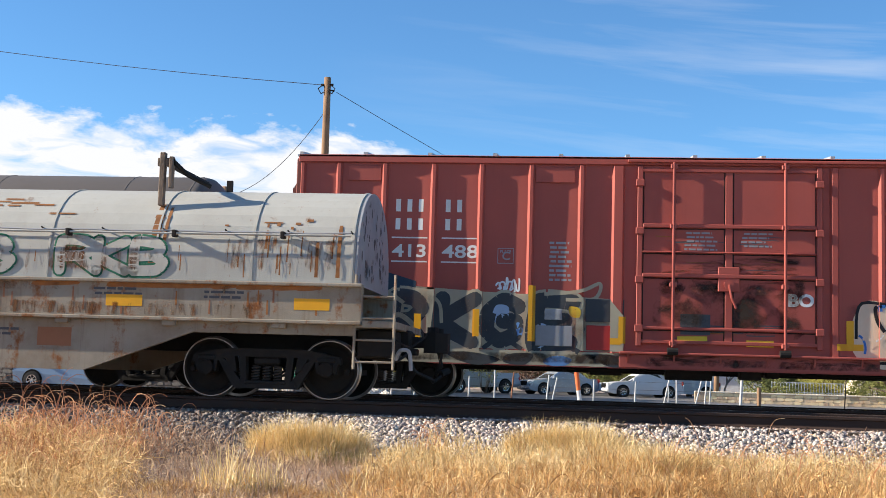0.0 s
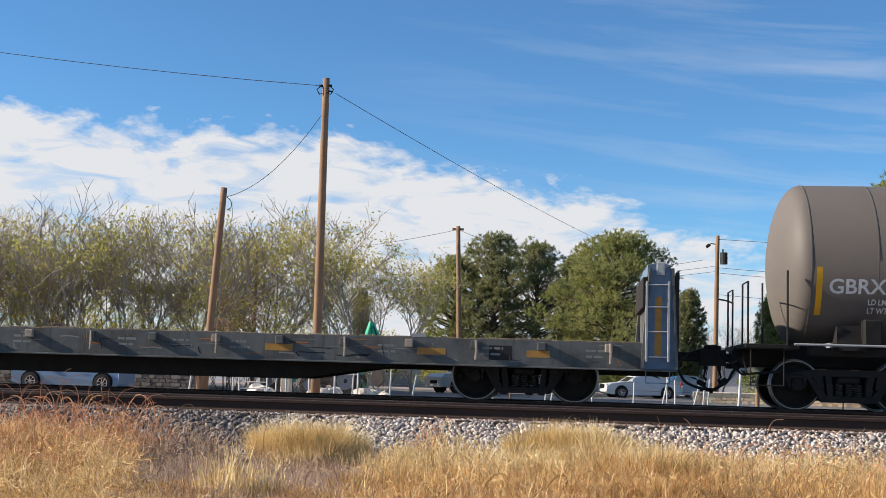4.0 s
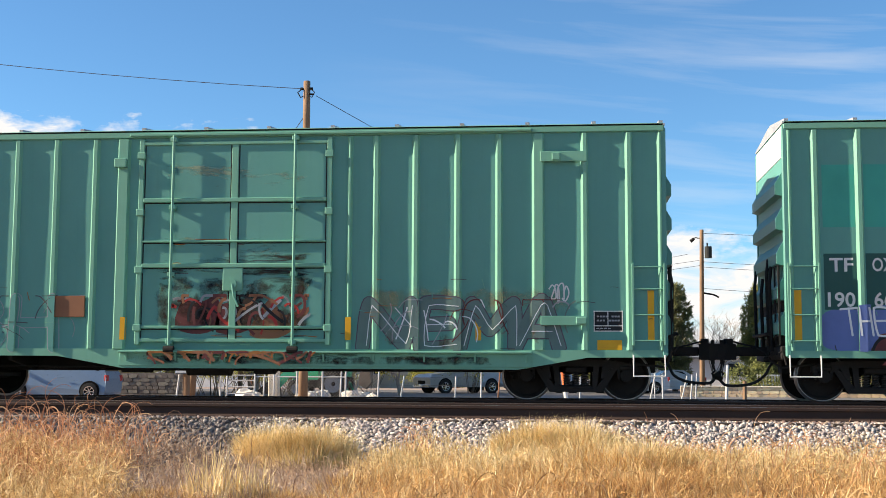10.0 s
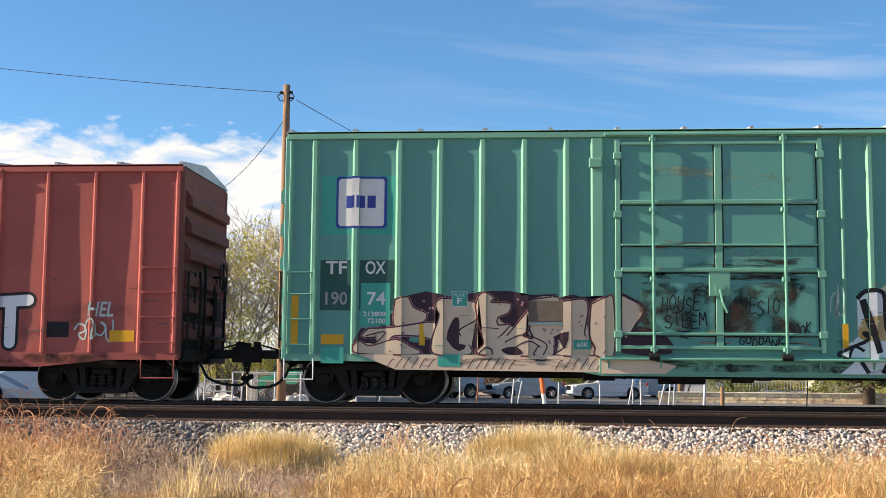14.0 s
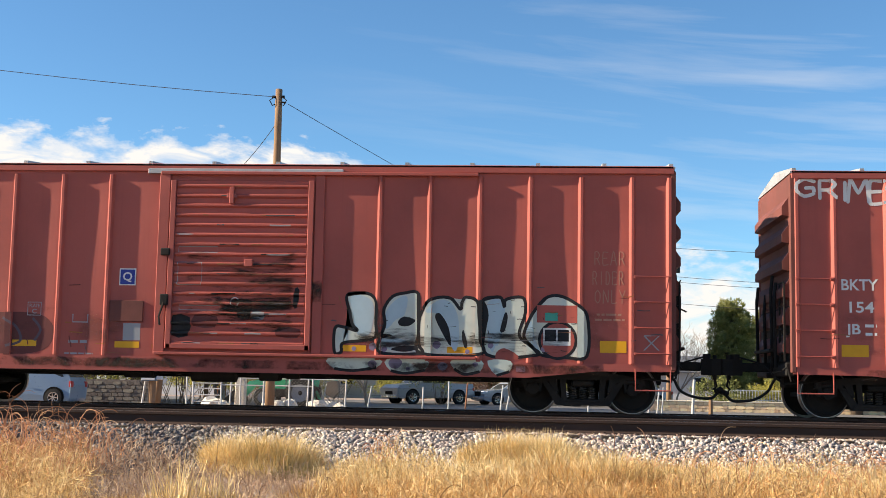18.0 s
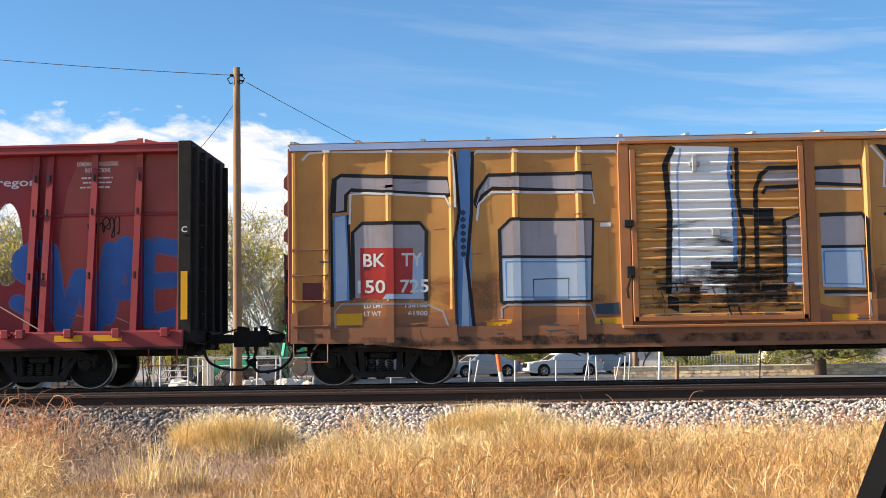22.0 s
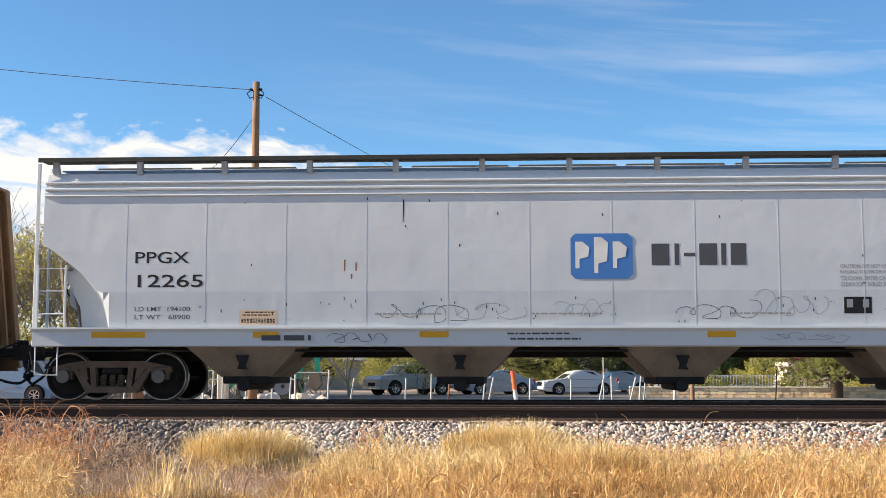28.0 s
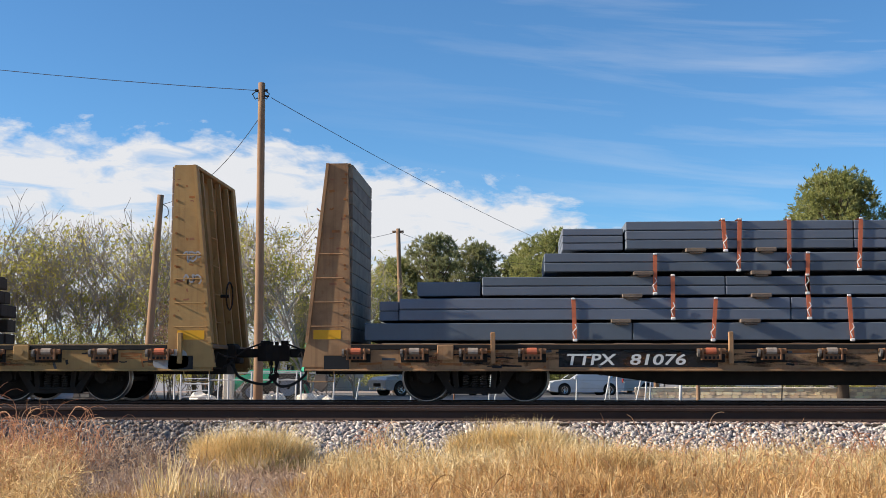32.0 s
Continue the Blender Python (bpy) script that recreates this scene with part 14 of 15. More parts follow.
def pine(x, y, h, w, seed, label, material=None, base=0.12, lobes=18, lean=0.0, leaf=0.13):
    """A broad pine: trunk, limbs and many flattened pads of needles on their ends, with gaps between them and an uneven outline."""
    rnd = random.Random(seed)
    rng = np.random.default_rng(seed)
    t = thing("pine_tree", label, "tree", "pine trees behind the tracks", at=(x, y, -0.64))
    g = G().tube([(0, 0, 0), (0.1, 0.05, h * 0.3), (-0.05 + lean * 0.5, 0, h * 0.6), (lean, 0, h * 0.9)], [h * 0.028, h * 0.022, h * 0.014, h * 0.004], 9)
    pads = int(lobes * 6.0)
    rc = 0.115 * w + 0.30
    C, S = [], []
    for k in range(pads):
        u = (k + 0.5) / pads
        zf = base + (0.96 - base) * u ** 0.9
        wide = math.sqrt(max(0.03, 1 - ((zf - 0.40) / 0.60) ** 2)) if zf > 0.40 else 0.72 + 0.7 * zf
        a = k * 2.39996 + rnd.uniform(-0.5, 0.5)
        # the outline swells into lobes and draws in between them
        bulge = 0.86 + 0.16 * math.sin(3 * a + 5 * zf + seed) + 0.12 * math.sin(7 * zf * 3 + 2 * a + seed)
        r = max(0.1, w * wide * bulge - rc * 0.7) * (rnd.uniform(0.72, 1.0) if k % 4 else rnd.uniform(0.25, 0.7))
        c = Vector((r * math.cos(a) + lean * zf, r * math.sin(a), h * zf - 0.10 * r))
        root = Vector((lean * zf * 0.8, 0, max(0.5, h * zf * 0.80)))
        mid = root.lerp(c, 0.5) + Vector((0, 0, -0.05 * w))
        g.tube([root, mid, c], [h * 0.007, h * 0.005, h * 0.002], 4)
        C.append(c)
        S.append(rc * rnd.uniform(0.65, 1.25))
    part("trunk", g.mesh("trunk", M_BARK, True, False), None, t)
    per = 400
    n = pads * per
    c, r = np.repeat(np.array([tuple(q) for q in C]), per, 0), np.repeat(np.array(S), per)
    d = rng.normal(0, 1, (n, 3))
    d /= np.linalg.norm(d, axis=1)[:, None]
    # sprays of needles: small bunches sit on the pad's upper shell
    bunch = np.repeat(rng.normal(0, 1, (n // 13 + 1, 3)), 13, 0)[:n]
    bunch /= np.linalg.norm(bunch, axis=1)[:, None]
    bunch[:, 2] = np.where(bunch[:, 2] < 0, bunch[:, 2] * 0.55, bunch[:, 2])
    rad = np.repeat(rng.uniform(0.45, 1.0, n // 13 + 1), 13)[:n]
    p = c + bunch * (r * rad)[:, None] * np.array([1.0, 1.0, 0.80]) + rng.normal(0, 0.05, (n, 3))
    u = bunch * 0.9 + d * 0.75 + np.array([0, 0, 0.45])
    u /= np.linalg.norm(u, axis=1)[:, None]
    v = np.cross(u, rng.normal(0, 1, (n, 3)))
    v /= np.linalg.norm(v, axis=1)[:, None] + 1e-9
    ln = (leaf * 1.25 * rng.uniform(0.6, 1.3, n))[:, None]
    wd = leaf * 0.17
    V = np.stack([p - v * wd, p + v * wd, p + u * ln + v * wd * 0.4, p + u * ln - v * wd * 0.4], 1).reshape(-1, 3)
    part("crown", cloud_mesh("crown", V, n, material or M_PINE), None, t)
    return t


def shrub(x, y, h, w, seed, label, material, n=30, per=90, size=0.06):
    rnd = random.Random(seed)
    t = thing("shrub", label, "shrub", at=(x, y, -0.64))
    cs = []
    g = G()
    for k in range(n):
        a, r = rnd.uniform(0, 6.283), w * math.sqrt(rnd.uniform(0, 1))
        z = h * rnd.uniform(0.42 if h > 3.5 else 0.25, 1.0) * math.sqrt(max(0.2, 1 - 0.8 * (r / w) ** 2))
        cs.append((r * math.cos(a), r * math.sin(a) * 0.7, z))
        if k % 5 == 0:
            g.tube([(0.2 * r * math.cos(a), 0.2 * r * math.sin(a), 0), (0.5 * r * math.cos(a), 0.4 * r * math.sin(a), z * 0.6), (r * math.cos(a), r * math.sin(a) * 0.7, z)], 0.018, 4)
    part("stem", g.mesh("stem", M_BARK, False, False), None, t)
    V, m = leaf_cloud(cs, per, 0.22 * w + 0.1, size, seed)
    part("crown", cloud_mesh("crown", V, m, material), None, t)


def build_trees():
    bl = "tall leafless tree with thin grey twigs"
    yl = "half-bare tree with yellow-green leaves low down"
    rnd = random.Random(52)
    for k in range(26):
        x = -38.5 + 0.97 * k
        y = 58.5 + (k * 5 % 7) * 1.6
        top = (9.4, 7.4, 10.2, 8.3, 6.9, 9.8, 7.8)[k % 7] + rnd.uniform(-0.5, 0.5)
        bare_tree(x, y, 8.0, 200 + k % 6, yl, M_YELLEAF, 5, 0.9, 5, 0.075, 0.72, rnd.uniform(0, 360), top / 8.0)
    for k in range(24):
        shrub(-38.0 + 1.06 * k + rnd.uniform(-0.4, 0.4), 56.5 + (k % 3) * 0.9, 3.4 + rnd.uniform(0, 1.7), 2.1, 440 + k, "tangled dry shrub under leafless trees", (M_YELLEAF, M_TANTWIG, M_YELLEAF, M_YELLEAF)[k % 4], 44, 46, 0.055)
    bare_tree(-9.9, 58, 9.0, 221, "half-bare tree with yellow leaves on its lower limbs", M_YELLEAF, 22, 0.8, 5, 0.07, 0.72)
    bare_tree(-8.3, 62, 7.6, 224, bl, M_YELLEAF, 14, 0.9, 5, 0.065, 0.75)
    bare_tree(-12.6, 64, 7.0, 223, bl, M_YELLEAF, 5, 0.9, 4, 0.08, 0.8)
    bare_tree(8.6, 88, 6.0, 222, bl, None, 0, 1.0, 5)
    bare_tree(10.4, 92, 6.0, 222, bl, None, 0, 1.0, 5, turn=130)
    pl = "broad green pine with an open rounded crown"
    pine(-8.7, 86, 9.5, 3.3, 301, pl, M_PINE, 0.10, 20)
    pine(-5.9, 85, 11.1, 3.5, 302, pl, M_PINE2, 0.10, 22)
    pine(-3.0, 88, 10.9, 3.4, 303, pl, M_PINE2, 0.10, 20)
    pine(-0.4, 90, 10.0, 2.4, 308, pl, M_PINE2, 0.15)
    pine(2.4, 80, 10.6, 5.6, 304, pl, M_PINE, 0.08, 46)
    pine(7.4, 86, 7.4, 1.5, 305, pl, M_PINE2, 0.1, 12)
    pine(16.2, 64, 11.8, 4.8, 306, pl, M_PINE, 0.10, 40)
    pine(12.8, 82, 7.0, 2.2, 307, pl, M_PINE, 0.08, 20)
    pine(15.6, 84, 6.6, 2.2, 311, pl, M_PINE, 0.08, 20)
    pine(24.5, 66, 11.5, 4.6, 309, pl, M_PINE)
    pine(-13.9, 78, 6.4, 0.5, 310, "slim dark cypress behind bare trees", M_PINE2, 0.05, 20)
    shrub(-2.6, 78, 3.6, 2.6, 401, "tan leafless shrub before pines", M_TANTWIG, 40, 110, 0.05)
    shrub(-3.4, 86, 2.2, 1.6, 402, "russet-leaved shrub behind a parked car", M_REDLEAF, 30, 90)
    shrub(1.0, 88, 2.0, 1.8, 403, "russet-leaved shrub beside the road", M_REDLEAF, 30, 90)
    for k, x in enumerate((9.5, 12.6, 15.5, 19)):
        shrub(x, 66 + k, 1.9, 1.7, 410 + k, "low green shrub behind the stone wall", M_YELLEAF if k % 2 else M_PINE, 30, 90)
    for k, x in enumerate((-13.5, -11.4, -7.6, -5.4, -17.4, -20, -23.5, -15.6, -18.6, -26.0, -28.5, -31.0)):
        shrub(x, 70 + (k % 3) * 2, 3.2 + 0.4 * (k % 2), 2.0, 420 + k, "yellow-green shrub behind the yard", M_YELLEAF if k % 3 else M_PINE, 40, 80)
    # the far belt of woods that closes the view
    rng = np.random.default_rng(77)
    n = 420
    cs = np.stack([rng.uniform(-190, 190, n), rng.uniform(130, 150, n), rng.uniform(0.0, 3.6, n)], -1)
    V, m = leaf_cloud(cs, 40, 2.0, 0.5, 78)
    thing("far_woods", "belt of distant green woods", "trees", kind="stuff", mesh=cloud_mesh("far_woods", V, m, M_PINE2))


# ---------------------------------------------------------------- movement
TRAIN_ROWS = [
    (0.0, -0.00), (1.0, 6.40), (2.0, 12.80), (3.0, 19.20), (3.5, 22.40), (5.5, 35.20), (6.0, 38.40), (7.0, 44.81), (8.0, 51.26), (9.0, 57.72), (10.0, 64.18), (11.0, 70.65), (12.0, 77.10), (13.0, 83.58), (14.0, 90.10), (14.5, 93.32), (16.5, 106.20), (17.0, 109.42), (18.0, 115.88), (19.0, 122.33), (20.0, 128.81), (21.0, 135.30), (22.0, 141.79), (23.0, 148.28), (24.0, 154.78), (24.5, 158.03), (26.5, 171.03), (27.0, 174.29), (28.0, 180.79), (29.0, 187.32), (30.0, 193.85), (31.0, 200.38), (32.0, 206.91)
]


def travel(t):
    ts, xs = [r[0] for r in TRAIN_ROWS], [r[1] for r in TRAIN_ROWS]
    return float(np.interp(t, ts, xs))


COIL_SPEED = -14.4


# ---------------------------------------------------------------- yard beyond the tracks
GF = -0.63
M_STEELPOST = mat("whitewashed_steel_post", (0.55, 0.55, 0.54), 0.6, stain=0.4, stain_scale=4, rust=0.15)
M_RUBBLE = mat("grey_brown_rubble", (0.20, 0.165, 0.135), 0.9, dark=(0.09, 0.08, 0.075), stain=0.5, stain_scale=4, random_value=0.7, bump=0.5)
M_SAND = mat("golden_sandstone", (0.88, 0.66, 0.42), 0.9, dark=(0.66, 0.45, 0.26), stain=0.4, stain_scale=3, random_value=0.5, bump=0.5)
M_MORTAR = mat("sandy_mortar", (0.72, 0.56, 0.38), 0.95, bump=0.4)
M_STUCCO = mat("cream_stucco", (0.70, 0.62, 0.50), 0.9, stain=0.25, stain_scale=0.7)
M_WHITEWALL = mat("white_siding", (0.66, 0.67, 0.68), 0.8, stain=0.2)
M_SHINGLE = mat("grey_shingle_roof", (0.16, 0.17, 0.19), 0.9, stain=0.3, stain_scale=2)
M_TILEROOF = mat("red_tile_roof", (0.38, 0.11, 0.06), 0.85, stain=0.3, stain_scale=2)
M_VAN = mat("pale_blue_car_paint", (0.19, 0.27, 0.37), 0.3, metal=0.2, grain=0.02, stain=0.05, bump=0.0)
M_SILVERCAR = mat("silver_blue_car_paint", (0.42, 0.47, 0.54), 0.25, metal=0.5, grain=0.02, stain=0.05, bump=0.0)
M_WHITECAR = mat("white_car_paint", (0.62, 0.64, 0.66), 0.25, grain=0.02, stain=0.05, bump=0.0)
M_GREYCAR = mat("grey_pickup_paint", (0.40, 0.41, 0.42), 0.3, metal=0.4, grain=0.02, stain=0.05, bump=0.0)
M_CHROME = mat("dull_chrome", (0.60, 0.60, 0.60), 0.25, metal=0.9, bump=0.0)
M_LAMPGL = mat("clear_headlamp", (0.62, 0.64, 0.66), 0.15, bump=0.0)
M_MACH = mat("bright_green_machine_paint", (0.035, 0.46, 0.25), 0.45, stain=0.3, stain_scale=2)
# door pillar and trim: the car roof's shade is put into these near-blacks
M_PILLAR = mat("dark_blue_grey_door_paint", (0.003, 0.003, 0.0035), 0.9, spec=0.08, grain=0.0, stain=0.05, bump=0.02)
M_TRIM = mat("black_door_trim", (0.004, 0.004, 0.0045), 0.7, spec=0.12, grain=0.0, stain=0.05, bump=0.05)


def vehicle(name, label, x, y, heading, paint, length, height, prof, glass, wheels, width=1.8, wr=0.33):
    """A parked vehicle, its front to -x before it is turned by heading degrees: body, windows, lamps and wheels."""
    v = thing(name, label, "car", "parked vehicles")
    v.matrix_basis = pose(x, y, GF, 0, 0, heading)
    hw = width / 2
    body = G()
    n = len(prof)
    vs = [(px, s * (hw - (0.16 if pz > 0.95 else (0.0 if pz > 0.45 else 0.04))), pz) for s in (-1, 1) for px, pz in prof]
    body.faces(vs, [list(range(n)), list(range(n, 2 * n))[::-1]] + [[i, (i + 1) % n, n + (i + 1) % n, n + i] for i in range(n)])
    part("body", body, paint, v)
    for s in (-1, 1):
        for g in glass["side"]:
            part("side_window", G().prism(g, "y", s * (hw - 0.17), s * (hw - 0.145)), M_GLASS, v)
        for wx in wheels:
            w = part("wheel", G().lathe([(wr, -0.1), (wr, 0.1), (wr * 0.62, 0.11), (wr * 0.62, -0.11)], 24), M_RUBBER, v, at=(wx, s * (hw - 0.055), wr))
            rim = G().cyl((0, s * 0.06, 0), (0, s * 0.075, 0), wr * 0.16, 10).lathe([(wr * 0.64, s * 0.04), (wr * 0.64, s * 0.10), (wr * 0.54, s * 0.09), (wr * 0.54, s * 0.04)], 20)
            for k in range(7):
                a = 2 * math.pi * k / 7
                rim.tube([(0, s * 0.065, 0), (wr * 0.58 * math.cos(a), s * 0.085, wr * 0.58 * math.sin(a))], wr * 0.07, 4)
            part("rim", rim, M_CHROME, w)
            part("wheel_arch", G().cyl((wx, s * (hw - 0.05), wr + 0.02), (wx, s * (hw + 0.004), wr + 0.02), wr + 0.06, 22), M_TRIM, v)
        part("mirror", G().box(glass["mirror"][0] - 0.07, glass["mirror"][0] + 0.07, s * (hw - 0.05), s * (hw + 0.12), glass["mirror"][1], glass["mirror"][1] + 0.14, 0.03), paint, v)
        part("headlamp", G().box(-length / 2 - 0.015, -length / 2 + 0.20, s * (hw - 0.42), s * (hw - 0.08), 0.62, 0.80, 0.03), M_LAMPGL, v)
        part("tail_lamp", G().box(length / 2 - 0.10, length / 2 + 0.012, s * (hw - 0.30), s * (hw - 0.06), 0.75, 0.98, 0.02), M_GRED, v)
        part("door_handle", G().box(0.15, 0.35, s * hw, s * (hw + 0.025), 0.86, 0.89), paint, v)
    for g in glass["ends"]:
        (x0, z0), (x1, z1) = g
        part("windscreen", G().faces([(x0, -hw + 0.22, z0), (x0, hw - 0.22, z0), (x1, hw - 0.26, z1), (x1, -hw + 0.26, z1)], [(0, 1, 2, 3)]), M_GLASS, v)
    part("grille", G().box(-length / 2 - 0.02, -length / 2 + 0.05, -0.42, 0.42, 0.52, 0.78, 0.02), M_TRIM, v)
    part("bumper", G().box(-length / 2 - 0.06, -length / 2 + 0.1, -hw + 0.08, hw - 0.08, 0.32, 0.50, 0.04), paint if name != "pickup_truck" else M_CHROME, v)
    part("plate_bar", G().box(-length / 2 - 0.07, -length / 2 - 0.055, -0.16, 0.16, 0.40, 0.50), M_WHITE, v)
    return v


def sedan(name, label, x, y, heading, paint):
    L = 4.6
    prof = [(-2.28, 0.30), (-2.30, 0.62), (-2.05, 0.82), (-1.05, 0.94), (-0.35, 1.38), (0.15, 1.46), (0.85, 1.42), (1.55, 1.02), (2.20, 0.98), (2.30, 0.75), (2.27, 0.30), (1.9, 0.2), (-1.9, 0.2)]
    gl = {"side": [[(-0.80, 0.98), (-0.25, 1.34), (0.15, 1.38), (0.15, 0.98)], [(0.22, 0.98), (0.22, 1.38), (0.75, 1.34), (1.15, 1.02)]], "mirror": (-0.75, 0.95), "ends": [((-1.04, 0.955), (-0.36, 1.37)), ((1.54, 1.035), (0.88, 1.41))]}
    return vehicle(name, label, x, y, heading, paint, L, 1.46, prof, gl, (-1.4, 1.38))


def minivan(x, y):
    prof = [(-2.28, 0.30), (-2.32, 0.70), (-2.15, 0.95), (-1.75, 1.08), (-0.80, 1.66), (0.2, 1.76), (1.55, 1.72), (1.98, 1.12), (2.08, 0.85), (2.04, 0.32), (2.0, 0.22), (-2.0, 0.22)]
    gl = {"side": [[(-1.45, 1.12), (-0.75, 1.56), (-0.55, 1.60), (-0.55, 1.12)], [(-0.45, 1.12), (-0.45, 1.62), (0.75, 1.66), (0.75, 1.12)], [(0.85, 1.12), (0.85, 1.66), (1.42, 1.62), (1.74, 1.14)]], "mirror": (-1.35, 1.08), "ends": [((-1.74, 1.095), (-0.82, 1.65)), ((1.985, 1.13), (1.56, 1.70))]}
    return vehicle("minivan", "pale blue minivan parked beyond the tracks", x, y, 0, M_VAN, 4.16, 1.76, prof, gl, (-1.50, 1.42), 1.85, 0.34)


def pickup(x, y, heading):
    prof = [(-2.65, 0.42), (-2.68, 0.88), (-2.45, 1.08), (-1.35, 1.18), (-0.75, 1.74), (-0.2, 1.82), (0.75, 1.80), (1.0, 1.22), (2.62, 1.20), (2.66, 0.55), (2.4, 0.38), (-2.4, 0.34)]
    gl = {"side": [[(-1.15, 1.24), (-0.70, 1.66), (-0.25, 1.72), (-0.25, 1.24)], [(-0.18, 1.24), (-0.18, 1.72), (0.65, 1.70), (0.75, 1.24)]], "mirror": (-1.1, 1.2), "ends": [((-1.34, 1.195), (-0.76, 1.73)), ((1.0, 1.26), (0.78, 1.78))]}
    return vehicle("pickup_truck", "grey pickup truck parked beyond the fence", x, y, heading, M_GREYCAR, 5.3, 1.82, prof, gl, (-1.65, 1.55), 1.9, 0.40)


def house(x, y, w, d, h, roof_h, wall, roof, label):
    b = thing("house", label, "house", "houses beyond the road", at=(x, y, GF))
    wl = part("wall", G().box(-w / 2, w / 2, -d / 2, d / 2, 0, h), wall, b)
    part("roof", G().prism([(-d / 2 - 0.4, h), (0, h + roof_h), (d / 2 + 0.4, h), (d / 2 + 0.4, h - 0.12), (-d / 2 - 0.4, h - 0.12)], "x", -w / 2 - 0.4, w / 2 + 0.4), roof, b)
    for k in range(max(2, int(w / 3))):
        wx = -w / 2 + 1.4 + k * (w - 2.8) / max(1, int(w / 3) - 1)
        wd = part("window", G().box(wx - 0.55, wx + 0.55, -d / 2 - 0.05, -d / 2 + 0.02, 1.0, 2.1, 0.02), M_WHITEWALL, b)
        part("pane", G().box(wx - 0.47, wx + 0.47, -d / 2 - 0.065, -d / 2 - 0.052, 1.08, 2.02), M_GLASS, wd)
    dr = part("door", G().box(-0.45, 0.45, -d / 2 - 0.04, -d / 2 + 0.02, 0, 2.05, 0.02), M_BROWN, b)
    return b


def fitted_stones(material):
    """Eight uneven stones, from narrow to wide, that sit close in a course."""
    out = []
    for q in range(8):
        r = random.Random(500 + q)
        hw = (0.22 + 0.035 * q) / 2 - 0.006
        pts = [(hw * u + r.uniform(-0.018, 0.004) * (1 if u > 0 else -1), 0.078 * v + r.uniform(-0.010, 0.003) * (1 if v > 0 else -1)) for u, v in ((-1, -0.7), (-0.6, -1), (0.5, -1), (1, -0.6), (1, 0.6), (0.6, 1), (-0.5, 1), (-1, 0.7))]
        out.append(G().prism(pts, "y", -0.04, 0.06).mesh("stone", material))
    return out


def backhoe(x, y):
    """A green backhoe loader, its loader to the left and its digging arm folded up at the right."""
    v = thing("backhoe_loader", "green backhoe loader parked with its digging arm folded", "digger", at=(x, y, GF))
    part("chassis", G().box(-1.2, 1.1, -0.4, 0.4, 0.45, 0.85, 0.05), M_STEELBLK, v)
    part("hood", G().prism([(-1.25, 0.8), (-1.25, 1.25), (-1.1, 1.38), (-0.1, 1.45), (-0.1, 0.8)], "y", -0.38, 0.38), M_MACH, v)
    part("operator_seat", G().box(0.25, 0.65, -0.25, 0.25, 0.95, 1.1, 0.04).box(0.6, 0.72, -0.25, 0.25, 1.05, 1.55, 0.04), M_RUBBER, v)
    part("fender", G().prism([(0.0, 0.9), (0.2, 1.36), (1.1, 1.36), (1.25, 1.0), (1.1, 1.25), (0.3, 1.25)], "y", -0.95, -0.5), M_MACH, v)
    for wx, r in ((0.65, 0.64), (-0.95, 0.42)):
        for s in (-1, 1):
            w = part("wheel", G().lathe([(r, -0.15), (r, 0.15), (r * 0.6, 0.17), (r * 0.6, -0.17)], 24), M_RUBBER, v, at=(wx, s * 0.8, r))
            part("rim", G().lathe([(r * 0.6, -0.1), (r * 0.6, 0.1), (r * 0.15, 0.06), (r * 0.15, -0.06)], 18), M_GREYSP, w)
    for s in (-1, 1):
        part("loader_arm", G().prism([(-0.25, 1.3), (-0.15, 1.15), (-1.55, 0.95), (-2.0, 0.45), (-2.1, 0.55), (-1.65, 1.12)], "y", s * 0.5, s * 0.6), M_MACH, v)
        part("arm_ram", G().cyl((-0.5, s * 0.56, 0.75), (-1.5, s * 0.56, 0.98), 0.04, 8), M_CHROME, v)
        part("stabiliser", G().tube([(1.15, s * 0.4, 0.7), (1.3, s * 0.95, 0.15)], 0.07, 6).box(1.18, 1.42, s * 0.95 - 0.15, s * 0.95 + 0.15, 0.0, 0.1, 0.01), M_MACH, v)
    part("loader_bucket", G().prism([(-2.05, 0.2), (-2.05, 0.75), (-2.15, 0.8), (-2.75, 0.25), (-2.7, 0.18)], "y", -0.95, 0.95), M_STEELBLK, v)
    part("boom", G().tube([(1.15, 0, 0.95), (1.38, 0, 2.2), (1.47, 0, 2.8), (1.56, 0, 3.28)], [0.15, 0.17, 0.16, 0.09], 10), M_MACH, v, "bright green digging boom")
    part("boom_plate", G().tube([(1.30, -0.16, 2.35), (1.46, -0.18, 2.75), (1.56, -0.14, 3.15)], [0.08, 0.10, 0.07], 8), M_MACH, v)
    part("dipper", G().tube([(1.58, 0, 3.26), (1.78, 0, 2.75), (1.94, 0, 2.3), (2.06, 0, 1.15)], [0.08, 0.14, 0.13, 0.10], 10), M_MACH, v, "bright green dipper arm")
    part("boom_ram", G().cyl((1.18, 0, 1.4), (1.42, 0, 2.5), 0.05, 8).cyl((1.50, -0.16, 2.4), (1.58, -0.16, 3.1), 0.03, 8), M_CHROME, v)
    part("hydraulic_hose", G().tube([(1.2, -0.15, 1.2), (1.36, -0.2, 2.2), (1.5, -0.2, 2.9), (1.7, -0.18, 3.1), (1.9, -0.14, 2.5)], 0.025, 6), M_RUBBER, v)
    part("digging_bucket", G().prism([(1.72, 1.15), (2.16, 1.2), (2.22, 0.7), (2.0, 0.42), (1.66, 0.62)], "y", -0.3, 0.3), M_TIMBER, v, "rusty digging bucket")


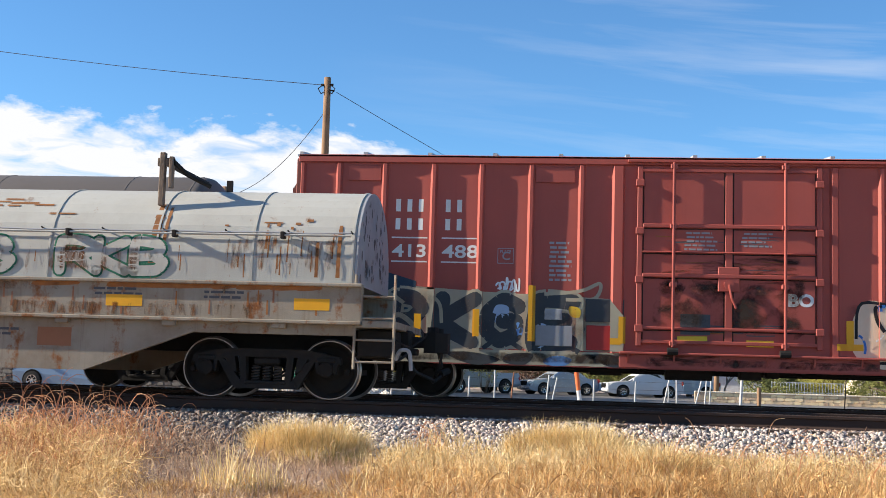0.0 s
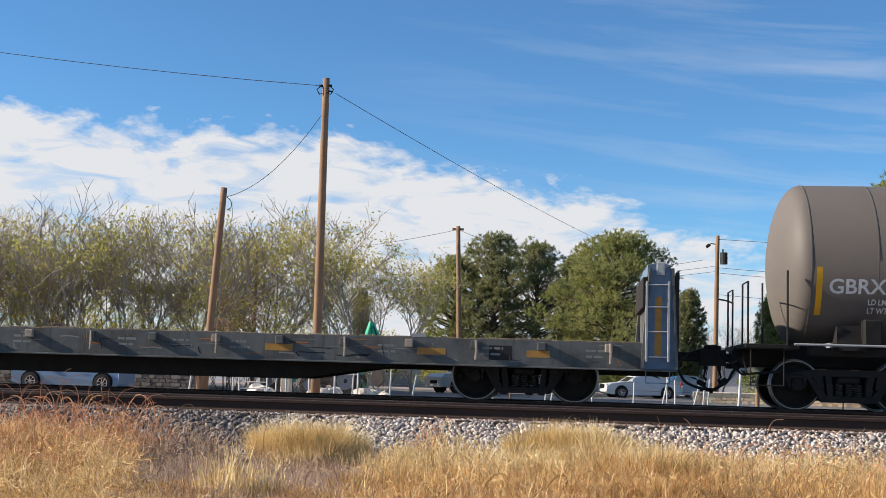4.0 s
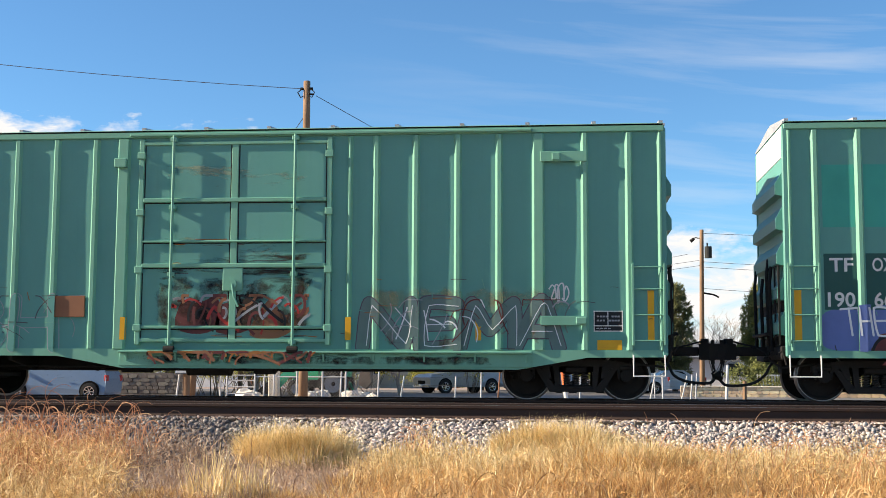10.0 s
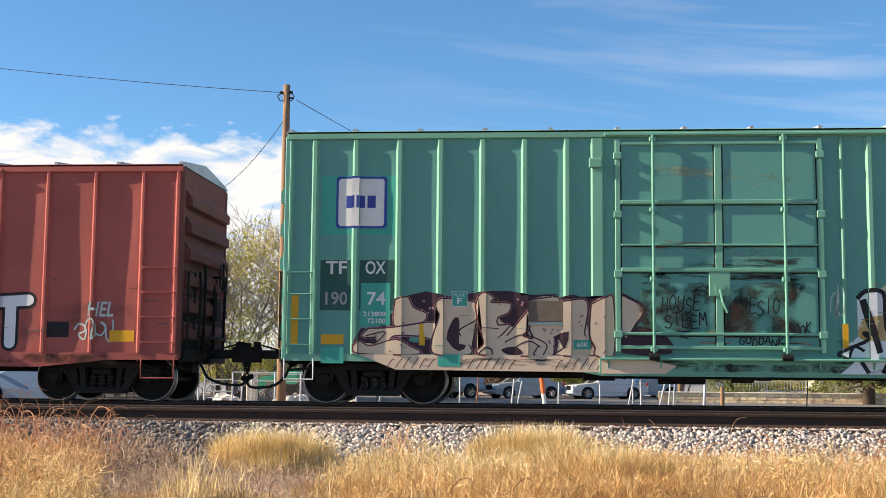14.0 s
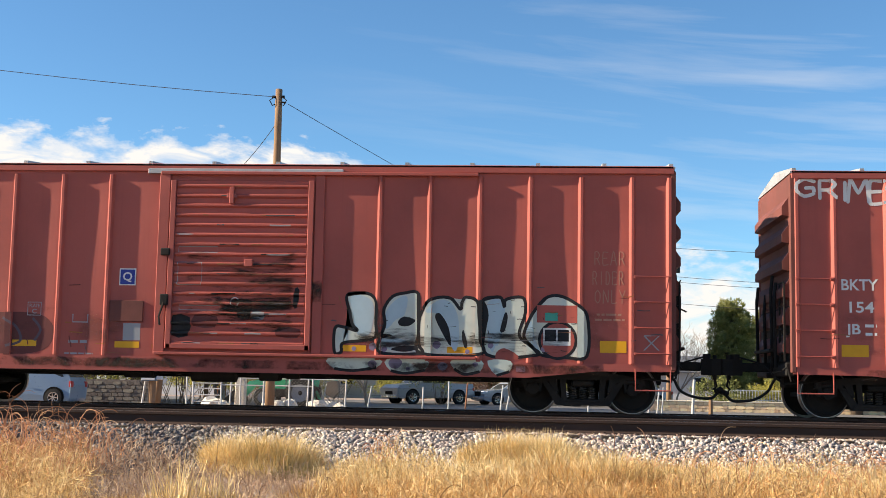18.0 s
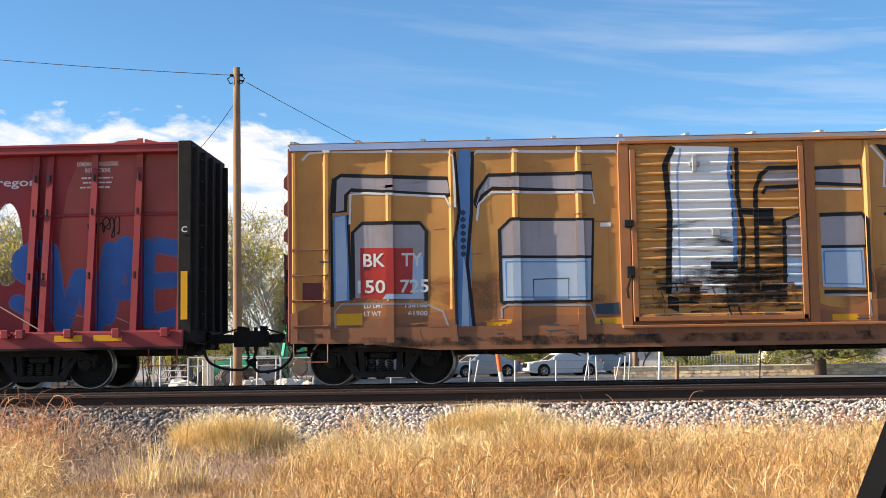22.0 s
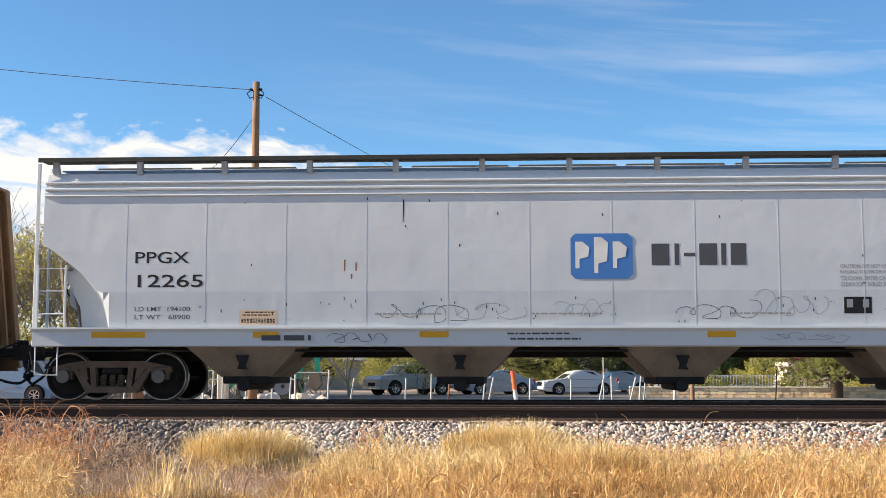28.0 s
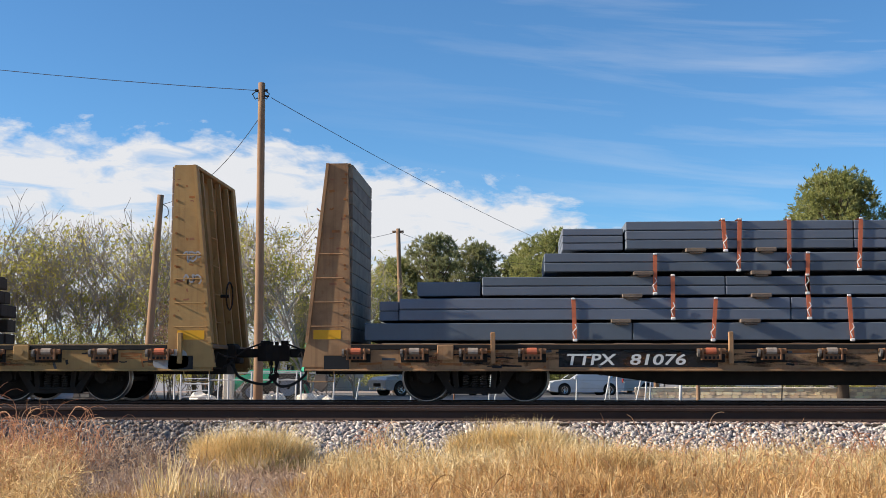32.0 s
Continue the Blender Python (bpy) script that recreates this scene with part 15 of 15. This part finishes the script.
def build_yard():
    minivan(-19.8, 47.5)
    pickup(-6.1, 72, 38)
    sedan("sedan", "silver-blue sedan parked beyond the fence", -1.25, 74, 28, M_SILVERCAR)
    sedan("sedan", "white sedan parked beyond the fence", 3.6, 74, 16, M_WHITECAR)
    sedan("sedan", "white sedan parked near the stone wall", 6.6, 82, 10, M_WHITECAR)
    # bollard
    b = thing("bollard", "leaning orange and white marker post", "marker post", at=(0.02, 50, GF))
    part("post", G().cyl((0, 0, 0), (-0.07, 0, 0.55), 0.085, 14), M_WHITE, b)
    part("orange_sleeve", G().cyl((-0.07, 0, 0.55), (-0.16, 0, 1.28), 0.09, 14), M_ORANGE, b)
    # chain-link fence: leaning posts with rails and wires
    f = thing("chain_link_fence", "chain-link fence with leaning whitewashed posts", "fence", at=(0, 55, GF))
    rnd = random.Random(8)
    xs = [-9.45, -7.35, -4.9, -3.75, -3.0, -1.45, -1.2, 0.6, 2.4, 3.65, 4.2, 5.0]
    for k, x in enumerate(xs):
        h = rnd.uniform(0.95, 1.35)
        part("post", G().cyl((x, 0, 0), (x + rnd.uniform(-0.05, 0.26), 0, h), 0.035, 8), M_STEELPOST if k != 4 else M_BROWN, f)
    for z in (0.25, 0.6, 0.95):
        part("wire", G().tube([(xs[0], 0, z), (-4, 0, z - 0.03), (0, 0, z), (5.4, 0, z - 0.02)], 0.008, 4), M_SPRING, f)
    for x, h, m, r in ((7.05, 1.55, M_STEELPOST, 0.07), (7.85, 0.85, M_POLE, 0.10), (11.5, 1.4, M_STEELBLK, 0.03), (18.5, 1.4, M_POLE, 0.06), (5.5, 1.1, M_STEELPOST, 0.04), (5.7, 1.2, M_STEELPOST, 0.04)):
        p = thing("fence_post", "single weathered fence post", "post", "fence posts", at=(x, 56, GF))
        part("shaft", G().cyl((0, 0, 0), (0.08 if r < 0.09 else 0.0, 0, h), r, 10, r * 0.9), m, p)
    # low wall of golden stones
    w = thing("stone_wall", "low golden sandstone wall with pale coping", "wall", at=(0, 64, GF))
    part("wall_core", G().box(5.8, 44, 0.05, 0.35, 0, 0.50), M_MORTAR, w)
    shapes = fitted_stones(M_SAND)
    rnd = random.Random(15)
    for row in range(3):
        x = 5.85 + 0.08 * row
        for k in range(95):
            q = rnd.randrange(8)
            w_q = 0.22 + 0.035 * q
            part("stone", shapes[q], None, w, at=(x + w_q / 2, 0.03 + rnd.uniform(-0.015, 0.015), 0.085 + 0.165 * row))
            x += w_q
    for k in range(38):
        part("coping_stone", G().box(5.8 + k * 1.0, 6.78 + k * 1.0, -0.06, 0.42, 0.49, 0.57, 0.02), M_STUCCO, w)
    # white pickets on the wall
    pf = thing("picket_fence", "white metal picket fence behind the stone wall", "fence", at=(9.9, 66, GF))
    for z in (0.62, 1.12):
        part("fence_rail", G().box(0, 3.6, -0.02, 0.02, z - 0.03, z + 0.03), M_WHITEWALL, pf)
    for k in range(25):
        part("picket", G().box(k * 0.15 - 0.02, k * 0.15 + 0.02, -0.025, 0.025, 0.35, 1.16), M_WHITEWALL, pf)
    # block wall on the left
    bw = thing("rubble_wall", "grey-brown rubble stone wall beside the yard", "wall", at=(0, 53, GF))
    part("wall_core", G().box(-44, -16.2, 0.04, 0.26, 0, 1.08), M_RUBBLE, bw)
    shapes = fitted_stones(M_RUBBLE)
    for row in range(6):
        x = -16.3 - 0.07 * row
        for k in range(45):
            q = rnd.randrange(8)
            w_q = 0.22 + 0.035 * q
            part("stone", shapes[q], None, bw, at=(x - w_q / 2, 0.03 + rnd.uniform(-0.02, 0.015), 0.09 + row * 0.168))
            x -= w_q
    # utility cabinet on a timber post
    u = thing("utility_cabinet", "grey utility cabinet on a timber post", "cabinet", at=(-13.75, 44, GF))
    part("post", G().cyl((0, 0.1, 0), (0, 0.1, 1.5), 0.13, 12), M_POLE, u)
    cb = part("cabinet", G().box(-0.32, 0.22, -0.25, 0.05, 1.05, 1.52, 0.02), M_BULKBLUE, u)
    part("cabinet_door", G().box(-0.29, 0.19, -0.265, -0.25, 1.08, 1.49, 0.01), M_HOP, cb)
    part("side_box", G().box(0.22, 0.42, -0.2, 0.05, 1.10, 1.45, 0.02), M_HOP, u)
    part("guy_guard", G().cyl((-0.35, 0, 0), (-0.22, 0, 1.1), 0.04, 8), M_STEELPOST, u)
    # tubular gate and corral rails
    gt = thing("tubular_gate", "grey tubular steel gate and rails", "gate", at=(-13.3, 47, GF))
    for x in (0.0, 0.25, 1.35, 2.1, 3.0, 4.0, 4.9):
        part("gate_post", G().cyl((x, 0, 0), (x, 0, 1.38 if x < 1 else 1.25), 0.035, 8), M_STEELPOST, gt)
    for z in (0.3, 0.55, 0.8, 1.0):
        part("gate_rail", G().cyl((0.25, 0, z), (1.35, 0, z), 0.022, 8), M_STEELPOST, gt)
    for z in (0.95, 1.28):
        part("gate_rail", G().cyl((1.35, 0, z), (4.9, 0, z), 0.022, 8), M_STEELPOST, gt)
    gw = thing("gate_pillar", "cream stucco gate pillar", "pillar", at=(-11.9, 50, GF))
    part("pillar", G().box(-0.2, 0.2, -0.2, 0.2, 0, 1.25, 0.03), M_STUCCO, gw)
    part("cap", G().box(-0.24, 0.24, -0.24, 0.24, 1.25, 1.32, 0.02), M_STUCCO, gw)
    backhoe(-10.7, 54)
    rnd = random.Random(33)
    for k in range(13):
        x, y, r = rnd.uniform(-13.2, -7.6), rnd.uniform(49.0, 51.5), rnd.uniform(0.16, 0.34)
        bo = thing("boulder", "pale rough boulder on bare ground", "boulder", "boulders by the fence", at=(x, y, GF - 0.04))
        g = bmesh.new()
        bmesh.ops.create_icosphere(g, subdivisions=2, radius=r)
        for v in g.verts:
            q = 1 + 0.22 * math.sin(5.1 * v.co.x / r + k) * math.cos(4.3 * v.co.y / r + 2 * k) + rnd.uniform(-0.08, 0.08)
            v.co = Vector((v.co.x * q * 1.25, v.co.y * q, max(0.0, v.co.z * q * 0.95 + r * 0.55)))
        me = bpy.data.meshes.new("rock")
        g.to_mesh(me)
        g.free()
        me.materials.append(M_STONE)
        part("rock", me, None, bo)
    # chain-link mesh between the gate and the marker posts
    lk = thing("chain_link_mesh", "grey chain-link netting on leaning posts", "fence", at=(-12.0, 48.6, GF))
    net = G()
    for k in range(44):
        x = 0.13 * k - 0.5
        for d in (-0.55, 0.55):
            a, b = max(0.0, min(4.6, x)), max(0.0, min(4.6, x + d * 2))
            za, zb = 0.1 + 1.1 * (a - x) / (d * 2), 0.1 + 1.1 * (b - x) / (d * 2)
            if abs(a - b) > 0.05:
                net.tube([(a, 0, za), (b, 0, zb)], 0.006, 3)
    part("netting", net, M_SPRING, lk, kind="stuff")
    for x in (0.0, 1.5, 3.1, 4.6):
        part("post", G().cyl((x, 0, 0), (x + 0.05, 0, 1.32), 0.032, 8), M_STEELPOST, lk)
    part("top_rail", G().cyl((0, 0, 1.22), (4.65, 0, 1.22), 0.02, 8), M_STEELPOST, lk)
    # houses
    house(8.6, 100, 11, 8, 2.5, 1.3, M_WHITEWALL, M_SHINGLE, "white sided house with a grey gable roof")
    house(16.5, 112, 9, 8, 2.4, 1.3, M_STUCCO, M_TILEROOF, "cream house with a red tile roof")
    house(-9, 104, 15, 8, 2.4, 0.7, M_STUCCO, M_SHINGLE, "low cream building behind the yard")
    house(-24, 98, 16, 8, 2.4, 0.9, M_WHITEWALL, M_SHINGLE, "long white building behind bare trees")
    house(28, 106, 12, 8, 2.6, 1.3, M_STUCCO, M_TILEROOF, "cream house with a red tile roof beyond pines")
    # speed sign
    s = thing("speed_sign", "white speed limit sign on a thin post", "road sign", at=(4.2, 60, GF))
    part("post", G().cyl((0, 0.03, 0), (0, 0.03, 3.0), 0.03, 8), M_STEELPOST, s)
    pl = part("sign_plate", G().box(-0.31, 0.31, -0.01, 0.01, 2.30, 3.12, 0.005), M_WHITEWALL, s)
    write(s, "30", -0.22, 0.22, 2.38, 2.74, M_BLACK, y=-0.012)
    bars(s, "=====", -0.22, 0.22, 2.90, 3.02, M_BLACK, y=-0.012)
    # door of the parked car from which the scene is watched
    d = thing("car_door_frame", "black window frame of a parked car door", "car door")
    part("pillar_seal", G().prism([(0.538, 0.60), (0.447, 0.388), (0.394, 0.264), (0.380, 0.21), (0.425, 0.20), (0.440, 0.262), (0.492, 0.385), (0.585, 0.60)], "y", 1.38, 1.46), M_PILLAR, d)
    part("pillar", G().prism([(0.583, 0.60), (0.490, 0.385), (0.438, 0.262), (0.43, 0.15), (0.70, 0.12), (0.85, 0.60)], "y", 1.41, 1.48), M_PILLAR, d)
    part("window_seal", G().prism([(-0.9, 0.220), (0.026, 0.243), (0.267, 0.249), (0.378, 0.257), (0.378, 0.238), (0.267, 0.232), (-0.9, 0.200)], "y", 1.37, 1.42), M_PILLAR, d)
    part("window_sill", G().prism([(-0.9, 0.205), (0.026, 0.228), (0.267, 0.236), (0.386, 0.244), (0.70, 0.25), (0.70, 0.14), (-0.9, 0.10)], "y", 1.40, 1.5), M_TRIM, d)
    part("door_panel", G().box(-0.9, 0.9, 1.41, 1.5, -0.55, 0.12, 0.02), M_TRIM, d)


# ---------------------------------------------------------------- build
build_ground()
build_track(YN, "near railway track with worn steel rails")
build_track(YC, "far railway track with worn steel rails")
build_stones()
green_cars()
red_cars()
ochre_car()
tank_car()
empty_flat()
centerbeam()
hopper()
steel_load()
last_flat()
COIL = coil_car()
build_poles()
build_trees()
build_yard()
build_grass()


def motions():
    for ob, x, y, z in CARS:
        walk(ob, [(t, pose(x + d, y, z)) for t, d in TRAIN_ROWS])
    walk(COIL, [(t, pose(-11.0 + COIL_SPEED * t, YN, 0)) for t in (0.0, 8.0, 16.0, 24.0, 32.0)])
    step = 2 / 30
    for tr, sets, sign in TRUCKS:
        for w in sets:
            x, y, z = w.location
            turn = 0.0
            speed = 1.0 if sign > 0 else -1.0
            rows = []
            for k in range(481):
                t = k * step
                a = math.degrees(travel(t) / WHEEL_R) if sign > 0 else -80.0 * k
                rows.append((t, pose(x, y, z, 0, a % 360.0, 0)))
            walk(w, rows)


motions()
